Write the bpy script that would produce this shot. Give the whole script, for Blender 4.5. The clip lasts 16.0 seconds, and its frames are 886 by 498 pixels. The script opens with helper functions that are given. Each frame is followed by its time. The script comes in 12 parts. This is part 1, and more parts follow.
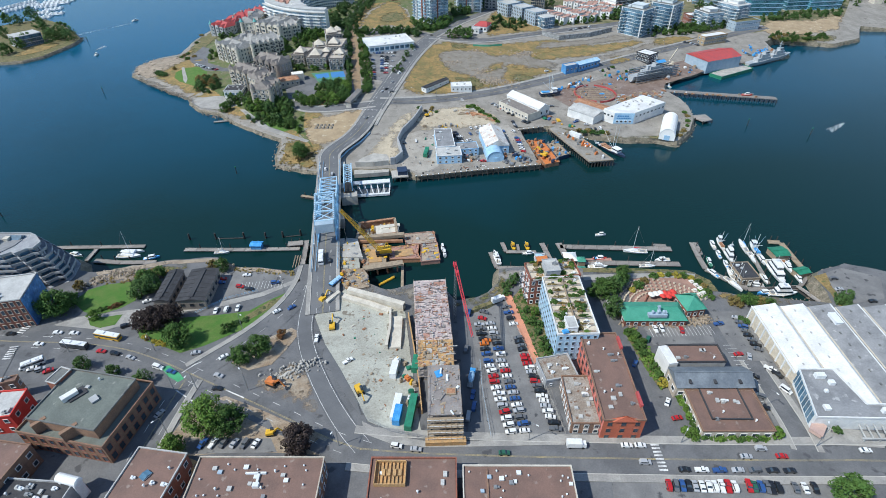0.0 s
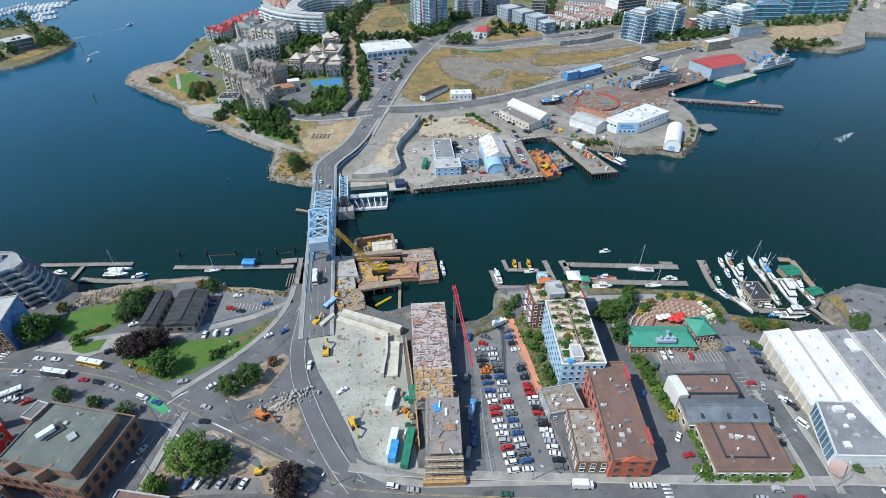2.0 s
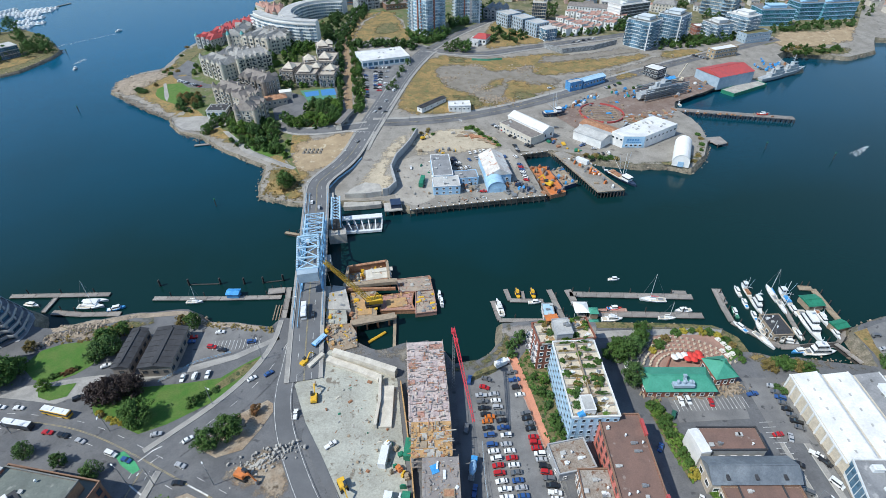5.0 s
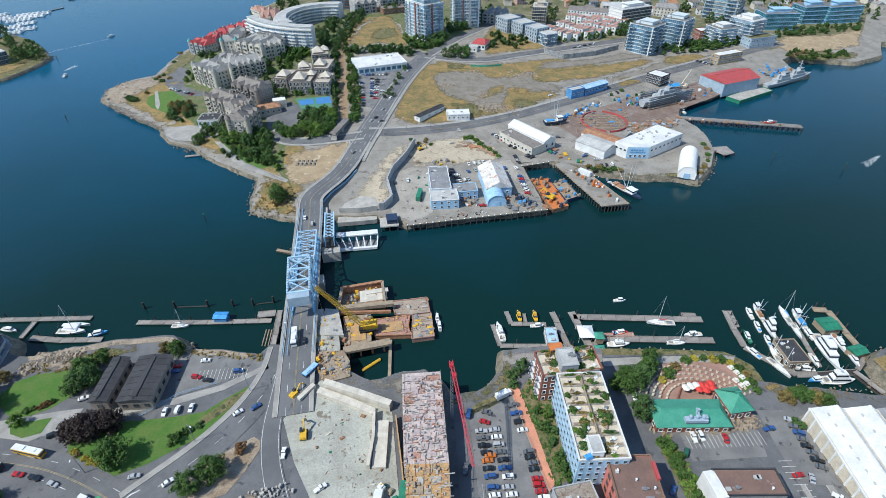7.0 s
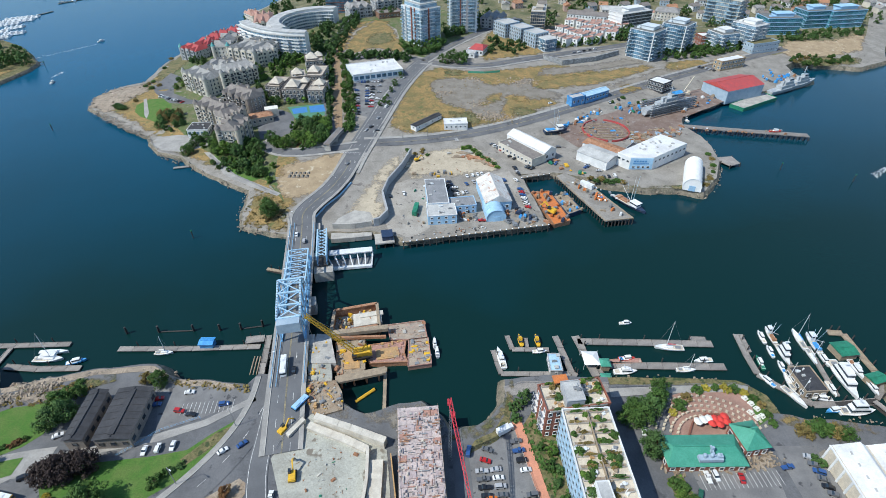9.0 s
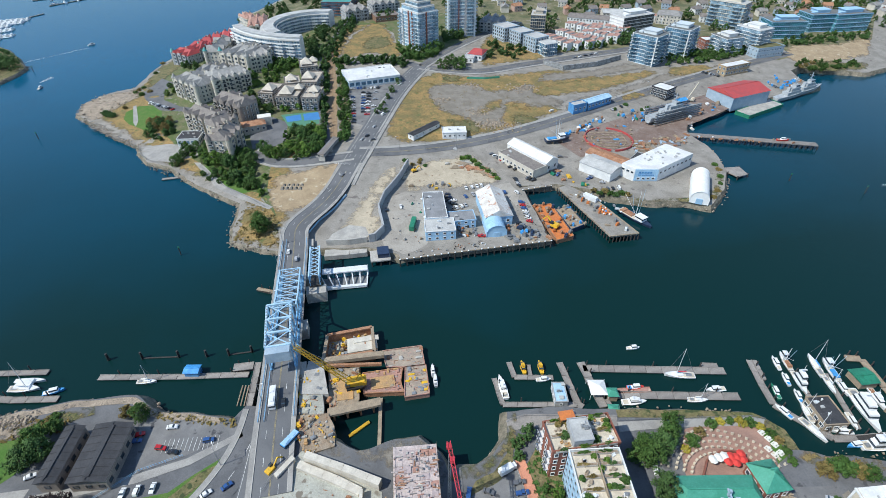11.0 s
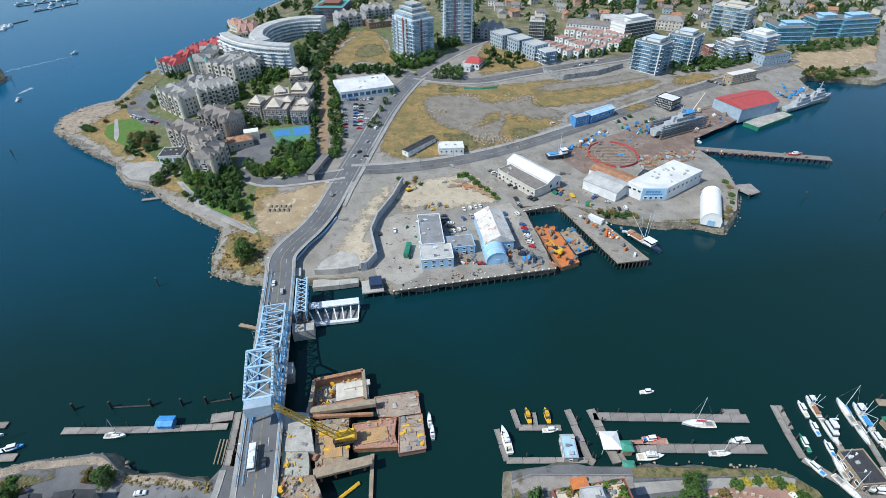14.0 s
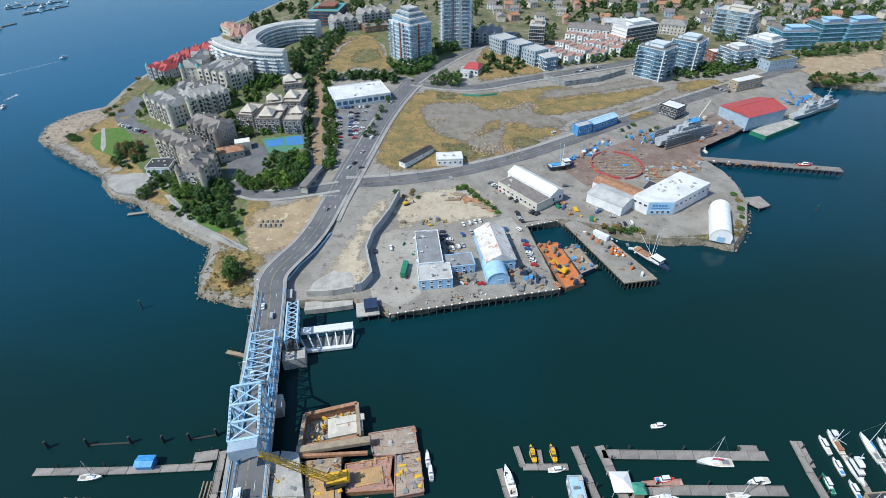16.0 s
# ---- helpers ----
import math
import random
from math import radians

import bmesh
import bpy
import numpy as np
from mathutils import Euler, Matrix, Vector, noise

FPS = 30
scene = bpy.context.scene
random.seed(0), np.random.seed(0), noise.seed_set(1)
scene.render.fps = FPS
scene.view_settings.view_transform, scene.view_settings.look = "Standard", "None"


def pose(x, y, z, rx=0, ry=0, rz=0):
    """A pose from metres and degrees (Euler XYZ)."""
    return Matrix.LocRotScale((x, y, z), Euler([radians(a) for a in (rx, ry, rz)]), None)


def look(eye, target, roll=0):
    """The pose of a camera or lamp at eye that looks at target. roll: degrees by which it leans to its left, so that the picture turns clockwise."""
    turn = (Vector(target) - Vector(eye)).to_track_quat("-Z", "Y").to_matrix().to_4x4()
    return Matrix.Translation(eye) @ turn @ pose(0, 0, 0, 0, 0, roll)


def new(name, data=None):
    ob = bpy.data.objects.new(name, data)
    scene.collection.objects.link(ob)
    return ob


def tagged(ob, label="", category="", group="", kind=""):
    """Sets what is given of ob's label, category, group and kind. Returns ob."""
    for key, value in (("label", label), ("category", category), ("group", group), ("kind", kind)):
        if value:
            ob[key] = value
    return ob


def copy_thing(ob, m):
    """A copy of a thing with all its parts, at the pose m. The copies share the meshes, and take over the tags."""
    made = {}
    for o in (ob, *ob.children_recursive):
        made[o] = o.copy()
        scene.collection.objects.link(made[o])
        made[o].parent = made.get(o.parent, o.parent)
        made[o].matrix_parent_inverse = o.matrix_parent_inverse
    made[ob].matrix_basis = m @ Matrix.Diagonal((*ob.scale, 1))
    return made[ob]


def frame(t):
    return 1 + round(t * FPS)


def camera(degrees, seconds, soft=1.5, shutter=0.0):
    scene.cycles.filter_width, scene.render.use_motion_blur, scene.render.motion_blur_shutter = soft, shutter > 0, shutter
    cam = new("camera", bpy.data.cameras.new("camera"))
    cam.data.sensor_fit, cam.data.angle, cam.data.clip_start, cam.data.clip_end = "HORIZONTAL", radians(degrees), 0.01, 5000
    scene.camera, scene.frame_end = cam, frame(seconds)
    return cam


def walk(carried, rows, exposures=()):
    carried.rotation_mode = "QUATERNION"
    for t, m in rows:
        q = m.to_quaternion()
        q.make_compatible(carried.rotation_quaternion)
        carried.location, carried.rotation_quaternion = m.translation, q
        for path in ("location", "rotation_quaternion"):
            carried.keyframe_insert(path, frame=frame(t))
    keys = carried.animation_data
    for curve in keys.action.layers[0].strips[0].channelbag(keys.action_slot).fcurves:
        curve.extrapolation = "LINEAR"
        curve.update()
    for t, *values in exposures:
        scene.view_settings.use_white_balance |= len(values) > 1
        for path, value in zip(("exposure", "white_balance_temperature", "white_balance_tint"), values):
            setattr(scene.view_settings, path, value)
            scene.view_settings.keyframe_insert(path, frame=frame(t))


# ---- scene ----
cam = camera(81.0, 16.0, soft=0.5)
PATH = [
    (0, (0.785, -18.042, 176.539), (0.736, -16.453, 175.325), -0.54),
    (0.5, (0.707, -14.78, 176.982), (0.66, -13.189, 175.77), -0.55),
    (1, (0.736, -11.449, 177.409), (0.688, -9.859, 176.197), -0.55),
    (1.5, (0.681, -7.963, 177.669), (0.634, -6.373, 176.457), -0.55),
    (2, (0.599, -4.365, 177.901), (0.553, -2.775, 176.689), -0.45),
    (2.5, (0.544, -0.704, 178.169), (0.498, 0.886, 176.956), -0.55),
    (3, (0.429, 3.147, 178.269), (0.384, 4.737, 177.057), -0.56),
    (3.5, (0.308, 7.107, 178.301), (0.265, 8.697, 177.088), -0.56),
    (4, (0.235, 10.976, 178.332), (0.194, 12.566, 177.12), -0.47),
    (6.5, (0.788, 30.07, 178.802), (0.748, 31.663, 177.594), -0.57),
    (7, (0.901, 34.004, 178.868), (0.862, 35.598, 177.66), -0.58),
    (7.5, (1.017, 37.834, 178.935), (0.979, 39.428, 177.728), -0.58),
    (8, (1.007, 41.587, 179.067), (0.971, 43.182, 177.861), -0.49),
    (8.5, (0.815, 45.489, 179.21), (0.782, 47.084, 178.005), -0.5),
    (9, (0.587, 49.338, 179.329), (0.558, 50.934, 178.123), -0.51),
    (11.5, (0.272, 68.973, 180.004), (0.252, 70.568, 178.797), -0.44),
    (12, (0.18, 73.009, 180.1), (0.163, 74.604, 178.893), -0.45),
    (12.5, (0.198, 77.223, 180.142), (0.182, 78.818, 178.936), -0.45),
    (13, (0.235, 81.374, 180.157), (0.221, 82.97, 178.953), -0.56),
    (13.5, (0.232, 85.409, 180.238), (0.22, 87.005, 179.032), -0.46),
    (14, (0.142, 89.477, 180.313), (0.132, 91.073, 179.108), -0.47),
    (14.5, (0.068, 93.665, 180.36), (0.06, 95.261, 179.154), -0.47),
    (15, (0.032, 97.824, 180.384), (0.026, 99.421, 179.18), -0.48),
    (15.5, (-0.05, 101.863, 180.432), (-0.054, 103.459, 179.227), -0.49),
    (16, (-0.177, 105.965, 180.43), (-0.179, 107.561, 179.226), -0.39),
]
walk(cam, [(t, look(eye, target, roll)) for t, eye, target, roll in PATH], [(0.0, 0.2, 6230, 5.5), (16.0, 0.2, 6230, 5.5)])

# ---- light: clear afternoon, sun from the left and a little behind ----
SUN_DIR = Vector((0.68, 0.34, -0.93)).normalized()
world = bpy.data.worlds.new("sky")
scene.world = world
world.use_nodes = True
wn = world.node_tree
sky = wn.nodes.new("ShaderNodeTexSky")
sky.sky_type = "NISHITA"
sky.sun_disc = False
sky.sun_elevation = math.asin(-SUN_DIR.z)
sky.sun_rotation = math.atan2(-SUN_DIR.x, -SUN_DIR.y)
sky.air_density, sky.dust_density, sky.ozone_density = 1.0, 0.2, 2.2
wn.nodes["Background"].inputs["Strength"].default_value = 0.14
wn.links.new(sky.outputs[0], wn.nodes["Background"].inputs["Color"])
sun = new("sun", bpy.data.lights.new("sun", "SUN"))
sun.data.energy, sun.data.angle, sun.data.color = 3.9, radians(0.5), (1.0, 0.95, 0.87)
sun.matrix_world = look((-300, -100, 400), Vector((-300, -100, 400)) + SUN_DIR)


# ---- materials ----
def material(name, base, rough=0.8, metal=0.0, vary=0.18, big=9.0, small=0.7, tint=None, bump=0.15, rand=0.0, spots=None):
    """base colour broken up by noise at a large and a small scale (metres); tint: the colour it drifts to in large patches;
    rand: brightness step from object to object; spots: (colour, share) of small stains."""
    m = bpy.data.materials.new(name)
    m.use_nodes = True
    nt = m.node_tree
    n, l = nt.nodes, nt.links
    b = n["Principled BSDF"]
    b.inputs["Roughness"].default_value = rough
    b.inputs["Metallic"].default_value = metal
    tc = n.new("ShaderNodeTexCoord")
    big_n = n.new("ShaderNodeTexNoise")
    big_n.inputs["Scale"].default_value = 1.0 / big
    big_n.inputs["Detail"].default_value = 6
    big_n.inputs["Roughness"].default_value = 0.62
    sm_n = n.new("ShaderNodeTexNoise")
    sm_n.inputs["Scale"].default_value = 1.0 / small
    sm_n.inputs["Detail"].default_value = 7
    sm_n.inputs["Roughness"].default_value = 0.66
    for k in (big_n, sm_n):
        l.new(tc.outputs["Object"], k.inputs["Vector"])
    mix = n.new("ShaderNodeMix")
    mix.data_type = "RGBA"
    mix.inputs[6].default_value = (*base, 1)
    mix.inputs[7].default_value = (*(tint or [c * (1 - vary * 1.4) for c in base]), 1)
    ramp = n.new("ShaderNodeMapRange")
    ramp.inputs["From Min"].default_value, ramp.inputs["From Max"].default_value = 0.40, 0.60
    l.new(big_n.outputs["Fac"], ramp.inputs["Value"])
    l.new(ramp.outputs[0], mix.inputs[0])
    val = n.new("ShaderNodeMapRange")
    val.inputs["From Min"].default_value, val.inputs["From Max"].default_value = 0.3, 0.7
    val.inputs["To Min"].default_value, val.inputs["To Max"].default_value = 1 - vary * 1.35, 1 + vary * 1.35
    l.new(sm_n.outputs["Fac"], val.inputs["Value"])
    hsv = n.new("ShaderNodeHueSaturation")
    l.new(mix.outputs[2], hsv.inputs["Color"])
    if rand:
        oi = n.new("ShaderNodeObjectInfo")
        rr = n.new("ShaderNodeMapRange")
        rr.inputs["To Min"].default_value, rr.inputs["To Max"].default_value = 1 - rand, 1 + rand
        l.new(oi.outputs["Random"], rr.inputs["Value"])
        mul = n.new("ShaderNodeMath")
        mul.operation = "MULTIPLY"
        l.new(rr.outputs[0], mul.inputs[0])
        l.new(val.outputs[0], mul.inputs[1])
        l.new(mul.outputs[0], hsv.inputs["Value"])
    else:
        l.new(val.outputs[0], hsv.inputs["Value"])
    out = hsv.outputs[0]
    if spots:
        vo = n.new("ShaderNodeTexNoise")
        vo.inputs["Scale"].default_value = 2.3 / big
        vo.inputs["Detail"].default_value = 8
        l.new(tc.outputs["Object"], vo.inputs["Vector"])
        sr = n.new("ShaderNodeMapRange")
        sr.inputs["From Min"].default_value = 0.66 - 0.3 * spots[1]
        sr.inputs["From Max"].default_value = sr.inputs["From Min"].default_value + 0.06
        l.new(vo.outputs["Fac"], sr.inputs["Value"])
        mx = n.new("ShaderNodeMix")
        mx.data_type = "RGBA"
        l.new(sr.outputs[0], mx.inputs[0])
        l.new(out, mx.inputs[6])
        mx.inputs[7].default_value = (*spots[0], 1)
        out = mx.outputs[2]
    l.new(out, b.inputs["Base Color"])
    if bump:
        bp = n.new("ShaderNodeBump")
        bp.inputs["Strength"].default_value = bump
        bp.inputs["Distance"].default_value = 0.15
        l.new(sm_n.outputs["Fac"], bp.inputs["Height"])
        l.new(bp.outputs[0], b.inputs["Normal"])
    return m


def glass_material(name, base, rough=0.08):
    m = material(name, base, rough, 0.0, vary=0.35, big=7, small=2.2, bump=0.0, rand=0.3)
    m.node_tree.nodes["Principled BSDF"].inputs["IOR"].default_value = 1.7
    return m


def leaf_material(name, base, tip):
    m = material(name, base, 0.7, 0, vary=0.3, big=2.2, small=0.5, tint=tip, bump=0, rand=0.18)
    m.node_tree.nodes["Principled BSDF"].inputs["Specular IOR Level"].default_value = 0.15
    return m


MAT = {}


def water_material():
    m = bpy.data.materials.new("harbour_water")
    m.use_nodes = True
    n, l = m.node_tree.nodes, m.node_tree.links
    b = n["Principled BSDF"]
    b.inputs["Roughness"].default_value = 0.16
    b.inputs["IOR"].default_value = 1.26
    tc = n.new("ShaderNodeTexCoord")
    big_n = n.new("ShaderNodeTexNoise")
    big_n.inputs["Scale"].default_value = 0.006
    big_n.inputs["Detail"].default_value = 5
    l.new(tc.outputs["Object"], big_n.inputs["Vector"])
    mix = n.new("ShaderNodeMix")
    mix.data_type = "RGBA"
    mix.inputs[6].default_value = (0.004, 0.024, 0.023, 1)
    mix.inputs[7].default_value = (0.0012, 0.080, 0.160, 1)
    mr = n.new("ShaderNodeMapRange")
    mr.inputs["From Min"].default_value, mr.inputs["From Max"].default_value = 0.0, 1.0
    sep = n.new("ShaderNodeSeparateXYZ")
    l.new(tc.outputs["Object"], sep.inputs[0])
    # base colour grades to blue farther out, painting in sky reflection and haze
    reach = n.new("ShaderNodeMath")
    reach.operation = "MULTIPLY_ADD"
    reach.inputs[1].default_value, reach.inputs[2].default_value = -0.25, -245.0
    l.new(sep.outputs["X"], reach.inputs[0])
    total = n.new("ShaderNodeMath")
    l.new(reach.outputs[0], total.inputs[0])
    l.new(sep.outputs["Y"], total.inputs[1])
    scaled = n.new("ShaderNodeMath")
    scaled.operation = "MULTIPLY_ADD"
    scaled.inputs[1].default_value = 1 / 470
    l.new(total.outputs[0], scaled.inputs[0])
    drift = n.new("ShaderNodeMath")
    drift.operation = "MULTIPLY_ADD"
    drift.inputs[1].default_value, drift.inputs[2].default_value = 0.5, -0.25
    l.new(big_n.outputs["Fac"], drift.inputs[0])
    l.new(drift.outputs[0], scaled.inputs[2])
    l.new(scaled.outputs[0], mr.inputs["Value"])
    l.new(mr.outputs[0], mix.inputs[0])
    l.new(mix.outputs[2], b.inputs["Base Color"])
    rip = n.new("ShaderNodeTexNoise")
    rip.inputs["Scale"].default_value = 0.55
    rip.inputs["Detail"].default_value = 6
    rip.inputs["Roughness"].default_value = 0.6
    mp = n.new("ShaderNodeMapping")
    mp.inputs["Scale"].default_value = (0.7, 1.3, 1)
    mp.inputs["Rotation"].default_value = (0, 0, 0.5)
    l.new(tc.outputs["Object"], mp.inputs["Vector"])
    l.new(mp.outputs[0], rip.inputs["Vector"])
    bp = n.new("ShaderNodeBump")
    bp.inputs["Strength"].default_value = 0.12
    bp.inputs["Distance"].default_value = 0.35
    l.new(rip.outputs["Fac"], bp.inputs["Height"])
    l.new(bp.outputs[0], b.inputs["Normal"])
    return m


MAT["water"] = water_material()
for key, args in {
    "asphalt": dict(base=(0.158, 0.159, 0.164), tint=(0.115, 0.117, 0.123), vary=0.12, big=11, small=0.6, rough=0.9, spots=((0.075, 0.076, 0.082), 0.12)),
    "asphalt_new": dict(base=(0.152, 0.155, 0.161), tint=(0.118, 0.121, 0.128), vary=0.08, big=16, small=0.5, rough=0.88),
    "lot": dict(base=(0.215, 0.212, 0.208), tint=(0.16, 0.158, 0.158), vary=0.12, big=8, small=0.5, rough=0.9, spots=((0.07, 0.07, 0.075), 0.15)),
    "pavement": dict(base=(0.36, 0.345, 0.32), tint=(0.27, 0.26, 0.245), vary=0.12, big=6, small=0.5),
    "concrete": dict(base=(0.46, 0.44, 0.40), tint=(0.34, 0.325, 0.30), vary=0.14, big=5, small=0.5),
    "concrete_new": dict(base=(0.62, 0.58, 0.50), tint=(0.50, 0.46, 0.39), vary=0.12, big=4, small=0.5),
    "site": dict(base=(0.42, 0.42, 0.365), tint=(0.33, 0.325, 0.28), vary=0.16, big=9, small=0.7, spots=((0.20, 0.175, 0.14), 0.12)),
    "yard": dict(base=(0.305, 0.283, 0.25), tint=(0.225, 0.207, 0.18), vary=0.16, big=12, small=0.8, spots=((0.16, 0.14, 0.125), 0.12)),
    "yard_pale": dict(base=(0.385, 0.355, 0.31), tint=(0.30, 0.275, 0.24), vary=0.14, big=9, small=0.7, spots=((0.22, 0.20, 0.18), 0.1)),
    "yard_brown": dict(base=(0.24, 0.185, 0.155), tint=(0.18, 0.125, 0.10), vary=0.2, big=9, small=0.8, spots=((0.30, 0.27, 0.25), 0.12)),
    "gravel": dict(base=(0.25, 0.225, 0.19), tint=(0.195, 0.17, 0.135), vary=0.2, big=7, small=0.6, spots=((0.15, 0.13, 0.10), 0.1)),
    "sand": dict(base=(0.40, 0.305, 0.19), tint=(0.31, 0.23, 0.14), vary=0.14, big=8, small=0.8, spots=((0.50, 0.43, 0.31), 0.16)),
    "works": dict(base=(0.50, 0.43, 0.32), tint=(0.40, 0.34, 0.25), vary=0.14, big=8, small=0.7, spots=((0.30, 0.24, 0.17), 0.12)),
    "roof_apartment": dict(base=(0.325, 0.32, 0.305), tint=(0.25, 0.245, 0.235), vary=0.16, big=3, small=0.4),
    "roof_cap": dict(base=(0.60, 0.54, 0.45), tint=(0.48, 0.43, 0.36), vary=0.12, big=3, small=0.4),
    "flats_stone": dict(base=(0.27, 0.235, 0.205), tint=(0.21, 0.185, 0.165), vary=0.2, big=3, small=0.4),
    "roof_sage": dict(base=(0.155, 0.175, 0.155), tint=(0.12, 0.135, 0.122), vary=0.12, big=6, small=0.5, spots=((0.24, 0.25, 0.225), 0.1)),
    "roof_stained": dict(base=(0.66, 0.65, 0.63), tint=(0.52, 0.48, 0.44), vary=0.15, big=5, small=0.6, spots=((0.42, 0.26, 0.20), 0.2)),
    "roof_patched": dict(base=(0.25, 0.205, 0.165), tint=(0.35, 0.325, 0.29), vary=0.2, big=4, small=0.5, spots=((0.17, 0.095, 0.06), 0.25)),
    "mural_blue": dict(base=(0.10, 0.25, 0.50), tint=(0.05, 0.15, 0.38), vary=0.3, big=4, small=1.2, rough=0.6, spots=((0.22, 0.38, 0.60), 0.2)),
    "brick_salmon": dict(base=(0.58, 0.19, 0.155), tint=(0.50, 0.16, 0.135), vary=0.15, big=3, small=0.3),
    "soil": dict(base=(0.27, 0.20, 0.135), tint=(0.35, 0.29, 0.22), vary=0.25, big=5, small=0.6, spots=((0.13, 0.095, 0.06), 0.15)),
    "dry_grass": dict(base=(0.30, 0.20, 0.078), tint=(0.18, 0.145, 0.058), vary=0.34, big=10, small=1.2, rough=0.95, spots=((0.13, 0.14, 0.05), 0.22)),
    "scrub": dict(base=(0.115, 0.115, 0.045), tint=(0.19, 0.155, 0.075), vary=0.35, big=6, small=0.9, rough=0.95, spots=((0.05, 0.07, 0.025), 0.3)),
    "lawn": dict(base=(0.065, 0.155, 0.022), tint=(0.10, 0.165, 0.035), vary=0.22, big=5, small=0.5, rough=0.95),
    "park": dict(base=(0.085, 0.125, 0.035), tint=(0.15, 0.145, 0.075), vary=0.3, big=9, small=0.9, rough=0.95, spots=((0.22, 0.20, 0.16), 0.16)),
    "roof_mid": dict(base=(0.27, 0.275, 0.285), tint=(0.20, 0.205, 0.215), vary=0.12, big=6, small=0.6, spots=((0.40, 0.40, 0.40), 0.12)),
    "residential": dict(base=(0.21, 0.185, 0.105), tint=(0.10, 0.11, 0.05), vary=0.3, big=16, small=1.5, rough=0.95, spots=((0.25, 0.22, 0.17), 0.22)),
    "rock": dict(base=(0.37, 0.30, 0.225), tint=(0.24, 0.195, 0.15), vary=0.35, big=3.5, small=0.6, bump=0.6, spots=((0.12, 0.115, 0.06), 0.15)),
    "rock_grey": dict(base=(0.30, 0.31, 0.315), tint=(0.16, 0.165, 0.17), vary=0.45, big=2.5, small=0.7, bump=0.8, spots=((0.50, 0.50, 0.49), 0.22)),
    "bank": dict(base=(0.24, 0.205, 0.155), tint=(0.13, 0.12, 0.085), vary=0.35, big=3, small=0.5, bump=0.6),
    "brick_paving": dict(base=(0.36, 0.22, 0.17), tint=(0.28, 0.17, 0.13), vary=0.16, big=5, small=0.4),
    "terracotta": dict(base=(0.66, 0.29, 0.18), tint=(0.56, 0.25, 0.16), vary=0.12, big=4, small=0.5),
    "paint_white": dict(base=(0.72, 0.72, 0.70), vary=0.2, big=3, small=0.4, tint=(0.42, 0.42, 0.42), bump=0),
    "paint_yellow": dict(base=(0.40, 0.33, 0.17), vary=0.25, big=3, small=0.4, tint=(0.26, 0.23, 0.16), bump=0),
    "paint_green": dict(base=(0.08, 0.38, 0.17), vary=0.15, big=3, small=0.4, bump=0),
    "kerb": dict(base=(0.50, 0.48, 0.44), vary=0.1, big=4, small=0.4),
    "roof_brown": dict(base=(0.205, 0.125, 0.10), tint=(0.16, 0.102, 0.084), vary=0.12, big=6, small=0.4, spots=((0.27, 0.21, 0.18), 0.08)),
    "roof_grey": dict(base=(0.165, 0.172, 0.165), tint=(0.125, 0.13, 0.127), vary=0.12, big=6, small=0.5, spots=((0.27, 0.27, 0.26), 0.1)),
    "roof_steel": dict(base=(0.13, 0.15, 0.175), tint=(0.20, 0.225, 0.25), vary=0.14, big=5, small=0.5, rough=0.45),
    "roof_dark": dict(base=(0.055, 0.056, 0.062), tint=(0.038, 0.039, 0.044), vary=0.18, big=5, small=0.4, rough=0.9),
    "roof_light": dict(base=(0.50, 0.50, 0.485), tint=(0.38, 0.38, 0.37), vary=0.12, big=7, small=0.6),
    "roof_white": dict(base=(0.74, 0.74, 0.73), tint=(0.60, 0.60, 0.59), vary=0.08, big=8, small=0.8, rough=0.6),
    "roof_tile": dict(base=(0.31, 0.30, 0.285), tint=(0.23, 0.22, 0.21), vary=0.2, big=3, small=0.4),
    "roof_slate": dict(base=(0.235, 0.21, 0.19), tint=(0.18, 0.16, 0.148), vary=0.2, big=3, small=0.4),
    "roof_red": dict(base=(0.47, 0.075, 0.07), tint=(0.38, 0.075, 0.075), vary=0.14, big=5, small=0.5, rough=0.6),
    "roof_green": dict(base=(0.055, 0.27, 0.185), tint=(0.075, 0.31, 0.22), vary=0.1, big=4, small=0.5, rough=0.55),
    "roof_teal": dict(base=(0.10, 0.34, 0.33), vary=0.1, big=4, small=0.5, rough=0.55),
    "brick": dict(base=(0.27, 0.10, 0.065), tint=(0.21, 0.085, 0.06), vary=0.22, big=3, small=0.3),
    "brick_orange": dict(base=(0.48, 0.125, 0.065), tint=(0.40, 0.105, 0.06), vary=0.16, big=3, small=0.3),
    "brick_brown": dict(base=(0.26, 0.155, 0.10), tint=(0.20, 0.12, 0.085), vary=0.2, big=3, small=0.3),
    "stone": dict(base=(0.50, 0.44, 0.36), tint=(0.40, 0.35, 0.29), vary=0.18, big=3, small=0.4),
    "stucco": dict(base=(0.60, 0.56, 0.48), tint=(0.50, 0.46, 0.40), vary=0.08, big=4, small=0.5),
    "stucco_white": dict(base=(0.74, 0.74, 0.73), tint=(0.62, 0.63, 0.63), vary=0.06, big=5, small=0.6),
    "stucco_grey": dict(base=(0.40, 0.41, 0.42), tint=(0.32, 0.33, 0.34), vary=0.1, big=4, small=0.5),
    "stucco_pink": dict(base=(0.52, 0.36, 0.30), tint=(0.44, 0.31, 0.27), vary=0.1, big=4, small=0.5),
    "panel_blue": dict(base=(0.36, 0.45, 0.53), tint=(0.29, 0.38, 0.47), vary=0.1, big=4, small=0.5),
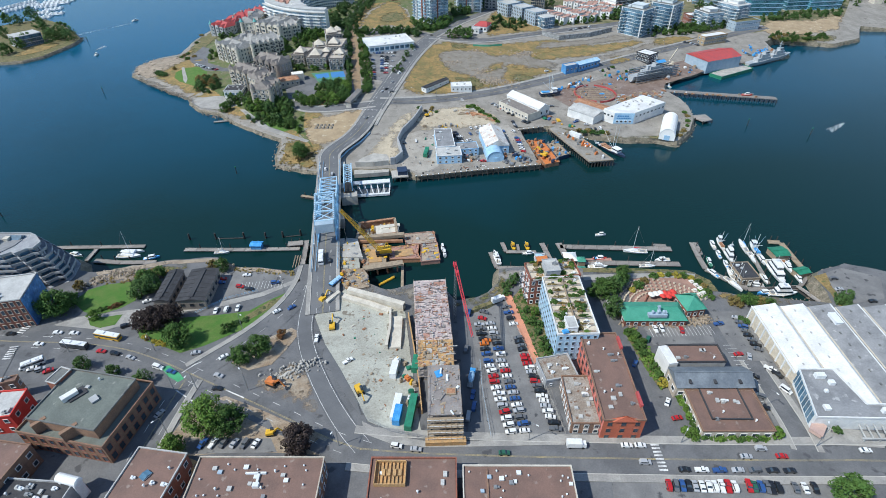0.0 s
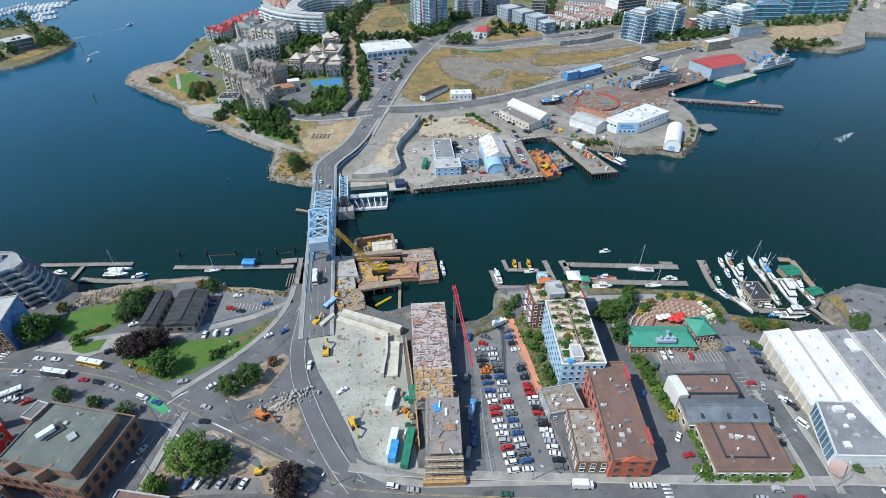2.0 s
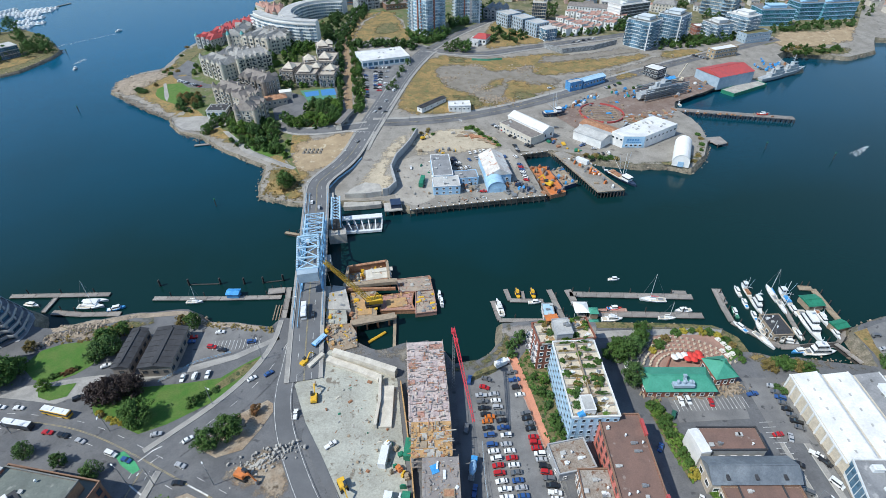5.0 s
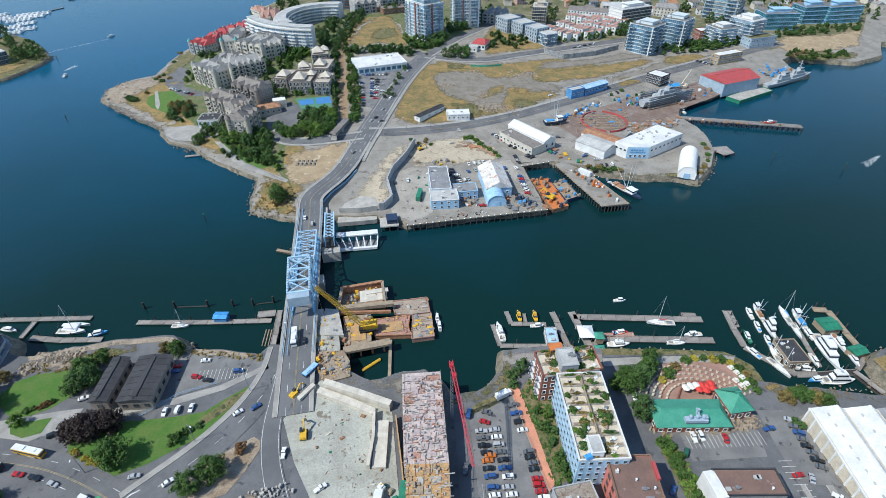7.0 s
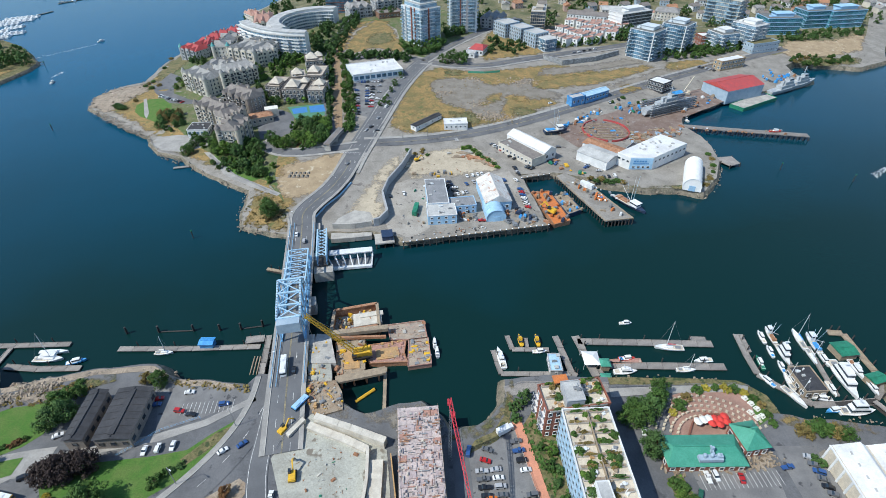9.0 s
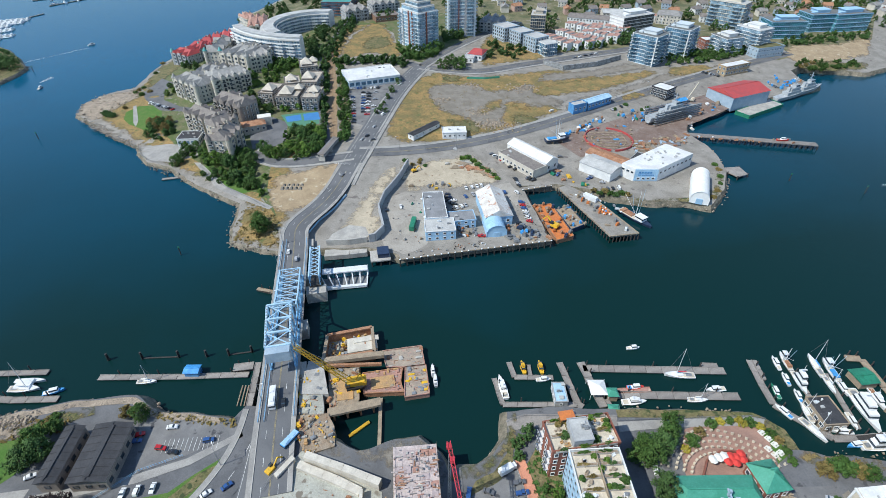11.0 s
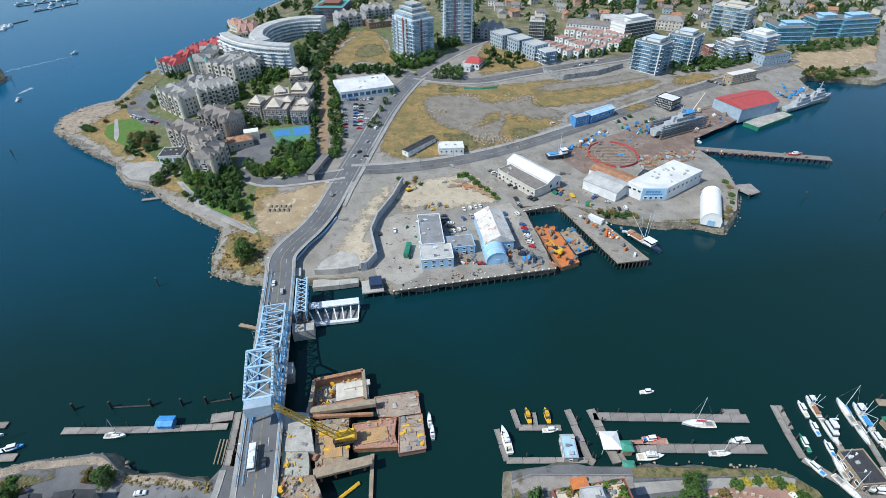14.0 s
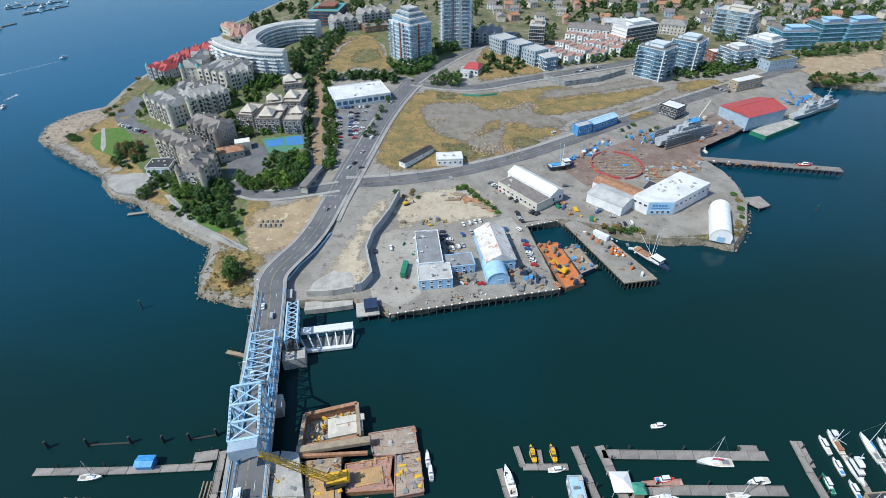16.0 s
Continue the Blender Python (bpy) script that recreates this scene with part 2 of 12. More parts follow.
    "panel_sky": dict(base=(0.36, 0.56, 0.74), tint=(0.30, 0.48, 0.66), vary=0.1, big=4, small=0.5),
    "blue_paint": dict(base=(0.06, 0.20, 0.46), tint=(0.10, 0.30, 0.55), vary=0.15, big=3, small=0.4, rough=0.5),
    # on the bridges, steel_blue and steel_pale paint shaded sides and sunlit tops
    "steel_blue": dict(base=(0.24, 0.47, 0.70), tint=(0.18, 0.38, 0.60), vary=0.14, big=3, small=0.5, rough=0.5),
    "steel_pale": dict(base=(0.44, 0.62, 0.76), tint=(0.34, 0.52, 0.67), vary=0.12, big=3, small=0.5, rough=0.5),
    "steel_grey": dict(base=(0.30, 0.31, 0.32), vary=0.15, big=3, small=0.4, rough=0.5, metal=0.3),
    "steel_white": dict(base=(0.74, 0.76, 0.77), vary=0.08, big=3, small=0.4, rough=0.45),
    "rust": dict(base=(0.30, 0.145, 0.075), tint=(0.40, 0.22, 0.13), vary=0.3, big=3, small=0.5),
    "rust_pink": dict(base=(0.42, 0.235, 0.19), tint=(0.34, 0.20, 0.15), vary=0.25, big=4, small=0.5, spots=((0.50, 0.36, 0.28), 0.15)),
    "plywood": dict(base=(0.50, 0.30, 0.13), tint=(0.40, 0.26, 0.13), vary=0.2, big=2, small=0.4),
    "slab_pink": dict(base=(0.53, 0.44, 0.415), tint=(0.43, 0.37, 0.355), vary=0.2, big=4, small=0.6, spots=((0.52, 0.45, 0.41), 0.2)),
    "slab_mauve": dict(base=(0.43, 0.355, 0.35), tint=(0.36, 0.29, 0.285), vary=0.2, big=4, small=0.5, spots=((0.50, 0.40, 0.37), 0.2)),
    "slab_grey": dict(base=(0.29, 0.265, 0.25), tint=(0.23, 0.205, 0.195), vary=0.18, big=4, small=0.5, spots=((0.36, 0.25, 0.17), 0.1)),
    "barge_timber": dict(base=(0.40, 0.325, 0.25), tint=(0.30, 0.245, 0.20), vary=0.22, big=3, small=0.4, spots=((0.44, 0.27, 0.22), 0.2)),
    "timber": dict(base=(0.36, 0.285, 0.20), tint=(0.27, 0.215, 0.155), vary=0.22, big=2, small=0.3),
    "dock_wood": dict(base=(0.29, 0.265, 0.24), tint=(0.22, 0.20, 0.185), vary=0.2, big=4, small=0.4, rand=0.18),
    "pile": dict(base=(0.052, 0.047, 0.043), tint=(0.036, 0.033, 0.031), vary=0.3, big=1, small=0.3),
    "yellow": dict(base=(0.75, 0.45, 0.03), tint=(0.60, 0.36, 0.04), vary=0.12, big=2, small=0.4, rough=0.5),
    "orange": dict(base=(0.62, 0.20, 0.05), tint=(0.50, 0.17, 0.06), vary=0.14, big=2, small=0.4, rough=0.55),
    "crane_red": dict(base=(0.60, 0.055, 0.075), vary=0.12, big=2, small=0.4, rough=0.5),
    "tarp_blue": dict(base=(0.05, 0.27, 0.62), tint=(0.09, 0.36, 0.70), vary=0.18, big=2, small=0.4, rough=0.5),
    "tarp_green": dict(base=(0.03, 0.22, 0.13), vary=0.18, big=2, small=0.4, rough=0.55),
    "hull_white": dict(base=(0.80, 0.80, 0.79), tint=(0.70, 0.71, 0.71), vary=0.05, big=3, small=0.5, rough=0.35, bump=0),
    "deck_cream": dict(base=(0.62, 0.55, 0.44), vary=0.12, big=2, small=0.3),
    "navy": dict(base=(0.03, 0.05, 0.10), vary=0.15, big=2, small=0.3, rough=0.4),
    "ship_grey": dict(base=(0.42, 0.45, 0.47), tint=(0.34, 0.36, 0.38), vary=0.12, big=3, small=0.5, rough=0.5),
    "bark": dict(base=(0.12, 0.085, 0.06), vary=0.3, big=1, small=0.2),
    "rubber": dict(base=(0.02, 0.02, 0.021), vary=0.2, big=1, small=0.2, rough=0.85),
    "court_blue": dict(base=(0.06, 0.22, 0.50), vary=0.06, big=6, small=0.6),
    "court_green": dict(base=(0.09, 0.24, 0.15), vary=0.08, big=6, small=0.6),
    "umbrella_red": dict(base=(0.62, 0.05, 0.04), vary=0.08, big=2, small=0.4),
    "canvas": dict(base=(0.76, 0.74, 0.68), vary=0.06, big=2, small=0.4),
    "tent_white": dict(base=(0.82, 0.82, 0.81), vary=0.04, big=4, small=0.6, rough=0.6),
    "balcony_grey": dict(base=(0.36, 0.37, 0.385), tint=(0.27, 0.28, 0.30), vary=0.16, big=3, small=0.5),
    "mullion": dict(base=(0.62, 0.67, 0.70), tint=(0.52, 0.58, 0.62), vary=0.08, big=4, small=0.5, rough=0.5),
    "ballast": dict(base=(0.33, 0.235, 0.135), tint=(0.26, 0.18, 0.11), vary=0.25, big=3, small=0.5),
}.items():
    MAT[key] = material(key, **args)
MAT["glass"] = glass_material("window_glass", (0.045, 0.065, 0.085))
MAT["glass_blue"] = glass_material("window_glass_blue", (0.10, 0.20, 0.29))
MAT["glass_pale"] = glass_material("window_glass_pale", (0.24, 0.36, 0.46))
MAT["glass_teal"] = glass_material("window_glass_teal", (0.05, 0.22, 0.28))
for key, base, tip in (("leaf", (0.050, 0.105, 0.025), (0.080, 0.140, 0.036)), ("leaf_bright", (0.085, 0.165, 0.030), (0.13, 0.205, 0.042)),
                       ("leaf_dark", (0.052, 0.105, 0.031), (0.080, 0.138, 0.044)), ("leaf_purple", (0.045, 0.034, 0.034), (0.07, 0.052, 0.045)),
                       ("leaf_dry", (0.17, 0.14, 0.05), (0.22, 0.16, 0.06)), ("leaf_rust", (0.16, 0.075, 0.036), (0.12, 0.085, 0.034)),
                       ("leaf_yellow", (0.36, 0.29, 0.045), (0.26, 0.24, 0.05))):
    MAT[key] = leaf_material(key, base, tip)


def fringe(key):
    """The same ground with a ragged, thinning edge, where its mesh carries the attribute edge (0 at the rim, 1 inside)."""
    if key + "_fringe" not in MAT:
        m = MAT[key].copy()
        m.name = key + "_fringe"
        n, l = m.node_tree.nodes, m.node_tree.links
        at, tc, nz, rim = n.new("ShaderNodeAttribute"), n.new("ShaderNodeTexCoord"), n.new("ShaderNodeTexNoise"), n.new("ShaderNodeMapRange")
        at.attribute_name = "edge"
        nz.inputs["Scale"].default_value, nz.inputs["Detail"].default_value, nz.inputs["Roughness"].default_value = 0.16, 8, 0.72
        l.new(tc.outputs["Object"], nz.inputs["Vector"])
        add = n.new("ShaderNodeMath")
        add.operation = "MULTIPLY_ADD"
        add.inputs[1].default_value = 0.55
        l.new(at.outputs["Fac"], add.inputs[0])
        l.new(nz.outputs["Fac"], add.inputs[2])
        rim.inputs["From Min"].default_value, rim.inputs["From Max"].default_value = 0.56, 0.74
        l.new(add.outputs[0], rim.inputs["Value"])
        mix, clear = n.new("ShaderNodeMixShader"), n.new("ShaderNodeBsdfTransparent")
        l.new(rim.outputs[0], mix.inputs[0])
        l.new(clear.outputs[0], mix.inputs[1])
        l.new(n["Principled BSDF"].outputs[0], mix.inputs[2])
        l.new(mix.outputs[0], n["Material Output"].inputs["Surface"])
        MAT[key + "_fringe"] = m
    return key + "_fringe"


# ---- mesh tools ----
class Shape:
    """Gathers faces, each with a material slot, and links them as one mesh."""

    def __init__(self):
        self.v, self.f, self.k = [], [], []

    def __bool__(self):
        return True

    def add(self, verts, faces, k=0):
        o = len(self.v)
        self.v += [tuple(p) for p in verts]
        self.f += [[i + o for i in fc] for fc in faces]
        self.k += [k] * len(faces)
        return self

    def box(self, x, y, z, w, d, h, rot=0.0, k=0, taper=1.0):
        """A box centred on x, y, standing on z."""
        c, s = math.cos(radians(rot)), math.sin(radians(rot))
        vs = []
        for zz, q in ((z, 1.0), (z + h, taper)):
            for a, b in ((-1, -1), (1, -1), (1, 1), (-1, 1)):
                px, py = a * w / 2 * q, b * d / 2 * q
                vs.append((x + px * c - py * s, y + px * s + py * c, zz))
        return self.add(vs, [(3, 2, 1, 0), (4, 5, 6, 7), (0, 1, 5, 4), (1, 2, 6, 5), (2, 3, 7, 6), (3, 0, 4, 7)], k)

    def prism(self, poly, z0, z1, k=0, inset=0.0):
        n = len(poly)
        area = sum(poly[i][0] * poly[(i + 1) % n][1] - poly[(i + 1) % n][0] * poly[i][1] for i in range(n))
        if area < 0:
            poly = poly[::-1]
        cx, cy = sum(p[0] for p in poly) / n, sum(p[1] for p in poly) / n
        top = [(cx + (p[0] - cx) * (1 - inset), cy + (p[1] - cy) * (1 - inset), z1) for p in poly]
        vs = [(p[0], p[1], z0) for p in poly] + top
        return self.add(vs, [list(range(n))[::-1], list(range(n, 2 * n))] + [(i, (i + 1) % n, n + (i + 1) % n, n + i) for i in range(n)], k)

    def tube(self, p, q, r, r2=None, n=6, k=0):
        p, q = Vector(p), Vector(q)
        d = q - p
        if d.length < 1e-6:
            return self
        a = d.orthogonal().normalized()
        b = d.normalized().cross(a)
        r2 = r if r2 is None else r2
        vs = [p + (a * math.cos(i * math.tau / n) + b * math.sin(i * math.tau / n)) * r for i in range(n)]
        vs += [q + (a * math.cos(i * math.tau / n) + b * math.sin(i * math.tau / n)) * r2 for i in range(n)]
        return self.add(vs, [list(range(n))[::-1], list(range(n, 2 * n))] + [(i, (i + 1) % n, n + (i + 1) % n, n + i) for i in range(n)], k)

    def beam(self, p, q, w, h=None, k=0):
        """A bar of rectangular section from p to q."""
        p, q = Vector(p), Vector(q)
        h = w if h is None else h
        d = (q - p).normalized()
        up = Vector((0, 0, 1)) if abs(d.z) < 0.95 else Vector((0, 1, 0))
        a = d.cross(up).normalized() * w / 2
        b = a.cross(d).normalized() * h / 2
        vs = [e + i * a + j * b for e in (p, q) for i, j in ((-1, -1), (1, -1), (1, 1), (-1, 1))]
        return self.add(vs, [(3, 2, 1, 0), (4, 5, 6, 7), (0, 1, 5, 4), (1, 2, 6, 5), (2, 3, 7, 6), (3, 0, 4, 7)], k)

    def rock(self, x, y, z, r, rng):
        """A broken stone of about radius r, sunk a little at z."""
        def j():
            return rng.uniform(0.65, 1.2)
        a = rng.uniform(0, math.tau)
        ring = [(x + r * j() * math.cos(a + i * 1.257), y + r * j() * math.sin(a + i * 1.257), z + r * rng.uniform(-0.1, 0.35)) for i in range(5)]
        top = [(x + r * 0.5 * j() * math.cos(a + 0.6 + i * 2.09), y + r * 0.5 * j() * math.sin(a + 0.6 + i * 2.09), z + r * rng.uniform(0.5, 0.85)) for i in range(3)]
        low = [(p[0], p[1], z - r * 0.5) for p in ring]
        return self.add(ring + top + low, [(0, 1, 5), (1, 2, 5), (2, 6, 5), (2, 3, 6), (3, 7, 6), (3, 4, 7), (4, 0, 7), (0, 5, 7), (5, 6, 7)] + [(8 + i, 8 + (i + 1) % 5, (i + 1) % 5, i) for i in range(5)])

    def gable(self, x, y, z, w, d, h, rot=0.0, k=0, over=0.4, hip=0.0, along="x"):
        """A pitched roof, solid, its ridge along its own x or y; hip: how far the ridge ends draw in."""
        c, s = math.cos(radians(rot)), math.sin(radians(rot))
        w, d = w + 2 * over, d + 2 * over
        if along == "x":
            loc = [(-w / 2, -d / 2, 0), (w / 2, -d / 2, 0), (w / 2, d / 2, 0), (-w / 2, d / 2, 0), (-w / 2 + hip, 0, h), (w / 2 - hip, 0, h)]
            fs = [(3, 2, 1, 0), (0, 1, 5, 4), (2, 3, 4, 5), (1, 2, 5), (3, 0, 4)]
        else:
            loc = [(-w / 2, -d / 2, 0), (w / 2, -d / 2, 0), (w / 2, d / 2, 0), (-w / 2, d / 2, 0), (0, -d / 2 + hip, h), (0, d / 2 - hip, h)]
            fs = [(3, 2, 1, 0), (0, 1, 4), (1, 2, 5, 4), (2, 3, 5), (3, 0, 4, 5)]
        return self.add([(x + a * c - b * s, y + a * s + b * c, z + e) for a, b, e in loc], fs, k)

    def mesh(self, name, mats, smooth=False):
        me = bpy.data.meshes.new(name)
        me.from_pydata(self.v, [], self.f)
        for m in ([mats] if isinstance(mats, str) else mats):
            me.materials.append(MAT[m])
        me.polygons.foreach_set("material_index", self.k)
        if smooth:
            me.polygons.foreach_set("use_smooth", [True] * len(self.f))
        me.update()
        return me


def thing(name, shape=None, mats="concrete", x=0, y=0, z=0, rot=0, label="", category="", group="", kind="", smooth=False):
    ob = new(name, shape.mesh(name, mats, smooth) if shape else None)
    ob.matrix_basis = pose(x, y, z, 0, 0, rot)
    return tagged(ob, label, category, group, kind)


def part(name, shape, mats, parent, label="", m=None, smooth=False, kind=""):
    data = shape.mesh(name, mats, smooth) if isinstance(shape, Shape) else shape
    ob = new(name, data)
    ob.parent = parent
    if m is not None:
        ob.matrix_basis = m
    return tagged(ob, label, kind=kind)


# ---- lie of the land ----
def step(a, b, v):
    v = min(1.0, max(0.0, (v - a) / (b - a)))
    return v * v * (3 - 2 * v)


WEST_COAST = [(-88, 245), (-114, 252), (-120, 277), (-137, 295), (-166, 313), (-201, 333), (-220, 356), (-266, 386), (-301, 405), (-309, 424), (-290, 452),
              (-278, 460), (-281, 536), (-271, 611), (-258, 640), (-262, 696), (-241, 777), (-180, 1000)]


def from_coast(x, y):
    """Distance from the western shore."""
    best = 1e9
    for (ax, ay), (bx, by) in zip(WEST_COAST, WEST_COAST[1:]):
        dx, dy = bx - ax, by - ay
        k = min(1.0, max(0.0, ((x - ax) * dx + (y - ay) * dy) / (dx * dx + dy * dy)))
        best = min(best, (ax + k * dx - x) ** 2 + (ay + k * dy - y) ** 2)
    return math.sqrt(best)


def land(x, y):
    """Height of the ground."""
    if y < 215:
        return 8.5 - 3.5 * step(75, 135, y)
    if x < -360:
        return 2.5
    u = (y - 318) if x < -50 else (y - 318) - 0.47 * (x + 50)
    z = 3.5 + 6.0 * step(-30, 40, u) + 0.035 * max(0.0, min(u - 40, 250.0))
    return min(z, 1.6 + 0.11 * from_coast(x, y)) if x < -60 else z


from mathutils.geometry import delaunay_2d_cdt


def inside(poly, x, y):
    hit, j = False, len(poly) - 1
    for i in range(len(poly)):
        if (poly[i][1] > y) != (poly[j][1] > y) and x < (poly[j][0] - poly[i][0]) * (y - poly[i][1]) / (poly[j][1] - poly[i][1]) + poly[i][0]:
            hit = not hit
        j = i
    return hit


def refine(poly, length, wobble=0.0, closed=True):
    out, n = [], len(poly)
    for i in range(n if closed else n - 1):
        a, b = Vector(poly[i]), Vector(poly[(i + 1) % n])
        k = max(1, int((b - a).length / length))
        for j in range(k):
            p = a.lerp(b, j / k)
            if wobble and j:
                w = noise.noise_vector((p.x * 0.11, p.y * 0.11, 3.3)) * wobble
                p = Vector((p.x + w.x, p.y + w.y))
            out.append((p.x, p.y))
    if not closed:
        out.append(tuple(poly[-1]))
    return out


def drape(shape, poly, lift, grid=6.0, k=0, height=None, edge=4.0, wobble=0.0):
    """A sheet over poly that follows the land, lift metres above it. Returns the refined outline."""
    height = height or land
    ring = refine(poly, edge, wobble)
    xs, ys = [p[0] for p in ring], [p[1] for p in ring]
    pts = list(ring)
    if grid:
        x0, x1, y0, y1 = max(min(xs), -520), min(max(xs), 520), max(min(ys), 20), min(max(ys), 820)
        for i in range(int((x1 - x0) / grid) + 1):
            for j in range(int((y1 - y0) / grid) + 1):
                x, y = x0 + (i + 0.5) * grid, y0 + (j + 0.5) * grid
                if inside(ring, x, y):
                    pts.append((x, y))
    n = len(ring)
    res = delaunay_2d_cdt([Vector(p) for p in pts], [(i, (i + 1) % n) for i in range(n)], [], 1, 1e-4)
    vs = [(p.x, p.y, height(p.x, p.y) + lift) for p in res[0]]
    fs = []
    for f in res[2]:
        a, b, c = (res[0][i] for i in f[:3])
        fs.append(list(f) if (b - a).cross(c - a) > 0 else list(f)[::-1])
    shape.add(vs, fs, k)
    return ring


def patch(name, poly, mat, lift=0.06, grid=6.0, height=None, wobble=0.0, label="", category=""):
    s = Shape()
    soft = grid and mat in ("dry_grass", "scrub", "gravel", "sand", "works", "soil", "rock") and not any(w in name for w in ("island", "garden", "bed"))
    n = len(drape(s, poly, lift, min(grid, 4.0) if soft else grid, 0, height, 2.5 if soft else 4.0, wobble))
    ob = thing(name, s, fringe(mat) if soft else mat, label=label, category=category, kind="structure")
    if soft:
        ring = list(zip(poly, poly[1:] + poly[:1]))
        wide = abs(sum(p[0] * q[1] - q[0] * p[1] for p, q in ring)) / sum(math.dist(p, q) for p, q in ring)
        at = ob.data.attributes.new("edge", "FLOAT", "POINT")
        pts = np.array([v[:2] for v in s.v])
        rim = pts[:n]
        away = np.array([np.sqrt(((rim - p) ** 2).sum(1).min()) for p in pts])
        at.data.foreach_set("value", np.clip((0.5 if wide < 3.5 else 0.1) + away / min(12.0, 2.0 * wide), 0.0, 1.0).tolist())
    return ob


def side_rings(line, widths):
    """Points to the left and right of a line, widths given as offsets to the left (+) or right (-)."""
    pts = refine(line, 5.0, closed=False)
    out = [[] for _ in widths]
    for i, p in enumerate(pts):
        a, b = Vector(pts[max(0, i - 1)]), Vector(pts[min(len(pts) - 1, i + 1)])
        d = (b - a).normalized()
        for o, w in zip(out, widths):
            o.append((p[0] - d.y * w, p[1] + d.x * w))
    return out


def smooth_line(line, n=3):
    for _ in range(n):
        new_line = [line[0]]
        for a, b in zip(line, line[1:]):
            new_line += [(a[0] * 0.75 + b[0] * 0.25, a[1] * 0.75 + b[1] * 0.25), (a[0] * 0.25 + b[0] * 0.75, a[1] * 0.25 + b[1] * 0.75)]
        line = new_line + [line[-1]]
    return line


def ribbon(shape, line, left, right, lift, k=0, height=None, thick=0.0):
    """A strip along a line, between two offsets; thick: a kerb's step on both sides."""
    height = height or land
    a, b = side_rings(line, (left, right))
    vs = [(p[0], p[1], height(*p) + lift) for p in a] + [(p[0], p[1], height(*p) + lift) for p in b]
    n = len(a)
    fs = [(i, n + i, n + i + 1, i + 1) for i in range(n - 1)]
    shape.add(vs, fs, k)
    if thick:
        low = [(v[0], v[1], v[2] - thick) for v in vs]
        o = [(i, i + 1, 2 * n + i + 1, 2 * n + i) for i in range(n - 1)]
        r = [(n + i + 1, n + i, 3 * n + i, 3 * n + i + 1) for i in range(n - 1)]
        shape.add(vs + low, o + r, k)


def dashes(shape, line, offset, width, lift, on=3.0, off=6.0, k=0, height=None):
    a = side_rings(line, (offset,))[0]
    run, pos = 0.0, 0.0
    for p, q in zip(a, a[1:]):
        p, q = Vector(p), Vector(q)
        length = (q - p).length
        while pos < run + length:
            s = p.lerp(q, (pos - run) / length)
            e = s + (q - p).normalized() * on
            ribbon(shape, [tuple(s), tuple(e)], width / 2, -width / 2, lift, k, height)
            pos += on + off
        run += length


def road(name, line, width, mat="asphalt", lift=0.10, lines=("yellow",), lanes=(), walk_left=0.0, walk_right=0.0, height=None, label="", rounds=2, edges=False):
    """A road with its painted lines and, on either side, a raised pavement."""
    line = smooth_line(line, rounds)
    s = Shape()
    ribbon(s, line, width / 2, -width / 2, lift, 0, height)
    ob = thing(name, s, mat, label=label, category="road", kind="structure")
    if lines:
        s = Shape()
        for o in ((0.15, -0.15) if "yellow" in lines else ()):
            ribbon(s, line, o + 0.07, o - 0.07, lift + 0.05, 0, height)
        if s.f:
            part("centre_line", s, "paint_yellow", ob)
    s = Shape()
    for o in lanes:
        dashes(s, line, o, 0.16, lift + 0.05, height=height)
    if edges:
        for o in (width / 2 - 0.5, 0.5 - width / 2):
            ribbon(s, line, o + 0.08, o - 0.08, lift + 0.05, 0, height)
    if s.f:
        part("lane_line", s, "paint_white", ob)
    for w, sg in ((walk_left, 1), (walk_right, -1)):
        if w:
            s = Shape()
            a, b = sg * width / 2, sg * (width / 2 + w)
            ribbon(s, line, max(a, b), min(a, b), lift + 0.16, 0, height, 0.3)
            p = thing("pavement", s, "pavement", label="pale concrete pavement along the road", category="pavement", kind="structure")
            s = Shape()
            a, b = sg * (width / 2 - 0.1), sg * (width / 2 + 0.12)
            ribbon(s, line, max(a, b), min(a, b), lift + 0.20, 0, height, 0.3)
            part("kerb", s, "kerb", p)
    return ob


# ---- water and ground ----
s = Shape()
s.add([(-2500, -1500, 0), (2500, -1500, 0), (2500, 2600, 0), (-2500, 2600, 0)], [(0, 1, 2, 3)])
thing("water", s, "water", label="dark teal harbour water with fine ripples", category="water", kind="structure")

SOUTH = [(-700, -500), (700, -500), (700, 70), (330, 125), (230, 150), (199, 157), (184, 162), (168, 156), (165, 151), (164.5, 143), (163, 137), (153, 138), (135, 141), (125, 141), (117, 143),
         (116, 150), (108, 156), (87, 157), (61, 157), (40, 158), (21, 156), (20, 147), (15, 141), (10, 138), (0, 136), (-3, 142), (-10, 147), (-18, 146), (-30, 142), (-42, 147),
         (-50, 156), (-57, 158), (-73, 158), (-76, 153), (-104, 156), (-115, 162), (-135, 160), (-153, 156), (-168, 151), (-176, 152), (-181, 159), (-192, 163), (-214, 169), (-240, 175), (-420, 170), (-700, 130)]
NORTH_WEST = [(-88, 245), (-101, 248), (-114, 252), (-118, 263), (-120, 277), (-122, 286), (-137, 295), (-153, 304), (-166, 313), (-183, 327), (-201, 333), (-214, 346),
              (-220, 356), (-239, 367), (-266, 386), (-284, 398), (-294, 405), (-300, 424), (-298, 441), (-290, 452), (-278, 460), (-281, 489), (-282, 515), (-281, 536),
              (-272, 572), (-263, 608), (-255, 640), (-262, 696), (-253, 721), (-241, 777), (-226, 830), (-180, 1000), (-100, 1600)]
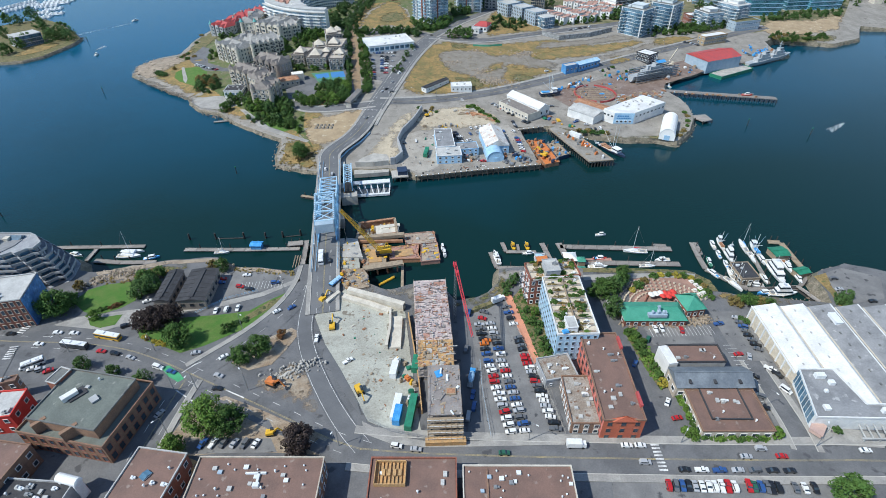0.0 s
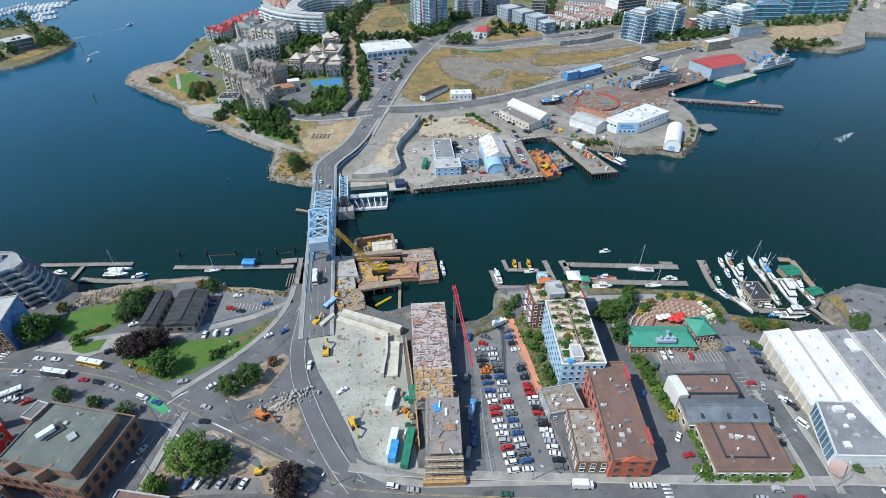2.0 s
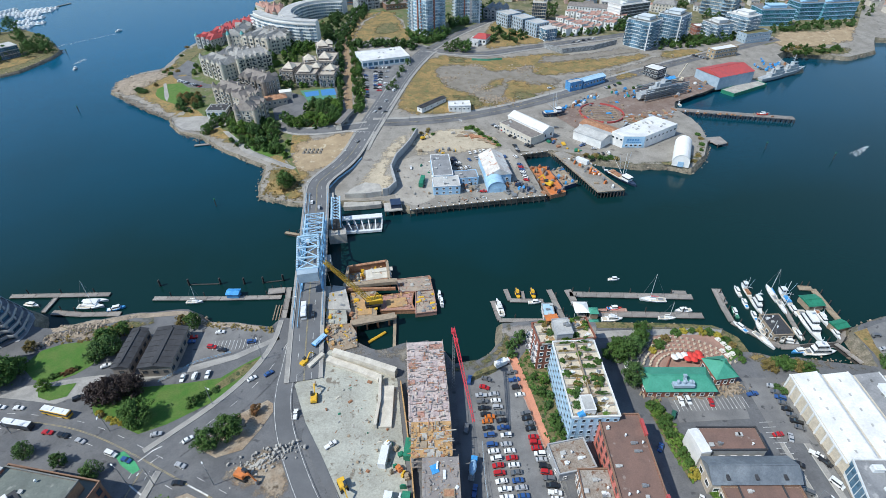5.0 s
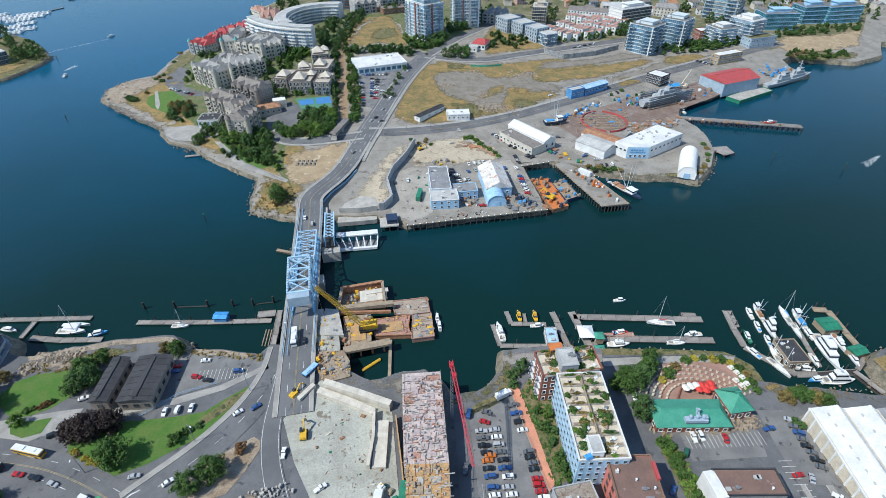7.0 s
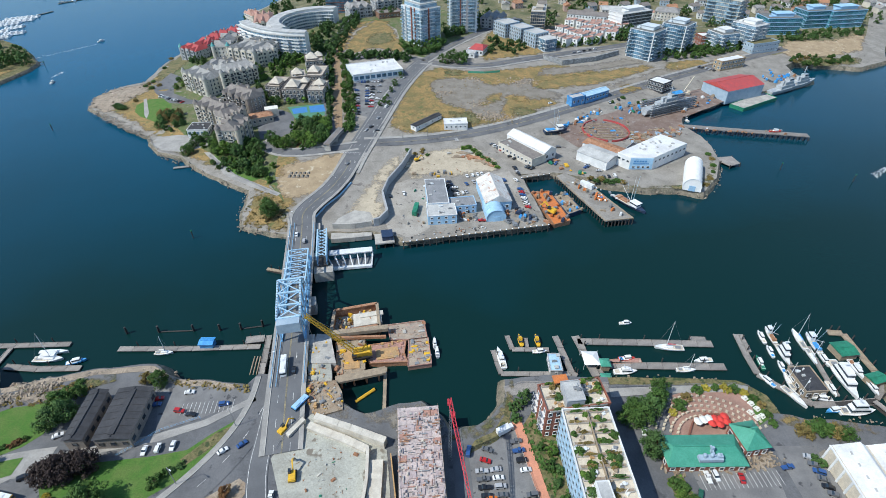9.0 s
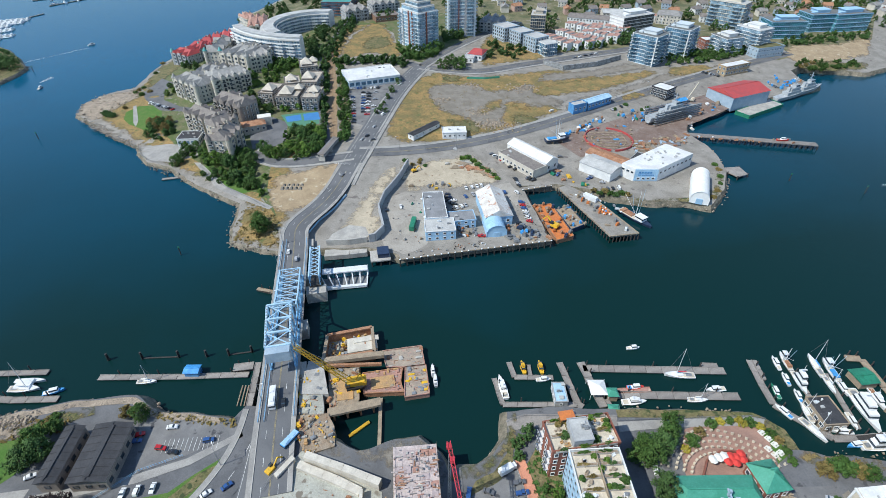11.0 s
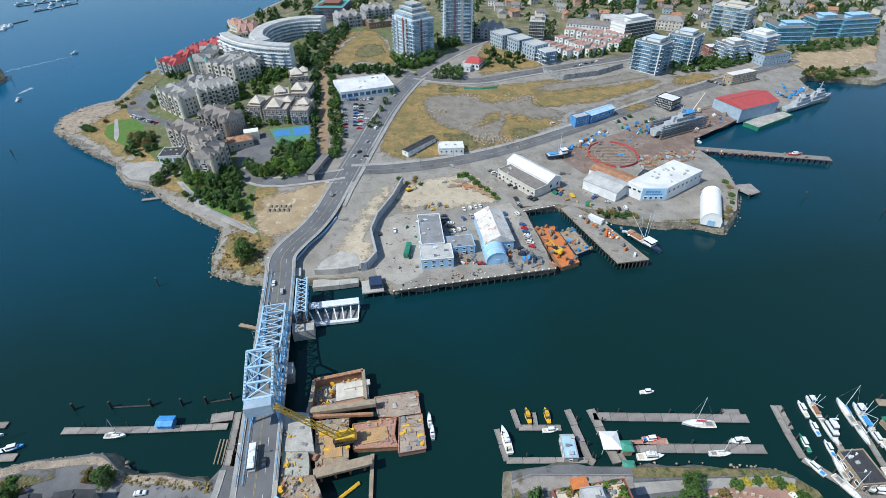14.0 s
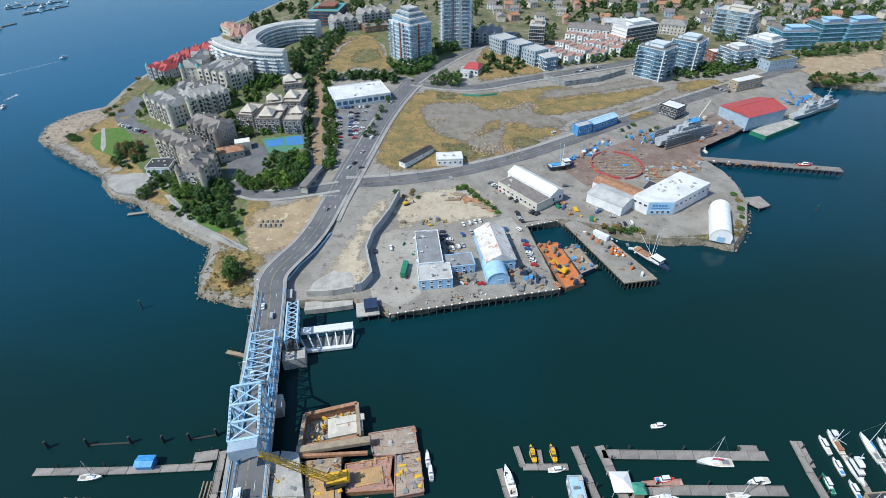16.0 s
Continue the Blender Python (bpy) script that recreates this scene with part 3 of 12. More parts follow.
NORTH_EAST = [(1500, 1600), (1500, 520), (700, 520), (480, 538), (445, 542), (420, 505), (382, 486), (368, 490), (328, 498), (312, 486), (312, 471), (320, 455), (271, 434), (233, 420),
              (190, 398), (178, 386), (172, 369), (178, 353), (179, 337), (176, 319), (165, 298), (150, 282), (136, 287), (115, 287), (95, 292), (85, 299), (65, 304),
              (44, 302), (53, 254), (-24, 240), (-41, 246), (-65, 245), (-74, 245)]
WEST_SHORE = [(-2400, 250)] + [(-483.3, 405.6), (-442.2, 434.8), (-423.2, 439.4), (-412.6, 452.1), (-409.8, 468.8), (-407.5, 490.2), (-410.7, 507.3), (-433.8, 531.7), (-469.6, 562.8), (-502.6, 582), (-523.9, 572.6), (-537.3, 554.3)] + [(-700, 620), (-2400, 700)]


def shore(shape, ring, out, low, k):
    """The bank from the edge of the land down into the water."""
    n = len(ring)
    turn = 1 if sum(ring[i][0] * ring[(i + 1) % n][1] - ring[(i + 1) % n][0] * ring[i][1] for i in range(n)) > 0 else -1
    mid, foot = [], []
    for i, p in enumerate(ring):
        a, b = Vector(ring[i - 1]), Vector(ring[(i + 1) % n])
        d = (b - a).normalized() * turn
        w = out * (1 + 0.5 * noise.noise((p[0] * 0.13, p[1] * 0.13, 0.0)))
        z = land(*p)
        mid.append((p[0] + d.y * w * 0.45, p[1] - d.x * w * 0.45, z * 0.5 + 0.6 * noise.noise((p[0] * 0.3, p[1] * 0.3, 5.0))))
        foot.append((p[0] + d.y * w, p[1] - d.x * w, low))
    top = [(p[0], p[1], land(*p)) for p in ring]
    fs = []
    for o in (0, n):
        for i in range(n):
            j = (i + 1) % n
            fs.append((o + i, o + n + i, o + n + j, o + j) if turn > 0 else (o + i, o + j, o + n + j, o + n + i))
    shape.add(top + mid + foot, fs, k)


s = Shape()
for poly, grid in ((SOUTH, 7.0), (NORTH_WEST + NORTH_EAST, 8.0), (WEST_SHORE, 60.0)):
    ring = drape(s, poly, 0.0, grid, 0 if poly is SOUTH else (1 if poly is not WEST_SHORE else 2), edge=3.0 if poly is not WEST_SHORE else 9.0, wobble=1.0)
    shore(s, ring, 3.0, -1.5, 3)
thing("ground", s, ["asphalt", "yard", "scrub", "bank"], label="flat built-up harbour shores with rocky banks", category="ground", kind="structure")

# ---- south shore: lawns, sites, lots, paths ----
patch("lawn_park", [(-166.6, 132.5), (-164.2, 139.9), (-157.9, 143.2), (-145.2, 145.5), (-139.4, 134), (-143.5, 129.3), (-150.1, 125.6), (-157.7, 126.8)], "lawn", label="mown green park lawn above the shore", category="lawn")
patch("lawn_corner", [(-125.7, 113.2), (-129.5, 117.6), (-128, 122.9), (-109, 125.1), (-97.5, 126.6), (-87.4, 128.7), (-81.8, 134), (-74.7, 139.4), (-72.5, 138.1), (-79.5, 126.9), (-86.3, 118.4), (-97.9, 109.9), (-105.9, 106.1), (-116.2, 109.3)], "lawn", label="green lawn strip beside the curving road", category="lawn")
patch("plaza", [(-165.9, 119.4), (-158.5, 124.2), (-139, 128.4), (-131.6, 129.5), (-131.6, 120), (-139.3, 118.9), (-142.1, 117), (-157, 118.6)], "pavement", 0.10, label="pale paved plaza beside the park", category="plaza")
patch("bank_rock", [(-167.1, 137.2), (-167.6, 142), (-165.2, 147.4), (-158.4, 150.8), (-150.7, 153.9), (-145.2, 154.8), (-143.8, 150.3), (-144.7, 145.9), (-157.9, 143.2), (-164.2, 139.9)], "rock", 0.20, wobble=1.5, label="tan rock outcrop above the shore", category="rock")
patch("bank_scrub", [(-145.2, 154.8), (-135.6, 156.5), (-127.8, 157.4), (-125.9, 154.3), (-133, 151.2), (-141.6, 148.1)], "scrub", 0.20, wobble=1.0, label="scrub behind the sheds", category="verge")
patch("lawn_small", [(-153.7, 123.7), (-146.4, 124.4), (-140.4, 125.8), (-140.1, 120.1), (-145.3, 118.2), (-150.5, 119.6)], "lawn", 0.18, label="small curved lawn in the plaza", category="lawn")
patch("parking_sheds", [(-123, 131), (-100.2, 133), (-108.8, 152.3), (-101.4, 152.8), (-73, 150.7), (-72.6, 147.4), (-87.6, 139.8), (-99.7, 135), (-109.6, 126.4), (-121, 127.1)], "lot", 0.08, label="grey asphalt parking lot by the sheds", category="parking lot")
patch("path_sheds", [(-130.4, 127.3), (-100.6, 134), (-86.1, 139.2), (-71.3, 148.5), (-70.1, 146.7), (-84.1, 137.2), (-98.8, 131.4), (-128, 124.8)], "pavement", 0.14, label="pale concrete path beside the road", category="path")
patch("verge_corner", [(-88.1, 125.5), (-80, 134.6), (-74, 138), (-74.8, 135.4), (-80.1, 128.8), (-85.5, 123.7)], "scrub", 0.14, label="dry verge beside the road", category="verge")
patch("traffic_island", [(-83.6, 101.7), (-82.6, 107.2), (-77.6, 111.8), (-66.4, 119.7), (-62.2, 117.4), (-65.1, 108.1), (-68.3, 101.3), (-75.9, 98.5)], "soil", 0.12, label="bare soil island under trees", category="island")
patch("dig_site", [(-73.4, 92), (-68.8, 96.4), (-60.2, 102.7), (-53.1, 99), (-48.4, 90.6), (-44.6, 80.3), (-54.9, 84.9), (-63.8, 88)], "soil", 0.14, label="excavated soil pit with rubble", category="ground patch")
patch("construction_site", [(-58.4, 126), (-54.5, 134.1), (-48.6, 141.9), (-20.5, 129.2), (-17.8, 114.7), (-12.9, 89.1), (-10, 75.5), (-20.3, 76.1), (-28.3, 79.2), (-34.2, 88.6), (-42.4, 100.5), (-50.3, 111.2)], "site", 0.14, label="pale gravel and concrete building site floor", category="building site")
patch("site_road_edge", [(-50.3, 111.2), (-42.4, 100.5), (-34.2, 88.6), (-30.6, 81.2), (-34, 84.3), (-41.9, 94.3), (-50.1, 105.6)], "asphalt_new", 0.18, label="dark strip of fresh asphalt", category="ground patch")
patch("tree_island", [(-92.3, 72.2), (-90.9, 78), (-88.4, 84.2), (-79.9, 87.7), (-63.8, 82), (-57.1, 79.3), (-44.5, 75), (-38.8, 72.7), (-40.1, 67.8), (-57.4, 68.3), (-71.9, 68), (-82.3, 66.8), (-89.2, 66.6)], "soil", 0.10, label="dry earth island with trees", category="island")
patch("island_lot", [(-85.8, 72.3), (-58.9, 72.8), (-55.6, 68.4), (-86.2, 67.2)], "lot", 0.14, label="small asphalt car park", category="parking lot")
patch("car_lot", [(5.9, 127.2), (19.3, 137), (24.1, 135.4), (33.7, 104.6), (37.4, 77.7), (37.3, 74.8), (5.7, 74.2)], "lot", 0.08, label="large grey asphalt car park", category="parking lot")
patch("terracotta_path", [(22, 139.7), (25.1, 140.4), (29.2, 123.9), (32.8, 105.7), (30.5, 103), (26.1, 121.4)], "terracotta", 0.26, label="terracotta coloured footpath beside the car park", category="path")
patch("shore_scrub", [(5.9, 127.2), (8.9, 132.6), (14.8, 135.3), (19.6, 141.3), (21.2, 149.7), (23.4, 147.2), (21.4, 138.7), (16.6, 132.8)], "scrub", 0.14, wobble=1.0, label="weedy rocky shore strip", category="shore")
patch("lot_bank", [(0, 136), (10, 138), (15, 141), (20, 147), (21, 156), (24.5, 156), (23.5, 146), (18, 138), (11, 133.5), (0, 131.5)], "scrub", 0.22, wobble=0.5, label="yellow-green weedy bank between the car park and the water", category="shore")
patch("condo_garden", [(25.6, 137.7), (32.8, 147.4), (36.6, 137.3), (41.2, 108.8), (32.4, 104.6)], "scrub", 0.12, label="planted garden strip by the apartments", category="garden")
patch("boardwalk_condo", [(20.4, 152.9), (27.1, 155.2), (59.8, 155), (58.9, 150.6), (26.7, 150.1), (21.1, 148.6)], "dock_wood", 0.16, label="weathered timber boardwalk on the shore", category="boardwalk")
patch("pub_terrace", [(77.2, 141.2), (81.7, 149.9), (94.3, 153.4), (106.2, 152.8), (108.5, 145.8), (106.8, 136.9), (100.2, 135.2), (76.1, 134.7)], "brick_paving", 0.12, label="reddish brick terrace with tables", category="terrace")
patch("pub_lawn", [(105.9, 152.1), (111.6, 148.6), (112.3, 141.2), (107.5, 138.5), (108.5, 145.8)], "lawn", 0.16, label="small lawn with white chairs", category="lawn")
patch("shore_walk_pub", [(59.3, 152.4), (77.6, 153.4), (106.3, 154.6), (111.1, 153.6), (109.7, 151.4), (76.8, 150.5), (59.1, 148.8)], "pavement", 0.16, label="shore walk with railing", category="path")
patch("pub_lot", [(77.8, 123), (105.1, 124.4), (103.1, 115), (78.3, 113.1)], "lot", 0.10, label="asphalt car park with painted bays", category="parking lot")
patch("hedge_bed", [(68.9, 120.7), (74, 122.3), (77.7, 105.5), (78.1, 95.6), (73.8, 93.1), (71.5, 102.8)], "scrub", 0.12, label="planted bank beside the lane", category="garden")
patch("warehouse_lot", [(108.2, 131.5), (122.4, 131.8), (120, 94.1), (117.6, 77.4), (106.6, 77.2), (107.9, 91.6), (108.2, 114.3)], "lot", 0.06, label="long asphalt car park by the warehouse", category="parking lot")
patch("gravel_strip", [(121.9, 129.3), (124.8, 130.6), (124.4, 96.5), (121.8, 84.4), (119, 84.3), (120.4, 96.4)], "gravel", 0.12, label="gravel strip along the warehouse wall", category="verge")
patch("point_gravel", [(164.2, 153), (180.4, 158.8), (194.2, 152.8), (186.7, 139.8), (168.5, 136.3), (166, 138)], "lot", 0.1, label="gravel parking on the point", category="parking lot")
patch("point_scrub", [(164.2, 153), (171.1, 155.3), (168.4, 146.1), (168.5, 134.7), (164.5, 135.5), (165.5, 143)], "dry_grass", 0.16, label="dry grass on the point", category="verge")
patch("lot_front", [(48.5, 63.4), (57.3, 64.3), (115.2, 64.9), (114.1, 60.4), (112.8, 55.9), (47.8, 54.4)], "lot", 0.05, label="asphalt car park beside the street", category="parking lot")

patch("pub_shore", [(60, 157), (87, 157), (108, 156), (116, 150), (117, 143), (113, 143), (112, 149), (106, 153), (87, 154), (60, 154)], "scrub", 0.15, wobble=0.6, label="planted shore edge below the pub", category="shore")
patch("marina_shore", [(117, 143), (125, 141), (135, 141), (153, 138), (160, 137), (159, 134.5), (140, 136), (124, 137), (114, 139)], "dry_grass", 0.15, wobble=0.6, label="dry shore strip behind the warehouse", category="shore")
patch("west_bank", [(-80, 153), (-104, 156), (-115, 161), (-135, 159.5), (-153, 155.5), (-168, 151), (-166, 149), (-150, 153), (-135, 157), (-115, 158.5), (-103, 153), (-80, 151)], "rock", 0.12, wobble=0.8, label="tan rocky bank below the sheds", category="shore")
# ---- south shore: roads ----
STREET = [(-32.4, 70.3), (-17.7, 69.2), (3.8, 68.7), (26.9, 68.5), (51.6, 68.5), (79.5, 68.6), (109.1, 68.9), (134.6, 69.6)]
STREET = STREET + [(STREET[-1][0] + 200, STREET[-1][1] - 2)]
road("road_street", STREET, 9.5, "asphalt", 0.10, ("yellow",), walk_left=2.6, walk_right=2.2, label="straight grey asphalt street with yellow centre line")
road("road_west", [(-219.6, 113.7), (-181.4, 110.6), (-155.9, 110.5), (-134.1, 109), (-117.7, 104.8), (-100.3, 98.1), (-80.8, 90), (-57.4, 80.5), (-40.3, 73), (-28.7, 69.8)], 11.0, "asphalt", 0.12, ("yellow",), (2.8, -2.8), label="wide grey asphalt street with turning lanes")
road("road_bridge_curve", [(-96.2, 96.4), (-89.1, 104.3), (-81.4, 112.9), (-73.7, 124.2), (-68.5, 135.5), (-66.3, 146.4), (-66.8, 156.8)], 9.5, "asphalt", 0.14, (), (0.0,), walk_left=2.0, label="curving asphalt road up to the bridge")
road("road_detour", [(-64.2, 149.4), (-62.8, 135.6), (-61.9, 122.8), (-58.1, 111), (-51.4, 99), (-43.6, 87.3), (-35.5, 77.1), (-28.8, 70.7)], 6.5, "asphalt_new", 0.16, (), edges=True, label="temporary asphalt road round the building site")
road("road_southwest", [(-97.4, 94.4), (-98.3, 84), (-98.8, 73.9), (-99.8, 60.6), (-100.2, 48.2)], 9.0, "asphalt", 0.13, ("yellow",), (2.6, -2.6), walk_left=2.0, label="grey asphalt street with lane marks")
road("road_far_west", [(-182.7, 123.8), (-175.6, 108.7), (-168.5, 90.5)], 8.0, "asphalt", 0.125, (), label="grey side street")
road("lane_condo", [(63.9, 147.9), (62.8, 134.5), (64.6, 119.2), (67.3, 102.7), (70.8, 86.4), (70.6, 72.8)], 5.0, "asphalt", 0.11, (), label="narrow asphalt lane between buildings")
road("lane_crane", [(4, 127.2), (5.9, 104.1), (7.5, 85.1), (8.6, 71.5)], 5.5, "asphalt_new", 0.13, (), label="narrow asphalt lane beside the car park")
road("road_warehouse", [(112.7, 106.2), (112.8, 91.7), (113.2, 79.3), (112.5, 71.9)], 6.5, "asphalt", 0.12, (), walk_left=2.0, walk_right=1.4, label="short asphalt side road by the warehouse")
CORNER = patch("corner_pavement", [(118.3, 82.3), (119.2, 76.6), (124.3, 73.9), (137.4, 73.3), (140.7, 77.9), (126.3, 79.9), (123.7, 83)], "pavement", 0.24, label="wide pale pavement at the corner", category="pavement")
patch("pavement_pub_side", [(75, 77.5), (79.7, 73.4), (102.9, 73.5), (108.3, 76.3), (105.9, 77.6), (81.6, 75.8)], "pavement", 0.24, label="pale pavement round the planted corner", category="pavement")
patch("pavement_site", [(-30.2, 79.2), (-20.2, 74.6), (-7.1, 72.6), (36.7, 73.9), (36.5, 72.5), (-7, 70.8), (-19.8, 71.8), (-28.6, 74.8)], "pavement", 0.24, label="pale pavement in front of the site", category="pavement")


def crosswalk(x, y, rot, n, length=3.0, gap=1.1, bar=0.55):
    s = Shape()
    for i in range(n):
        s.box((i - (n - 1) / 2) * gap, 0, 0, bar, length, 0.02)
    return thing("crosswalk", s, "paint_white", x, y, land(x, y) + 0.18, rot, label="white painted zebra crossing", category="crosswalk", kind="structure")


crosswalk(65.1, 69.7, 92, 9, 2.6)
crosswalk(-176.3, 115.2, 80, 9, 3.0)
crosswalk(-171.2, 102.7, 100, 10, 3.0)
patch("bike_box", [(-109.4, 99.1), (-106.8, 100.2), (-101.1, 96.8), (-98.2, 94.4), (-99.7, 92.9), (-105.2, 95.7)], "paint_green", 0.19, grid=0, label="green painted cycle lane box", category="road marking")
s = Shape()
for p, q in zip([(-100.3, 96.8), (-97.3, 100.7), (-98.7, 89.6), (-80.8, 90), (-62.3, 145.8)], [(-97.3, 100.7), (-95.3, 102), (-89.7, 84.9), (-73.1, 87), (-54, 145.9)]):
    ribbon(s, [p, q], 0.22, -0.22, 0.22)
thing("stop_line", s, "paint_white", label="white painted stop lines", category="road marking", kind="structure")

# ---- north shore ----
patch("bare_plot", [(-110.2, 307), (-101.4, 314.3), (-79.1, 323.6), (-67, 323.9), (-66.1, 311.2), (-70.4, 291.6), (-77.2, 280.4), (-89.5, 272.9), (-97.5, 275.5), (-105.8, 287.4)], "sand", 0.10, wobble=1.0, label="bare sandy plot", category="plot")
s = Shape()
for i in range(5):
    for j in range(2):
        s.box(-100.2 + i * 2.7 + j * 0.3, 298.4 + j * 3.4 + i * 0.05, land(-95, 300) + 0.1, 2.1, 2.8, 0.9, 4 * (i % 3), taper=0.45)
thing("gravel_heap", s, "gravel", label="rows of small grey gravel heaps on sand", category="gravel", kind="stuff")
patch("west_scrub", [(-114.2, 252.9), (-118.1, 266.1), (-118.5, 280.3), (-112.6, 285.1), (-103.6, 280.7), (-94.2, 268), (-87.3, 246.6), (-101, 248.2)], "dry_grass", 0.08, wobble=1.0, label="dry grass beside the bridge head", category="verge")
FIELD = [(-44.5, 352.9), (-44, 367.6), (-38.5, 409.8), (-30, 446.7), (-13, 465), (21.1, 456.8), (53.7, 463.9), (95.2, 475.8), (128.1, 465.6), (133, 450.1), (97, 429.1), (77, 417.9), (86.7, 399.2), (61.7, 380), (35.4, 365.7), (5.5, 350.9), (-29.6, 346.3)]
patch("dry_field", FIELD, "dry_grass", 0.08, label="open field of dry yellow grass", category="field")
patch("field_gravel", [(-17.9, 432.3), (-6, 442.1), (20.4, 442.7), (33.5, 429.6), (52.5, 433.7), (62.5, 443.6), (73.9, 445.8), (69.1, 429.4), (86.2, 417.9), (93.6, 413.1), (86.7, 399.2), (72.9, 401.2), (58.2, 397.4), (49.6, 408.7), (45.1, 405.3), (41.3, 375.9), (31.8, 366.6), (17.3, 374.3), (6.1, 384.1), (-7.5, 393.1), (-14.7, 410.1)], "gravel", 0.14, wobble=2.0, label="grey gravel works area on the field", category="track")
patch("field_tuft", [(47.3, 407), (54.1, 412.2), (65.5, 405.5), (62.1, 396.2), (50.8, 395.6)], "dry_grass", 0.20, wobble=1.5, label="dry grass left on the gravel", category="field")
patch("field_tuft_low", [(31.3, 410.9), (43.9, 413.7), (40.4, 398.6), (25.6, 386.5), (21.3, 393.6)], "dry_grass", 0.20, wobble=1.5, label="dry grass left on the gravel", category="field")
patch("field_tuft_side", [(45.1, 387.4), (55.5, 391.5), (68.4, 385.6), (63.3, 377.6), (45.7, 375)], "scrub", 0.20, wobble=1.5, label="green weeds left on the gravel", category="field")
patch("field_edge_green", [(0.3, 381), (17.4, 378.4), (29, 368.8), (20.3, 361), (5.8, 365.4), (-1.6, 373.6)], "scrub", 0.20, wobble=1.5, label="green weeds along the field edge", category="field")
patch("field_top_green", [(-7.1, 460.4), (12.9, 456.6), (13.9, 446.5), (-3.8, 444.1)], "scrub", 0.20, wobble=1.0, label="green weeds at the top of the field", category="field")
patch("field_east", [(69.9, 434.1), (89.5, 446.1), (121.3, 457), (152.2, 468.3), (179, 477.7), (188.5, 471.3), (149.5, 445.2), (118.6, 429.4), (84.5, 419.7), (70, 421.3)], "dry_grass", 0.22, label="long mound of dry grass", category="field")
patch("gravel_east", [(81.9, 466.7), (101, 469.3), (131, 476.6), (159.2, 491.1), (178.2, 489.2), (179.8, 480), (126.4, 459.2), (89.9, 448.1), (74.2, 447.8)], "gravel", 0.2, label="grey gravel works area", category="plot")
patch("harbour_plot", [(93.6, 413.1), (123, 429.5), (154, 445.4), (184.4, 466.7), (212.7, 478.4), (247.3, 490.7), (254.3, 484.7), (210.9, 462.9), (175.2, 441.5), (132.5, 417.4), (84.6, 388.2)], "gravel", 0.12, wobble=1.0, label="gravel plot beside the harbour road", category="plot")
patch("harbour_grass", [(196.2, 482.7), (222.6, 490.3), (238.8, 488.1), (242.2, 479.7), (212.1, 465.8), (191.7, 461.6)], "dry_grass", 0.24, wobble=1.0, label="dry grass plot beside the harbour road", category="verge")
patch("harbour_grass_low", [(141.5, 430.6), (155.7, 436.6), (161, 425.9), (144.7, 415.5), (137.8, 417.8)], "dry_grass", 0.24, wobble=1.0, label="dry grass patch by the office", category="verge")
patch("upper_field", [(-104.9, 511.4), (-100, 557.3), (-83.4, 597.5), (-68.4, 593.7), (-54.4, 549.1), (-42.1, 514.6), (-45.6, 495.6), (-71.7, 508.3), (-92.2, 496.2)], "dry_grass", 0.10, wobble=2.0, label="dry grass knoll", category="field")
patch("upper_lawn", [(-85.8, 535.2), (-78.1, 556.9), (-61.2, 552.1), (-53.5, 527.8), (-68, 518.6), (-82.3, 518.8)], "scrub", 0.16, wobble=1.0, label="greener patch on the knoll", category="lawn")
patch("ramp_fill", [(-60.4, 256.2), (-54.3, 275.9), (-49.7, 294.7), (-41.9, 314.3), (-28.4, 328.6), (-30.1, 315.3), (-38.8, 292.8), (-40.8, 277.9), (-35.7, 261.6), (-41.7, 252.4), (-49, 251.7)], "works", 0.30, label="pale sandy fill behind the retaining wall", category="plot")
patch("ramp_slab", [(-63.1, 250.4), (-61.5, 256.2), (-53.8, 263.7), (-44.7, 262.1), (-42.2, 256), (-42.9, 250.3)], "concrete", 0.35, label="pale concrete bridge approach slab", category="slab")
patch("works_sand", [(-30.2, 309.1), (-26.4, 322.8), (-8.3, 330.9), (15.8, 339.6), (32.5, 315.5), (29.9, 305.5), (4.6, 299.2), (-13.9, 297.4), (-26.7, 296.1)], "works", 0.12, wobble=1.5, label="pale works yard with timber stacks", category="plot")
patch("yard_tan", [(-37.5, 289.1), (-26, 295.6), (-15.3, 294.5), (-10.5, 267.3), (-10.7, 248.6), (-21.7, 240.2), (-32.4, 245.3), (-36.3, 256)], "yard_pale", 0.06, wobble=1.5, label="pale dusty ground of the yard", category="yard")
patch("yard_tan_wide", [(17, 299), (37.8, 305.4), (42.4, 293), (39, 279.4), (32.3, 297.9), (19.6, 293.2)], "yard_pale", 0.06, wobble=1.5, label="dusty ground between the yard sheds", category="yard")
patch("shipyard_brown", [(73.6, 359.9), (96.7, 371.7), (139.4, 397.9), (201.5, 428.7), (249, 453.3), (269.9, 440.9), (229.6, 415.2), (177.1, 381.9), (164.8, 354.3), (124.1, 351.4), (87.9, 335.7)], "yard_brown", 0.10, wobble=1.0, label="brown shipyard ground", category="yard")
patch("point_bank", [(84.4, 297.4), (95.2, 292.5), (117.9, 288.5), (139.9, 291.1), (159, 299.1), (174, 325.8), (171.8, 311.9), (159, 291.9), (147.4, 281.9), (134.5, 285.6), (113.9, 285.8), (94.3, 289.7)], "scrub", 0.12, wobble=0.8, label="weedy shore edge", category="shore")
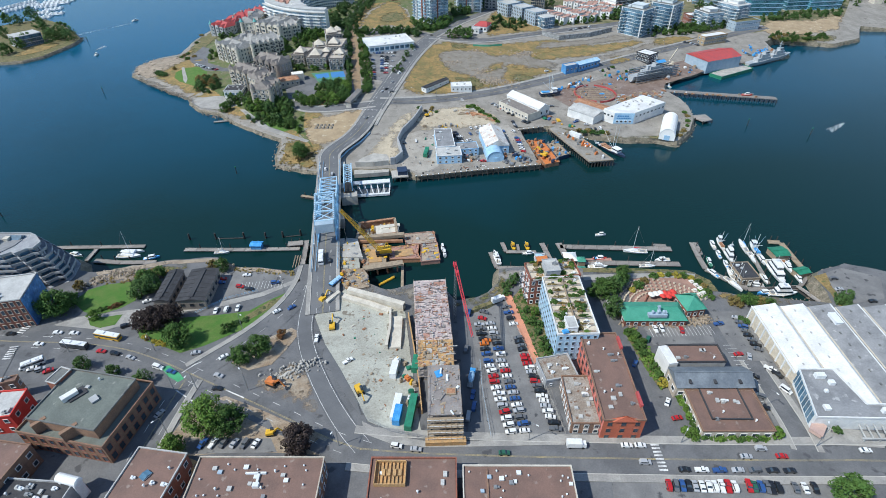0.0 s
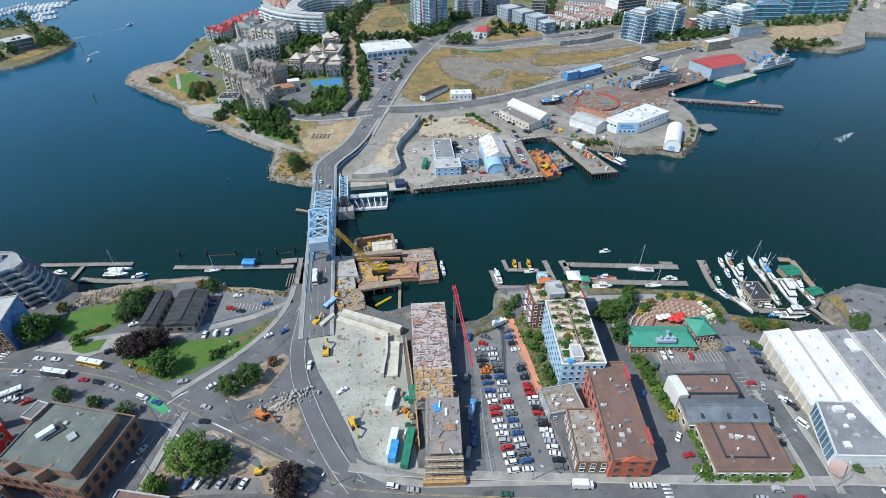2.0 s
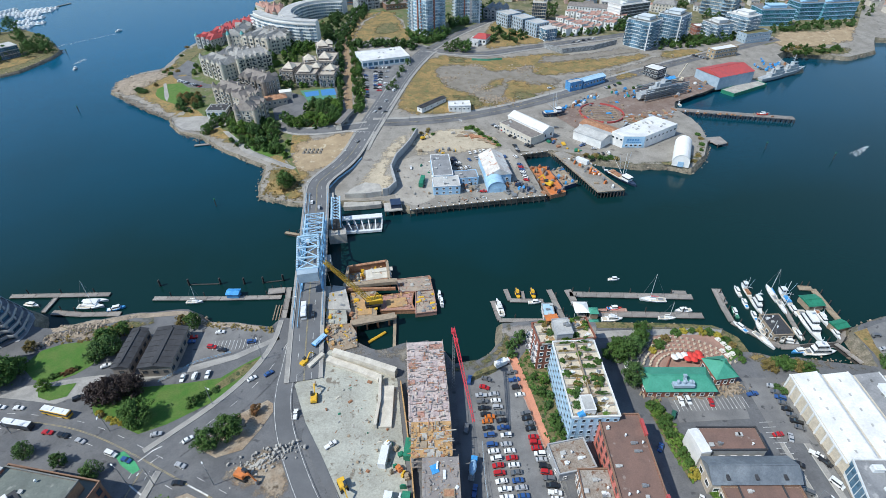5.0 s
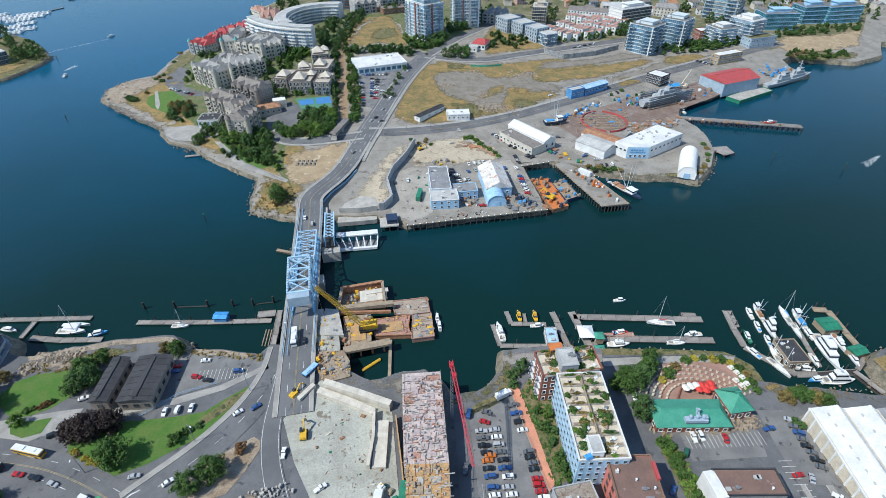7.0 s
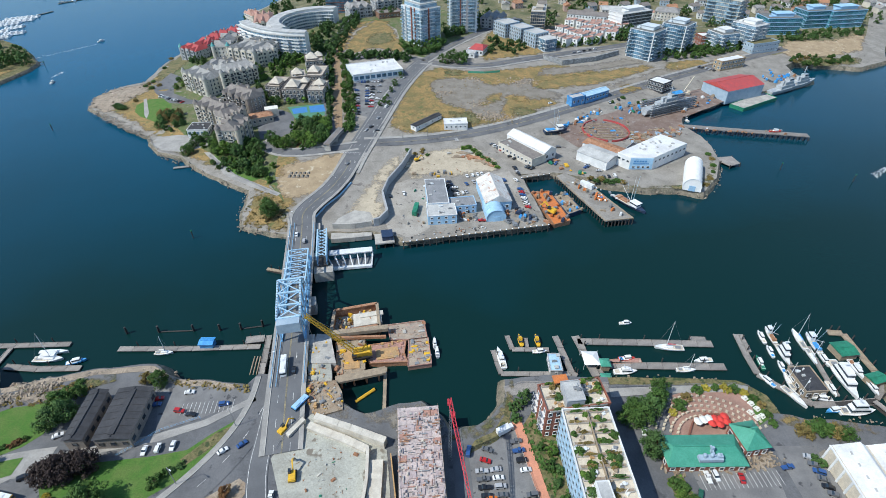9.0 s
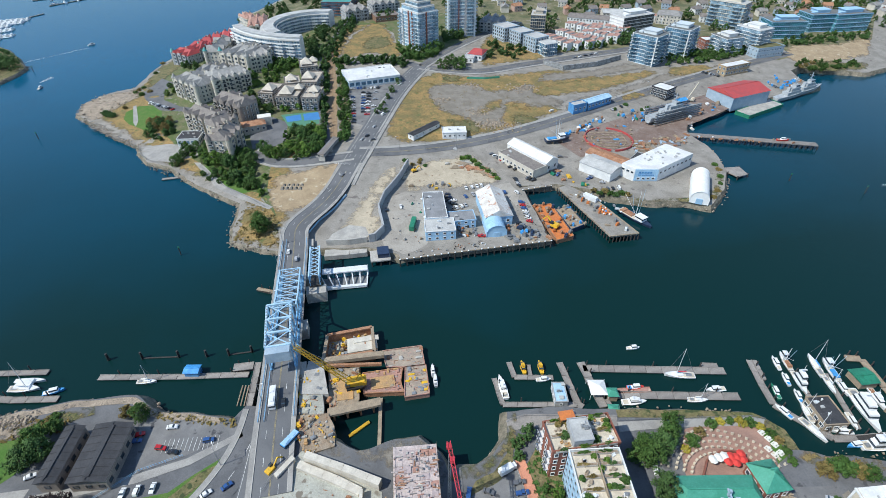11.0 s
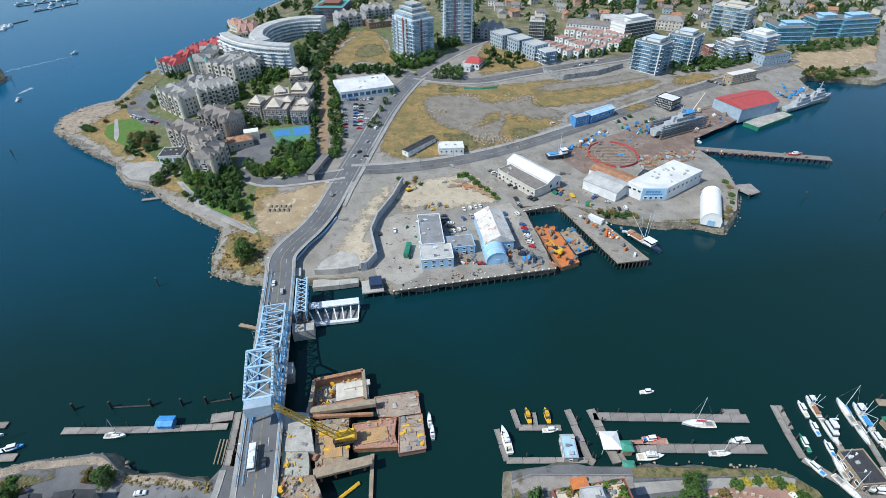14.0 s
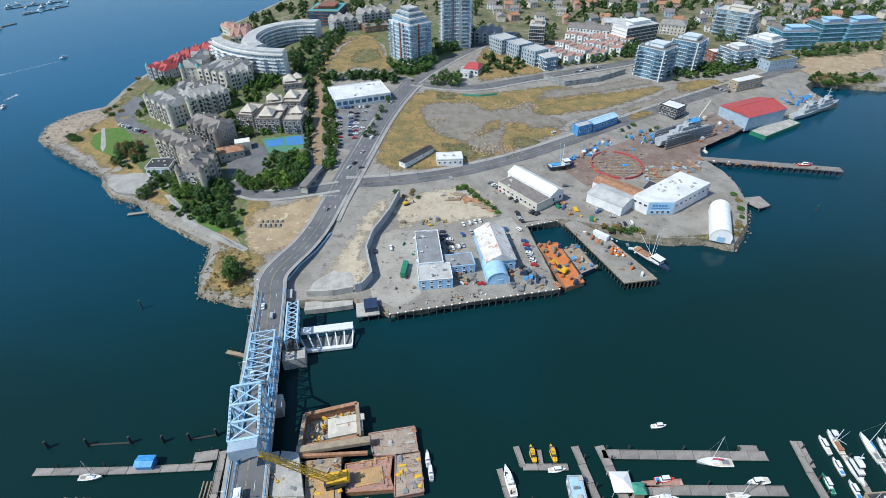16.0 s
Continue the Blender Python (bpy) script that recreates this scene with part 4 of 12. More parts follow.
patch("headland_lawn", [(-440.5, 447.4), (-425.9, 458.9), (-418, 472.5), (-419.6, 490.5), (-432.1, 494.3), (-440.4, 486.9), (-445.4, 469.1)], "dry_grass", 0.1, wobble=1.0, label="dry lawn on the western headland", category="lawn")
patch("hotel_lawn", [(-249.8, 393.4), (-254.1, 404.7), (-247.9, 413), (-228.6, 413), (-215.9, 385), (-220.9, 373.7), (-241.4, 385.7)], "lawn", 0.10, label="green hotel lawn by the water", category="lawn")
patch("hotel_path", [(-252.5, 413.4), (-250.6, 414.8), (-236.4, 389.9), (-234.3, 381.6), (-239.1, 387.5)], "pavement", 0.18, label="curved pale footpath", category="path")
patch("hotel_quay", [(-215.8, 353.4), (-197.5, 354.6), (-172.8, 349.5), (-168.5, 338.1), (-182.3, 331.2), (-200.3, 335.3), (-210.6, 343)], "pavement", 0.10, label="paved quayside terrace", category="terrace")
patch("hotel_drive", [(-246.7, 422.9), (-260.2, 441.7), (-261, 476.7), (-241.1, 459.9), (-239.7, 442.5), (-230.4, 421), (-211.7, 408.8), (-197, 404.2), (-196, 398.3), (-226.5, 404.5)], "asphalt", 0.12, label="curved asphalt hotel drive", category="road")
patch("hotel_court", [(-139.4, 358.3), (-130.2, 382.9), (-116, 373.7), (-111.3, 349.8), (-122.5, 339.6), (-132.5, 343.2)], "asphalt", 0.12, label="asphalt hotel forecourt", category="road")
patch("shore_park", [(-167.8, 338), (-156.8, 337.1), (-127.8, 324.2), (-115.5, 312.3), (-113.3, 299), (-123.8, 294.7), (-140.9, 306), (-160.2, 324.3)], "lawn", 0.08, label="green shore park with small trees", category="lawn")
patch("shore_path", [(-167.8, 330.1), (-163.5, 329.7), (-136.7, 303.4), (-116.1, 290.5), (-100.6, 280.7), (-102.1, 278.1), (-121.8, 289.3), (-142.8, 302.5)], "pavement", 0.14, label="pale shore footpath", category="path")
patch("point_rock", [(-295, 404.2), (-302.4, 421.6), (-298.5, 441.9), (-274.9, 453.8), (-262, 444.5), (-255, 426.1), (-264.4, 411.6), (-268.8, 397.5), (-274.9, 393.8)], "rock", 0.22, wobble=1.2, label="bare rock point", category="rock")
patch("north_shore_strip", [(-279.9, 487.5), (-281, 513.3), (-278.3, 530.9), (-256.5, 513.1), (-255.1, 475), (-262, 448.2)], "scrub", 0.10, label="dry shore strip", category="verge")
patch("store_lot", [(-80.6, 432.1), (-45.4, 441.3), (-50.7, 393.1), (-57.9, 368.8), (-69, 373.2)], "lot", 0.12, label="asphalt car park of the store", category="parking lot")
patch("rail_trail", [(-84.4, 354.2), (-101.7, 441.9), (-111.9, 509), (-108.9, 508.9), (-92.8, 441.8), (-75.3, 347.9)], "ballast", 0.14, label="brown railway ballast strip", category="railway")
s = Shape()
for o in (-0.72, 0.72):
    ribbon(s, [(-79, 349.1), (-93.8, 423.1), (-109.6, 502.6)], o + 0.06, o - 0.06, 0.3, 0)
thing("rails", s, "rust", label="pair of rusty rails", category="rails", kind="structure")
TRESTLE = thing("rail_trestle", None, x=-78.6, y=336.5, z=land(-78.6, 336.5), rot=-12, label="short weathered railway trestle over the hotel road", category="bridge")
part("deck", Shape().box(0, 0, 3.4, 4.6, 24, 0.6), "flats_stone", TRESTLE)
for o in (-2.1, 2.1):
    part("girder", Shape().box(o, 0, 2.2, 0.4, 24, 1.9), "steel_grey", TRESTLE)
for o in (-11, 0, 11):
    part("bent", Shape().box(0, o, -1, 4.2, 0.8, 3.3), "concrete", TRESTLE)
for o in (-0.72, 0.72):
    part("rail", Shape().box(o, 0, 4.0, 0.12, 24, 0.16), "steel_grey", TRESTLE)
patch("rail_verge", [(-105.9, 508.9), (-97.1, 496.3), (-83.2, 436.8), (-69.4, 371), (-68.3, 347.8), (-74.6, 347.8)], "scrub", 0.10, label="green verge along the railway", category="verge")
patch("tennis_surround", [(-124.4, 385.6), (-96.4, 391.3), (-90.1, 373.4), (-112.6, 365.6)], "court_green", 0.14, label="green tennis court surround", category="court")
for c in ([(-120.5, 382.5), (-109.9, 386.1), (-106.8, 377.2), (-116.6, 374.4)], [(-108.1, 386.9), (-97.6, 389.8), (-93.5, 378.5), (-104.7, 376.5)]):
    patch("tennis_court", c, "court_blue", 0.20, grid=0, label="blue tennis court", category="court")
patch("residential_far", [(-84.5, 606.3), (-54.1, 671.9), (10.1, 598.8), (42.9, 566.9), (84.3, 511.5), (165, 526.8), (250.8, 543.1), (310.8, 506.1), (339.5, 519.7), (439.8, 565.3), (574.2, 747.3), (322.2, 792.8), (13.9, 802), (-244.3, 878.1), (-163.7, 686.5)], "residential", 0.05, label="gardens and verges between houses", category="ground patch")
patch("far_gravel", [(317.3, 517.8), (344.5, 545.7), (391.5, 550.5), (449.9, 579.6), (413.3, 527.7), (363.3, 506.5), (327.9, 499.8)], "sand", 0.12, label="bare ground by the shore", category="plot")
patch("far_shrub", [(318.2, 491.9), (351.1, 512.4), (380, 508.1), (404.7, 515.6), (388.3, 493.3), (351, 487.8)], "scrub", 0.16, label="low green shrubs by the shore", category="verge")

patch("shore_ground", [(-94, 250), (-106, 253), (-112, 264), (-114, 280), (-134, 298), (-165, 317), (-199, 337), (-214, 352), (-224, 362), (-262, 389), (-288, 406), (-293, 424), (-290, 437), (-275, 456), (-276, 489), (-278, 536), (-270, 568), (-260, 606), (-250, 640), (-255, 696), (-246, 721), (-234, 777), (-220, 830), (-60, 830), (-60, 640), (-100, 560), (-100, 350), (-98, 300), (-88, 270)], "dry_grass", 0.02, label="dry grass and bare rock along the western shore", category="ground patch")
patch("west_grounds", [(-95.8, 271.3), (-106.6, 285.3), (-113.7, 294.6), (-125.9, 300.2), (-147.8, 315), (-164.2, 329.8), (-184, 343.7), (-195.4, 358), (-214.3, 376.2), (-238.3, 402.9), (-242, 422.4), (-257.3, 469.9), (-263.1, 501.9), (-254.8, 526.4), (-243.5, 556.8), (-229.5, 579.6), (-232.6, 644.6), (-233.5, 707.7), (-167.6, 702.8), (-118.9, 599.5), (-117.4, 535.8), (-111.6, 473.3), (-84.1, 348), (-106.5, 332.7), (-114.7, 325.7), (-109.5, 298.8)], "park", 0.08, label="planted hotel and apartment grounds", category="grounds")
patch("shore_beach", [(-288.4, 395.7), (-282.2, 398.7), (-250.2, 379.9), (-222.3, 358.3), (-205.5, 341.5), (-213.9, 346.8), (-233.6, 359.1), (-256.5, 371.9)], "gravel", 0.07, wobble=0.8, label="grey shingle beach below the lawn", category="shore")
patch("west_town", [(-250, 640), (-255, 696), (-234, 777), (-180, 985), (-100, 1200), (-40, 1200), (-60, 640), (-85, 600), (-140, 610), (-200, 610)], "residential", 0.10, label="gardens between far waterfront houses", category="ground patch")
patch("upper_grounds", [(-105.4, 589.4), (-88.8, 637.7), (-53.1, 659.8), (-7.8, 635.8), (39.5, 599.8), (43.5, 574.8), (8.9, 536.3), (-11.5, 502.6), (-24.7, 486.6), (-40.7, 495.8), (-47.2, 514.4), (-56.9, 564.2), (-77.1, 593.9)], "park", 0.06, label="green grounds round the towers", category="grounds")
patch("slope_grounds", [(39.6, 559.1), (69, 600.7), (94.6, 576.4), (99, 522.3), (87.3, 499), (56.5, 488.6), (31.7, 479.9), (23.3, 503.5)], "dry_grass", 0.14, label="dry grass slope below the flats", category="verge")
patch("block_shore", [(-46, 151), (-42, 147), (-30, 142), (-18, 146), (-10, 147), (-3, 142), (0, 136), (-2, 122), (-16, 124), (-19, 136), (-42, 141)], "gravel", 0.12, wobble=1.0, label="rubble shore at the end of the unfinished block", category="shore")
# roads of the north shore; the first climbs from the bridge deck
AXIS = (-62.5, 170.0)


def axis(y, off=0.0):
    """A point on the bridge's line, off metres to its right."""
    return (AXIS[0] - 0.194 * (y - 170) + off * 0.982, y + off * 0.19)


DECK = 6.6


def deck_height(x, y):
    a = DECK + 0.05
    if y < 172:
        return land(x, y) + (a - land(x, y)) * step(118, 150, y)
    return a + max(0.0, land(x, y) - a) * step(246, 300, y) if land(x, y) > a else a + (land(x, y) - a) * step(252, 330, y)


road("road_bridge", [axis(y, -1.0) for y in (128, 140, 155, 175, 200, 225, 246)] + [(-81.1, 256.7), (-77.8, 267.1), (-71.4, 280.4), (-67.3, 297.5), (-64, 317.7), (-57.7, 343), (-50.7, 383.1), (-42.8, 422.6), (-32.4, 457.7), (-24.3, 477.4)], 11.0, "asphalt_new", 0.10, ("yellow",),
     (2.7, -2.7), walk_left=1.8, walk_right=1.5, height=deck_height, label="asphalt road over the bridge and up the hill")
road("road_harbour", [(-58.5, 333.9), (-35.7, 336.2), (-8.5, 342.8), (16.3, 351.1), (42.6, 362.7), (79.6, 382.7), (131.7, 414.3), (186.1, 446.6), (247.2, 480.1), (331.1, 523.5)], 8.5, "asphalt", 0.16, ("yellow",), walk_left=2.2, label="asphalt harbour road along the yards")
road("road_tyee_west", [(-62.1, 331.3), (-81.4, 326.5), (-100.5, 323.3), (-114.7, 325.7), (-130.6, 337.6)], 7.0, "asphalt", 0.17, (), walk_left=1.6, walk_right=1.6, label="narrow asphalt road to the hotel")
road("road_upper_east", [(-24.3, 477.4), (-1.6, 469.1), (30.9, 467.7), (65.6, 484.2), (118.3, 504.7), (169.5, 524.2), (214.8, 547.8)], 10.0, "asphalt", 0.17, ("yellow",), walk_right=2.0, label="asphalt main road past the field")
road("road_upper_north", [(-24.3, 477.4), (-9.1, 504), (8.8, 530.7), (43.4, 573.2), (75.8, 608)], 9.0, "asphalt", 0.18, ("yellow",), walk_right=1.8, label="asphalt road up the hill")
road("road_upper_west", [(-24.3, 477.4), (-45, 488.5), (-69.4, 491), (-92.5, 484.3)], 8.0, "asphalt", 0.18, (), label="asphalt side road")
road("road_hotel", [(-83, 347.9), (-103.6, 423.2), (-116.7, 496.6), (-115.4, 581.3), (-91.9, 660.7), (-59.3, 739.6)], 6.0, "asphalt", 0.17, (), label="narrow road along the trees")
road("road_hill", [(-66.3, 303), (-64, 317.7), (-57.7, 343), (-50.7, 383.1), (-42.8, 422.6), (-32.4, 457.7), (-24.3, 477.4)], 15.0, "asphalt_new", 0.27, (), (3.4, 0.0, -3.4), walk_right=2.0, label="wide asphalt road with four lanes up the hill")
crosswalk(-66.6, 323.9, 5, 12, 2.4)
crosswalk(4.4, 344.2, 95, 7, 2.4)


# ---- buildings ----
def window_mesh(w, h, glass, frame):
    """A window with a frame standing proud round its pane, facing -y, centred on its sill's middle."""
    s = Shape()
    s.box(0, -0.02, 0, w, 0.06, h, k=1)
    for x in (-w / 2, w / 2):
        s.box(x, -0.05, -0.06, 0.14, 0.14, h + 0.12)
    for z in (-0.1, h):
        s.box(0, -0.07, z, w + 0.2, 0.2, 0.12)
    return s.mesh("window", [frame, glass])


MESHES = {}


def cached(key, make):
    if key not in MESHES:
        MESHES[key] = make()
    return MESHES[key]


def face(side, w, d, along, z, out=0.0):
    """A pose on one wall of a w x d block: s, n, e or w, along metres from the wall's middle."""
    return {"s": pose(along, -d / 2 - out, z), "n": pose(-along, d / 2 + out, z, 0, 0, 180),
            "e": pose(w / 2 + out, along, z, 0, 0, 90), "w": pose(-w / 2 - out, -along, z, 0, 0, -90)}[side]


def roof_clutter(root, w, d, H, n, seed):
    rng = random.Random(seed)
    for _ in range(n):
        kind = rng.random()
        x, y = rng.uniform(-0.4, 0.4) * w, rng.uniform(-0.38, 0.38) * d
        s = Shape()
        if kind < 0.4:
            a, b = rng.uniform(0.7, 1.5), rng.uniform(0.7, 1.4)
            s.box(x, y, H, a, b, 0.5).box(x, y, H + 0.5, a + 0.2, b + 0.2, 0.12)
            part("skylight", s, "roof_light", root)
        elif kind < 0.75:
            a, b, c = rng.uniform(0.8, 1.6), rng.uniform(0.7, 1.1), rng.uniform(0.5, 0.8)
            s.box(x, y, H, a, b, c).box(x, y, H + c, a * 0.6, b * 0.6, 0.25).box(x + a * 0.75, y, H + 0.2, a * 0.6, 0.5, 0.45)
            part("air_unit", s, rng.choice(("roof_light", "steel_grey", "steel_white")), root)
        else:
            s.tube((x, y, H), (x, y, H + 0.9), 0.22).tube((x, y, H + 0.9), (x, y, H + 1.1), 0.38, 0.2)
            part("vent", s, "steel_white", root)


def building(x, y, w, d, rot, H, label, floors=2, wall="stucco", roof="roof_grey", sides="sew", bay=3.0, win=(1.4, 1.5), frame="stucco_white", glass="glass",
             shape="flat", pitch=2.5, along="x", hip=0.0, parapet=0.5, clutter=0, balcony="", name="building", category="building", group="", z=None, ground=None, trim="", seed=None):
    z = land(x, y) if z is None else z
    root = thing(name, None, x=x, y=y, z=z, rot=rot, label=label, category=category, group=group)
    s = Shape().box(0, 0, -2.0, w, d, H + 2.0)
    part("wall", s, wall, root)
    if ground:
        part("plinth", Shape().box(0, 0, -2.0, w + 0.25, d + 0.25, 5.2), ground, root)
    if shape == "flat":
        part("roof", Shape().box(0, 0, H, w - 0.5, d - 0.5, 0.06), roof, root)
        if parapet:
            s = Shape()
            for a, b, c, e in ((0, -d / 2, w + 0.3, 0.35), (0, d / 2, w + 0.3, 0.35), (-w / 2, 0, 0.35, d - 0.35), (w / 2, 0, 0.35, d - 0.35)):
                s.box(a, b, H, c, e, parapet)
            part("parapet", s, trim or wall, root)
    else:
        s = Shape().gable(0, 0, H, w, d, pitch, 0, along=along, hip=hip)
        part("roof", s, roof, root)
        s = Shape()
        if along == "x":
            s.beam((-w / 2 + hip, 0, H + pitch + 0.05), (w / 2 - hip, 0, H + pitch + 0.05), 0.4, 0.2)
        else:
            s.beam((0, -d / 2 + hip, H + pitch + 0.05), (0, d / 2 - hip, H + pitch + 0.05), 0.4, 0.2)
        part("ridge", s, roof, root)
    if floors and win:
        fh = H / floors
        me = cached(("window", win, glass, frame), lambda: window_mesh(win[0], win[1], glass, frame))
        far = Shape() if y > 380 or name in ("town_house", "house") else None
        for side in sides:
            length = w if side in "sn" else d
            n = max(1, int((length - 0.8) / bay))
            for i in range(n):
                for f in range(floors):
                    a = (i - (n - 1) / 2) * length / n
                    m = face(side, w, d, a, f * fh + max(0.5, (fh - win[1]) * 0.5))
                    if far:
                        far.add([m @ v.co for v in me.vertices], [list(p.vertices) for p in me.polygons])
                        far.k[-len(me.polygons):] = [p.material_index for p in me.polygons]
                    else:
                        part("window", me, None, root, m=m)
                    if side in balcony and f and i % 2 == 0 and y < 460:
                        bm = cached(("balcony", frame, glass, bay), lambda: Shape().box(0, -0.8, 0, bay * 0.92, 1.6, 0.18).box(0, -1.56, 0.18, bay * 0.92, 0.06, 0.95, k=1)
                                    .box(0, -1.57, 1.1, bay * 0.94, 0.1, 0.07).mesh("balcony", [frame, glass]))
                        part("balcony", bm, None, root, m=face(side, w, d, a, f * fh))
        if far:
            part("glazing", far, [frame, glass], root, kind="stuff")
    if clutter:
        roof_clutter(root, w, d, H + 0.06, clutter, seed or int(abs(x * 7 + y)))
    return root


def tower(x, y, w, d, rot, H, label, floors, wall="stucco_white", glass="glass_blue", roof="roof_light", sides="sew", band=0.45, fins=0, penthouse=True, z=None, balcony=2.0, piers=(), steps=()):
    """A glazed block of flats or offices: a storey-high glass band and a floor edge on every level, with projecting balconies."""
    z = land(x, y) if z is None else z
    root = thing("tower", None, x=x, y=y, z=z, rot=rot, label=label, category="apartment block")
    part("wall", Shape().box(0, 0, -3, w - 0.5, d - 0.5, H + 3), wall, root)
    fh = H / floors
    pw = 1.9
    me = cached(("pane", glass, fh > 3.2, wall), lambda: Shape().box(0, 0.0, 0, pw * 0.93, 0.14, (fh - band) * 0.96).box(pw / 2, -0.02, 0, 0.12, 0.2, fh - band, k=1).mesh("window", [glass, wall]))
    edge_mesh = Shape().box(0, 0, 0, w + 0.5, d + 0.5, band).mesh("floor_edge", wall)
    panes = Shape() if y > 380 else None
    ledges = Shape()
    for f in range(floors + 1):
        part("floor_edge", edge_mesh, None, root, m=pose(0, 0, f * fh - band * 0.5))
        if f == floors:
            break
        for side in sides:
            length = w if side in "sn" else d
            n = max(1, int(length / pw))
            for i in range(n):
                m = face(side, w - 0.3, d - 0.3, (i - (n - 1) / 2) * length / n, f * fh + band * 0.5)
                if panes:
                    panes.add([m @ v.co for v in me.vertices], [list(p.vertices) for p in me.polygons])
                    panes.k[-len(me.polygons):] = [p.material_index for p in me.polygons]
                else:
                    part("window", me, None, root, m=m)
            if balcony and f:
                for q in ((-0.36, 0.3) if length > 12 else (0.0,)):
                    bm = cached(("tower_balcony", wall, balcony, round(length * 0.22)), lambda: Shape().box(0, -balcony / 2, 0, length * 0.26, balcony, 0.22)
                                .box(0, -balcony + 0.05, 0.22, length * 0.26, 0.08, 1.0, k=1).mesh("balcony", [wall, glass]))
                    m = face(side, w, d, q * length, f * fh - 0.1)
                    if panes:
                        ledges.add([m @ v.co for v in bm.vertices], [list(p.vertices) for p in bm.polygons])
                        ledges.k[-len(bm.polygons):] = [p.material_index for p in bm.polygons]
                    else:
                        part("balcony", bm, None, root, m=m)
    if panes:
        part("glazing", panes, [glass, wall], root, kind="stuff")
        if ledges.v:
            part("balcony", ledges, [wall, glass], root, kind="stuff")
    for side, q, pw2, mat in piers:
        length = w if side in "sn" else d
        part("pier", Shape().box(0, -0.35, -1, pw2, 0.9, H + 1.6), mat, root, m=face(side, w, d, q * length, 0))
    for k, (sw, sd, sh, z0) in enumerate(steps):
        part("upper_storey", Shape().box(0, 0, z0, w * sw, d * sd, sh), wall, root)
        part("upper_glass", Shape().box(0, 0, z0 + sh * 0.25, w * sw + 0.3, d * sd + 0.3, sh * 0.5), glass, root)
        part("upper_roof", Shape().box(0, 0, z0 + sh, w * sw + 1.0, d * sd + 1.0, 0.3), roof, root)
    part("roof", Shape().box(0, 0, H + band * 0.5, w - 0.4, d - 0.4, 0.1), roof, root)
    if penthouse:
        s = Shape().box(w * 0.05, 0, H, w * 0.5, d * 0.5, 3.0).box(w * 0.05, 0, H + 3.0, w * 0.56, d * 0.56, 0.3).box(-w * 0.3, -d * 0.2, H, w * 0.14, d * 0.2, 1.6)
        part("penthouse", s, wall, root)
    return root


def clip(r, reach, wide=99.0):
    """Keeps a block's front edge and limits its depth and width."""
    x, y, w, d, rot = r
    cut = max(0.0, d - reach) / 2
    return (x + math.sin(radians(rot)) * cut, y - math.cos(radians(rot)) * cut, min(w, wide), min(d, reach), rot)


# the south shore's blocks
building(-118.7, 79.3, 23.9, 17.8, -9.2, 12, "flat sage-grey roofed brick block with a stepped front", 0, "brick_brown", "roof_sage", clutter=2, parapet=0.5, trim="roof_grey")
b = building(-119, 78.6, 30.5, 22.4, -9.1, 8, "brown brick arcaded commercial block under a sage-grey roof", 2, "brick_brown", "roof_sage", "sew", bay=3.0, win=(1.7, 2.4), frame="brick", parapet=0.8, trim="brick_brown")
# the roof_dark slab lies on the roof, its tone imitating a sunken well's shade
for x, y, w2, d2, h2, m2, lab, z2 in ((-122.8, 79.7, 1.7, 4.4, 1.5, "roof_white", "white roof house in a well of the roof", 12.0), (-121.5, 80.6, 3.6, 5.0, 0.2, "roof_dark", "dark low roof well beside the roof house", 12.0), (-114.6, 78.9, 2.4, 2.0, 0.5, "stucco_grey", "pale framed roof light on the block", 12.0),
                                      (-127.6, 71, 1.0, 3.8, 4.0, "brick_brown", "brick pier on the stepped front", 8.0),
                                      (-116.8, 69, 1.0, 4.6, 4.0, "brick_brown", "brick pier on the stepped front", 8.0)):
    thing("roof_box", Shape().box(0, 0, 0, w2, d2, h2).box(0, 0, h2, w2 + 0.2, d2 + 0.2, 0.12), m2, x, y, 8.5 + z2 + 0.08, -38, label=lab, category="roof fitting")
building(-131.2, 86.7, 3.9, 5.6, -14.7, 13.4, "small brick roof house with a pale coping", 0, "brick", "roof_grey", parapet=0.3, trim="roof_light")
b = building(-185.0, 126.3, 22, 15.0, 13.8, 14, "red brick block with a blue painted side wall and arched windows", 4, "brick", "roof_light", "s", bay=2.2, win=(1.3, 2.2), frame="stone", clutter=4, trim="roof_light")
s = Shape().box(11.12, 0, 0.5, 0.12, 15.2, 13.3)
part("blue_wall", s, "mural_blue", b, "blue painted side wall")


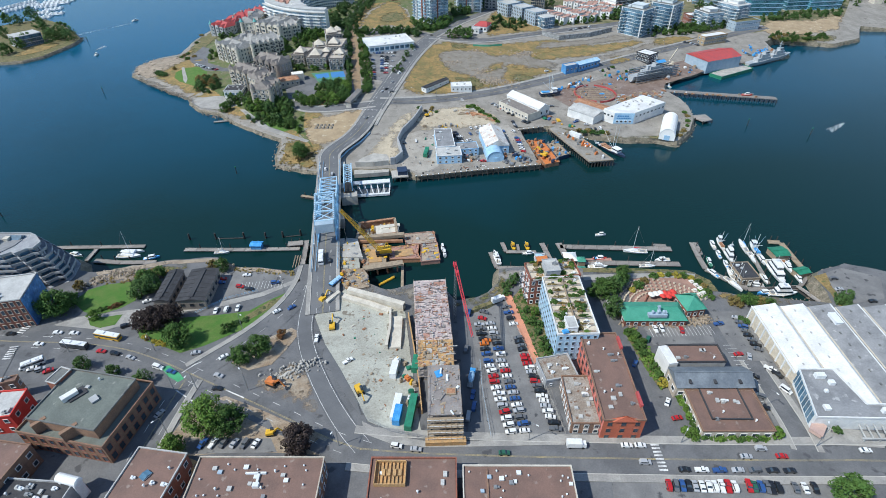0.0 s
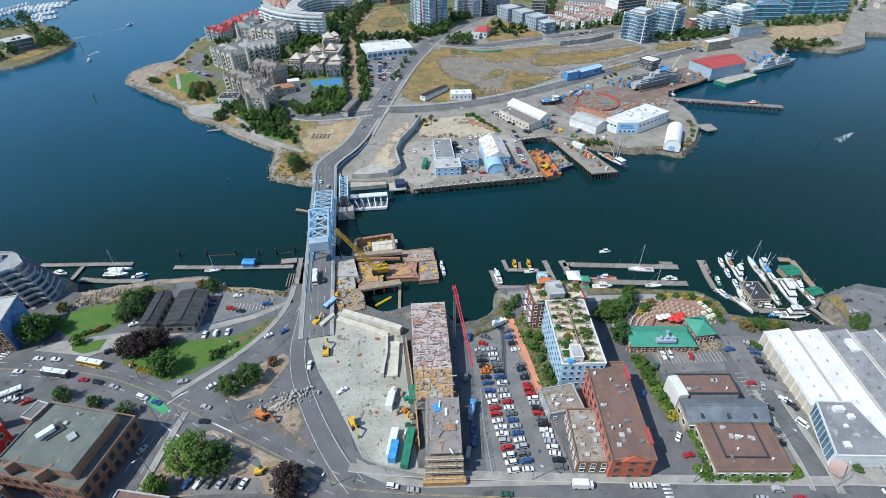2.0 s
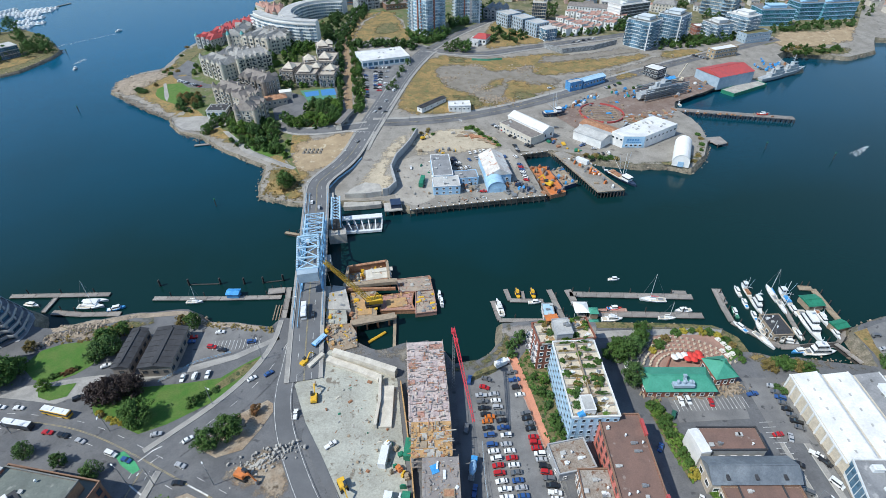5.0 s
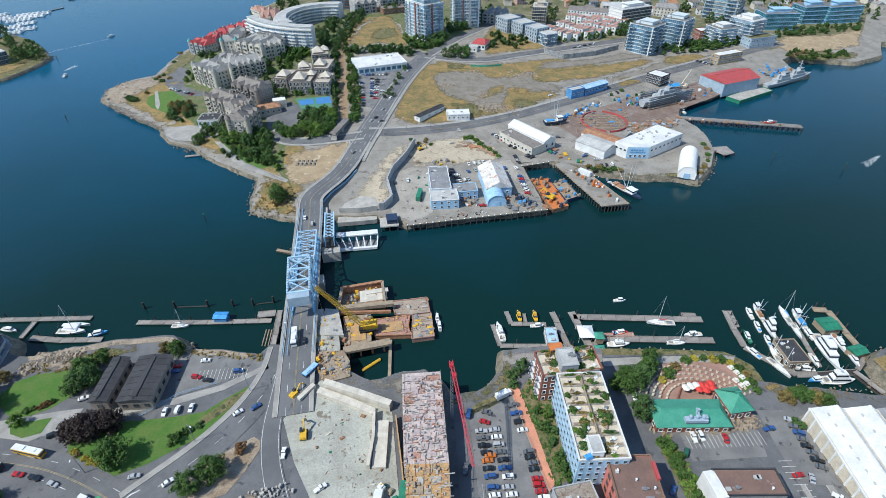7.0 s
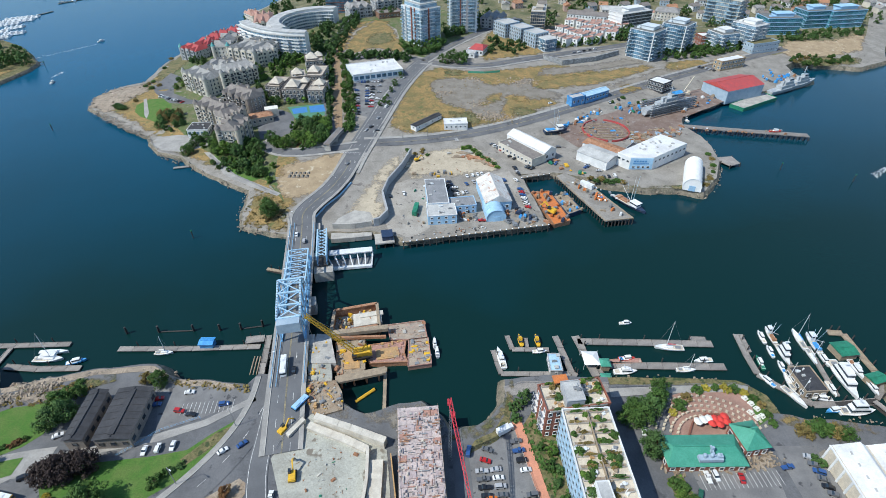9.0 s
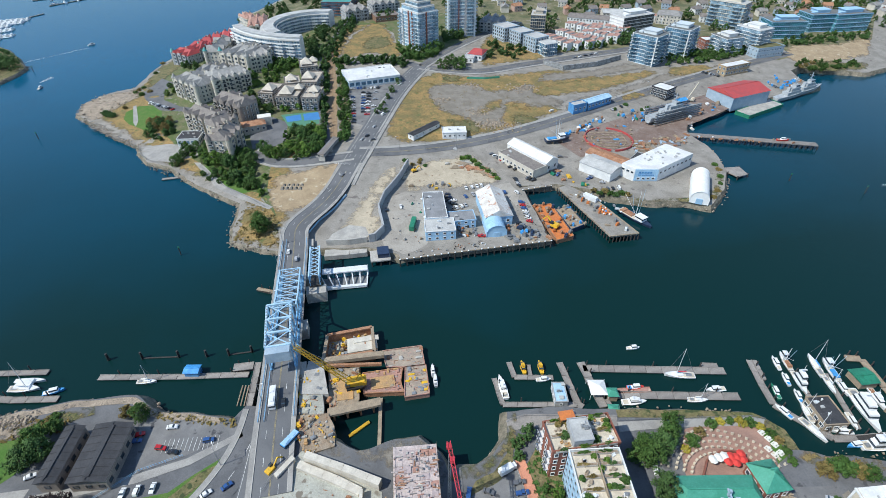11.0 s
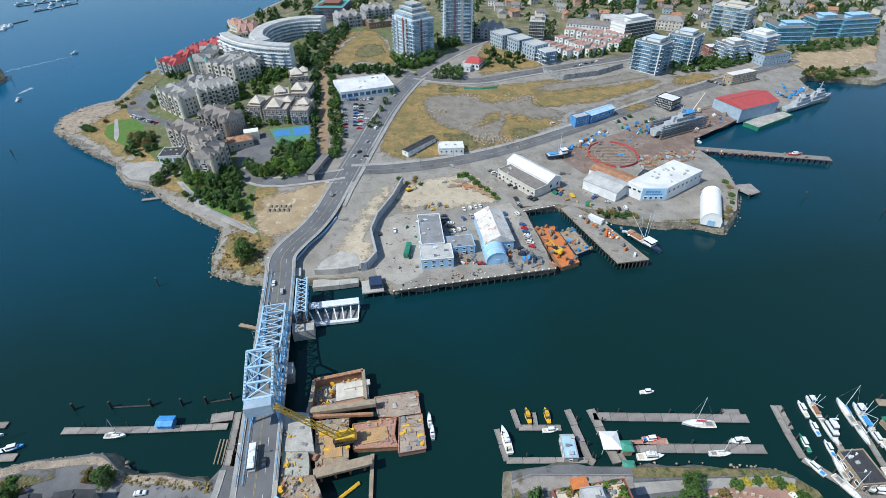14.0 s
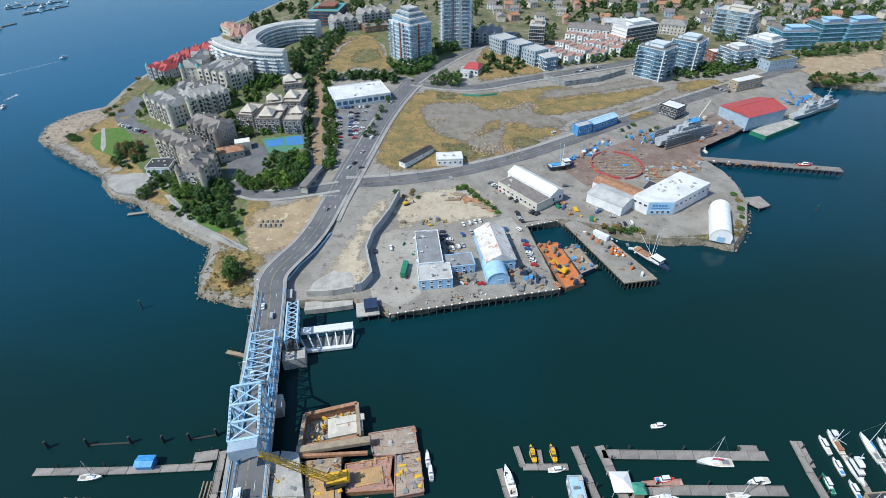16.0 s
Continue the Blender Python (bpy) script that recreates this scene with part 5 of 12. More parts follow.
def terraced_flats(label):
    """Waterfront flats whose storeys step back as they rise, each with a concrete edge, a parapet and recessed glass."""
    root = thing("terraced_flats", None, x=-200, y=150, z=land(-200, 150), label=label, category="apartment block")
    levels, fh = 7, 2.35
    for f in range(levels + 1):
        k = f / levels
        e = 23.5 - 8.5 * k ** 1.3
        n, so = 13.0 - 4.5 * k, -8.5 + 1.6 * k
        ring = [(-40, so - 3), (e - 11, so), (e - 7.5, so + 2.4), (e - 5.5, so + 1.6), (e - 2.5, so + 5.0), (e, so + 5.4), (e + 0.4, so + 9.5), (e - 2.0, n - 4.0), (e - 5.0, n - 1.5), (e - 8.5, n), (-40, n)]
        part("floor_slab", Shape().prism(ring, f * fh - 0.22, f * fh + 0.22), "balcony_grey", root)
        if f:
            s = Shape()
            for p, q in zip(ring, ring[1:]):
                s.beam((*p, f * fh + 0.65), (*q, f * fh + 0.65), 0.2, 0.85)
            part("parapet", s, "stucco_grey", root)
        if f < levels:
            core = [(x - (1.9 if x > -39 else 0), y + (1.6 if y < 2 else -1.6)) for x, y in ring]
            part("wall", Shape().prism(core, f * fh - (3.0 if not f else 0), (f + 1) * fh), "glass_blue", root)
            s = Shape()
            for p, q in zip(core, core[1:]):
                m = max(1, int(Vector((q[0] - p[0], q[1] - p[1])).length / 3.4))
                for i in range(m):
                    x, y = p[0] + (q[0] - p[0]) * i / m, p[1] + (q[1] - p[1]) * i / m
                    s.box(x, y, f * fh, 0.8, 0.8, fh)
            part("pier", s, "balcony_grey", root, kind="stuff")
    H = levels * fh + 0.22
    part("roof", Shape().prism([(-40, -5.5), (1.5, -5), (5.0, 0.5), (5.5, 4.5), (1.0, 7.6), (-40, 7.6)], H, H + 0.3), "roof_mid", root)
    for x, y, a, b, h in ((-6, 1, 5, 4, 1.8), (-14, 3, 3, 3, 1.4), (-1, 4, 2, 2, 1.0), (-20, -1, 6, 4, 2.0)):
        part("roof_house", Shape().box(x, y, H + 0.3, a, b, h).box(x, y, H + 0.3 + h, a + 0.3, b + 0.3, 0.2), "stucco", root)
    part("roof_glass", Shape().gable(2.2, 5.6, H + 0.3, 4.5, 2.6, 1.2), "glass_blue", root)


terraced_flats("grey terraced waterfront flats with stepped concrete balconies")
for r in ((-124.8, 138.4, 6, 17.7, 4.2,), (-112.1, 139.1, 11.7, 18.4, 4,)):
    b = building(*r, 5.2, "long dark grey timber shed with a low metal roof", 1, "flats_stone", "roof_dark", "sew", bay=3.0, win=(1.6, 1.2), frame="roof_dark", shape="gable", pitch=0.9, along="y", name="shed", category="shed", group="waterfront sheds")
    part("ridge_light", Shape().box(0, 0, 5.75, r[2] * 0.16, r[3] * 0.9, 0.55), "roof_dark", b)
    s = Shape()
    for i in range(7):
        yy = (i - 3) * r[3] / 7.2
        for sg in (-1, 1):
            s.beam((sg * (r[2] / 2 + 0.4), yy, 5.25), (sg * 0.1, yy, 6.2), 0.1, 0.14)
    part("roof_seam", s, "roof_dark", b)

# brown-roofed blocks along the near side of the street
building(-56, 49, 37, 29, 1, 8, "brown flat-roofed brick block with roof vents", 2, "brick_brown", "roof_brown", "ew", clutter=14, parapet=0.5, trim="stone")
building(-10.8, 49.7, 25, 29, 1, 8, "brown flat-roofed block with a new timber roof deck", 2, "brick", "roof_brown", "ew", clutter=6, parapet=0.5)
building(19.5, 46, 31.5, 33, 1, 8, "long brown flat-roofed block on the street", 2, "brick_brown", "roof_brown", "ew", clutter=5, parapet=0.5, trim="stucco")
building(-88.2, 55.8, 15.5, 18.4, -6.7, 8, "dark red flat-roofed block with a skylight", 2, "brick", "roof_brown", "sew", clutter=5, parapet=0.5, trim="roof_light")
c = -88.4, 57.8
thing("skylight", Shape().box(0, 0, 0, 2.0, 2.6, 0.4).gable(0, 0, 0.4, 2.0, 2.6, 0.4, k=1, over=0.05), ["steel_white", "glass_blue"], c[0], c[1], 16.6, -30, label="large glazed skylight on the dark red roof", category="skylight")
building(-141.2, 59.7, 23.7, 14.9, -6.7, 8, "brown roofed brick block beside a lane", 2, "brick_brown", "roof_brown", "se", clutter=4)
building(-146.8, 79, 8.5, 9.5, 7.6, 8, "red painted shop building with a white roof", 2, "umbrella_red", "roof_light", "se", frame="stucco_white", clutter=3)
building(-157.7, 86.7, 14.9, 2.2, 16.7, 8, "dark brick block with a flat roof", 2, "brick_brown", "roof_brown", "se", clutter=3)
building(-120.2, 52, 20.4, 9, -2.7, 6, "low rooftop block with white ducts and skylights", 0, "stucco_grey", "roof_dark", "se", clutter=16)
c = -110.8, 56.5
thing("tank", Shape().tube((-3.4, 0, 1.4), (3.4, 0, 1.4), 1.3, n=14).tube((-3.7, 0, 1.4), (-3.4, 0, 1.4), 0.9, 1.3, n=14).tube((3.4, 0, 1.4), (3.7, 0, 1.4), 1.3, 0.9, n=14).box(-2.5, 0, -6, 0.5, 2.4, 6.6).box(2.5, 0, -6, 0.5, 2.4, 6.6), "hull_white", c[0], c[1], 8.5 + 6.0, -12, label="white horizontal tank on legs behind the low block", category="tank")
c = -81.6, 59.4
thing("timber_stair", Shape().box(0, 0, 0, 2.6, 8.5, 2.2, taper=0.9).box(0, 4.6, 2.2, 2.6, 1.6, 0.4).box(0.6, -2, 2.2, 0.3, 6, 0.9), "plywood", c[0], c[1], 8.6, -20, label="yellow timber stair between two roofs", category="stair")
s = Shape().box(0, 0, 0, 9.0, 6.5, 0.3)
for i in range(9):
    s.box((i - 4) * 1.1, 0, 0.3, 0.14, 6.5, 0.5)
for xx, yy in ((-4.4, 0), (4.4, 0)):
    s.box(xx, yy, 0.3, 0.2, 6.5, 1.1)
for yy in (-3.2, 3.2):
    s.box(0, yy, 0.3, 9.0, 0.2, 1.1)
for i in range(4):
    s.box(-2.0 + i * 1.6, 0.2, 0.4, 0.9, 1.8, 0.6)
thing("roof_deck", s, "plywood", -17.5, 59.5, 16.6, 1, label="new pale timber framing on a brown roof", category="roof deck")

ROOF_VENT = None
rng = random.Random(64)
for x0, x1, y0, y1, n in ((-74, -39, 46, 62, 34), (-20, 1, 44, 53, 14), (5, 34, 44, 61, 34)):
    for i in range(n):
        x, y = rng.uniform(x0, x1), rng.uniform(y0, y1)
        if i % 3 == 0:
            a2 = rng.uniform(0.7, 1.3)
            thing("roof_hatch", Shape().box(0, 0, 0, a2, a2 * 0.8, 0.45).box(0, 0, 0.45, a2 + 0.15, a2 * 0.8 + 0.15, 0.1), rng.choice(("roof_light", "steel_white", "steel_grey", "panel_blue")), x, y, 16.56, 1, label="small roof hatch on a brown flat roof", category="roof hatch", group="roof hatches")
        else:
            thing("roof_vent", Shape().tube((0, 0, 0), (0, 0, 0.5), 0.16, n=8).tube((0, 0, 0.5), (0, 0, 0.65), 0.28, 0.18, n=8), "steel_white", x, y, 16.56, 0, label="small white vent on a brown flat roof", category="vent", group="roof vents")
thing("roof_duct", Shape().box(0, 0, 0, 6.0, 0.5, 0.6).box(1.0, -1.6, 0, 0.7, 3.4, 0.6).box(1.0, -3.4, 0, 1.8, 1.2, 1.1), "steel_white", -56.5, 59.0, 16.56, 2, label="white branching duct on a brown flat roof", category="duct")
thing("roof_duct", Shape().box(0, 0, 0, 3.0, 1.0, 0.7).box(-1.2, -1.2, 0, 0.9, 2.2, 0.7), "roof_teal", -15.5, 49.5, 16.56, 10, label="teal duct on a brown flat roof", category="duct")
thing("roof_parapet", Shape().box(0, 0, 0, 0.5, 30, 0.4), "brick_brown", 10.6, 46.5, 16.5, 1, label="low brick upstand across a brown roof", category="parapet")

# apartments with roof gardens
CONDO = building(44.8, 122, 15.1, 28.7, 3.1, 14.2, "pale blue apartment block with planted roof terraces", 5, "steel_pale", "deck_cream", "sw", bay=2.3, win=(1.1, 1.4), frame="panel_blue", parapet=0.7, trim="stucco_white", category="apartment block")
BRICK_CONDO = building(41.7, 142.3, 21.4, 9.5, 8.8, 13, "red brick apartment block end with roof terraces", 4, "brick", "deck_cream", "sw", bay=2.4, win=(1.2, 1.6), frame="stucco_white", balcony="w", parapet=0.9, trim="brick", category="apartment block")
building(43.1, 111, 3.7, 5, 5.3, 16.4, "pale stair house on the planted roof", 0, "stucco_white", "roof_light", parapet=0.2)
building(40.8, 141.9, 6, 7.1, 7.2, 16.5, "glazed roof house with grey vents on the brick block", 1, "stucco_grey", "roof_light", "sw", bay=1.6, win=(1.2, 1.2), parapet=0.2, clutter=3)

RB = (53.9, 93.2, 13.1, 33.4, 1.2)
b = building(*RB, 9.6, "long red brick warehouse conversion with a brown flat roof", 3, "brick_salmon", "roof_brown", "sw", bay=3.1, win=(1.6, 1.8), frame="brick", parapet=0.6, trim="brick_brown", clutter=14)
s = Shape().gable(0, -RB[3] / 2, 9.7, 8, 1.2, 2.2, along="x", over=0.0, hip=4.4)
part("front_gable", s, "brick_orange", b)
part("front_wall", Shape().box(0, -RB[3] / 2 - 0.01, 0, RB[2] + 0.04, 0.06, 9.9), "brick_orange", b, "orange-red brick street front")
for q in (-10.0, 12.0):
    part("side_gable", Shape().box(RB[2] / 2, q, 9.5, 0.8, 5.0, 1.5), "roof_red", b)
building(43.3, 85.9, 9.8, 17.2, 1.2, 5, "low brick commercial block with a patched brown roof", 2, "brick_brown", "roof_patched", "sw", bay=2.6, win=(1.5, 1.5), clutter=10, parapet=0.6)
building(37.6, 99, 11.9, 9.2, 12.6, 4.5, "low concrete garage block with a rusty roof", 1, "stucco_grey", "roof_patched", "sw", bay=3.0, win=(1.0, 1.0), clutter=5, parapet=0.5)

# the green-roofed pub
PUB = building(82.1, 128.4, 25, 9.5, 1.1, 3.4, "brick waterfront pub with a green metal roof", 1, "brick", "roof_green", "sew", bay=3.0, win=(1.4, 1.4), shape="gable", pitch=2.4, hip=3.0, name="pub", category="pub")
b = building(99.4, 133, 8.2, 8.6, 9.6, 4.5, "brick pavilion with a pointed green roof beside the pub", 1, "brick", "roof_green", "sew", bay=2.2, win=(1.4, 1.8), shape="gable", pitch=4.0, hip=5.4, name="pavilion", category="pavilion")
s = Shape()
for i in range(3):
    s.tube((-1.5 + i * 2.2, -3.4, 5.6), (-1.5 + i * 2.2, -3.4, 6.9), 0.6, n=10).tube((-1.5 + i * 2.2, -3.4, 6.9), (-1.5 + i * 2.2, -3.4, 7.3), 0.6, 0.2, n=10)
s.box(0.5, -3.6, 4.6, 7.5, 1.8, 1.2).box(1.6, -1.6, 5.2, 0.7, 0.7, 2.6).beam((1.6, -3.6, 6.2), (1.6, -0.4, 6.6), 0.5).box(3.4, -3.4, 5.8, 1.4, 1.2, 0.9)
part("brewing_tank", s, "panel_blue", PUB, "pale blue steel roof tanks and ducts")

# the brown-roofed market building
building(88.4, 104.2, 18.9, 7.2, 1.2, 7, "brown flat-roofed market hall with a dark edge", 1, "stucco_grey", "roof_brown", "sew", bay=3.2, win=(1.8, 1.4), clutter=5, parapet=0.6, trim="roof_dark")
b = building(90, 94.8, 26.1, 7.6, 1.2, 6, "dark blue-grey metal-roofed market hall", 1, "stone", "roof_steel", "sew", bay=3.4, win=(1.8, 1.6), shape="gable", pitch=2.6, along="x", clutter=0)
for q in (-8.5, 0, 8.5):
    part("roof_hatch", Shape().box(q, -2.2, 6.9, 0.9, 2.4, 0.5), "roof_dark", b)
building(91.5, 83.4, 23, 14.5, 1.2, 4, "low brown-roofed shop with a planted edge", 1, "stone", "roof_brown", "sew", bay=3.4, win=(2.0, 1.6), clutter=3, parapet=0.5, trim="brick_brown")
building(91, 87, 13, 14.1, 0.3, 4.7, "raised brown roof of the low shop", 0, "roof_dark", "roof_brown", "", clutter=7, parapet=0.35, trim="roof_dark")
b = building(78.1, 103.4, 3.4, 7.6, 9.4, 7.5, "white box van body beside the market", 0, "stucco_white", "roof_white", parapet=0)

# the big warehouse
WH = thing("warehouse", None, label="huge warehouse with white and grey sawtooth roof bays", category="warehouse")
part("wall", Shape().box(154.7, 107.2, 4, 66, 43.2, 8.0), "deck_cream", WH)
for i in range(6):
    x0, x1 = 121.6 + i * 11.0, 121.6 + (i + 1) * 11.0
    xr, y0, y1 = x0 + 8.4, (98.4 if i == 0 else 85.6), 129.0
    s = Shape().add([(x0, y0, 11.9), (x1, y0, 11.9), (xr, y0, 13.6), (x0, y1, 11.9), (x1, y1, 11.9), (xr, y1, 13.6)], [(0, 1, 2), (5, 4, 3), (0, 2, 5, 3), (2, 1, 4, 5), (1, 0, 3, 4)])
    bay = part("roof_bay", s, "roof_white" if i < 2 else "roof_mid", WH)
    for j in range(8):
        part("roof_vent", Shape().box(x0 + 4.2, y0 + 3 + j * (y1 - y0 - 6) / 7, 12.55, 0.5, 0.9, 0.45), "roof_light" if i < 2 else "roof_grey", bay)
    part("ridge_cap", Shape().beam((xr, y0, 13.65), (xr, y1, 13.65), 0.5, 0.12), "roof_white", bay)
part("roof_house", Shape().box(149.5, 121.5, 12.3, 2.6, 5.0, 1.6).box(149.5, 121.5, 13.9, 2.9, 5.3, 0.15), "steel_white", WH)
for i in range(9):
    part("pilaster", Shape().box(121.5, 100.5 + i * 3.5, 5, 0.35, 0.6, 6.8), "stucco_white", WH)
part("gutter", Shape().box(121.5, 113.7, 11.7, 0.5, 30.6, 0.35), "stucco_white", WH)
AX = [(117.4, 80.8), (190, 80.8), (190, 85.6), (136.5, 85.6), (133.6, 98.4), (121.9, 98.4)]
ANNEX = thing("annex", None, label="grey-roofed corner annex with a glazed side wall", category="building")
part("wall", Shape().prism(AX, 5, 14.0), "stucco_white", ANNEX)
part("roof", Shape().prism(AX, 14.0, 14.1, inset=0.02), "roof_mid", ANNEX)
s = Shape()
for p, q in zip(AX, AX[1:] + AX[:1]):
    s.beam((*p, 14.3), (*q, 14.3), 0.35, 0.6)
part("parapet", s, "stucco_white", ANNEX)
p, q = Vector(AX[5]), Vector(AX[0])
dr = math.degrees(math.atan2((q - p).y, (q - p).x))
for i in range(9):
    c = p.lerp(q, (i + 0.5) / 9.6)
    part("window", cached("annex_pane", lambda: window_mesh(1.9, 5.6, "glass_blue", "mullion")), None, ANNEX, m=pose(c.x, c.y, 8.9, 0, 0, dr))
part("entrance_canopy", Shape().box(118.6, 79.6, 9.6, 4.6, 3.4, 1.3, 45).box(118.6, 79.6, 10.9, 5.0, 3.8, 0.2, 45), "stucco_pink", ANNEX)
for x, y, a2, b2, h2 in ((127.0, 95.5, 3.2, 1.6, 1.5), (129.5, 93.0, 1.8, 1.4, 1.2), (122.5, 84.0, 1.8, 1.8, 0.9), (140.0, 83.0, 1.2, 1.2, 1.6), (126.0, 90, 1.0, 1.0, 0.8)):
    part("air_unit", Shape().box(x, y, 14.1, a2, b2, h2).box(x, y, 14.1 + h2, a2 * 0.6, b2 * 0.6, 0.2), "steel_white", ANNEX)
for i in range(16):
    part("pergola_beam", Shape().beam((132 + i * 2.4, 80.6, 11.2), (132 + i * 2.4, 76.6, 10.4), 0.3, 0.4), "roof_light", ANNEX)
part("pergola_rail", Shape().beam((131, 76.6, 10.3), (170, 76.6, 10.3), 0.35, 0.5), "roof_light", ANNEX)
for i in range(8):
    part("pergola_post", Shape().beam((132 + i * 5, 76.6, 8), (132 + i * 5, 76.6, 10.3), 0.3), "roof_light", ANNEX)

# ---- north shore: yards ----
building(-65.5, 449.3, 42.5, 27.0, 21, 5.5, "white-roofed retail store with a glazed blue front", 1, "stucco_white", "roof_white", "sew", bay=4.4, win=(3.6, 2.6), frame="panel_sky", glass="glass_blue", clutter=9, name="store", category="store")
building(3.9, 359.2, 16.4, 8.8, 4.1, 3.6, "small white flat-roofed office in dry grass", 1, "stucco_white", "roof_white", "s", bay=3.0, win=(1.2, 1.1), clutter=2)
building(-17, 361, 5.0, 25.5, -40, 3, "long low white shed with a dark roof", 1, "stucco_white", "roof_dark", "sew", bay=5, win=(0.9, 0.9), shape="gable", pitch=1.0, along="y", name="shed", category="shed")
b = building(47.5, 325.5, 30, 12, -52.7, 5, "white workshop with a flat grey roof strip", 1, "stucco", "roof_slate", "s", bay=3.0, win=(1.5, 1.4), clutter=3, name="workshop", category="workshop")
building(54.5, 332.5, 33, 10.5, -52.7, 6.5, "white gabled workshop with a white metal roof", 1, "stucco_white", "roof_white", "sew", bay=3.4, win=(1.6, 2.0), shape="gable", pitch=2.6, name="workshop", category="workshop")
building(-4.4, 257.6, 15.6, 10.4, 6.4, 5.2, "low pale blue front wing of the yard office", 2, "panel_sky", "roof_light", "se", bay=3.2, win=(1.4, 1.1), frame="stucco_white", clutter=5, parapet=0.35, trim="stucco_white", name="office", category="office")
building(-7.6, 274.8, 11.6, 24.2, 6.4, 5.9, "long pale blue flat-roofed yard office", 2, "panel_sky", "roof_mid", "se", bay=3.2, win=(1.4, 1.1), frame="stucco_white", clutter=4, parapet=0.4, trim="stucco_white", name="office", category="office")
building(7.0, 266.2, 14.6, 8.6, 8.7, 4.6, "pale blue office wing with a grey roof", 2, "panel_sky", "roof_mid", "se", bay=3.2, win=(1.3, 1.0), frame="stucco_white", clutter=2, parapet=0.3)
b = building(25.3, 276.6, 14.8, 24.4, 8.7, 5.5, "pale blue boat hall with a stained white metal roof", 1, "panel_sky", "roof_stained", "se", bay=4.0, win=(1.4, 1.4), shape="gable", pitch=4.0, along="y", name="boat_hall", category="hall")


def arch_hall(x, y, w, d, rot, H, label, mat, name="arch_hall"):
    z = land(x, y)
    root = thing(name, None, x=x, y=y, z=z, rot=rot, label=label, category="hall")
    n = 14
    prof = [(-w / 2, 0.0)] + [(-w / 2 * math.cos(math.pi * i / n), H * 0.35 + H * 0.65 * math.sin(math.pi * i / n)) for i in range(n + 1)] + [(w / 2, 0.0)]
    k = len(prof)
    vs = [(p[0], -d / 2, p[1]) for p in prof] + [(p[0], d / 2, p[1]) for p in prof]
    s = Shape().add(vs, [(i, i + 1, k + i + 1, k + i) for i in range(k - 1)])
    part("cover", s, mat, root, smooth=True)
    for yy in (-d / 2 + 0.15, d / 2 - 0.15):
        part("end_wall", Shape().add([(p[0], yy, p[1]) for p in prof], [list(range(k))]), mat, root)
    s = Shape()
    for j in range(int(d / 4) + 1):
        yy = -d / 2 + j * d / int(d / 4)
        for a, b in zip(prof[1:], prof[2:-1]):
            s.beam((a[0] * 1.01, yy, a[1] + 0.05), (b[0] * 1.01, yy, b[1] + 0.05), 0.25, 0.12)
    part("rib", s, mat, root)
    part("door", Shape().box(0, -d / 2 - 0.02, 0, w * 0.35, 0.2, H * 0.42), "panel_sky", root)
    return root


arch_hall(24.6, 261.3, 10.6, 13.3, 7.5, 6.5, "pale blue arched boat shed", "panel_sky")
arch_hall(149, 296.9, 10, 28.2, -21.7, 7.5, "long white fabric shelter with a rounded roof", "tent_white", "fabric_shelter")

# the white yard building with its pale blue front, and the shed beside it
U = thing("yard_building", None, label="large white flat-roofed yard building with a pale blue front", category="building")
UP = [(107, 315), (113.2, 308.5), (127.7, 308.3), (155.4, 326.5), (142.6, 339.5)]
UZ = 3.5
part("wall", Shape().prism(UP, UZ - 2, UZ + 8), "stucco_white", U)
part("roof", Shape().prism(UP, UZ + 8, UZ + 8.15, inset=0.01), "roof_white", U)
p, q = Vector(UP[1]), Vector(UP[2])
mid, dr = (p + q) / 2, math.degrees(math.atan2((q - p).y, (q - p).x))
front = part("front_panel", Shape().box(0, -0.1, 0.6, (q - p).length - 0.4, 0.25, 7.0), "panel_sky", U, "pale blue front panel", pose(mid.x, mid.y, UZ, 0, 0, dr))
s = Shape()
for i in range(5):
    s.box(-4.2 + i * 1.7, -0.28, 5.2, 1.25, 0.1, 1.0)
for i in range(8):
    s.box(-4.6 + i * 1.25, -0.28, 3.9, 0.95, 0.1, 0.6)
part("sign_bar", s, "blue_paint", front)
for i in range(4):
    part("window", cached("yard_window", lambda: window_mesh(1.7, 1.2, "glass", "stucco_white")), None, front, m=pose(-4.5 + i * 3.0, -0.25, 1.4))
for a, b, n in ((0, 1, 3), (2, 3, 8)):
    p, q = Vector(UP[a]), Vector(UP[b])
    dr = math.degrees(math.atan2((q - p).y, (q - p).x))
    for i in range(n):
        c = p.lerp(q, (i + 0.5) / n)
        part("window", MESHES["yard_window"], None, U, m=pose(c.x, c.y, UZ + 4.5, 0, 0, dr))
rng = random.Random(4)
for i in range(16):
    c = Vector(UP[0]).lerp(Vector(UP[4]), rng.uniform(0.2, 0.9)).lerp(Vector(UP[2]).lerp(Vector(UP[3]), rng.uniform(0.1, 0.9)), rng.uniform(0.1, 0.9))
    part("roof_vent", Shape().box(c.x, c.y, UZ + 8.1, 1.0, 1.0, 0.5).box(c.x, c.y, UZ + 8.6, 1.2, 1.2, 0.12), "roof_light", U)
building(96.1, 318.7, 21, 14.6, -45, 5.5, "white metal shed with a shallow white roof", 0, "stucco_white", "roof_light", "", shape="gable", pitch=1.6, name="shed", category="shed")
building(103.3, 329.7, 25.2, 11, -44.9, 4.5, "long shed with a rusty red roof", 0, "stucco_white", "rust", "", shape="gable", pitch=1.2, name="shed", category="shed")
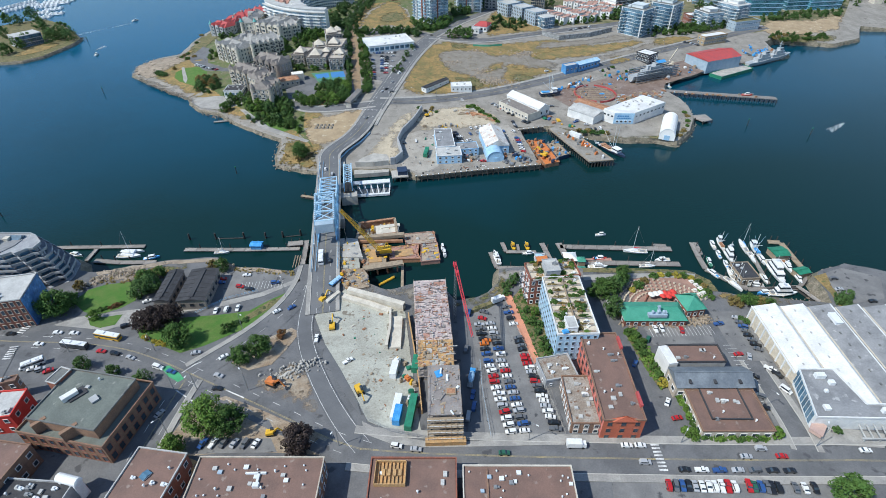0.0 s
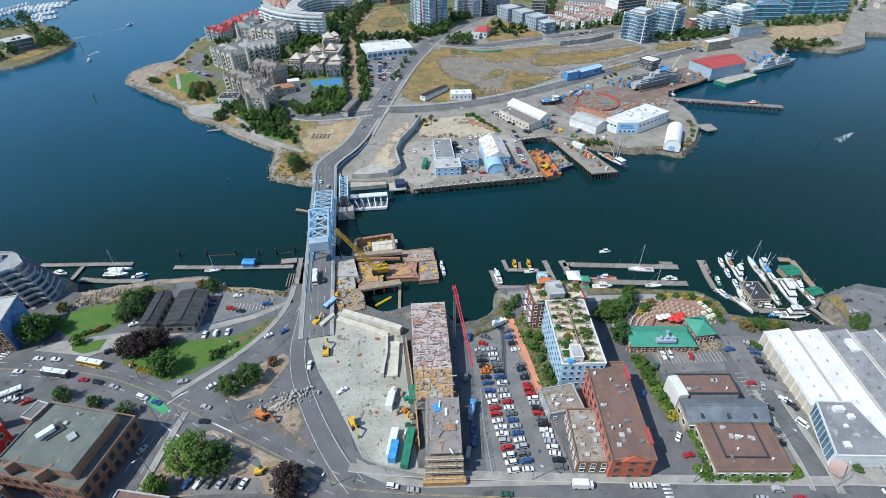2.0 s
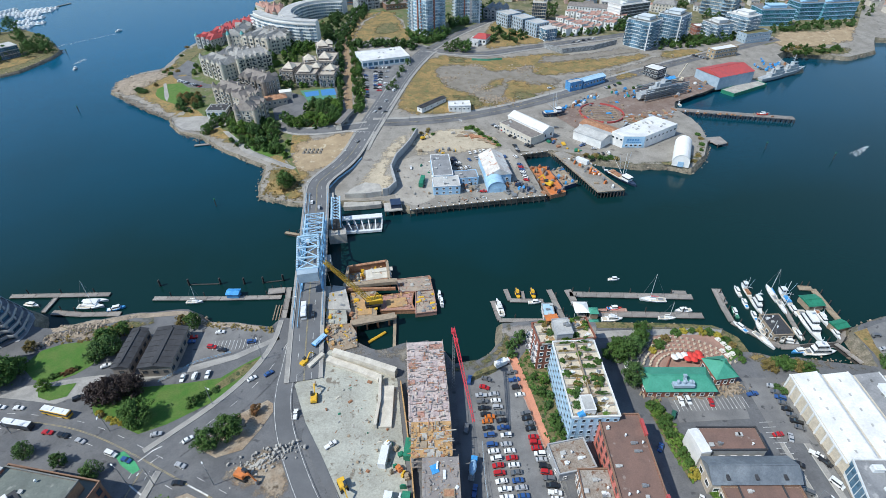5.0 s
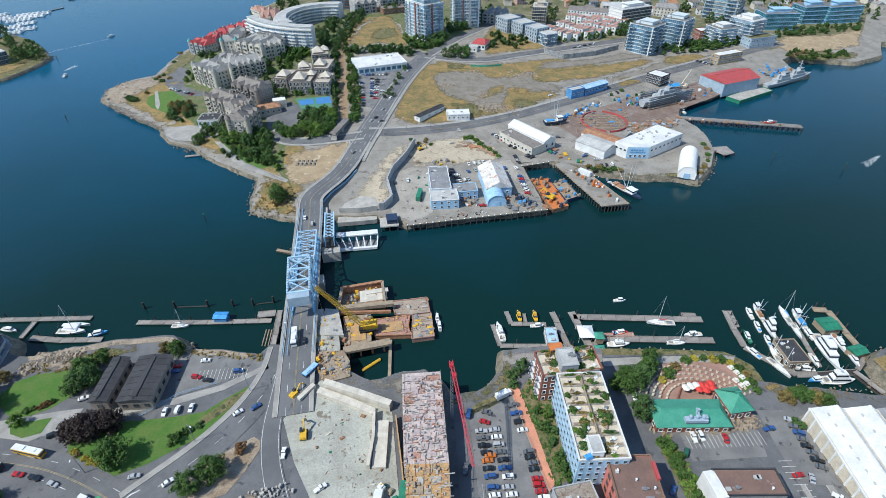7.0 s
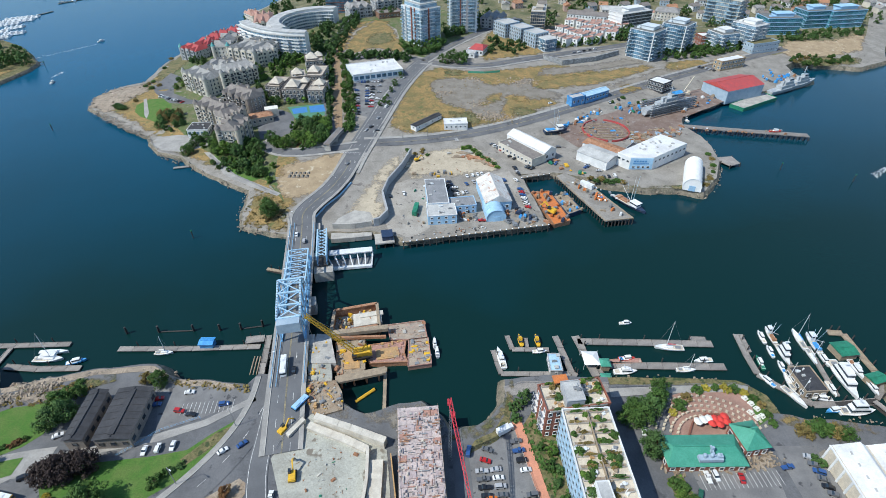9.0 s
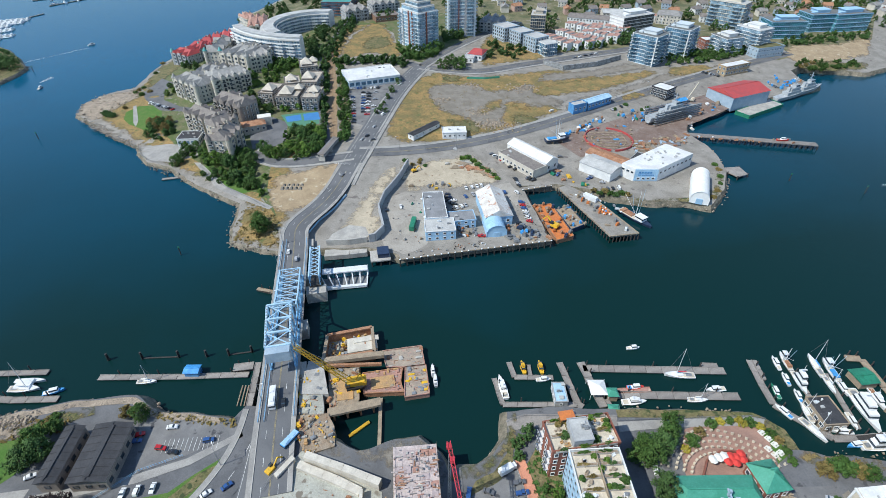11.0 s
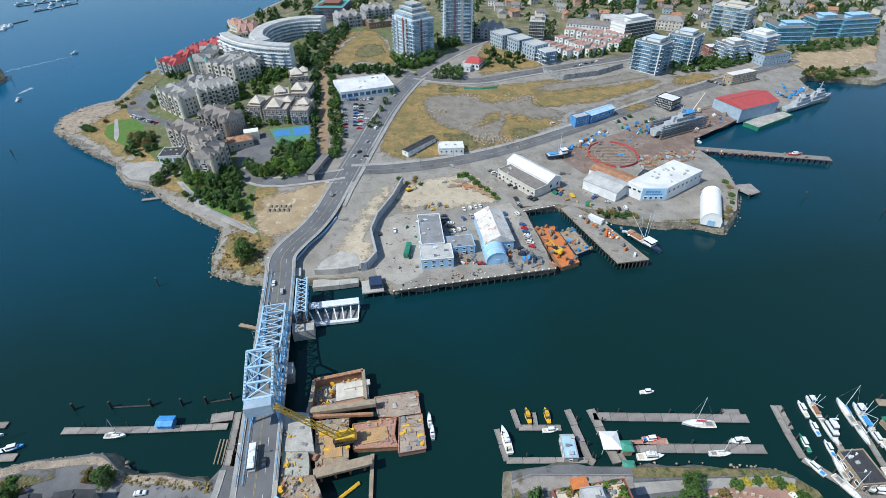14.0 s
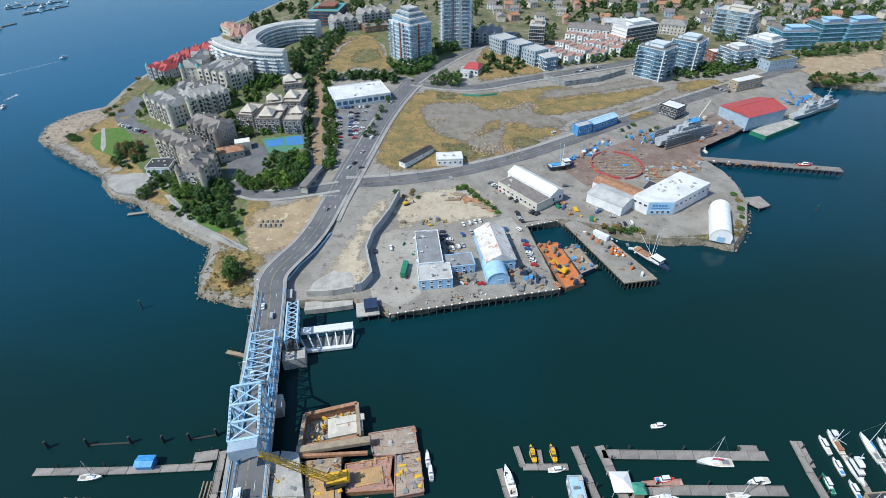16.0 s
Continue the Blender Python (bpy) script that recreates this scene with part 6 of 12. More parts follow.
building(123.8, 329.7, 7.6, 11.4, -38.6, 3.5, "low dark roofed store beside the yard building", 0, "stucco_grey", "roof_dark", "", clutter=3, name="shed", category="shed")
building(234.4, 428.9, 23.7, 39.1, -65.4, 8, "pale blue-grey steel hall with a red roof", 0, "panel_blue", "roof_red", "", shape="gable", pitch=3.4, along="y", name="steel_hall", category="hall")
building(*clip((98.1, 399.1, 12.3, 5.9, 27.8), 12), 6, "blue metal clad workshop", 1, "blue_paint", "roof_light", "se", bay=3.0, win=(1.4, 1.4), name="workshop", category="workshop")
building(*clip((114.6, 409, 24.6, 7, 34.3), 12), 5, "blue workshop with a pale sloping roof", 1, "blue_paint", "steel_pale", "se", bay=3.2, win=(1.6, 1.4), shape="gable", pitch=1.4, name="workshop", category="workshop")
building(174.3, 430.5, 13.2, 12.6, -49.5, 6.4, "white-roofed two-storey office with dark balconies", 2, "roof_dark", "roof_white", "sew", bay=2.4, win=(1.8, 1.8), frame="stucco_white", name="office", category="office")
building(252.9, 477.3, 28.5, 8.2, 24.7, 7, "tan office building with a white roof", 2, "sand", "roof_white", "sew", bay=3.0, win=(1.6, 1.6), glass="glass_blue", name="office", category="office")

# ---- north shore: hotel and apartments on the west side ----
def chateau(x, y, w, d, rot, H, label, floors, wall="stucco", roof="roof_slate", pitch=5.0, bays=4, along="x", turrets=(), cap="roof_teal", chimneys=2):
    """A pitched-roofed house with gabled bays on its long sides, corner turrets and chimneys."""
    root = building(x, y, w, d, rot, H, label, floors, wall, roof, "sew", bay=2.7, win=(1.3, 1.6), frame="stucco_white", shape="gable", pitch=pitch, along=along, hip=min(w, d) * 0.22, balcony="s", name="apartment_house", category="apartment house")
    L, D = (w, d) if along == "x" else (d, w)
    bw = min(4.6, L / (bays + 0.5) * 0.62)
    panes = Shape()
    for i in range(bays):
        q = (i - (bays - 1) / 2) * L / bays
        up = (i % 2) * 0.9
        for sg in (-1, 1):
            o = sg * (D * 0.25 + 0.6)
            e = sg * (D / 2 + 1.25)
            if along == "x":
                bay_shape = Shape().box(q, o, -2, bw, D / 2 + 1.2, H + 2.6 + up)
                cap_shape = Shape().gable(q, o * 0.82, H + 0.6 + up, bw, D / 2 + 2.0, bw * 0.55, along="y", over=0.3)
            else:
                bay_shape = Shape().box(o, q, -2, D / 2 + 1.2, bw, H + 2.6 + up)
                cap_shape = Shape().gable(o * 0.82, q, H + 0.6 + up, D / 2 + 2.0, bw, bw * 0.55, along="x", over=0.3)
            part("gabled_bay", bay_shape, wall, root)
            part("bay_roof", cap_shape, roof, root)
            for f in range(floors):
                z0 = f * H / floors + 0.8
                if along == "x":
                    panes.box(q, e, z0, bw * 0.6, 0.16, H / floors * 0.52)
                else:
                    panes.box(e, q, z0, 0.16, bw * 0.6, H / floors * 0.52)
    part("bay_glazing", panes, "glass", root, kind="stuff")
    for sx, sy in turrets:
        t = part("turret", Shape().tube((sx * w / 2, sy * d / 2, -2), (sx * w / 2, sy * d / 2, H + 1.2), 1.7, n=10), wall, root)
        part("turret_cap", Shape().tube((sx * w / 2, sy * d / 2, H + 1.2), (sx * w / 2, sy * d / 2, H + 4.2), 2.1, 0.1, n=10), cap, t)
    for k in range(chimneys):
        q = (k - (chimneys - 1) / 2) * L * 0.4 + 1.0
        px, py = (q, 0.6) if along == "x" else (0.6, q)
        part("chimney", Shape().box(px, py, H + pitch * 0.6, 1.1, 1.1, pitch * 0.4 + 1.6), "stone", root)
    return root


chateau(-146.3, 341, 13.5, 19.0, -5.1, 13, "tall stone hotel with steep slate roofs", 4, "stone", "roof_slate", 5.0, 3, "y", ((-1, -1), (1, -1)), "roof_slate")
chateau(-169.5, 368.5, 29, 12.5, -36, 12, "stone hotel wing with steep slate roof and bays", 4, "stone", "roof_slate", 4.6, 4, "x", ((-1, -1),), "roof_slate")
chateau(-155.5, 386.5, 29, 14, -33.1, 12, "hotel wing with steep dark roof and bays", 4, "flats_stone", "roof_slate", 4.6, 4, "x", ((1, -1),), "roof_slate")
building(-179.4, 356.2, 14.8, 11.9, 3.9, 4.5, "low glazed hotel restaurant with a flat roof", 1, "stucco_white", "roof_dark", "sew", bay=2.6, win=(2.0, 2.0), glass="glass_blue", parapet=0.4, clutter=4)
chateau(-155.5, 357, 15, 11, 58, 13, "stone hotel link with a steep slate roof", 4, "stone", "roof_slate", 4.0, 3, "x", ((1, -1),), "roof_slate", 1)
building(-137.8, 366.8, 15.2, 9, 25.2, 5, "low brown-roofed hotel entrance hall", 1, "stone", "rust", "sew", shape="gable", pitch=1.8, hip=4)
building(-132.5, 375, 9.6, 6.4, 20, 5.6, "pale canopy roof by the hotel drive", 0, "stucco", "canvas", "", parapet=0)
chateau(-201.7, 426.3, 30.6, 17.1, -38.7, 12, "cream apartment house with pale gabled roofs", 4, "stucco", "roof_apartment", 4.0, 4, "x", ((-1, -1), (1, -1)), "roof_apartment")
chateau(-178.9, 435.1, 28.4, 20.8, 38.3, 12, "long cream apartment house with grey gabled roofs", 4, "stucco", "roof_apartment", 4.0, 6, "x", ((-1, -1),), "roof_apartment")
chateau(-204.6, 461.8, 19.6, 17.6, -10.4, 8, "low cream apartment house behind the gabled ones", 3, "stucco", "roof_apartment", 3.0, 3)
chateau(-211.6, 503.2, 13.4, 37.9, 3.4, 15, "cream apartment tower house with a teal cap", 5, "stucco", "roof_apartment", 4.5, 2, "y", ((-1, -1), (1, -1)))
chateau(-178.2, 484.1, 30.1, 32.7, -25.8, 13, "cream apartment house with stepped grey roofs", 4, "stucco", "roof_apartment", 4.0, 4, "x", ((1, -1),), "roof_apartment")
chateau(-172, 480.6, 18.9, 30.2, 35.6, 12, "cream apartment house with gables towards the crescent", 4, "stucco", "roof_apartment", 4.0, 4)
for k, r in enumerate(((-252.3, 516.1, 21.9, 13.6, -31.8,), (-248, 536.5, 14, 25.6, -7.2,), (-245.1, 548.7, 11.3, 28.7, 12,), (-238.7, 557.2, 10.3, 29.2, 16.9,), (-227.4, 563.6, 15.6, 30.6, 16.9,))):
    chateau(*r, 9, "pale waterfront apartment house with a bright red roof", 3, "stucco_grey", "roof_red", 3.6, 3, "x", ((-1, -1),) if k in (0, 2) else (), "roof_teal", 1)
for r in ((-218, 622.3, 20.1, 43.1, 15,), (-240.9, 653, 13.2, 24.7, 40.5,)):
    chateau(*r, 8, "pale waterfront house with a rusty red roof", 2, "stucco", "rust_pink", 3.4, 3)


def stone_flats(x, y, w, d, rot, H, caps):
    """Stepped stone-coloured flats with pale pyramid caps over their bays."""
    root = building(x, y, w, d, rot, H, "brown-grey stone apartment house with pale pyramid roof caps", 3, "flats_stone", "stone", "sew", bay=2.4, win=(1.5, 1.6), balcony="s", parapet=0.6, clutter=3, name="apartment_house", category="apartment house", group="pyramid-roofed flats")
    for px, py, cw in caps:
        t = part("corner_bay", Shape().box(px * w / 2, py * d / 2, -1, cw, cw, H + 2.4), "flats_stone", root)
        part("pyramid_cap", Shape().gable(px * w / 2, py * d / 2, H + 1.4, cw, cw, cw * 0.5, over=0.6, hip=cw / 2 + 0.55), "roof_cap", t)
        part("bay_window", Shape().box(px * w / 2, py * d / 2 - cw / 2 - 0.05, 0.6, cw * 0.6, 0.14, H - 1.4), "glass", t)


for r, caps in (((-136.8, 410.9, 11.7, 19.6, -8.9,), ((0.1, -0.3, 8.0),)), ((-120.7, 406.3, 17.1, 22.1, -0.8,), ((-0.15, -0.4, 9.0), (0.7, 0.3, 6.0))), ((-110, 432.3, 13.2, 23, -0.8,), ((-0.3, -0.2, 8.5),)),
                ((-103.2, 403.5, 12.4, 20.2, -0.8,), ((0.2, 0.2, 7.0),)), ((-124.7, 426.8, 11.9, 16, 16.9,), ((-0.1, -0.1, 7.5),)), ((-119.9, 461.2, 14.6, 18.8, 15.8,), ((-0.2, -0.2, 8.5), (0.6, 0.2, 6.5)))):
    stone_flats(*r, 9, caps)


def curved_block(cx, cy, radius, a0, a1, depth, H, floors, label):
    """A white apartment block bent along an arc, with glazed fronts and balcony edges."""
    z = land(cx + radius * math.cos(radians((a0 + a1) / 2)), cy + radius * math.sin(radians((a0 + a1) / 2)))
    root = thing("apartment_crescent", None, x=cx, y=cy, z=z, label=label, category="apartment block")
    n = max(6, int(abs(a1 - a0) / 6))
    ang = [radians(a0 + (a1 - a0) * i / n) for i in range(n + 1)]

    def band(r0, r1, z0, z1):
        vs, fs = [], [(0, 1, 2, 3), (4 * n + 3, 4 * n + 2, 4 * n + 1, 4 * n)]
        for a in ang:
            vs += [(r * math.cos(a), r * math.sin(a), zz) for r, zz in ((r0, z0), (r1, z0), (r1, z1), (r0, z1))]
        for i in range(n):
            for j in range(4):
                fs.append((4 * i + j, 4 * i + 4 + j, 4 * i + 4 + (j + 1) % 4, 4 * i + (j + 1) % 4))
        return Shape().add(vs, fs)
    part("wall", band(radius - depth + 0.6, radius - 0.6, -6, H), "stucco_white", root)
    fh = H / floors
    for f in range(floors + 1):
        part("floor_edge", band(radius - depth - 0.5, radius + 0.5, f * fh - 0.25, f * fh + 0.2), "stucco_white", root)
    for rr in (radius - 0.45, radius - depth + 0.45):
        m = max(4, int(abs(a1 - a0) * math.pi / 180 * rr / 2.6))
        panes, ledges = Shape(), Shape()
        out = 1 if rr > radius - depth / 2 else -1
        for f in range(floors):
            for i in range(m):
                a = radians(a0 + (a1 - a0) * (i + 0.5) / m)
                panes.box(rr * math.cos(a), rr * math.sin(a), f * fh + 0.8, 1.9, 0.2, fh - 1.35, math.degrees(a) + 90)
                if f and i % 4 in (1, 2):
                    b = rr + out * 1.5
                    ledges.box(b * math.cos(a), b * math.sin(a), f * fh - 0.1, 2.6, 2.0, 0.25, math.degrees(a) + 90)
                    b = rr + out * 2.45
                    ledges.box(b * math.cos(a), b * math.sin(a), f * fh + 0.15, 2.6, 0.1, 1.0, math.degrees(a) + 90)
        part("glazing", panes, "glass_pale", root, kind="stuff")
        part("balcony", ledges, "stucco_white", root, kind="stuff")
    part("roof", band(radius - depth - 0.7, radius + 0.9, H + 0.2, H + 0.55), "roof_light", root)
    part("upper_storey", band(radius - depth + 2.5, radius - 2.5, H + 0.5, H + 2.6), "stucco_white", root)
    part("upper_roof", band(radius - depth + 1.8, radius - 1.8, H + 2.6, H + 2.9), "roof_light", root)
    return root


curved_block(-128, 586, 100, 218, 268, 12, 19, 7, "white curved apartment block with blue glass and balconies")
curved_block(-134, 549, 50, 78, 232, 14, 17, 6, "white horseshoe apartment crescent with blue glass")
tower(-127.4, 653.8, 33.6, 37.8, -4.3, 14, "red brick and white apartment block with a teal roof", 5, "brick", "glass_blue", "roof_teal", "se")

# towers up the hill
tower(-28.9, 536, 29, 23, -50.6, 30, "stepped teal glass apartment tower with red brick piers", 10, "mullion", "glass_pale", "roof_light", "sew", penthouse=False, band=0.7,
      piers=(("s", 0.05, 1.4, "brick"), ("s", 0.22, 1.0, "brick"), ("s", -0.3, 3.0, "stucco_white"), ("e", -0.1, 1.2, "brick")), steps=((0.82, 0.8, 4.2, 30), (0.62, 0.62, 3.6, 34.2), (0.4, 0.4, 3.0, 37.8)))
tower(12.5, 580, 27, 22, 4, 70, "tall blue glass apartment tower with pale vertical piers", 23, "mullion", "glass_pale", "roof_grey", "sew", penthouse=False,
      piers=(("s", -0.48, 1.6, "mullion"), ("s", -0.12, 0.9, "brick"), ("s", 0.14, 2.4, "balcony_grey"), ("s", 0.48, 1.6, "mullion")))
for r, H in (((57.5, 554.4, 17.9, 17.7, -57,), 12), ((71.4, 540.5, 16.8, 15.6, -58.9,), 12), ((83.6, 525.6, 16.4, 15.7, -56.1,), 12)):
    building(*r, H, "grey four-storey apartment block with wide eaves", 4, "panel_blue", "roof_light", "sew", bay=2.6, win=(1.7, 1.9), balcony="s", category="apartment block", group="stepped grey flats")
tower(92.7, 514.5, 13.2, 13, -62.9, 10, "white and blue apartment block with balconies", 3, "stucco_white", "glass_blue", "roof_light", "se", penthouse=False)
chateau(46.2, 582.5, 22.9, 21.8, -19.2, 9, "grey apartment house above the flats", 3, "stucco_grey", "roof_apartment", 3.0, 3)
tower(*clip((93.7, 579.3, 14.2, 43.1, -11.4), 20), 20, "plain tan concrete apartment tower", 7, "stone", "glass", "roof_light", "se", balcony=0)
for r, H in (((182.4, 501.5, 22.9, 20.7, -45.7,), 23), ((218, 520.8, 22.2, 21.2, -41.8,), 23)):
    tower(*r, H, "dark glass apartment tower with white frame edges", 8, "mullion", "glass_blue", "roof_grey", "sew", piers=(("s", -0.48, 0.8, "stucco_white"), ("s", 0.48, 0.8, "stucco_white"), ("e", 0.4, 0.8, "stucco_white")))
tower(*clip((269.7, 527.3, 19, 27.3, -71.1), 20), 14, "white apartment block with blue glass balconies", 5, "stucco_white", "glass_pale", "roof_grey", "sew")
tower(*clip((297.6, 535.7, 22.9, 30, -59.9), 20), 20, "stepped white apartment block with blue glass", 7, "stucco_white", "glass_pale", "roof_light", "sew")
tower(*clip((310.1, 613.2, 33.6, 41.4, -43.9), 20), 24, "large pale slab of flats with many balconies", 7, "stucco", "glass_pale", "roof_light", "sew")
tower(*clip((346.9, 577.2, 36.6, 23.6, 1.9), 20), 15, "blue-green glass office building with pale floor bands", 4, "panel_sky", "glass_teal", "roof_grey", "sew", balcony=0)
tower(*clip((395.5, 600.5, 28.6, 23.4, 9), 20), 16, "blue-green glass office wing", 4, "panel_sky", "glass_teal", "roof_grey", "sew", balcony=0)
tower(*clip((429.4, 601.5, 42.2, 19.6, 11.6), 20), 16, "long blue-green glass office building", 4, "panel_sky", "glass_teal", "roof_grey", "sew", balcony=0)
building(*clip((257.3, 536.2, 19.7, 10.8, 9.8), 20), 8, "small red brick block with a white roof", 2, "brick", "roof_white", "sew")
building(*clip((301.8, 517.9, 31, 11, 19.3), 20), 8, "blue and white corner building with a planted roof", 2, "panel_blue", "scrub", "sew", glass="glass_blue")
tower(*clip((189.8, 595.1, 40.3, 36.4, 27.2), 20), 15, "pale apartment slab with tall window strips", 5, "stucco_white", "glass", "roof_light", "se", balcony=0)
building(*clip((155.2, 608.3, 42.7, 28.4, -22.4), 20), 7, "long low grey-roofed apartment row", 2, "stucco_white", "roof_slate", "s", shape="gable", pitch=2)
building(*clip((185.2, 629.4, 24.4, 34.2, -6.7), 20), 8, "cream apartment house with a pale roof", 3, "stucco", "roof_light", "s", shape="gable", pitch=2)
building(*clip((249.7, 625.6, 24.7, 47.8, -24), 20), 9, "cream apartment house with a hipped roof", 3, "stucco", "roof_tile", "se", shape="gable", pitch=3, hip=5)
chateau(*clip((-80.1, 650.7, 31.7, 43.2, 24.1), 20), 11, "grey apartment house with dormers", 4, "stucco_grey", "roof_tile", 3.5, 4)
chateau(*clip((-108.8, 624.1, 25.3, 40.3, 25.8), 20), 10, "grey apartment house by the trees", 3, "stucco_grey", "roof_tile", 3.5, 3)
building(*clip((-70.3, 611.6, 26.8, 16.8, 22.9), 20), 5, "low brown house row below the tower", 1, "brick_brown", "roof_slate", "s")

tower(*clip((-456.1, 492.2, 22.9, 24, 55.5), 18), 10, "dark glazed waterfront hotel with blue window bands", 3, "stucco_grey", "glass_blue", "roof_light", "se", penthouse=False, balcony=0)
# petrol station with its red canopy
building(*clip((27.1, 502.7, 13.2, 17.2, -20.2), 20), 4.5, "small filling station with a red hipped roof", 1, "stucco_white", "roof_red", "sew", bay=2.5, win=(1.8, 1.8), shape="gable", pitch=2.6, hip=3, name="filling_station", category="filling station")
building(*clip((19.9, 495.6, 8.8, 14.9, -14.2), 20), 3.6, "white filling station shop", 1, "stucco_white", "roof_light", "s")

# rows of pink and white town houses: one is built, the rest are copies
TH = building(0, 0, 5.0, 9.0, 0, 6.2, "small white town house with a pinkish-brown roof and dark windows", 2, "stucco_white", "rust_pink", "s", bay=2.2, win=(1.3, 1.4), frame="stucco_white", parapet=0.4, trim="stucco_pink", name="town_house", category="town house", group="town house rows", z=0)
part("porch", Shape().box(0, -5.2, 2.6, 2.6, 1.6, 0.2).box(-1.2, -5.9, 0, 0.2, 0.2, 2.6).box(1.2, -5.9, 0, 0.2, 0.2, 2.6), "stucco_white", TH)
rows = (([(95.9, 550.3), (117.2, 522.8)]), ([(112.5, 565.9), (139.4, 528.8)]), ([(125.6, 588.9), (173.6, 555.5)]), ([(150.2, 583), (188.7, 568.2)]), ([(169.4, 600.5), (198.6, 581.3)]), ([(190.5, 611.8), (213.7, 591.7)]), ([(207.4, 627.1), (238, 609.8)]), ([(102, 538.9), (127.6, 523.1)]), ([(123.2, 551.1), (151.5, 534.7)]), ([(137.1, 563.5), (170.1, 543.7)]), ([(157.4, 600.1), (184.2, 590.7)]))
first = True
for a, b in rows:
    a, b = Vector(a), Vector(b)
    n = int((b - a).length / 6.2)
    rot = math.degrees(math.atan2((b - a).y, (b - a).x))
    for i in range(n):
        c = a.lerp(b, (i + 0.5) / n)
        m = pose(c.x, c.y + (1.2 if i % 2 else -1.2), land(c.x, c.y) + (i % 3) * 0.4, 0, 0, rot)
        if first:
            TH.matrix_basis, first = m, False
        else:
            copy_thing(TH, m)

# detached houses of the suburb: one of each kind is built, then copied over the far hill
HOUSES = []
for wall, roof, label in (("stucco_white", "roof_slate", "white detached house with a dark pitched roof"), ("stucco", "roof_tile", "cream detached house with a grey roof"), ("panel_blue", "roof_slate", "grey-blue detached house with a dark roof"), ("stucco_pink", "rust", "pinkish detached house with a rusty roof")):
    h0 = building(0, 0, 10, 9, 0, 5.5, label, 2, wall, roof, "s", bay=2.6, win=(1.3, 1.3), shape="gable", pitch=2.6, name="house", category="house", group="houses on the far hill", z=0)
    part("chimney", Shape().box(2.6, 1.2, 6.0, 0.8, 0.8, 2.8), "brick", h0)
    HOUSES.append([h0, 0])
rng = random.Random(11)
for i in range(22):
    for j in range(5):
        x, y = 60 + i * 25 + rng.uniform(-6, 6), 618 + j * 27 + rng.uniform(-5, 5)
        if (x < 120 and y < 640) or (x > 320 and y < 600 + (x - 320) * 0.1) or rng.random() < 0.22:
            continue
        h = HOUSES[rng.randrange(4)]
        m = pose(x, y, land(x, y), 0, 0, rng.choice((0, 90, 20, -15)))
        if not h[1]:
            h[0].matrix_basis, h[1] = m, 1
        else:
            copy_thing(h[0], m)


# ---- the blue bascule bridge ----
def P3(y, off, z):
    a = axis(y, off)
    return (a[0], a[1], z)


BRIDGE = thing("bascule_bridge", None, label="pale blue steel truss bascule bridge with a concrete counterweight", category="bridge")
s = Shape()
ring = [axis(y, -7.0) for y in (152, 175, 200, 225, 248)] + [axis(y, 5.2) for y in (248, 225, 200, 175, 152)]
s.prism(ring, DECK - 1.3, DECK)
part("deck", s, "steel_grey", BRIDGE)
for off in (-7.0, -4.9, 5.1):
    s = Shape()
    for y in range(152, 248, 3):
        s.beam(P3(y, off, DECK), P3(y, off, DECK + 1.15), 0.12)
    for z in (0.5, 1.1):
        s.beam(P3(152, off, DECK + z), P3(248, off, DECK + z), 0.1)
    part("railing", s, "steel_blue", BRIDGE)


# top members painted paler as if sunlit, posts and diagonals bluer as shaded
def member(p, q, w, h=None, name="member", mat="steel_pale"):
    part(name, Shape().beam(p, q, w * 0.76, (h or w) * 0.76), mat, BRIDGE)


# the lifting span
PANEL = [194 + i * 4.15 for i in range(7)]
for off in (-4.5, 4.5):
    tops = [15.6, 14.6, 13.9, 13.6, 13.4, 13.3, 13.2]
    member(P3(190, off, DECK + 0.7), P3(221, off, DECK + 0.7), 0.6, 0.9, "bottom_chord", "steel_blue")
    for i in range(6):
        member(P3(PANEL[i], off, tops[i]), P3(PANEL[i + 1], off, tops[i + 1]), 0.75, 0.6, "top_chord")
        a, b = (tops[i], DECK + 0.7) if i % 2 else (DECK + 0.7, tops[i + 1])
        member(P3(PANEL[i], off, a), P3(PANEL[i + 1], off, b), 0.4, 0.4, "diagonal", "steel_blue")
    for i in range(7):
        member(P3(PANEL[i], off, DECK), P3(PANEL[i], off, tops[i]), 0.4, 0.4, "post", "steel_blue")
for i in range(7):
    member(P3(PANEL[i], -4.5, tops[i]), P3(PANEL[i], 4.5, tops[i]), 0.5, 0.6, "cross_strut")
    if i < 6:
        member(P3(PANEL[i], -4.5, tops[i]), P3(PANEL[i + 1], 4.5, tops[i + 1]), 0.32, 0.3, "lateral_brace")
        member(P3(PANEL[i], 4.5, tops[i]), P3(PANEL[i + 1], -4.5, tops[i + 1]), 0.32, 0.3, "lateral_brace")
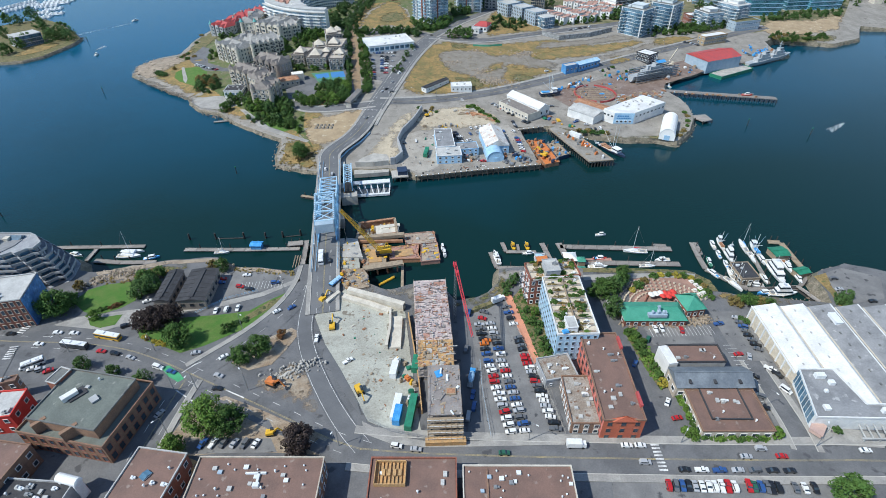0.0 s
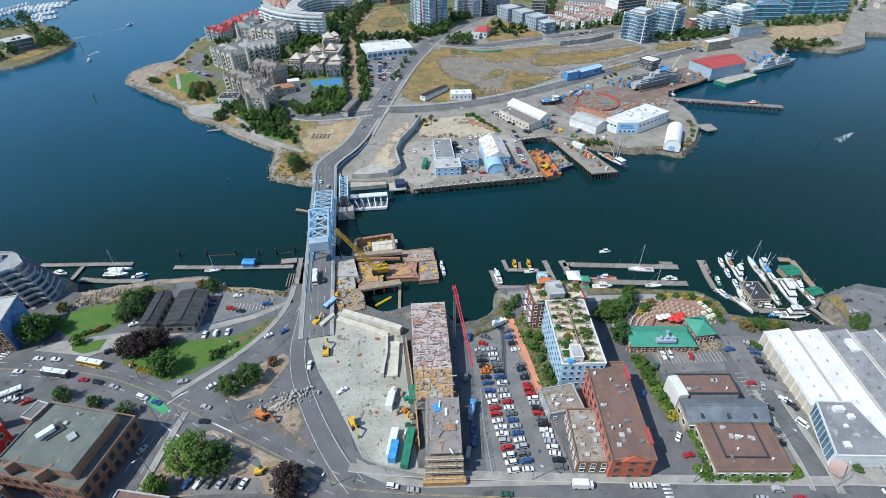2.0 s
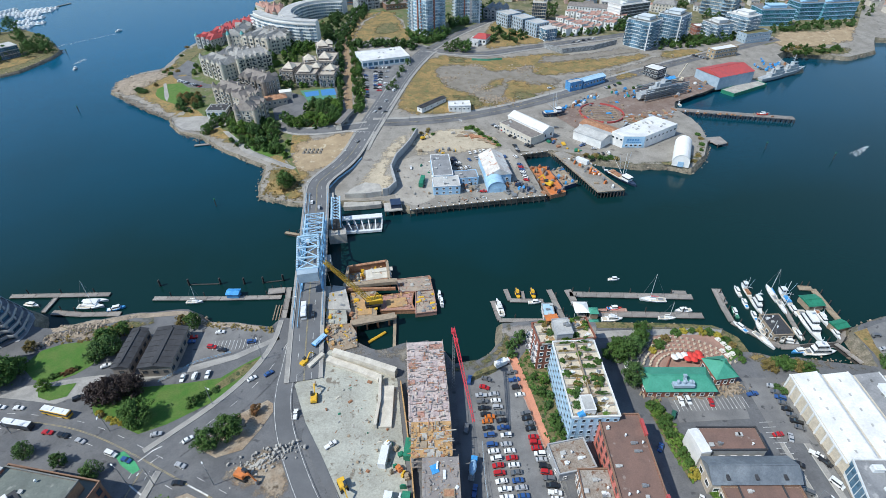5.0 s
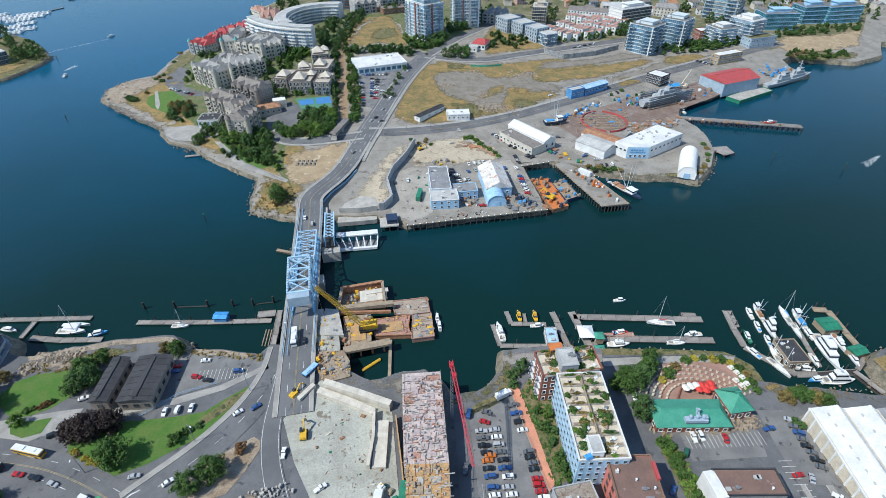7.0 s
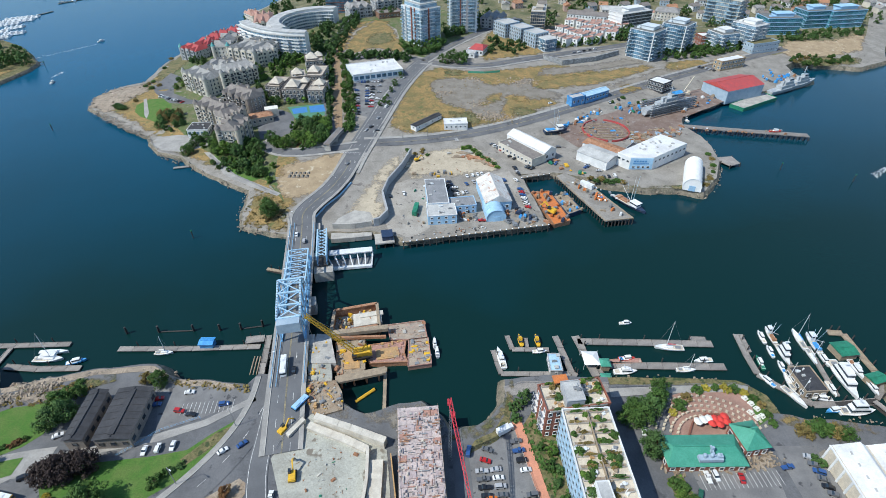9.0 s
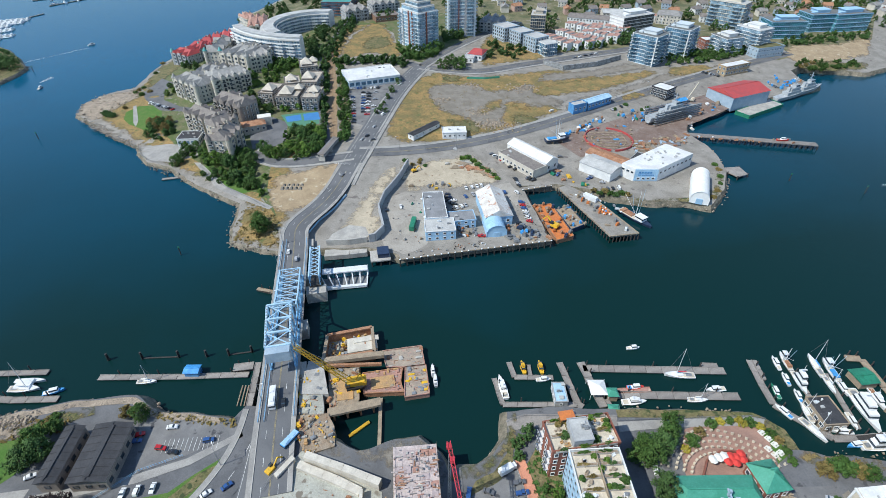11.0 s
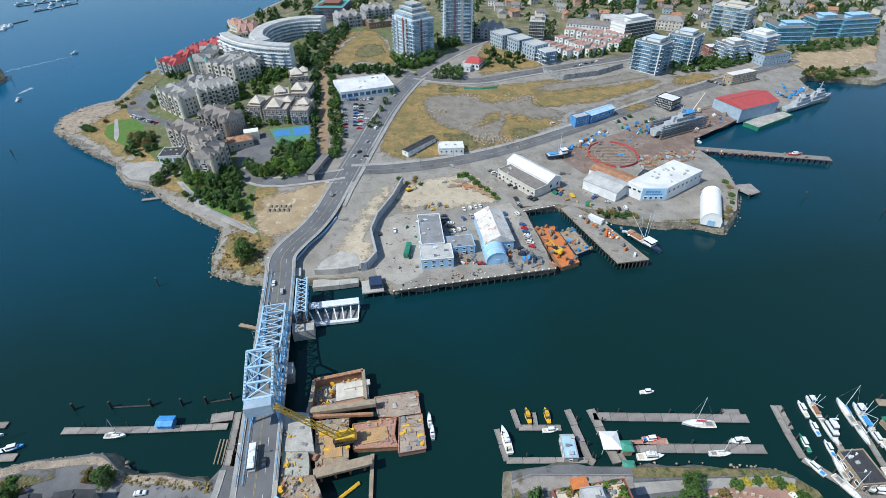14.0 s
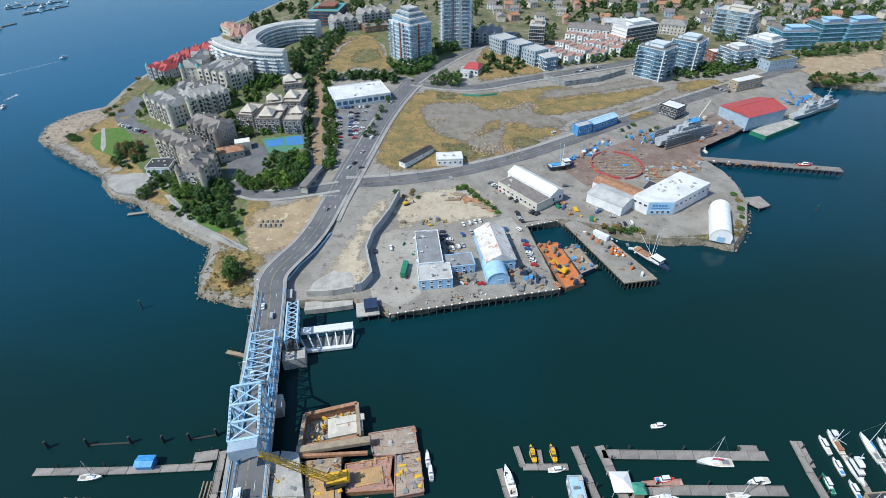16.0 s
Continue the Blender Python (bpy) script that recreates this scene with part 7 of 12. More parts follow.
# the tower over the near end
for off in (-4.5, 4.5):
    pts = [(172.5, 18.4), (177.5, 19.9), (182.5, 21.4), (188, 23.0)]
    for (a, za), (b, zb) in zip(pts, pts[1:]):
        member(P3(a, off, za), P3(b, off, zb), 1.0, 0.9, "tower_chord")
        member(P3(a, off, za), P3(b, off, DECK + 0.6), 0.5, 0.5, "tower_diagonal", "steel_blue")
    for y, z in pts:
        member(P3(y, off, DECK), P3(y, off, z), 0.7, 0.7, "tower_post", "steel_blue")
    member(P3(188, off, 23.0), P3(194, off, 15.6), 0.9, 0.8, "link_arm")
    member(P3(172, off, DECK + 0.7), P3(192, off, DECK + 0.7), 0.6, 0.9, "bottom_chord", "steel_blue")
    member(P3(180, off, 12.5), P3(194, off, 12.5), 0.6, 0.7, "middle_chord", "steel_blue")
    # lacing holes along the chord
    s = Shape()
    for k in range(14):
        y = 173 + k * 1.1
        s.box(*axis(y, off), 18.4 + (y - 172.5) * 0.297 + 0.42, 0.4, 0.5, 0.08, 11)
    part("lacing", s, "steel_grey", BRIDGE)
pts = [(172.5, 18.4), (177.5, 19.9), (182.5, 21.4), (188, 23.0)]
for y, z in pts:
    member(P3(y, -4.5, z), P3(y, 4.5, z), 0.9, 0.8, "tower_strut")
for (a, za), (b, zb) in zip(pts, pts[1:]):
    member(P3(a, -4.5, za), P3(b, 4.5, zb), 0.45, 0.4, "tower_brace")
    member(P3(a, 4.5, za), P3(b, -4.5, zb), 0.45, 0.4, "tower_brace")
ring = [axis(169.2, -4.4), axis(169.2, 4.4), axis(173.2, 4.4), axis(173.2, -4.4)]
part("counterweight", Shape().prism(ring, 14.0, 18.4), "panel_blue", BRIDGE, "painted concrete counterweight")
part("walkway", Shape().prism([axis(171.5, -4.2), axis(171.5, 4.2), axis(175.5, 4.2), axis(175.5, -4.2)], 18.0, 18.2), "steel_grey", BRIDGE)
# piers in the water
for y, w in ((172, 16), (193, 15), (222, 15), (246, 16)):
    c = axis(y, 0)
    thing("bridge_pier", Shape().box(0, 0, -3, w, 5.5, DECK + 1.7), "concrete", c[0], c[1], 0, 11, label="weathered concrete bridge pier in the water", category="pier")

# the old railway span beside it
RAIL = thing("rail_bridge_span", None, label="narrow pale blue riveted railway truss span", category="bridge")
r0, r1 = Vector((-60.9, 216.4)), Vector((-64.9, 236.5))
rn = Vector(((r1 - r0).normalized().y, -(r1 - r0).normalized().x))
part("deck", Shape().prism([tuple(r0 + rn * 2.6), tuple(r1 + rn * 2.6), tuple(r1 - rn * 2.6), tuple(r0 - rn * 2.6)], 5.6, 6.4), "pile", RAIL)
# rail span: top chords again coloured as sunlit, diagonals and posts as shaded
for i in range(8):
    a, b = r0.lerp(r1, i / 8), r0.lerp(r1, (i + 1) / 8)
    for sg in (-2.2, 2.2):
        part("top_chord", Shape().beam((*(a + rn * sg), 11.6), (*(b + rn * sg), 11.6), 0.6), "steel_pale", RAIL)
        part("diagonal", Shape().beam((*(a + rn * sg), 6.4 if i % 2 else 11.6), (*(b + rn * sg), 11.6 if i % 2 else 6.4), 0.3), "steel_blue", RAIL)
        part("post", Shape().beam((*(a + rn * sg), 6.4), (*(a + rn * sg), 11.6), 0.3), "steel_blue", RAIL)
    part("brace", Shape().beam((*(a + rn * 2.2), 11.6), (*(b - rn * 2.2), 11.6), 0.3, 0.2), "steel_pale", RAIL)
    part("brace", Shape().beam((*(a - rn * 2.2), 11.6), (*(b + rn * 2.2), 11.6), 0.3, 0.2), "steel_pale", RAIL)
thing("bridge_pier", Shape().box(0, 0, -3, 9, 5, 8.2), "concrete", -60.5, 214.5, 0, 11, label="dark concrete pier under the rail span", category="pier")

# white span part moored beside it
B0 = [(-61.7, 225.5), (-38.9, 228.9), (-56.9, 219.5), (-38.5, 221.9)]
BS = thing("moored_span", None, label="white steel bridge section with glazed bays on floats", category="bridge section")
a, b, c, d = (Vector(p) for p in B0)
part("roof_beam", Shape().beam((*a, 5.2), (*b, 5.2), 3.4, 0.6), "steel_white", BS)
part("fender_beam", Shape().beam((*c, 1.2), (*d, 1.2), 1.4, 1.2), "steel_white", BS)
part("float", Shape().prism([tuple(a), tuple(b), tuple(d), tuple(c)], 0.1, 1.0), "steel_grey", BS)
for i in range(7):
    p, q = a.lerp(b, i / 6), c.lerp(d, i / 6)
    part("strut", Shape().beam((*p, 1), (*p, 5.0), 0.5).beam((*p, 4.4), (*q, 1.4), 0.5), "steel_white", BS)
    if i < 6:
        p2 = a.lerp(b, (i + 0.85) / 6)
        part("panel", Shape().beam((*a.lerp(b, (i + 0.15) / 6), 3.0), (*p2, 3.0), 0.3, 3.2), "glass_teal", BS)


# ---- docks ----
def dock(line, width, label="weathered timber floating dock", z=0.65, piles=True, mat="dock_wood", name="dock"):
    """A floating dock: each plank bay is a part; piles stand beside it."""
    root = thing(name, None, label=label, category="dock")
    for step_no, (p, q) in enumerate(zip(line, line[1:])):
        p, q = Vector(p), Vector(q)
        z -= 0.03 * step_no
        d = (q - p).normalized()
        L = (q - p).length
        n = max(1, round(L / 6.0))
        rot = math.degrees(math.atan2(d.y, d.x))
        for i in range(n):
            c = p.lerp(q, (i + 0.5) / n)
            part("deck_section", Shape().box(0, 0, 0, L / n - 0.15, width, 0.35).box(0, width / 2, 0.3, L / n - 0.2, 0.2, 0.2).box(0, -width / 2, 0.3, L / n - 0.2, 0.2, 0.2), mat, root, m=pose(c.x, c.y, z - 0.35, 0, 0, rot))
        part("float", Shape().beam((*p, 0.05), (*q, 0.05), width * 0.85, 0.5), "pile", root)
        if piles:
            for i in range(max(2, int(L / 14))):
                k = p.lerp(q, (i + 0.5) / max(2, int(L / 14)))
                o = Vector((-d.y, d.x)) * (width / 2 + 0.25)
                part("mooring_post", Shape().tube((k.x + o.x, k.y + o.y, -3), (k.x + o.x, k.y + o.y, 2.9), 0.26, 0.23, 8).tube((k.x + o.x, k.y + o.y, 2.9), (k.x + o.x, k.y + o.y, 3.2), 0.26, 0.02, 8), "pile", root)
    return root


dock([(18.1, 172.2), (20.4, 161.1), (48.4, 161.2)], 1.8)
dock([(24.6, 179.6), (26, 172.6), (41.3, 172.5)], 1.9, piles=False)
dock([(32.3, 178.4), (32.4, 173)], 1.3, piles=False)
dock([(44.9, 179.5), (48.4, 161.4), (50, 160.1)], 2.4)
dock([(53.4, 179.6), (54.9, 172.7), (57.6, 160.2)], 3.0)
dock([(53.8, 176.7), (109.6, 175.7)], 2.9)
dock([(101.4, 178.5), (107.9, 178.2)], 1.8, piles=False)
dock([(60.5, 165.3), (109.9, 164.7)], 2.9)
dock([(64.1, 166.8), (77.6, 167.5)], 2.0, "rust-red painted dock platform", piles=False, mat="rust_pink")
dock([(60.8, 159.1), (59.6, 163.6)], 1.4, "timber gangway down to the dock", piles=False)
dock([(121.7, 180.9), (120.9, 170.4), (120.9, 161.7), (128.6, 153.8), (134.7, 149), (143.4, 149.1), (159.6, 150.6)], 2.4)
dock([(123.4, 180.9), (122.8, 171.9)], 1.8, piles=False)
dock([(135.6, 178.2), (136.1, 166.1), (133.9, 150)], 1.8)
dock([(148.1, 174.9), (146.7, 162), (145.8, 152.4)], 1.8)
dock([(161, 182), (167, 181.4), (167.1, 168.8), (167.7, 158.2)], 2.6, "timber float with orange boards", mat="timber")
dock([(167.3, 157.7), (159.9, 151.3)], 1.6)
dock([(157, 149.7), (161.3, 140.2)], 1.6, "grey gangway from the shore to the marina", 1.9, False)
dock([(-204.9, 172.3), (-159.2, 174.1)], 2.2)
dock([(-183, 171.9), (-182.9, 163.1)], 1.9, piles=False)
dock([(-178.9, 163.1), (-165, 162), (-147.6, 162.6)], 2.4)
dock([(-137.6, 171.8), (-106.6, 172.2), (-78.7, 173.4)], 2.2)
dock([(-85.5, 175.6), (-77.7, 176.8)], 3.2, "old timber pier platform by the bridge", 1.6)
dock([(-75.8, 177.6), (-73.9, 164.1), (-72.7, 153.7)], 2.2, "old timber jetty along the bridge", 2.4)
dock([(-90.3, 219.1), (-81.8, 216.8)], 1.4, "timber fender boom beside the bridge", 1.2, True, "timber", "fender_boom")
for q in (0.0, 1.2, 2.4, 3.6):
    a, b = [(-79.6, 168.9), (-78.8, 160.4)]
    thing("floating_log", Shape().tube((a[0] + q, a[1], 0.1), (b[0] + q * 1.1, b[1], 0.15), 0.3, 0.24), "timber", label="grey log floating beside the jetty", category="log", group="floating logs")
DOLPHINS = [(-138.8, 180.4), (-125.2, 181.1), (-110.5, 181.9), (-99.1, 182.2), (-90.2, 182.9), (-81.2, 184.5)]
for i, p in enumerate(DOLPHINS):
    s = Shape()
    for k in range(4):
        s.tube((p[0] + 0.5 * math.cos(k * 1.57), p[1] + 0.5 * math.sin(k * 1.57), -3), (p[0] + 0.2 * math.cos(k * 1.57), p[1] + 0.2 * math.sin(k * 1.57), 3.4), 0.25)
    thing("mooring_dolphin", s, "pile", label="cluster of dark timber mooring piles", category="mooring", group="mooring dolphins")
for a, b in ((DOLPHINS[1], DOLPHINS[2]), (DOLPHINS[4], DOLPHINS[5])):
    thing("boom_log", Shape().tube((*a, 0.15), (*b, 0.15), 0.3), "pile", label="dark floating boom log", category="log")


# ---- boats ----
def hull(L, B, H, k=0, stern=0.8, flare=0.8):
    """A boat's hull along +x, its keel line at z = -0.3."""
    s, n = Shape(), 12
    rings = []
    for i in range(n + 1):
        t = i / n
        w = B / 2 * (stern + (1 - stern) * min(1, t / 0.35)) if t < 0.35 else B / 2 * max(0.0, 1 - ((t - 0.35) / 0.65) ** 2.3)
        x, sheer = (t - 0.5) * L, H * (1 + 0.25 * t * t)
        rings.append([(x, -w, sheer), (x - 0.02 * L * t, -w * flare, H * 0.3), (x - 0.04 * L * t, -w * 0.35, -0.35), (x - 0.04 * L * t, w * 0.35, -0.35), (x - 0.02 * L * t, w * flare, H * 0.3), (x, w, sheer)])
    vs = [v for r in rings for v in r]
    fs = []
    for i in range(n):
        for j in range(5):
            a = i * 6 + j
            fs.append((a, a + 6, a + 7, a + 1)[::-1])
        fs.append((i * 6 + 5, i * 6 + 11, i * 6 + 6, i * 6)[::-1])
    fs.append((0, 1, 2, 3, 4, 5)[::-1])
    return s.add(vs, fs, k)


BOATS = {}


def boat(kind, x, y, rot, L, hull_mat="hull_white", trim="tarp_blue", label="", z=0.0):
    B = L * (0.30 if kind != "sail" else 0.27)
    H = 0.55 + L * 0.045
    root = thing(kind + "_boat" if kind in ("sail", "motor", "fishing") else kind, None, x=x, y=y, z=z, rot=rot, label=label, category="boat")
    part("hull", hull(L, B, H), hull_mat, root, smooth=False)
    part("deck", Shape().prism([(-L * 0.47, -B * 0.36), (L * 0.15, -B * 0.40), (L * 0.40, -B * 0.08), (L * 0.40, B * 0.08), (L * 0.15, B * 0.40), (-L * 0.47, B * 0.36)], H * 0.98, H * 1.08), "deck_cream" if kind != "motor" else "hull_white", root)
    if kind == "sail":
        part("cabin", Shape().box(L * 0.04, 0, H, L * 0.36, B * 0.5, 0.55, taper=0.85), "hull_white", root)
        part("cockpit", Shape().box(-L * 0.3, 0, H * 1.05, L * 0.2, B * 0.45, 0.12), "steel_grey", root)
        for f in ((0.1,) if L < 13 else (0.18, -0.22)):
            part("mast", Shape().tube((L * f, 0, H), (L * f, 0, H + L * 1.15), 0.11, 0.07), "steel_white", root)
            part("boom", Shape().tube((L * f, 0, H + 1.4), (L * (f - 0.32), 0, H + 1.5), 0.09), "steel_white", root)
            part("sail_cover", Shape().tube((L * f - 0.2, 0, H + 1.62), (L * (f - 0.3), 0, H + 1.65), 0.24, 0.14), trim, root)
        part("stay", Shape().tube((L * 0.48, 0, H * 1.2), (L * 0.1, 0, H + L * 1.12), 0.03, n=4).tube((-L * 0.48, 0, H), (L * 0.1, 0, H + L * 1.12), 0.03, n=4), "steel_grey", root)
    elif kind == "motor":
        part("cabin", Shape().box(L * 0.02, 0, H, L * 0.42, B * 0.66, 1.15, taper=0.88), "hull_white", root)
        part("window_band", Shape().box(L * 0.02, 0, H + 0.55, L * 0.405, B * 0.64, 0.42, taper=0.96), "glass", root)
        if L > 8.5:
            part("flybridge", Shape().box(-L * 0.04, 0, H + 1.15, L * 0.30, B * 0.56, 0.6, taper=0.9).box(-L * 0.04, 0, H + 1.75, L * 0.2, B * 0.5, 0.06), "hull_white", root)
            part("antenna", Shape().tube((-L * 0.1, 0, H + 1.7), (-L * 0.14, 0, H + 4.2), 0.04, n=4).box(-L * 0.1, 0, H + 2.4, 0.3, 0.9, 0.12), "steel_white", root)
        part("cockpit", Shape().box(-L * 0.36, 0, H * 1.05, L * 0.2, B * 0.62, 0.1), trim, root)
    elif kind == "fishing":
        part("wheelhouse", Shape().box(L * 0.16, 0, H, L * 0.22, B * 0.62, 2.4, taper=0.92).box(L * 0.16, 0, H + 2.4, L * 0.25, B * 0.68, 0.15), "hull_white", root)
        part("window_band", Shape().box(L * 0.16, 0, H + 1.5, L * 0.226, B * 0.61, 0.6), "glass", root)
        part("hold", Shape().box(-L * 0.18, 0, H, L * 0.24, B * 0.5, 0.7).box(-L * 0.36, 0, H, L * 0.1, B * 0.6, 0.9), trim, root)
        part("mast", Shape().tube((0, 0, H), (0, 0, H + L * 0.75), 0.14, 0.08).tube((0, 0, H + 1.4), (-L * 0.42, 0, H + L * 0.45), 0.1, 0.07), "steel_white", root)
        part("trolling_pole", Shape().tube((0, B * 0.3, H), (-L * 0.05, B * 0.75, H + L * 0.7), 0.07, 0.05).tube((0, -B * 0.3, H), (-L * 0.05, -B * 0.75, H + L * 0.7), 0.07, 0.05), "steel_pale", root)
    elif kind == "yacht":
        part("cabin", Shape().box(-L * 0.02, 0, H, L * 0.55, B * 0.72, 2.2, taper=0.9), "hull_white", root)
        part("window_band", Shape().box(-L * 0.02, 0, H + 0.9, L * 0.54, B * 0.705, 0.7, taper=0.97), "glass", root)
        part("upper_deck", Shape().box(-L * 0.05, 0, H + 2.2, L * 0.36, B * 0.62, 1.9, taper=0.88).box(-L * 0.08, 0, H + 4.1, L * 0.28, B * 0.6, 0.15), "hull_white", root)
        part("upper_window", Shape().box(-L * 0.05, 0, H + 2.9, L * 0.345, B * 0.6, 0.7, taper=0.96), "glass", root)
        part("mast", Shape().tube((-L * 0.1, 0, H + 4.2), (-L * 0.13, 0, H + 7.5), 0.12, 0.05).box(-L * 0.1, 0, H + 5.4, 0.5, 1.8, 0.2), "steel_white", root)
        part("tender", Shape().box(-L * 0.36, 0, H, L * 0.12, B * 0.4, 0.6, taper=0.8), "steel_grey", root)
    return root


MAR = -92.0  # the lie of the marina's berths
for kind, px, rot, L, hm, tr, lab in (
    ("motor", (131.6, 179.5), MAR + 180, 10, "hull_white", "deck_cream", "white motor boat berthed at the marina"),
    ("fishing", (135.8, 180.5), MAR + 180, 13, "hull_white", "rust", "white fishing boat with rusty gear at the marina"),
    ("motor", (131.4, 172.3), MAR + 180, 9, "hull_white", "tarp_blue", "white cruiser with a blue cover at the marina"),
    ("yacht", (135.8, 170.6), MAR, 15, "hull_white", "deck_cream", "white motor yacht at the marina"),
    ("motor", (131.9, 165), MAR + 180, 9, "hull_white", "tarp_blue", "small white cruiser at the marina"),
    ("sail", (131.1, 158.4), MAR + 180, 12, "hull_white", "canvas", "white sailing yacht moored at the marina"),
    ("motor", (123, 158.8), MAR + 210, 10, "hull_white", "tarp_blue", "white cruiser with a blue tarpaulin"),
    ("sail", (129.5, 151.8), MAR + 25, 15, "hull_white", "canvas", "long white sailing yacht at the marina"),
    ("motor", (124.5, 166.9), MAR + 180, 10, "tarp_green", "tarp_green", "boat under a dark green cover"),
    ("sail", (146.5, 178.4), MAR + 180, 16, "hull_white", "tarp_blue", "large white ketch at the marina"),
    ("fishing", (151.3, 176.6), MAR + 180, 16, "hull_white", "tarp_blue", "white fishing boat with blue tarpaulins and poles"),
    ("motor", (150.9, 168.7), MAR, 11, "hull_white", "deck_cream", "white cruiser at the inner dock"),
    ("sail", (146.7, 169.8), MAR, 12, "hull_white", "canvas", "white sailing boat at the inner dock"),
    ("yacht", (152.6, 159.4), MAR, 26, "hull_white", "deck_cream", "large white motor yacht with two decks"),
    ("motor", (139.4, 151.4), 175, 11, "hull_white", "deck_cream", "white cruiser along the main float"),
    ("motor", (141.1, 146.7), 190, 11, "tarp_blue", "deck_cream", "blue cruiser with a cream deck"),
    ("yacht", (148.9, 146.3), 2, 20, "hull_white", "deck_cream", "big white tour boat along the shore float"),
    ("motor", (160.6, 163.7), MAR, 14, "hull_white", "rust", "white cruiser with a brown deck"),
) + (
    ("motor", (161.4, 156.1), MAR, 11, "hull_white", "tarp_blue", "white boat with a bright blue cover"),
    ("motor", (145.4, 155.3), MAR, 10, "hull_white", "deck_cream", "white cruiser beside the float house"),
    ("sail", (90.7, 173.7), 176, 14, "hull_white", "crane_red", "white two-masted sailing boat at the dock"),
    ("motor", (72, 168.4), 5, 8, "umbrella_red", "tarp_blue", "red and white motor boat at the dock"),
    ("motor", (69.6, 162.3), 4, 11, "hull_white", "deck_cream", "white cabin cruiser at the dock"),
    ("motor", (102.2, 167.6), 185, 9, "hull_white", "deck_cream", "white cabin boat moored at the dock"),
    ("sail", (93.7, 163.2), 0, 9, "hull_white", "canvas", "small white sailing boat at the dock"),
    ("motor", (37.3, 171.6), 5, 7, "hull_white", "deck_cream", "small white boat tied to the float"),
    ("motor", (21, 168.4), 100, 12, "hull_white", "deck_cream", "long white boat along the float"),
    ("motor", (76.8, 186.5), 5, 6.5, "hull_white", "deck_cream", "white boat on a mooring in open water"),
    ("sail", (-117.5, 170), 4, 9, "hull_white", "canvas", "small white sailing boat by the long dock"),
    ("motor", (-151.2, 165.7), 20, 9, "tarp_blue", "hull_white", "bright blue and white workboat"),
    ("motor", (-190.9, 167.2), -10, 9, "hull_white", "deck_cream", "white cruiser by the apartments"),
    ("fishing", (104.9, 273.5), -57, 25, "navy", "rust", "dark-hulled fishing vessel with white wheelhouse"),
    ("motor", (-365.6, 463.1), 100, 9, "hull_white", "deck_cream", "small white boat under way"),
    ("motor", (-393.4, 584.3), 60, 9, "hull_white", "deck_cream", "white boat under way on open water"),
    ("motor", (180.7, 384.9), 100, 11, "hull_white", "deck_cream", "white workboat by the shipyard"),
    ("motor", (282.6, 437.1), 25, 12, "ship_grey", "deck_cream", "small grey harbour craft"),
):
    boat(kind, *px, rot, L * (0.66 if "marina" in lab or px[0] > 115 and px[1] < 230 else 0.85), hm, tr, lab)
# the catamaran and the two yellow passenger boats
c = -163.2, 166.6
cat = boat("sail", c[0], c[1], 3, 12, "hull_white", "canvas", "wide white sailing catamaran at the dock")
part("second_hull", hull(12, 2.0, 1.0), "hull_white", cat, m=pose(0, 3.6, 0))
part("bridge_deck", Shape().box(-1, 1.8, 1.0, 6.5, 4.2, 0.8, taper=0.9), "hull_white", cat)
YB = None
for p in [(29.9, 177.1), (36.9, 177.2)]:
    if YB is None:
        YB = thing("harbour_taxi", None, label="rounded yellow harbour passenger boat", category="boat", group="yellow passenger boats")
        part("hull", hull(6.0, 2.3, 0.9, stern=0.6), "yellow", YB)
        s = Shape()
        for i in range(10):
            a, b = math.pi * i / 9, 0
            s.box(-1.8 + i * 0.4, 0, 0.9, 0.41, 1.9 * math.sin(a * 0.8 + 0.35), 1.3 * math.sin(a * 0.85 + 0.25), taper=0.75)
        part("canopy", s, "yellow", YB)
        part("window_band", Shape().box(0, 0, 1.15, 3.4, 1.86, 0.5), "glass", YB)
        YB.matrix_basis = pose(p[0], p[1], 0, 0, 0, 96)
    else:
        copy_thing(YB, pose(p[0], p[1], 0, 0, 0, 96))

building(41.9, 164.9, 4.6, 7.8, 0.7, 2.6, "grey-roofed float house on the dock", 1, "stucco_grey", "steel_pale", "sw", bay=2, win=(1.0, 0.9), parapet=0.2, clutter=3, z=0.65, name="float_house", category="float house")
building(136.2, 157.7, 8.6, 10.6, 4.1, 3.4, "large float house with a black flat roof", 1, "timber", "roof_dark", "sew", bay=2.4, win=(1.6, 1.2), parapet=0.3, clutter=4, z=0.5, name="float_house", category="float house")
for r, m, l in (((160.2, 172.3, 7.2, 6.2, 7.7), "tarp_green", "float shelter under a green tarpaulin"), ((163.6, 159, 6, 3.8, 16), "tarp_green", "small green float shelter")):
    building(*r, 2.2, l, 0, "timber", m, "", shape="gable", pitch=0.8, z=0.65, name="float_shelter", category="shelter")
building(-100.8, 174.4, 5.3, 3.3, 0.8, 2.2, "small blue hut on the dock", 0, "blue_paint", "tarp_blue", "", shape="gable", pitch=0.6, z=0.65, name="dock_hut", category="hut")
for c in (61.7, 165), (60.5, 158.3):
    building(c[0], c[1], 3.4, 3.0, 0, 2.4, "small green-roofed dock gatehouse", 0, "timber", "roof_green", "", shape="gable", pitch=1.0, hip=1.2, z=0.65, name="dock_hut", category="hut")
c = 56.6, 166.9
TENT = thing("dock_tent", None, x=c[0], y=c[1], z=0.65, label="white peaked tent on the dock", category="tent")
part("canopy", Shape().gable(0, 0, 2.4, 5.6, 5.6, 1.5, hip=2.9), "tent_white", TENT)
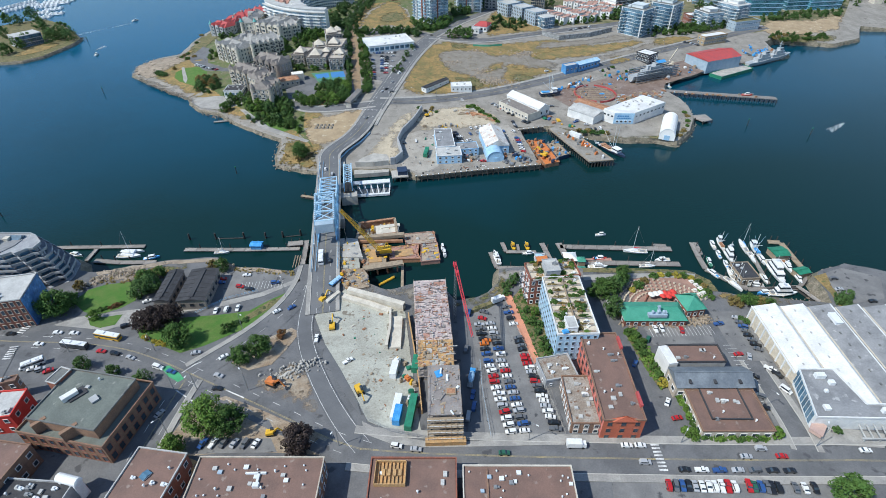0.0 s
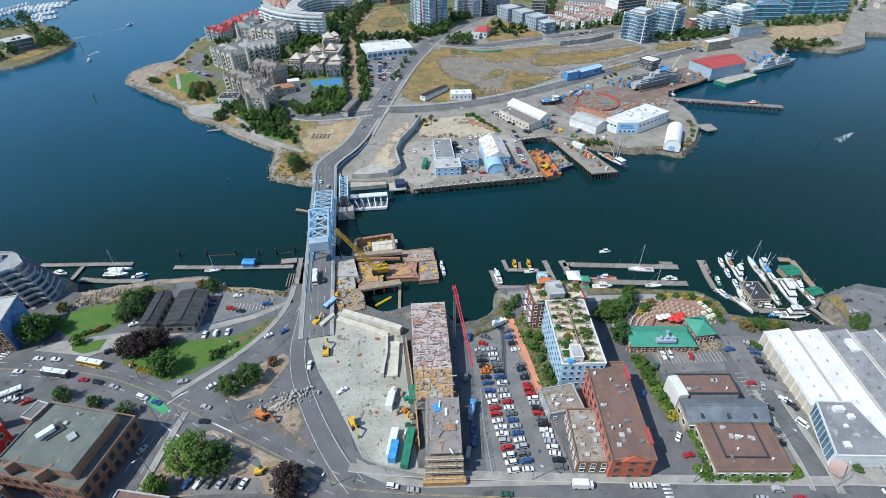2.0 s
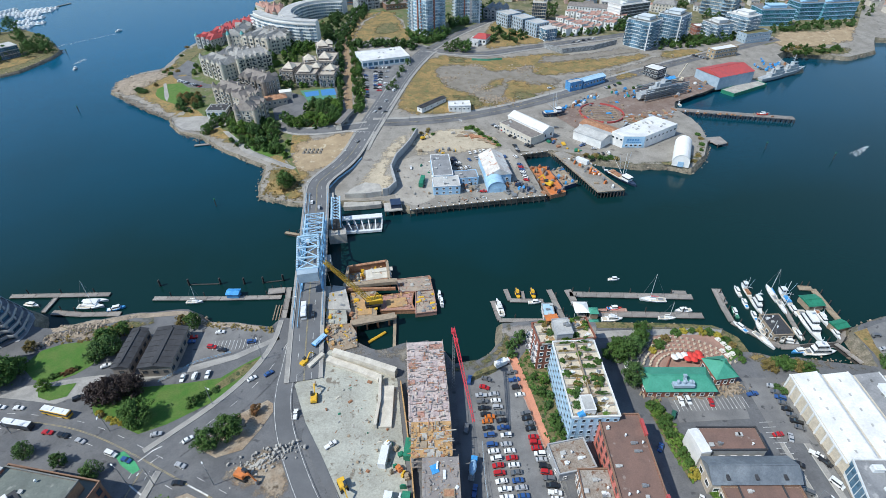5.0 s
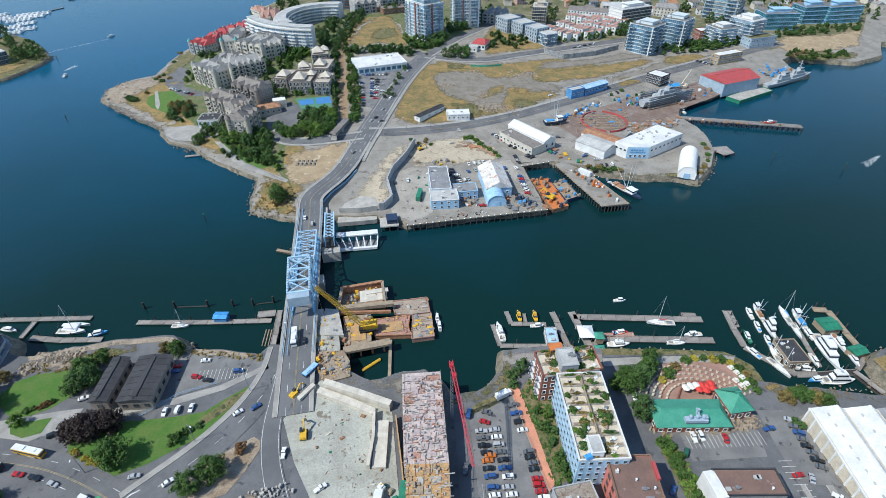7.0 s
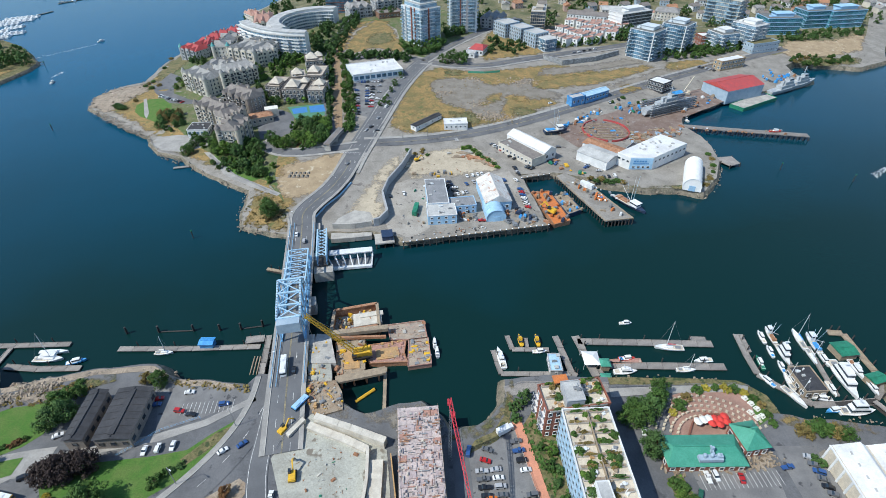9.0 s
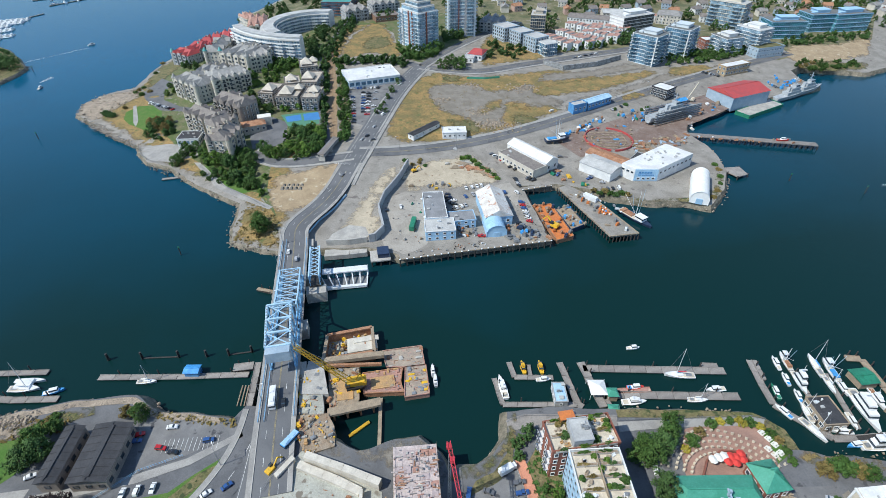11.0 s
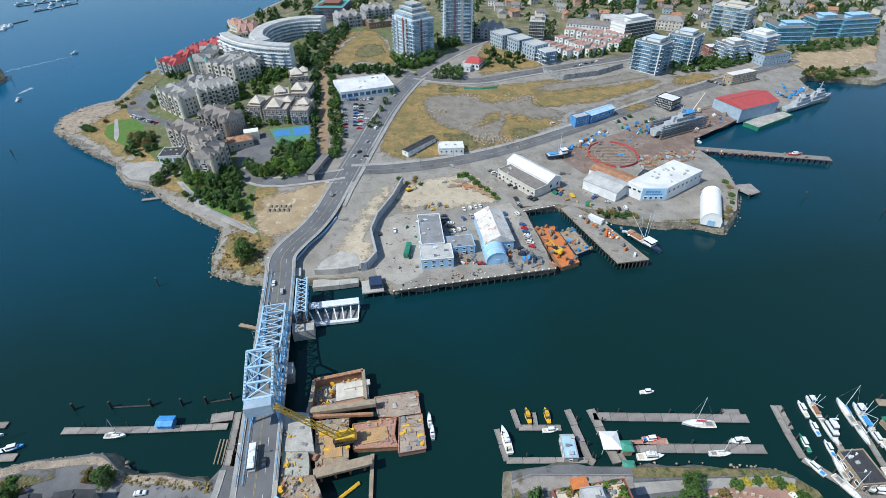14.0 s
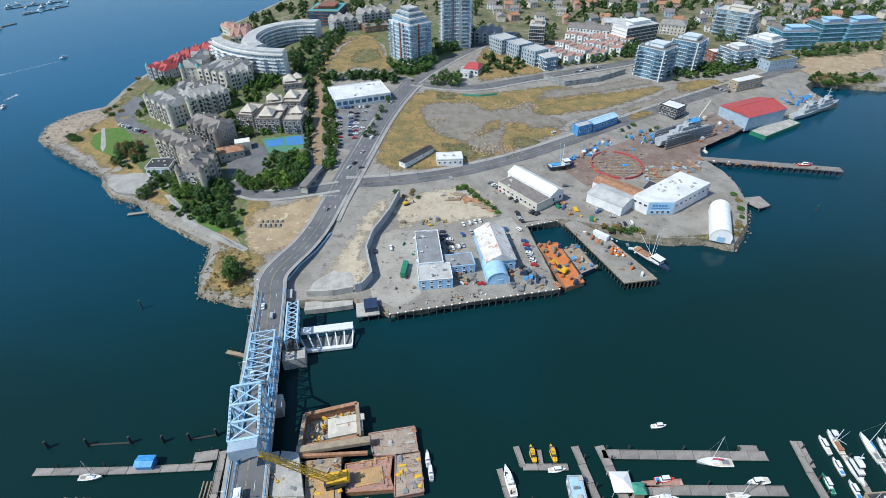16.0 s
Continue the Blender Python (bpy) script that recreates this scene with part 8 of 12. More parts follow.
for a in (-3.4, 3.4):
    for b in (-3.4, 3.4):
        part("pole", Shape().tube((a, b, 0), (a, b, 2.5), 0.08), "steel_white", TENT)


# ---- bridge works in the water ----
def barge(poly, z1, label, mat="rust_pink", rim="rust", name="barge", z0=-0.6):
    root = thing(name, None, label=label, category="barge")
    part("hull", Shape().prism(poly, z0, z1), rim, root)
    part("deck", Shape().prism(poly, z1, z1 + 0.06, inset=0.04), mat, root)
    for p, q in zip(poly, poly[1:] + poly[:1]):
        part("coaming", Shape().beam((*p, z1 + 0.2), (*q, z1 + 0.2), 0.35, 0.4), rim, root)
    return root


def clutter(poly, z, n, seed, mats, label, size=(0.6, 2.6), high=(0.3, 1.3), name="material_block", turn=None):
    """Loose stacks, crates and boards inside an outline, each a thing of its own."""
    rng = random.Random(seed)
    xs, ys = [p[0] for p in poly], [p[1] for p in poly]
    made = 0
    heap, kinds = Shape(), sorted(set(mats))
    far = min(ys) > 215
    for _ in range(n * 8):
        x, y = rng.uniform(min(xs), max(xs)), rng.uniform(min(ys), max(ys))
        if not inside(poly, x, y):
            continue
        made += 1
        if made > n:
            break
        a, b, h = rng.uniform(*size), rng.uniform(*size) * 0.6, rng.uniform(*high)
        zz = z if z is not None else land(x, y) + 0.12
        m, lie = rng.choice(mats), rng.uniform(0, 180) if turn is None else turn + rng.choice((0, 90))
        s = heap if far else Shape()
        ox, oy, oz, ot, k = (x, y, zz, lie, kinds.index(m)) if far else (0, 0, 0, 0, 0)
        s.box(ox, oy, oz, a, b, h, ot, k)
        s.box(ox, oy, oz + h, a * 0.6, b * 0.7, h * 0.3, ot, k)
        if rng.random() < 0.5:
            s.box(ox, oy, oz + h * 0.5, a * 1.15, b * 0.5, h * 0.35, ot + 4, k)
        if not far:
            thing(name, s, m, x, y, zz, lie, label=label, category="building material", group=label)
    if far:
        thing("yard_gear", heap, kinds, label=label, category="yard gear", kind="stuff")


def debris(poly, z, n, seed, mats, label, size=(0.15, 0.9), long=3.0, square=None):
    """Boards, pipes and scraps too small and many to count, as one mesh."""
    rng = random.Random(seed)
    xs, ys = [p[0] for p in poly], [p[1] for p in poly]
    kinds = sorted(set(mats))
    s = Shape()
    for _ in range(n):
        x, y = rng.uniform(min(xs), max(xs)), rng.uniform(min(ys), max(ys))
        if not inside(poly, x, y):
            continue
        zz = z if z is not None else land(x, y) + 0.14
        a, k = rng.uniform(*size), kinds.index(rng.choice(mats))
        turn = rng.uniform(0, 180) if square is None else square + rng.choice((0, 0, 90)) + rng.gauss(0, 3)
        if rng.random() < 0.45:
            s.box(x, y, zz, a * rng.uniform(1.5, 2.0) * long / 2, a * 0.3 + 0.05, a * 0.25 + 0.05, turn, k)
        else:
            s.box(x, y, zz, a, a * rng.uniform(0.5, 1.0), a * rng.uniform(0.2, 0.7), turn, k, taper=rng.uniform(0.7, 1.0) if square is None else 1.0)
    thing("debris", s, kinds, label=label, category="debris", kind="stuff")


COF_MATS = ["timber", "rust", "concrete", "steel_grey", "yellow", "plywood"]
BARGE_A = [(-33.4, 173.2), (-18, 175.7), (-18.2, 169.1), (-16.6, 165.4), (-31.8, 164.5)]
barge(BARGE_A, 2.0, "rust-red steel work barge with deck hatches")
BARGE_B = [(-26.8, 183.6), (-11, 186.2), (-9.2, 177.2), (-16.9, 176.1), (-24.5, 176.2)]
barge(BARGE_B, 2.0, "rusty steel barge with a worn timber deck", "barge_timber", "rust_pink")
BARGE_C = [(-16.9, 176.1), (-8.8, 177.2), (-6.9, 164.7), (-16.2, 163.1)]
barge(BARGE_C, 2.0, "rusty barge with yellow formwork on a timber deck", "barge_timber", "rust_pink")
clutter(BARGE_A, 2.1, 12, 1, ["plywood", "rust_pink", "rust", "timber"], "boards and gear on the rusty barge", (0.5, 2.0), (0.15, 0.4), turn=9)
clutter(BARGE_B, 2.1, 6, 2, ["timber", "rust", "concrete"], "timbers stacked on the rusty barge", (0.8, 2.6), (0.15, 0.4), turn=9)
clutter(BARGE_C, 2.1, 14, 3, ["yellow", "yellow", "steel_grey"], "yellow formwork pieces on the barge", (0.5, 2.4), (0.15, 0.4), turn=98)
for k, b in enumerate((BARGE_A, BARGE_B, BARGE_C)):
    debris(b, 2.1, 110, 80 + k, ["timber", "rust", "rust_pink", "pile", "steel_grey", "concrete"], "boards and scraps over the barge deck", (0.1, 0.45), 5.0, 9)
i0 = Vector(BARGE_A[0]).lerp(Vector(BARGE_A[3]), 0.5)
thing("deck_hatch", Shape().box(0, 0, 0, 9, 5, 0.35).box(0, 0, 0.35, 7.6, 3.8, 0.1), "plywood", i0.x, i0.y, 2.1, 12, label="square orange-brown deck hatch on the barge", category="hatch")
for c in [(-6, 175.6), (-4.9, 171.4)]:
    boat("motor", c[0], c[1], 96, 6, "ship_grey", "steel_grey", "small grey workboat tied to the barge")

# far cofferdam
COF = [(-50.2, 189.3), (-32.2, 193.7), (-29.6, 181.4), (-49.4, 177.6)]
root = thing("cofferdam", None, label="rusty steel cofferdam round a new bridge pier", category="cofferdam")
for i, (p, q) in enumerate(zip(COF, COF[1:] + COF[:1])):
    part("sheet_wall", Shape().beam((*p, 1.5), (*q, 1.5), 0.9, 6.0), "rust", root)
    part("wall_beam", Shape().beam((*p, 4.6), (*q, 4.6), 1.3, 0.4), "timber" if i % 2 else "rust", root)
part("floor_slab", Shape().prism(COF, -1.0, 0.9, inset=0.05), "site", root)
c = Vector(COF[0]).lerp(Vector(COF[2]), 0.58)
part("pier_block", Shape().box(c.x + 3, c.y + 1, 1.4, 12, 7, 2.6, 12).box(c.x + 4.5, c.y + 3.0, 4.0, 10, 2.2, 0.5, 12), "concrete_new", root)
clutter([tuple(Vector(p).lerp(c, 0.15)) for p in COF], 1.0, 44, 5, COF_MATS, "pipes and formwork inside the cofferdam", (0.6, 2.4), (0.5, 2.6))
s = Shape()
a, b = [(-49.9, 176.6), (-25.6, 180.1)]
s.beam((*a, 5.0), (*b, 5.0), 2.2, 1.6)
thing("bearing_beam", s, "timber", label="long timber and steel bearing beam on piles", category="beam")
a2, b2 = [(-49.5, 175.1), (-26.1, 176.1)]
thing("bearing_beam", Shape().beam((*a2, 4.2), (*b2, 4.2), 0.9, 1.2), "rust", label="rusty steel beam beside the cofferdam", category="beam")
# piers' landward end: slab, dark slot and crane platform
SLAB = [(-54.7, 175.8), (-48.9, 175.2), (-44, 161.7), (-54.5, 161.7)]
root = thing("pier_slab", None, label="new pale concrete bridge pier slab", category="slab")
part("body", Shape().prism(SLAB, -2, 5.6), "concrete", root)
SLAB2 = [(-58.1, 173.3), (-49.7, 172.7), (-44.7, 157.3), (-43.5, 148.9), (-52.5, 152.4)]
part("landing", Shape().prism(SLAB2, -2, 5.2), "site", root)
clutter(SLAB2, 5.25, 12, 7, COF_MATS, "tools and pallets on the pier slab", (0.5, 2.0), (0.3, 1.0))
PLAT = [(-53.2, 153.9), (-42.6, 154.8), (-39.4, 150.1), (-37.8, 143.2), (-46.8, 140.2), (-52.6, 147.4)]
root = thing("works_platform", None, label="brown works platform at the bridge head", category="platform")
part("deck", Shape().prism(PLAT, -2, 5.6), "soil", root)
clutter(PLAT, 5.65, 14, 8, COF_MATS, "stacked boards on the works platform", (0.6, 2.4), (0.3, 1.1))
CR = [(-46.7, 173.5), (-34.9, 174.8), (-32.3, 158.4), (-43.1, 157.1)]
root = thing("crane_platform", None, label="timber crane platform on piles over the water", category="platform")
part("deck", Shape().prism(CR, 2.6, 3.4), "timber", root)
part("mat", Shape().prism([tuple(Vector(p).lerp(Vector(CR[0]).lerp(Vector(CR[2]), 0.6), 0.45)) for p in CR], 3.4, 3.7), "plywood", root)
for p in CR:
    part("post", Shape().tube((*p, -3), (*p, 2.6), 0.5), "rust", root)
clutter(CR, 3.45, 10, 9, COF_MATS, "rigging and timbers on the crane platform", (0.6, 2.4), (0.3, 1.0))
for k, (b, zz) in enumerate(((COF, 1.0), (SLAB2, 5.26), (PLAT, 5.66), (CR, 3.46))):
    debris(b, zz, 220 if k == 0 else 120, 84 + k, ["timber", "plywood", "rust", "concrete", "steel_grey", "yellow"], "scraps and boards on the bridge works")
a, b = [(-43, 154.8), (-24.5, 159.4)]
root = thing("trestle_beam", None, label="long pale timber trestle beam on steel piles", category="trestle")
part("beam", Shape().beam((*a, 4.6), (*b, 4.6), 3.0, 1.0), "timber", root)
for k in (0.1, 0.35, 0.6, 0.85):
    p = Vector(a).lerp(Vector(b), k)
    part("post", Shape().tube((p.x, p.y, -3), (p.x, p.y, 4.2), 0.45), "rust", root)
a, b = [(-25.2, 163.3), (-23.7, 145.2)]
thing("finger_float", Shape().beam((*a, 0.9), (*b, 0.9), 1.3, 0.6), "timber", label="narrow timber float beside the trestle", category="float")
a, b = [(-34.9, 149), (-28.4, 154.3)]
thing("oil_boom", Shape().tube((*a, 0.4), (*b, 0.4), 0.6), "yellow", label="yellow floating pipe in the water", category="pipe")

# yellow lattice crane
CRANE = thing("crawler_crane", None, label="yellow lattice boom crawler crane", category="crane")
base, tip = Vector((-36.5, 167.0, 6.5)), Vector((-50.5, 163.9, 32.6))


def lattice(root, p, q, w, mat, n, name="boom"):
    d = (q - p).normalized()
    a = d.cross(Vector((0, 0, 1)))
    a = a.normalized() if a.length > 0.1 else Vector((1, 0, 0))
    b = a.cross(d).normalized()
    cor = [a * i * w / 2 + b * j * w / 2 for i, j in ((-1, -1), (1, -1), (1, 1), (-1, 1))]
    s = Shape()
    for c in cor:
        s.beam(p + c, q + c * 0.6, w * 0.13)
    for k in range(n):
        e, f = p.lerp(q, k / n), p.lerp(q, (k + 1) / n)
        for i in range(4):
            s.beam(e + cor[i] * (1 - 0.4 * k / n), f + cor[(i + 1) % 4] * (1 - 0.4 * (k + 1) / n), w * 0.08)
    part(name, s, mat, root)


lattice(CRANE, base, tip, 1.7, "yellow", 16)
part("house", Shape().box(-34.5, 167.6, 4.6, 6.5, 3.2, 2.4, 12).box(-31.6, 168.2, 4.6, 1.6, 3.4, 1.9, 12), "yellow", CRANE)
part("cab", Shape().box(-37.3, 165.6, 4.6, 1.8, 1.3, 2.0, 12), "glass", CRANE)
for o in (-1.9, 1.9):
    part("crawler", Shape().box(-35 - o * 0.2, 167.4 + o, 3.6, 6.5, 0.9, 1.1, 12), "rubber", CRANE)
part("gantry", Shape().beam((-34.5, 167.6, 7), (-32.6, 168.0, 10.5), 0.4).beam((-31.8, 168.2, 6.5), (-32.6, 168.0, 10.5), 0.3), "yellow", CRANE)
part("cable", Shape().tube((-32.6, 168, 10.5), tip, 0.05, n=4).tube(tip, tip - Vector((0, 0, 19)), 0.05, n=4), "steel_grey", CRANE)
part("hook_block", Shape().box(tip.x, tip.y, tip.z - 20, 0.6, 0.6, 1.2), "yellow", CRANE)

# red tower crane over the building site
TC = thing("tower_crane", None, label="red tower crane beside the unfinished block", category="crane")
lattice(TC, Vector((0.6, 125.8, 2)), Vector((0.6, 130.3, 29.5)), 1.1, "steel_grey", 18, "mast")
lattice(TC, Vector((0.3, 133.7, 30.8)), Vector((6.9, 104.2, 22.5)), 1.0, "crane_red", 26, "jib")
part("cab", Shape().box(1.4, 129.5, 27.9, 1.3, 1.4, 1.6), "crane_red", TC)
part("counterweight", Shape().box(0.3, 132.6, 29.6, 1.2, 1.4, 1.2), "crane_red", TC)

# ---- the unfinished block ----
def slab_block(x, y, w, d, rot, H, floors, top, label, scaffold=False):
    z = land(x, y)
    root = thing("unfinished_block", None, x=x, y=y, z=z, rot=rot, label=label, category="building")
    fh = H / floors
    for f in range(floors):
        part("floor_slab", Shape().box(0, 0, (f + 1) * fh - 0.35, w, d, 0.35), "slab_grey" if f < floors - 1 else top, root)
        for i in range(int(d / 5) + 1):
            for sx in (-1, 1):
                part("column", cached(("col", fh), lambda: Shape().box(0, 0, 0, 0.5, 0.5, fh - 0.3).mesh("column", "concrete")), None, root, m=pose(sx * (w / 2 - 0.5), -d / 2 + 0.5 + i * (d - 1) / int(d / 5), f * fh))
    part("core_wall", Shape().box(0, 0, -2, w * 0.7, d * 0.96, H + 1.6), "slab_grey", root)
    s = Shape()
    for sx in (-1, 1):
        for i in range(int(d / 2.4)):
            s.beam((sx * (w / 2 - 0.1), -d / 2 + i * 2.4, H), (sx * (w / 2 - 0.1), -d / 2 + i * 2.4, H + 1.1), 0.08)
        s.beam((sx * (w / 2 - 0.1), -d / 2, H + 1.05), (sx * (w / 2 - 0.1), d / 2, H + 1.05), 0.07)
    part("edge_rail", s, "timber", root)
    return root


E1 = (-8.7, 123.3, 13.9, 32.8, 5.6)
E2 = (-6.2, 101.6, 12.9, 11, 3.3)
E3 = (-2.7, 86.3, 11.1, 18.2, 3.1)
slab_block(*E1, 8, 3, "slab_pink", "unfinished concrete block with pinkish deck forms")
slab_block(*E2, 8.3, 3, "plywood", "unfinished block section under plywood formwork")
front_block = slab_block(*E3, 8.5, 3, "slab_grey", "unfinished concrete block front with scaffolding")
for f in range(4):
    yy, zz = -E3[3] / 2 - 0.9 - f * 0.9, 7.2 - f * 1.75
    part("scaffold_deck", Shape().box(0, yy, zz, E3[2] + 0.6, 1.5, 0.2), "timber", front_block)
    part("guard_rail", Shape().box(0, yy - 0.7, zz + 0.9, E3[2] + 0.6, 0.08, 0.16), "steel_white", front_block)
    for i in range(7):
        x = -E3[2] / 2 + i * E3[2] / 6
        part("standard", Shape().beam((x, yy - 0.7, 0), (x, yy - 0.7, zz + 1.1), 0.12), "timber", front_block)
part("hoarding", Shape().box(0, -E3[3] / 2 - 5.0, -0.2, E3[2] + 2.0, 0.2, 2.4).box(0, -E3[3] / 2 - 4.2, 2.1, E3[2] + 2.0, 1.8, 0.15), "plywood", front_block)
part("roof_tarp", Shape().box(-1.8, 5.6, 8.55, 2.2, 2.6, 0.25, 20), "tarp_blue", front_block)
part("lift_shaft", Shape().box(2.2, -1.2, 8.5, 3.4, 2.4, 0.5).box(2.2, -1.2, 8.52, 2.8, 1.8, 0.55, k=1), ["timber", "rust"], front_block)


def ring_of(r, k=0.9):
    c, sn = math.cos(radians(r[4])), math.sin(radians(r[4]))
    return [(r[0] + a * r[2] * k / 2 * c - b * r[3] * k / 2 * sn, r[1] + a * r[2] * k / 2 * sn + b * r[3] * k / 2 * c) for a, b in ((-1, -1), (1, -1), (1, 1), (-1, 1))]


def deck_forms(r, z, n, seed, mats):
    """Form panels lying on the unfinished deck, side by side but uneven."""
    rng = random.Random(seed)
    c, sn = math.cos(radians(r[4])), math.sin(radians(r[4]))
    cols, rows = 5, max(2, int(r[3] / 2.4))
    for i in range(cols):
        for j in range(rows):
            if rng.random() < 0.22:
                continue
            a, b = (i + 0.5) / cols - 0.5 + rng.uniform(-0.02, 0.02), (j + 0.5) / rows - 0.5
            x, y = a * r[2] * 0.96, b * r[3] * 0.96
            thing("form_panel", Shape().box(0, 0, 0, r[2] / cols * rng.uniform(0.7, 0.97), r[3] / rows * rng.uniform(0.7, 0.97), rng.choice((0.12, 0.16, 0.24))), rng.choice(mats),
                  r[0] + x * c - y * sn, r[1] + x * sn + y * c, z + 0.02, r[4] + rng.uniform(-0.8, 0.8), label="formwork panel lying on the unfinished deck", category="formwork", group="deck form panels")


deck_forms(E1, land(E1[0], E1[1]) + 8, 40, 21, ["slab_pink", "slab_pink", "slab_pink", "slab_mauve", "slab_mauve", "rust_pink"])
deck_forms(E2, land(E2[0], E2[1]) + 8.3, 10, 22, ["plywood", "timber", "plywood", "concrete"])
clutter(ring_of(E1), land(E1[0], E1[1]) + 8.1, 16, 23, ["concrete", "slab_grey", "slab_pink", "concrete_new", "rust_pink"], "loose formwork and props on the deck", (0.4, 1.6), (0.15, 0.7), turn=E1[4])
clutter(ring_of(E2), land(E2[0], E2[1]) + 8.4, 7, 24, ["timber", "plywood", "concrete"], "timber props on the deck", (0.5, 1.8), (0.3, 1.0), turn=E2[4])
clutter(ring_of(E3), land(E3[0], E3[1]) + 8.55, 12, 25, ["timber", "slab_grey", "steel_white"], "boards on the concrete deck", (0.5, 2.6), (0.1, 0.5))
debris(ring_of(E1, 0.98), land(E1[0], E1[1]) + 8.3, 420, 90, ["slab_pink", "slab_pink", "concrete", "rust_pink", "slab_grey", "rust", "steel_grey"], "boards, props and scraps over the deck forms", (0.2, 0.8), 3.0, E1[4])
debris(ring_of(E2, 0.98), land(E2[0], E2[1]) + 8.35, 200, 91, ["plywood", "timber", "concrete", "rust"], "boards and props on the plywood deck", (0.2, 0.9), 4.0, E2[4])
debris(ring_of(E3, 0.98), land(E3[0], E3[1]) + 8.52, 120, 92, ["timber", "concrete", "steel_grey", "rust"], "scraps on the concrete deck", (0.15, 0.6), 3.0, E3[4])

# ---- site yard ----
def wall_run(line, w, h, z, label, mat="concrete_new", name="retaining_wall"):
    root = thing(name, None, label=label, category="wall")
    for p, q in zip(line, line[1:]):
        p, q = Vector(p), Vector(q)
        n = max(1, int((q - p).length / 4))
        for i in range(n):
            a, b = p.lerp(q, i / n), p.lerp(q, (i + 0.985) / n)
            zz = z if z is not None else land(a.x, a.y)
            part("wall_section", Shape().beam((*a, zz + h / 2), (*b, zz + h / 2), w, h), mat, root)
    return root


wall_run([(-46.4, 139.2), (-33.3, 135.1), (-20.9, 130.8)], 2.2, 3.4, None, "long pale precast concrete bridge beam on the site")
wall_run([(-48.4, 136.9), (-35.2, 132.3), (-27, 128.8)], 2.4, 1.6, None, "row of pale concrete slabs on the site")
wall_run([(-50.4, 139), (-54.7, 133)], 1.6, 2.0, None, "slanting pale concrete wall at the road")
wall_run([(-26.6, 128.8), (-25.5, 118.9), (-25.8, 109.3)], 1.0, 3.0, None, "dark-edged concrete form wall")
wall_run([(-23.3, 125.1), (-22.8, 116.6), (-22.5, 109.3)], 4.4, 1.8, None, "stacked pale concrete slabs")
wall_run([(-18.9, 127), (-15.3, 110.4), (-12.1, 94.3), (-10.2, 82.3)], 0.4, 2.2, None, "timber hoarding along the unfinished block", "plywood", "hoarding")
SITE = [(-52.7, 129.7), (-47.5, 136.4), (-28.2, 127.6), (-21.6, 108.7), (-18.7, 100.4), (-18.5, 82.5), (-25.3, 82.4), (-32.7, 94.3), (-39.4, 108.4)]
clutter(SITE, None, 26, 31, ["timber", "concrete", "rust", "steel_grey", "concrete_new", "tarp_green"], "building materials lying on the site", (0.3, 1.6), (0.12, 0.5))
debris(SITE, None, 300, 93, ["timber", "concrete", "rust", "steel_grey", "soil", "soil"], "scattered boards and rubble on the site", (0.12, 0.5))
clutter([(-21.1, 104.4), (-14.9, 104.5), (-10.9, 84.3), (-14.7, 82.6), (-19, 94.6)], None, 16, 32, ["tarp_green", "rust", "steel_white", "orange", "timber", "yellow"], "pallets and bins beside the unfinished block", (0.8, 2.8), (0.8, 2.0))


def container(x, y, rot, mat, label, L=12.2, h=2.6, w=2.44, z=None):
    root = thing("shipping_container", None, x=x, y=y, z=(land(x, y) + 0.14 if z is None else z), rot=rot, label=label, category="container")
    s = Shape().box(0, 0, 0.1, L, w, h)
    part("box", s, mat, root)
    s = Shape()
    n = int(L / 0.8)
    for i in range(n):
        for sg in (-1, 1):
            s.box(-L / 2 + (i + 0.5) * L / n, sg * w / 2, 0.25, L / n * 0.5, 0.08, h - 0.3)
    part("corrugation", s, mat, root)
    part("door", Shape().box(L / 2, 0, 0.2, 0.06, w - 0.2, h - 0.2), mat, root)
    return root


container(-19, 83.6, 84, "steel_white", "white site office container with a blue front", 9)
container(-18.3, 81, 84, "tarp_blue", "blue shipping container on the site", 6)
container(-13.8, 82.1, 84, "tarp_green", "dark green shipping container on the site", 12)
container(-21.5, 99, 84, "steel_white", "white container beside the unfinished block", 6)
container(-13.8, 101.7, 86, "tarp_green", "green waste container at the block", 6)


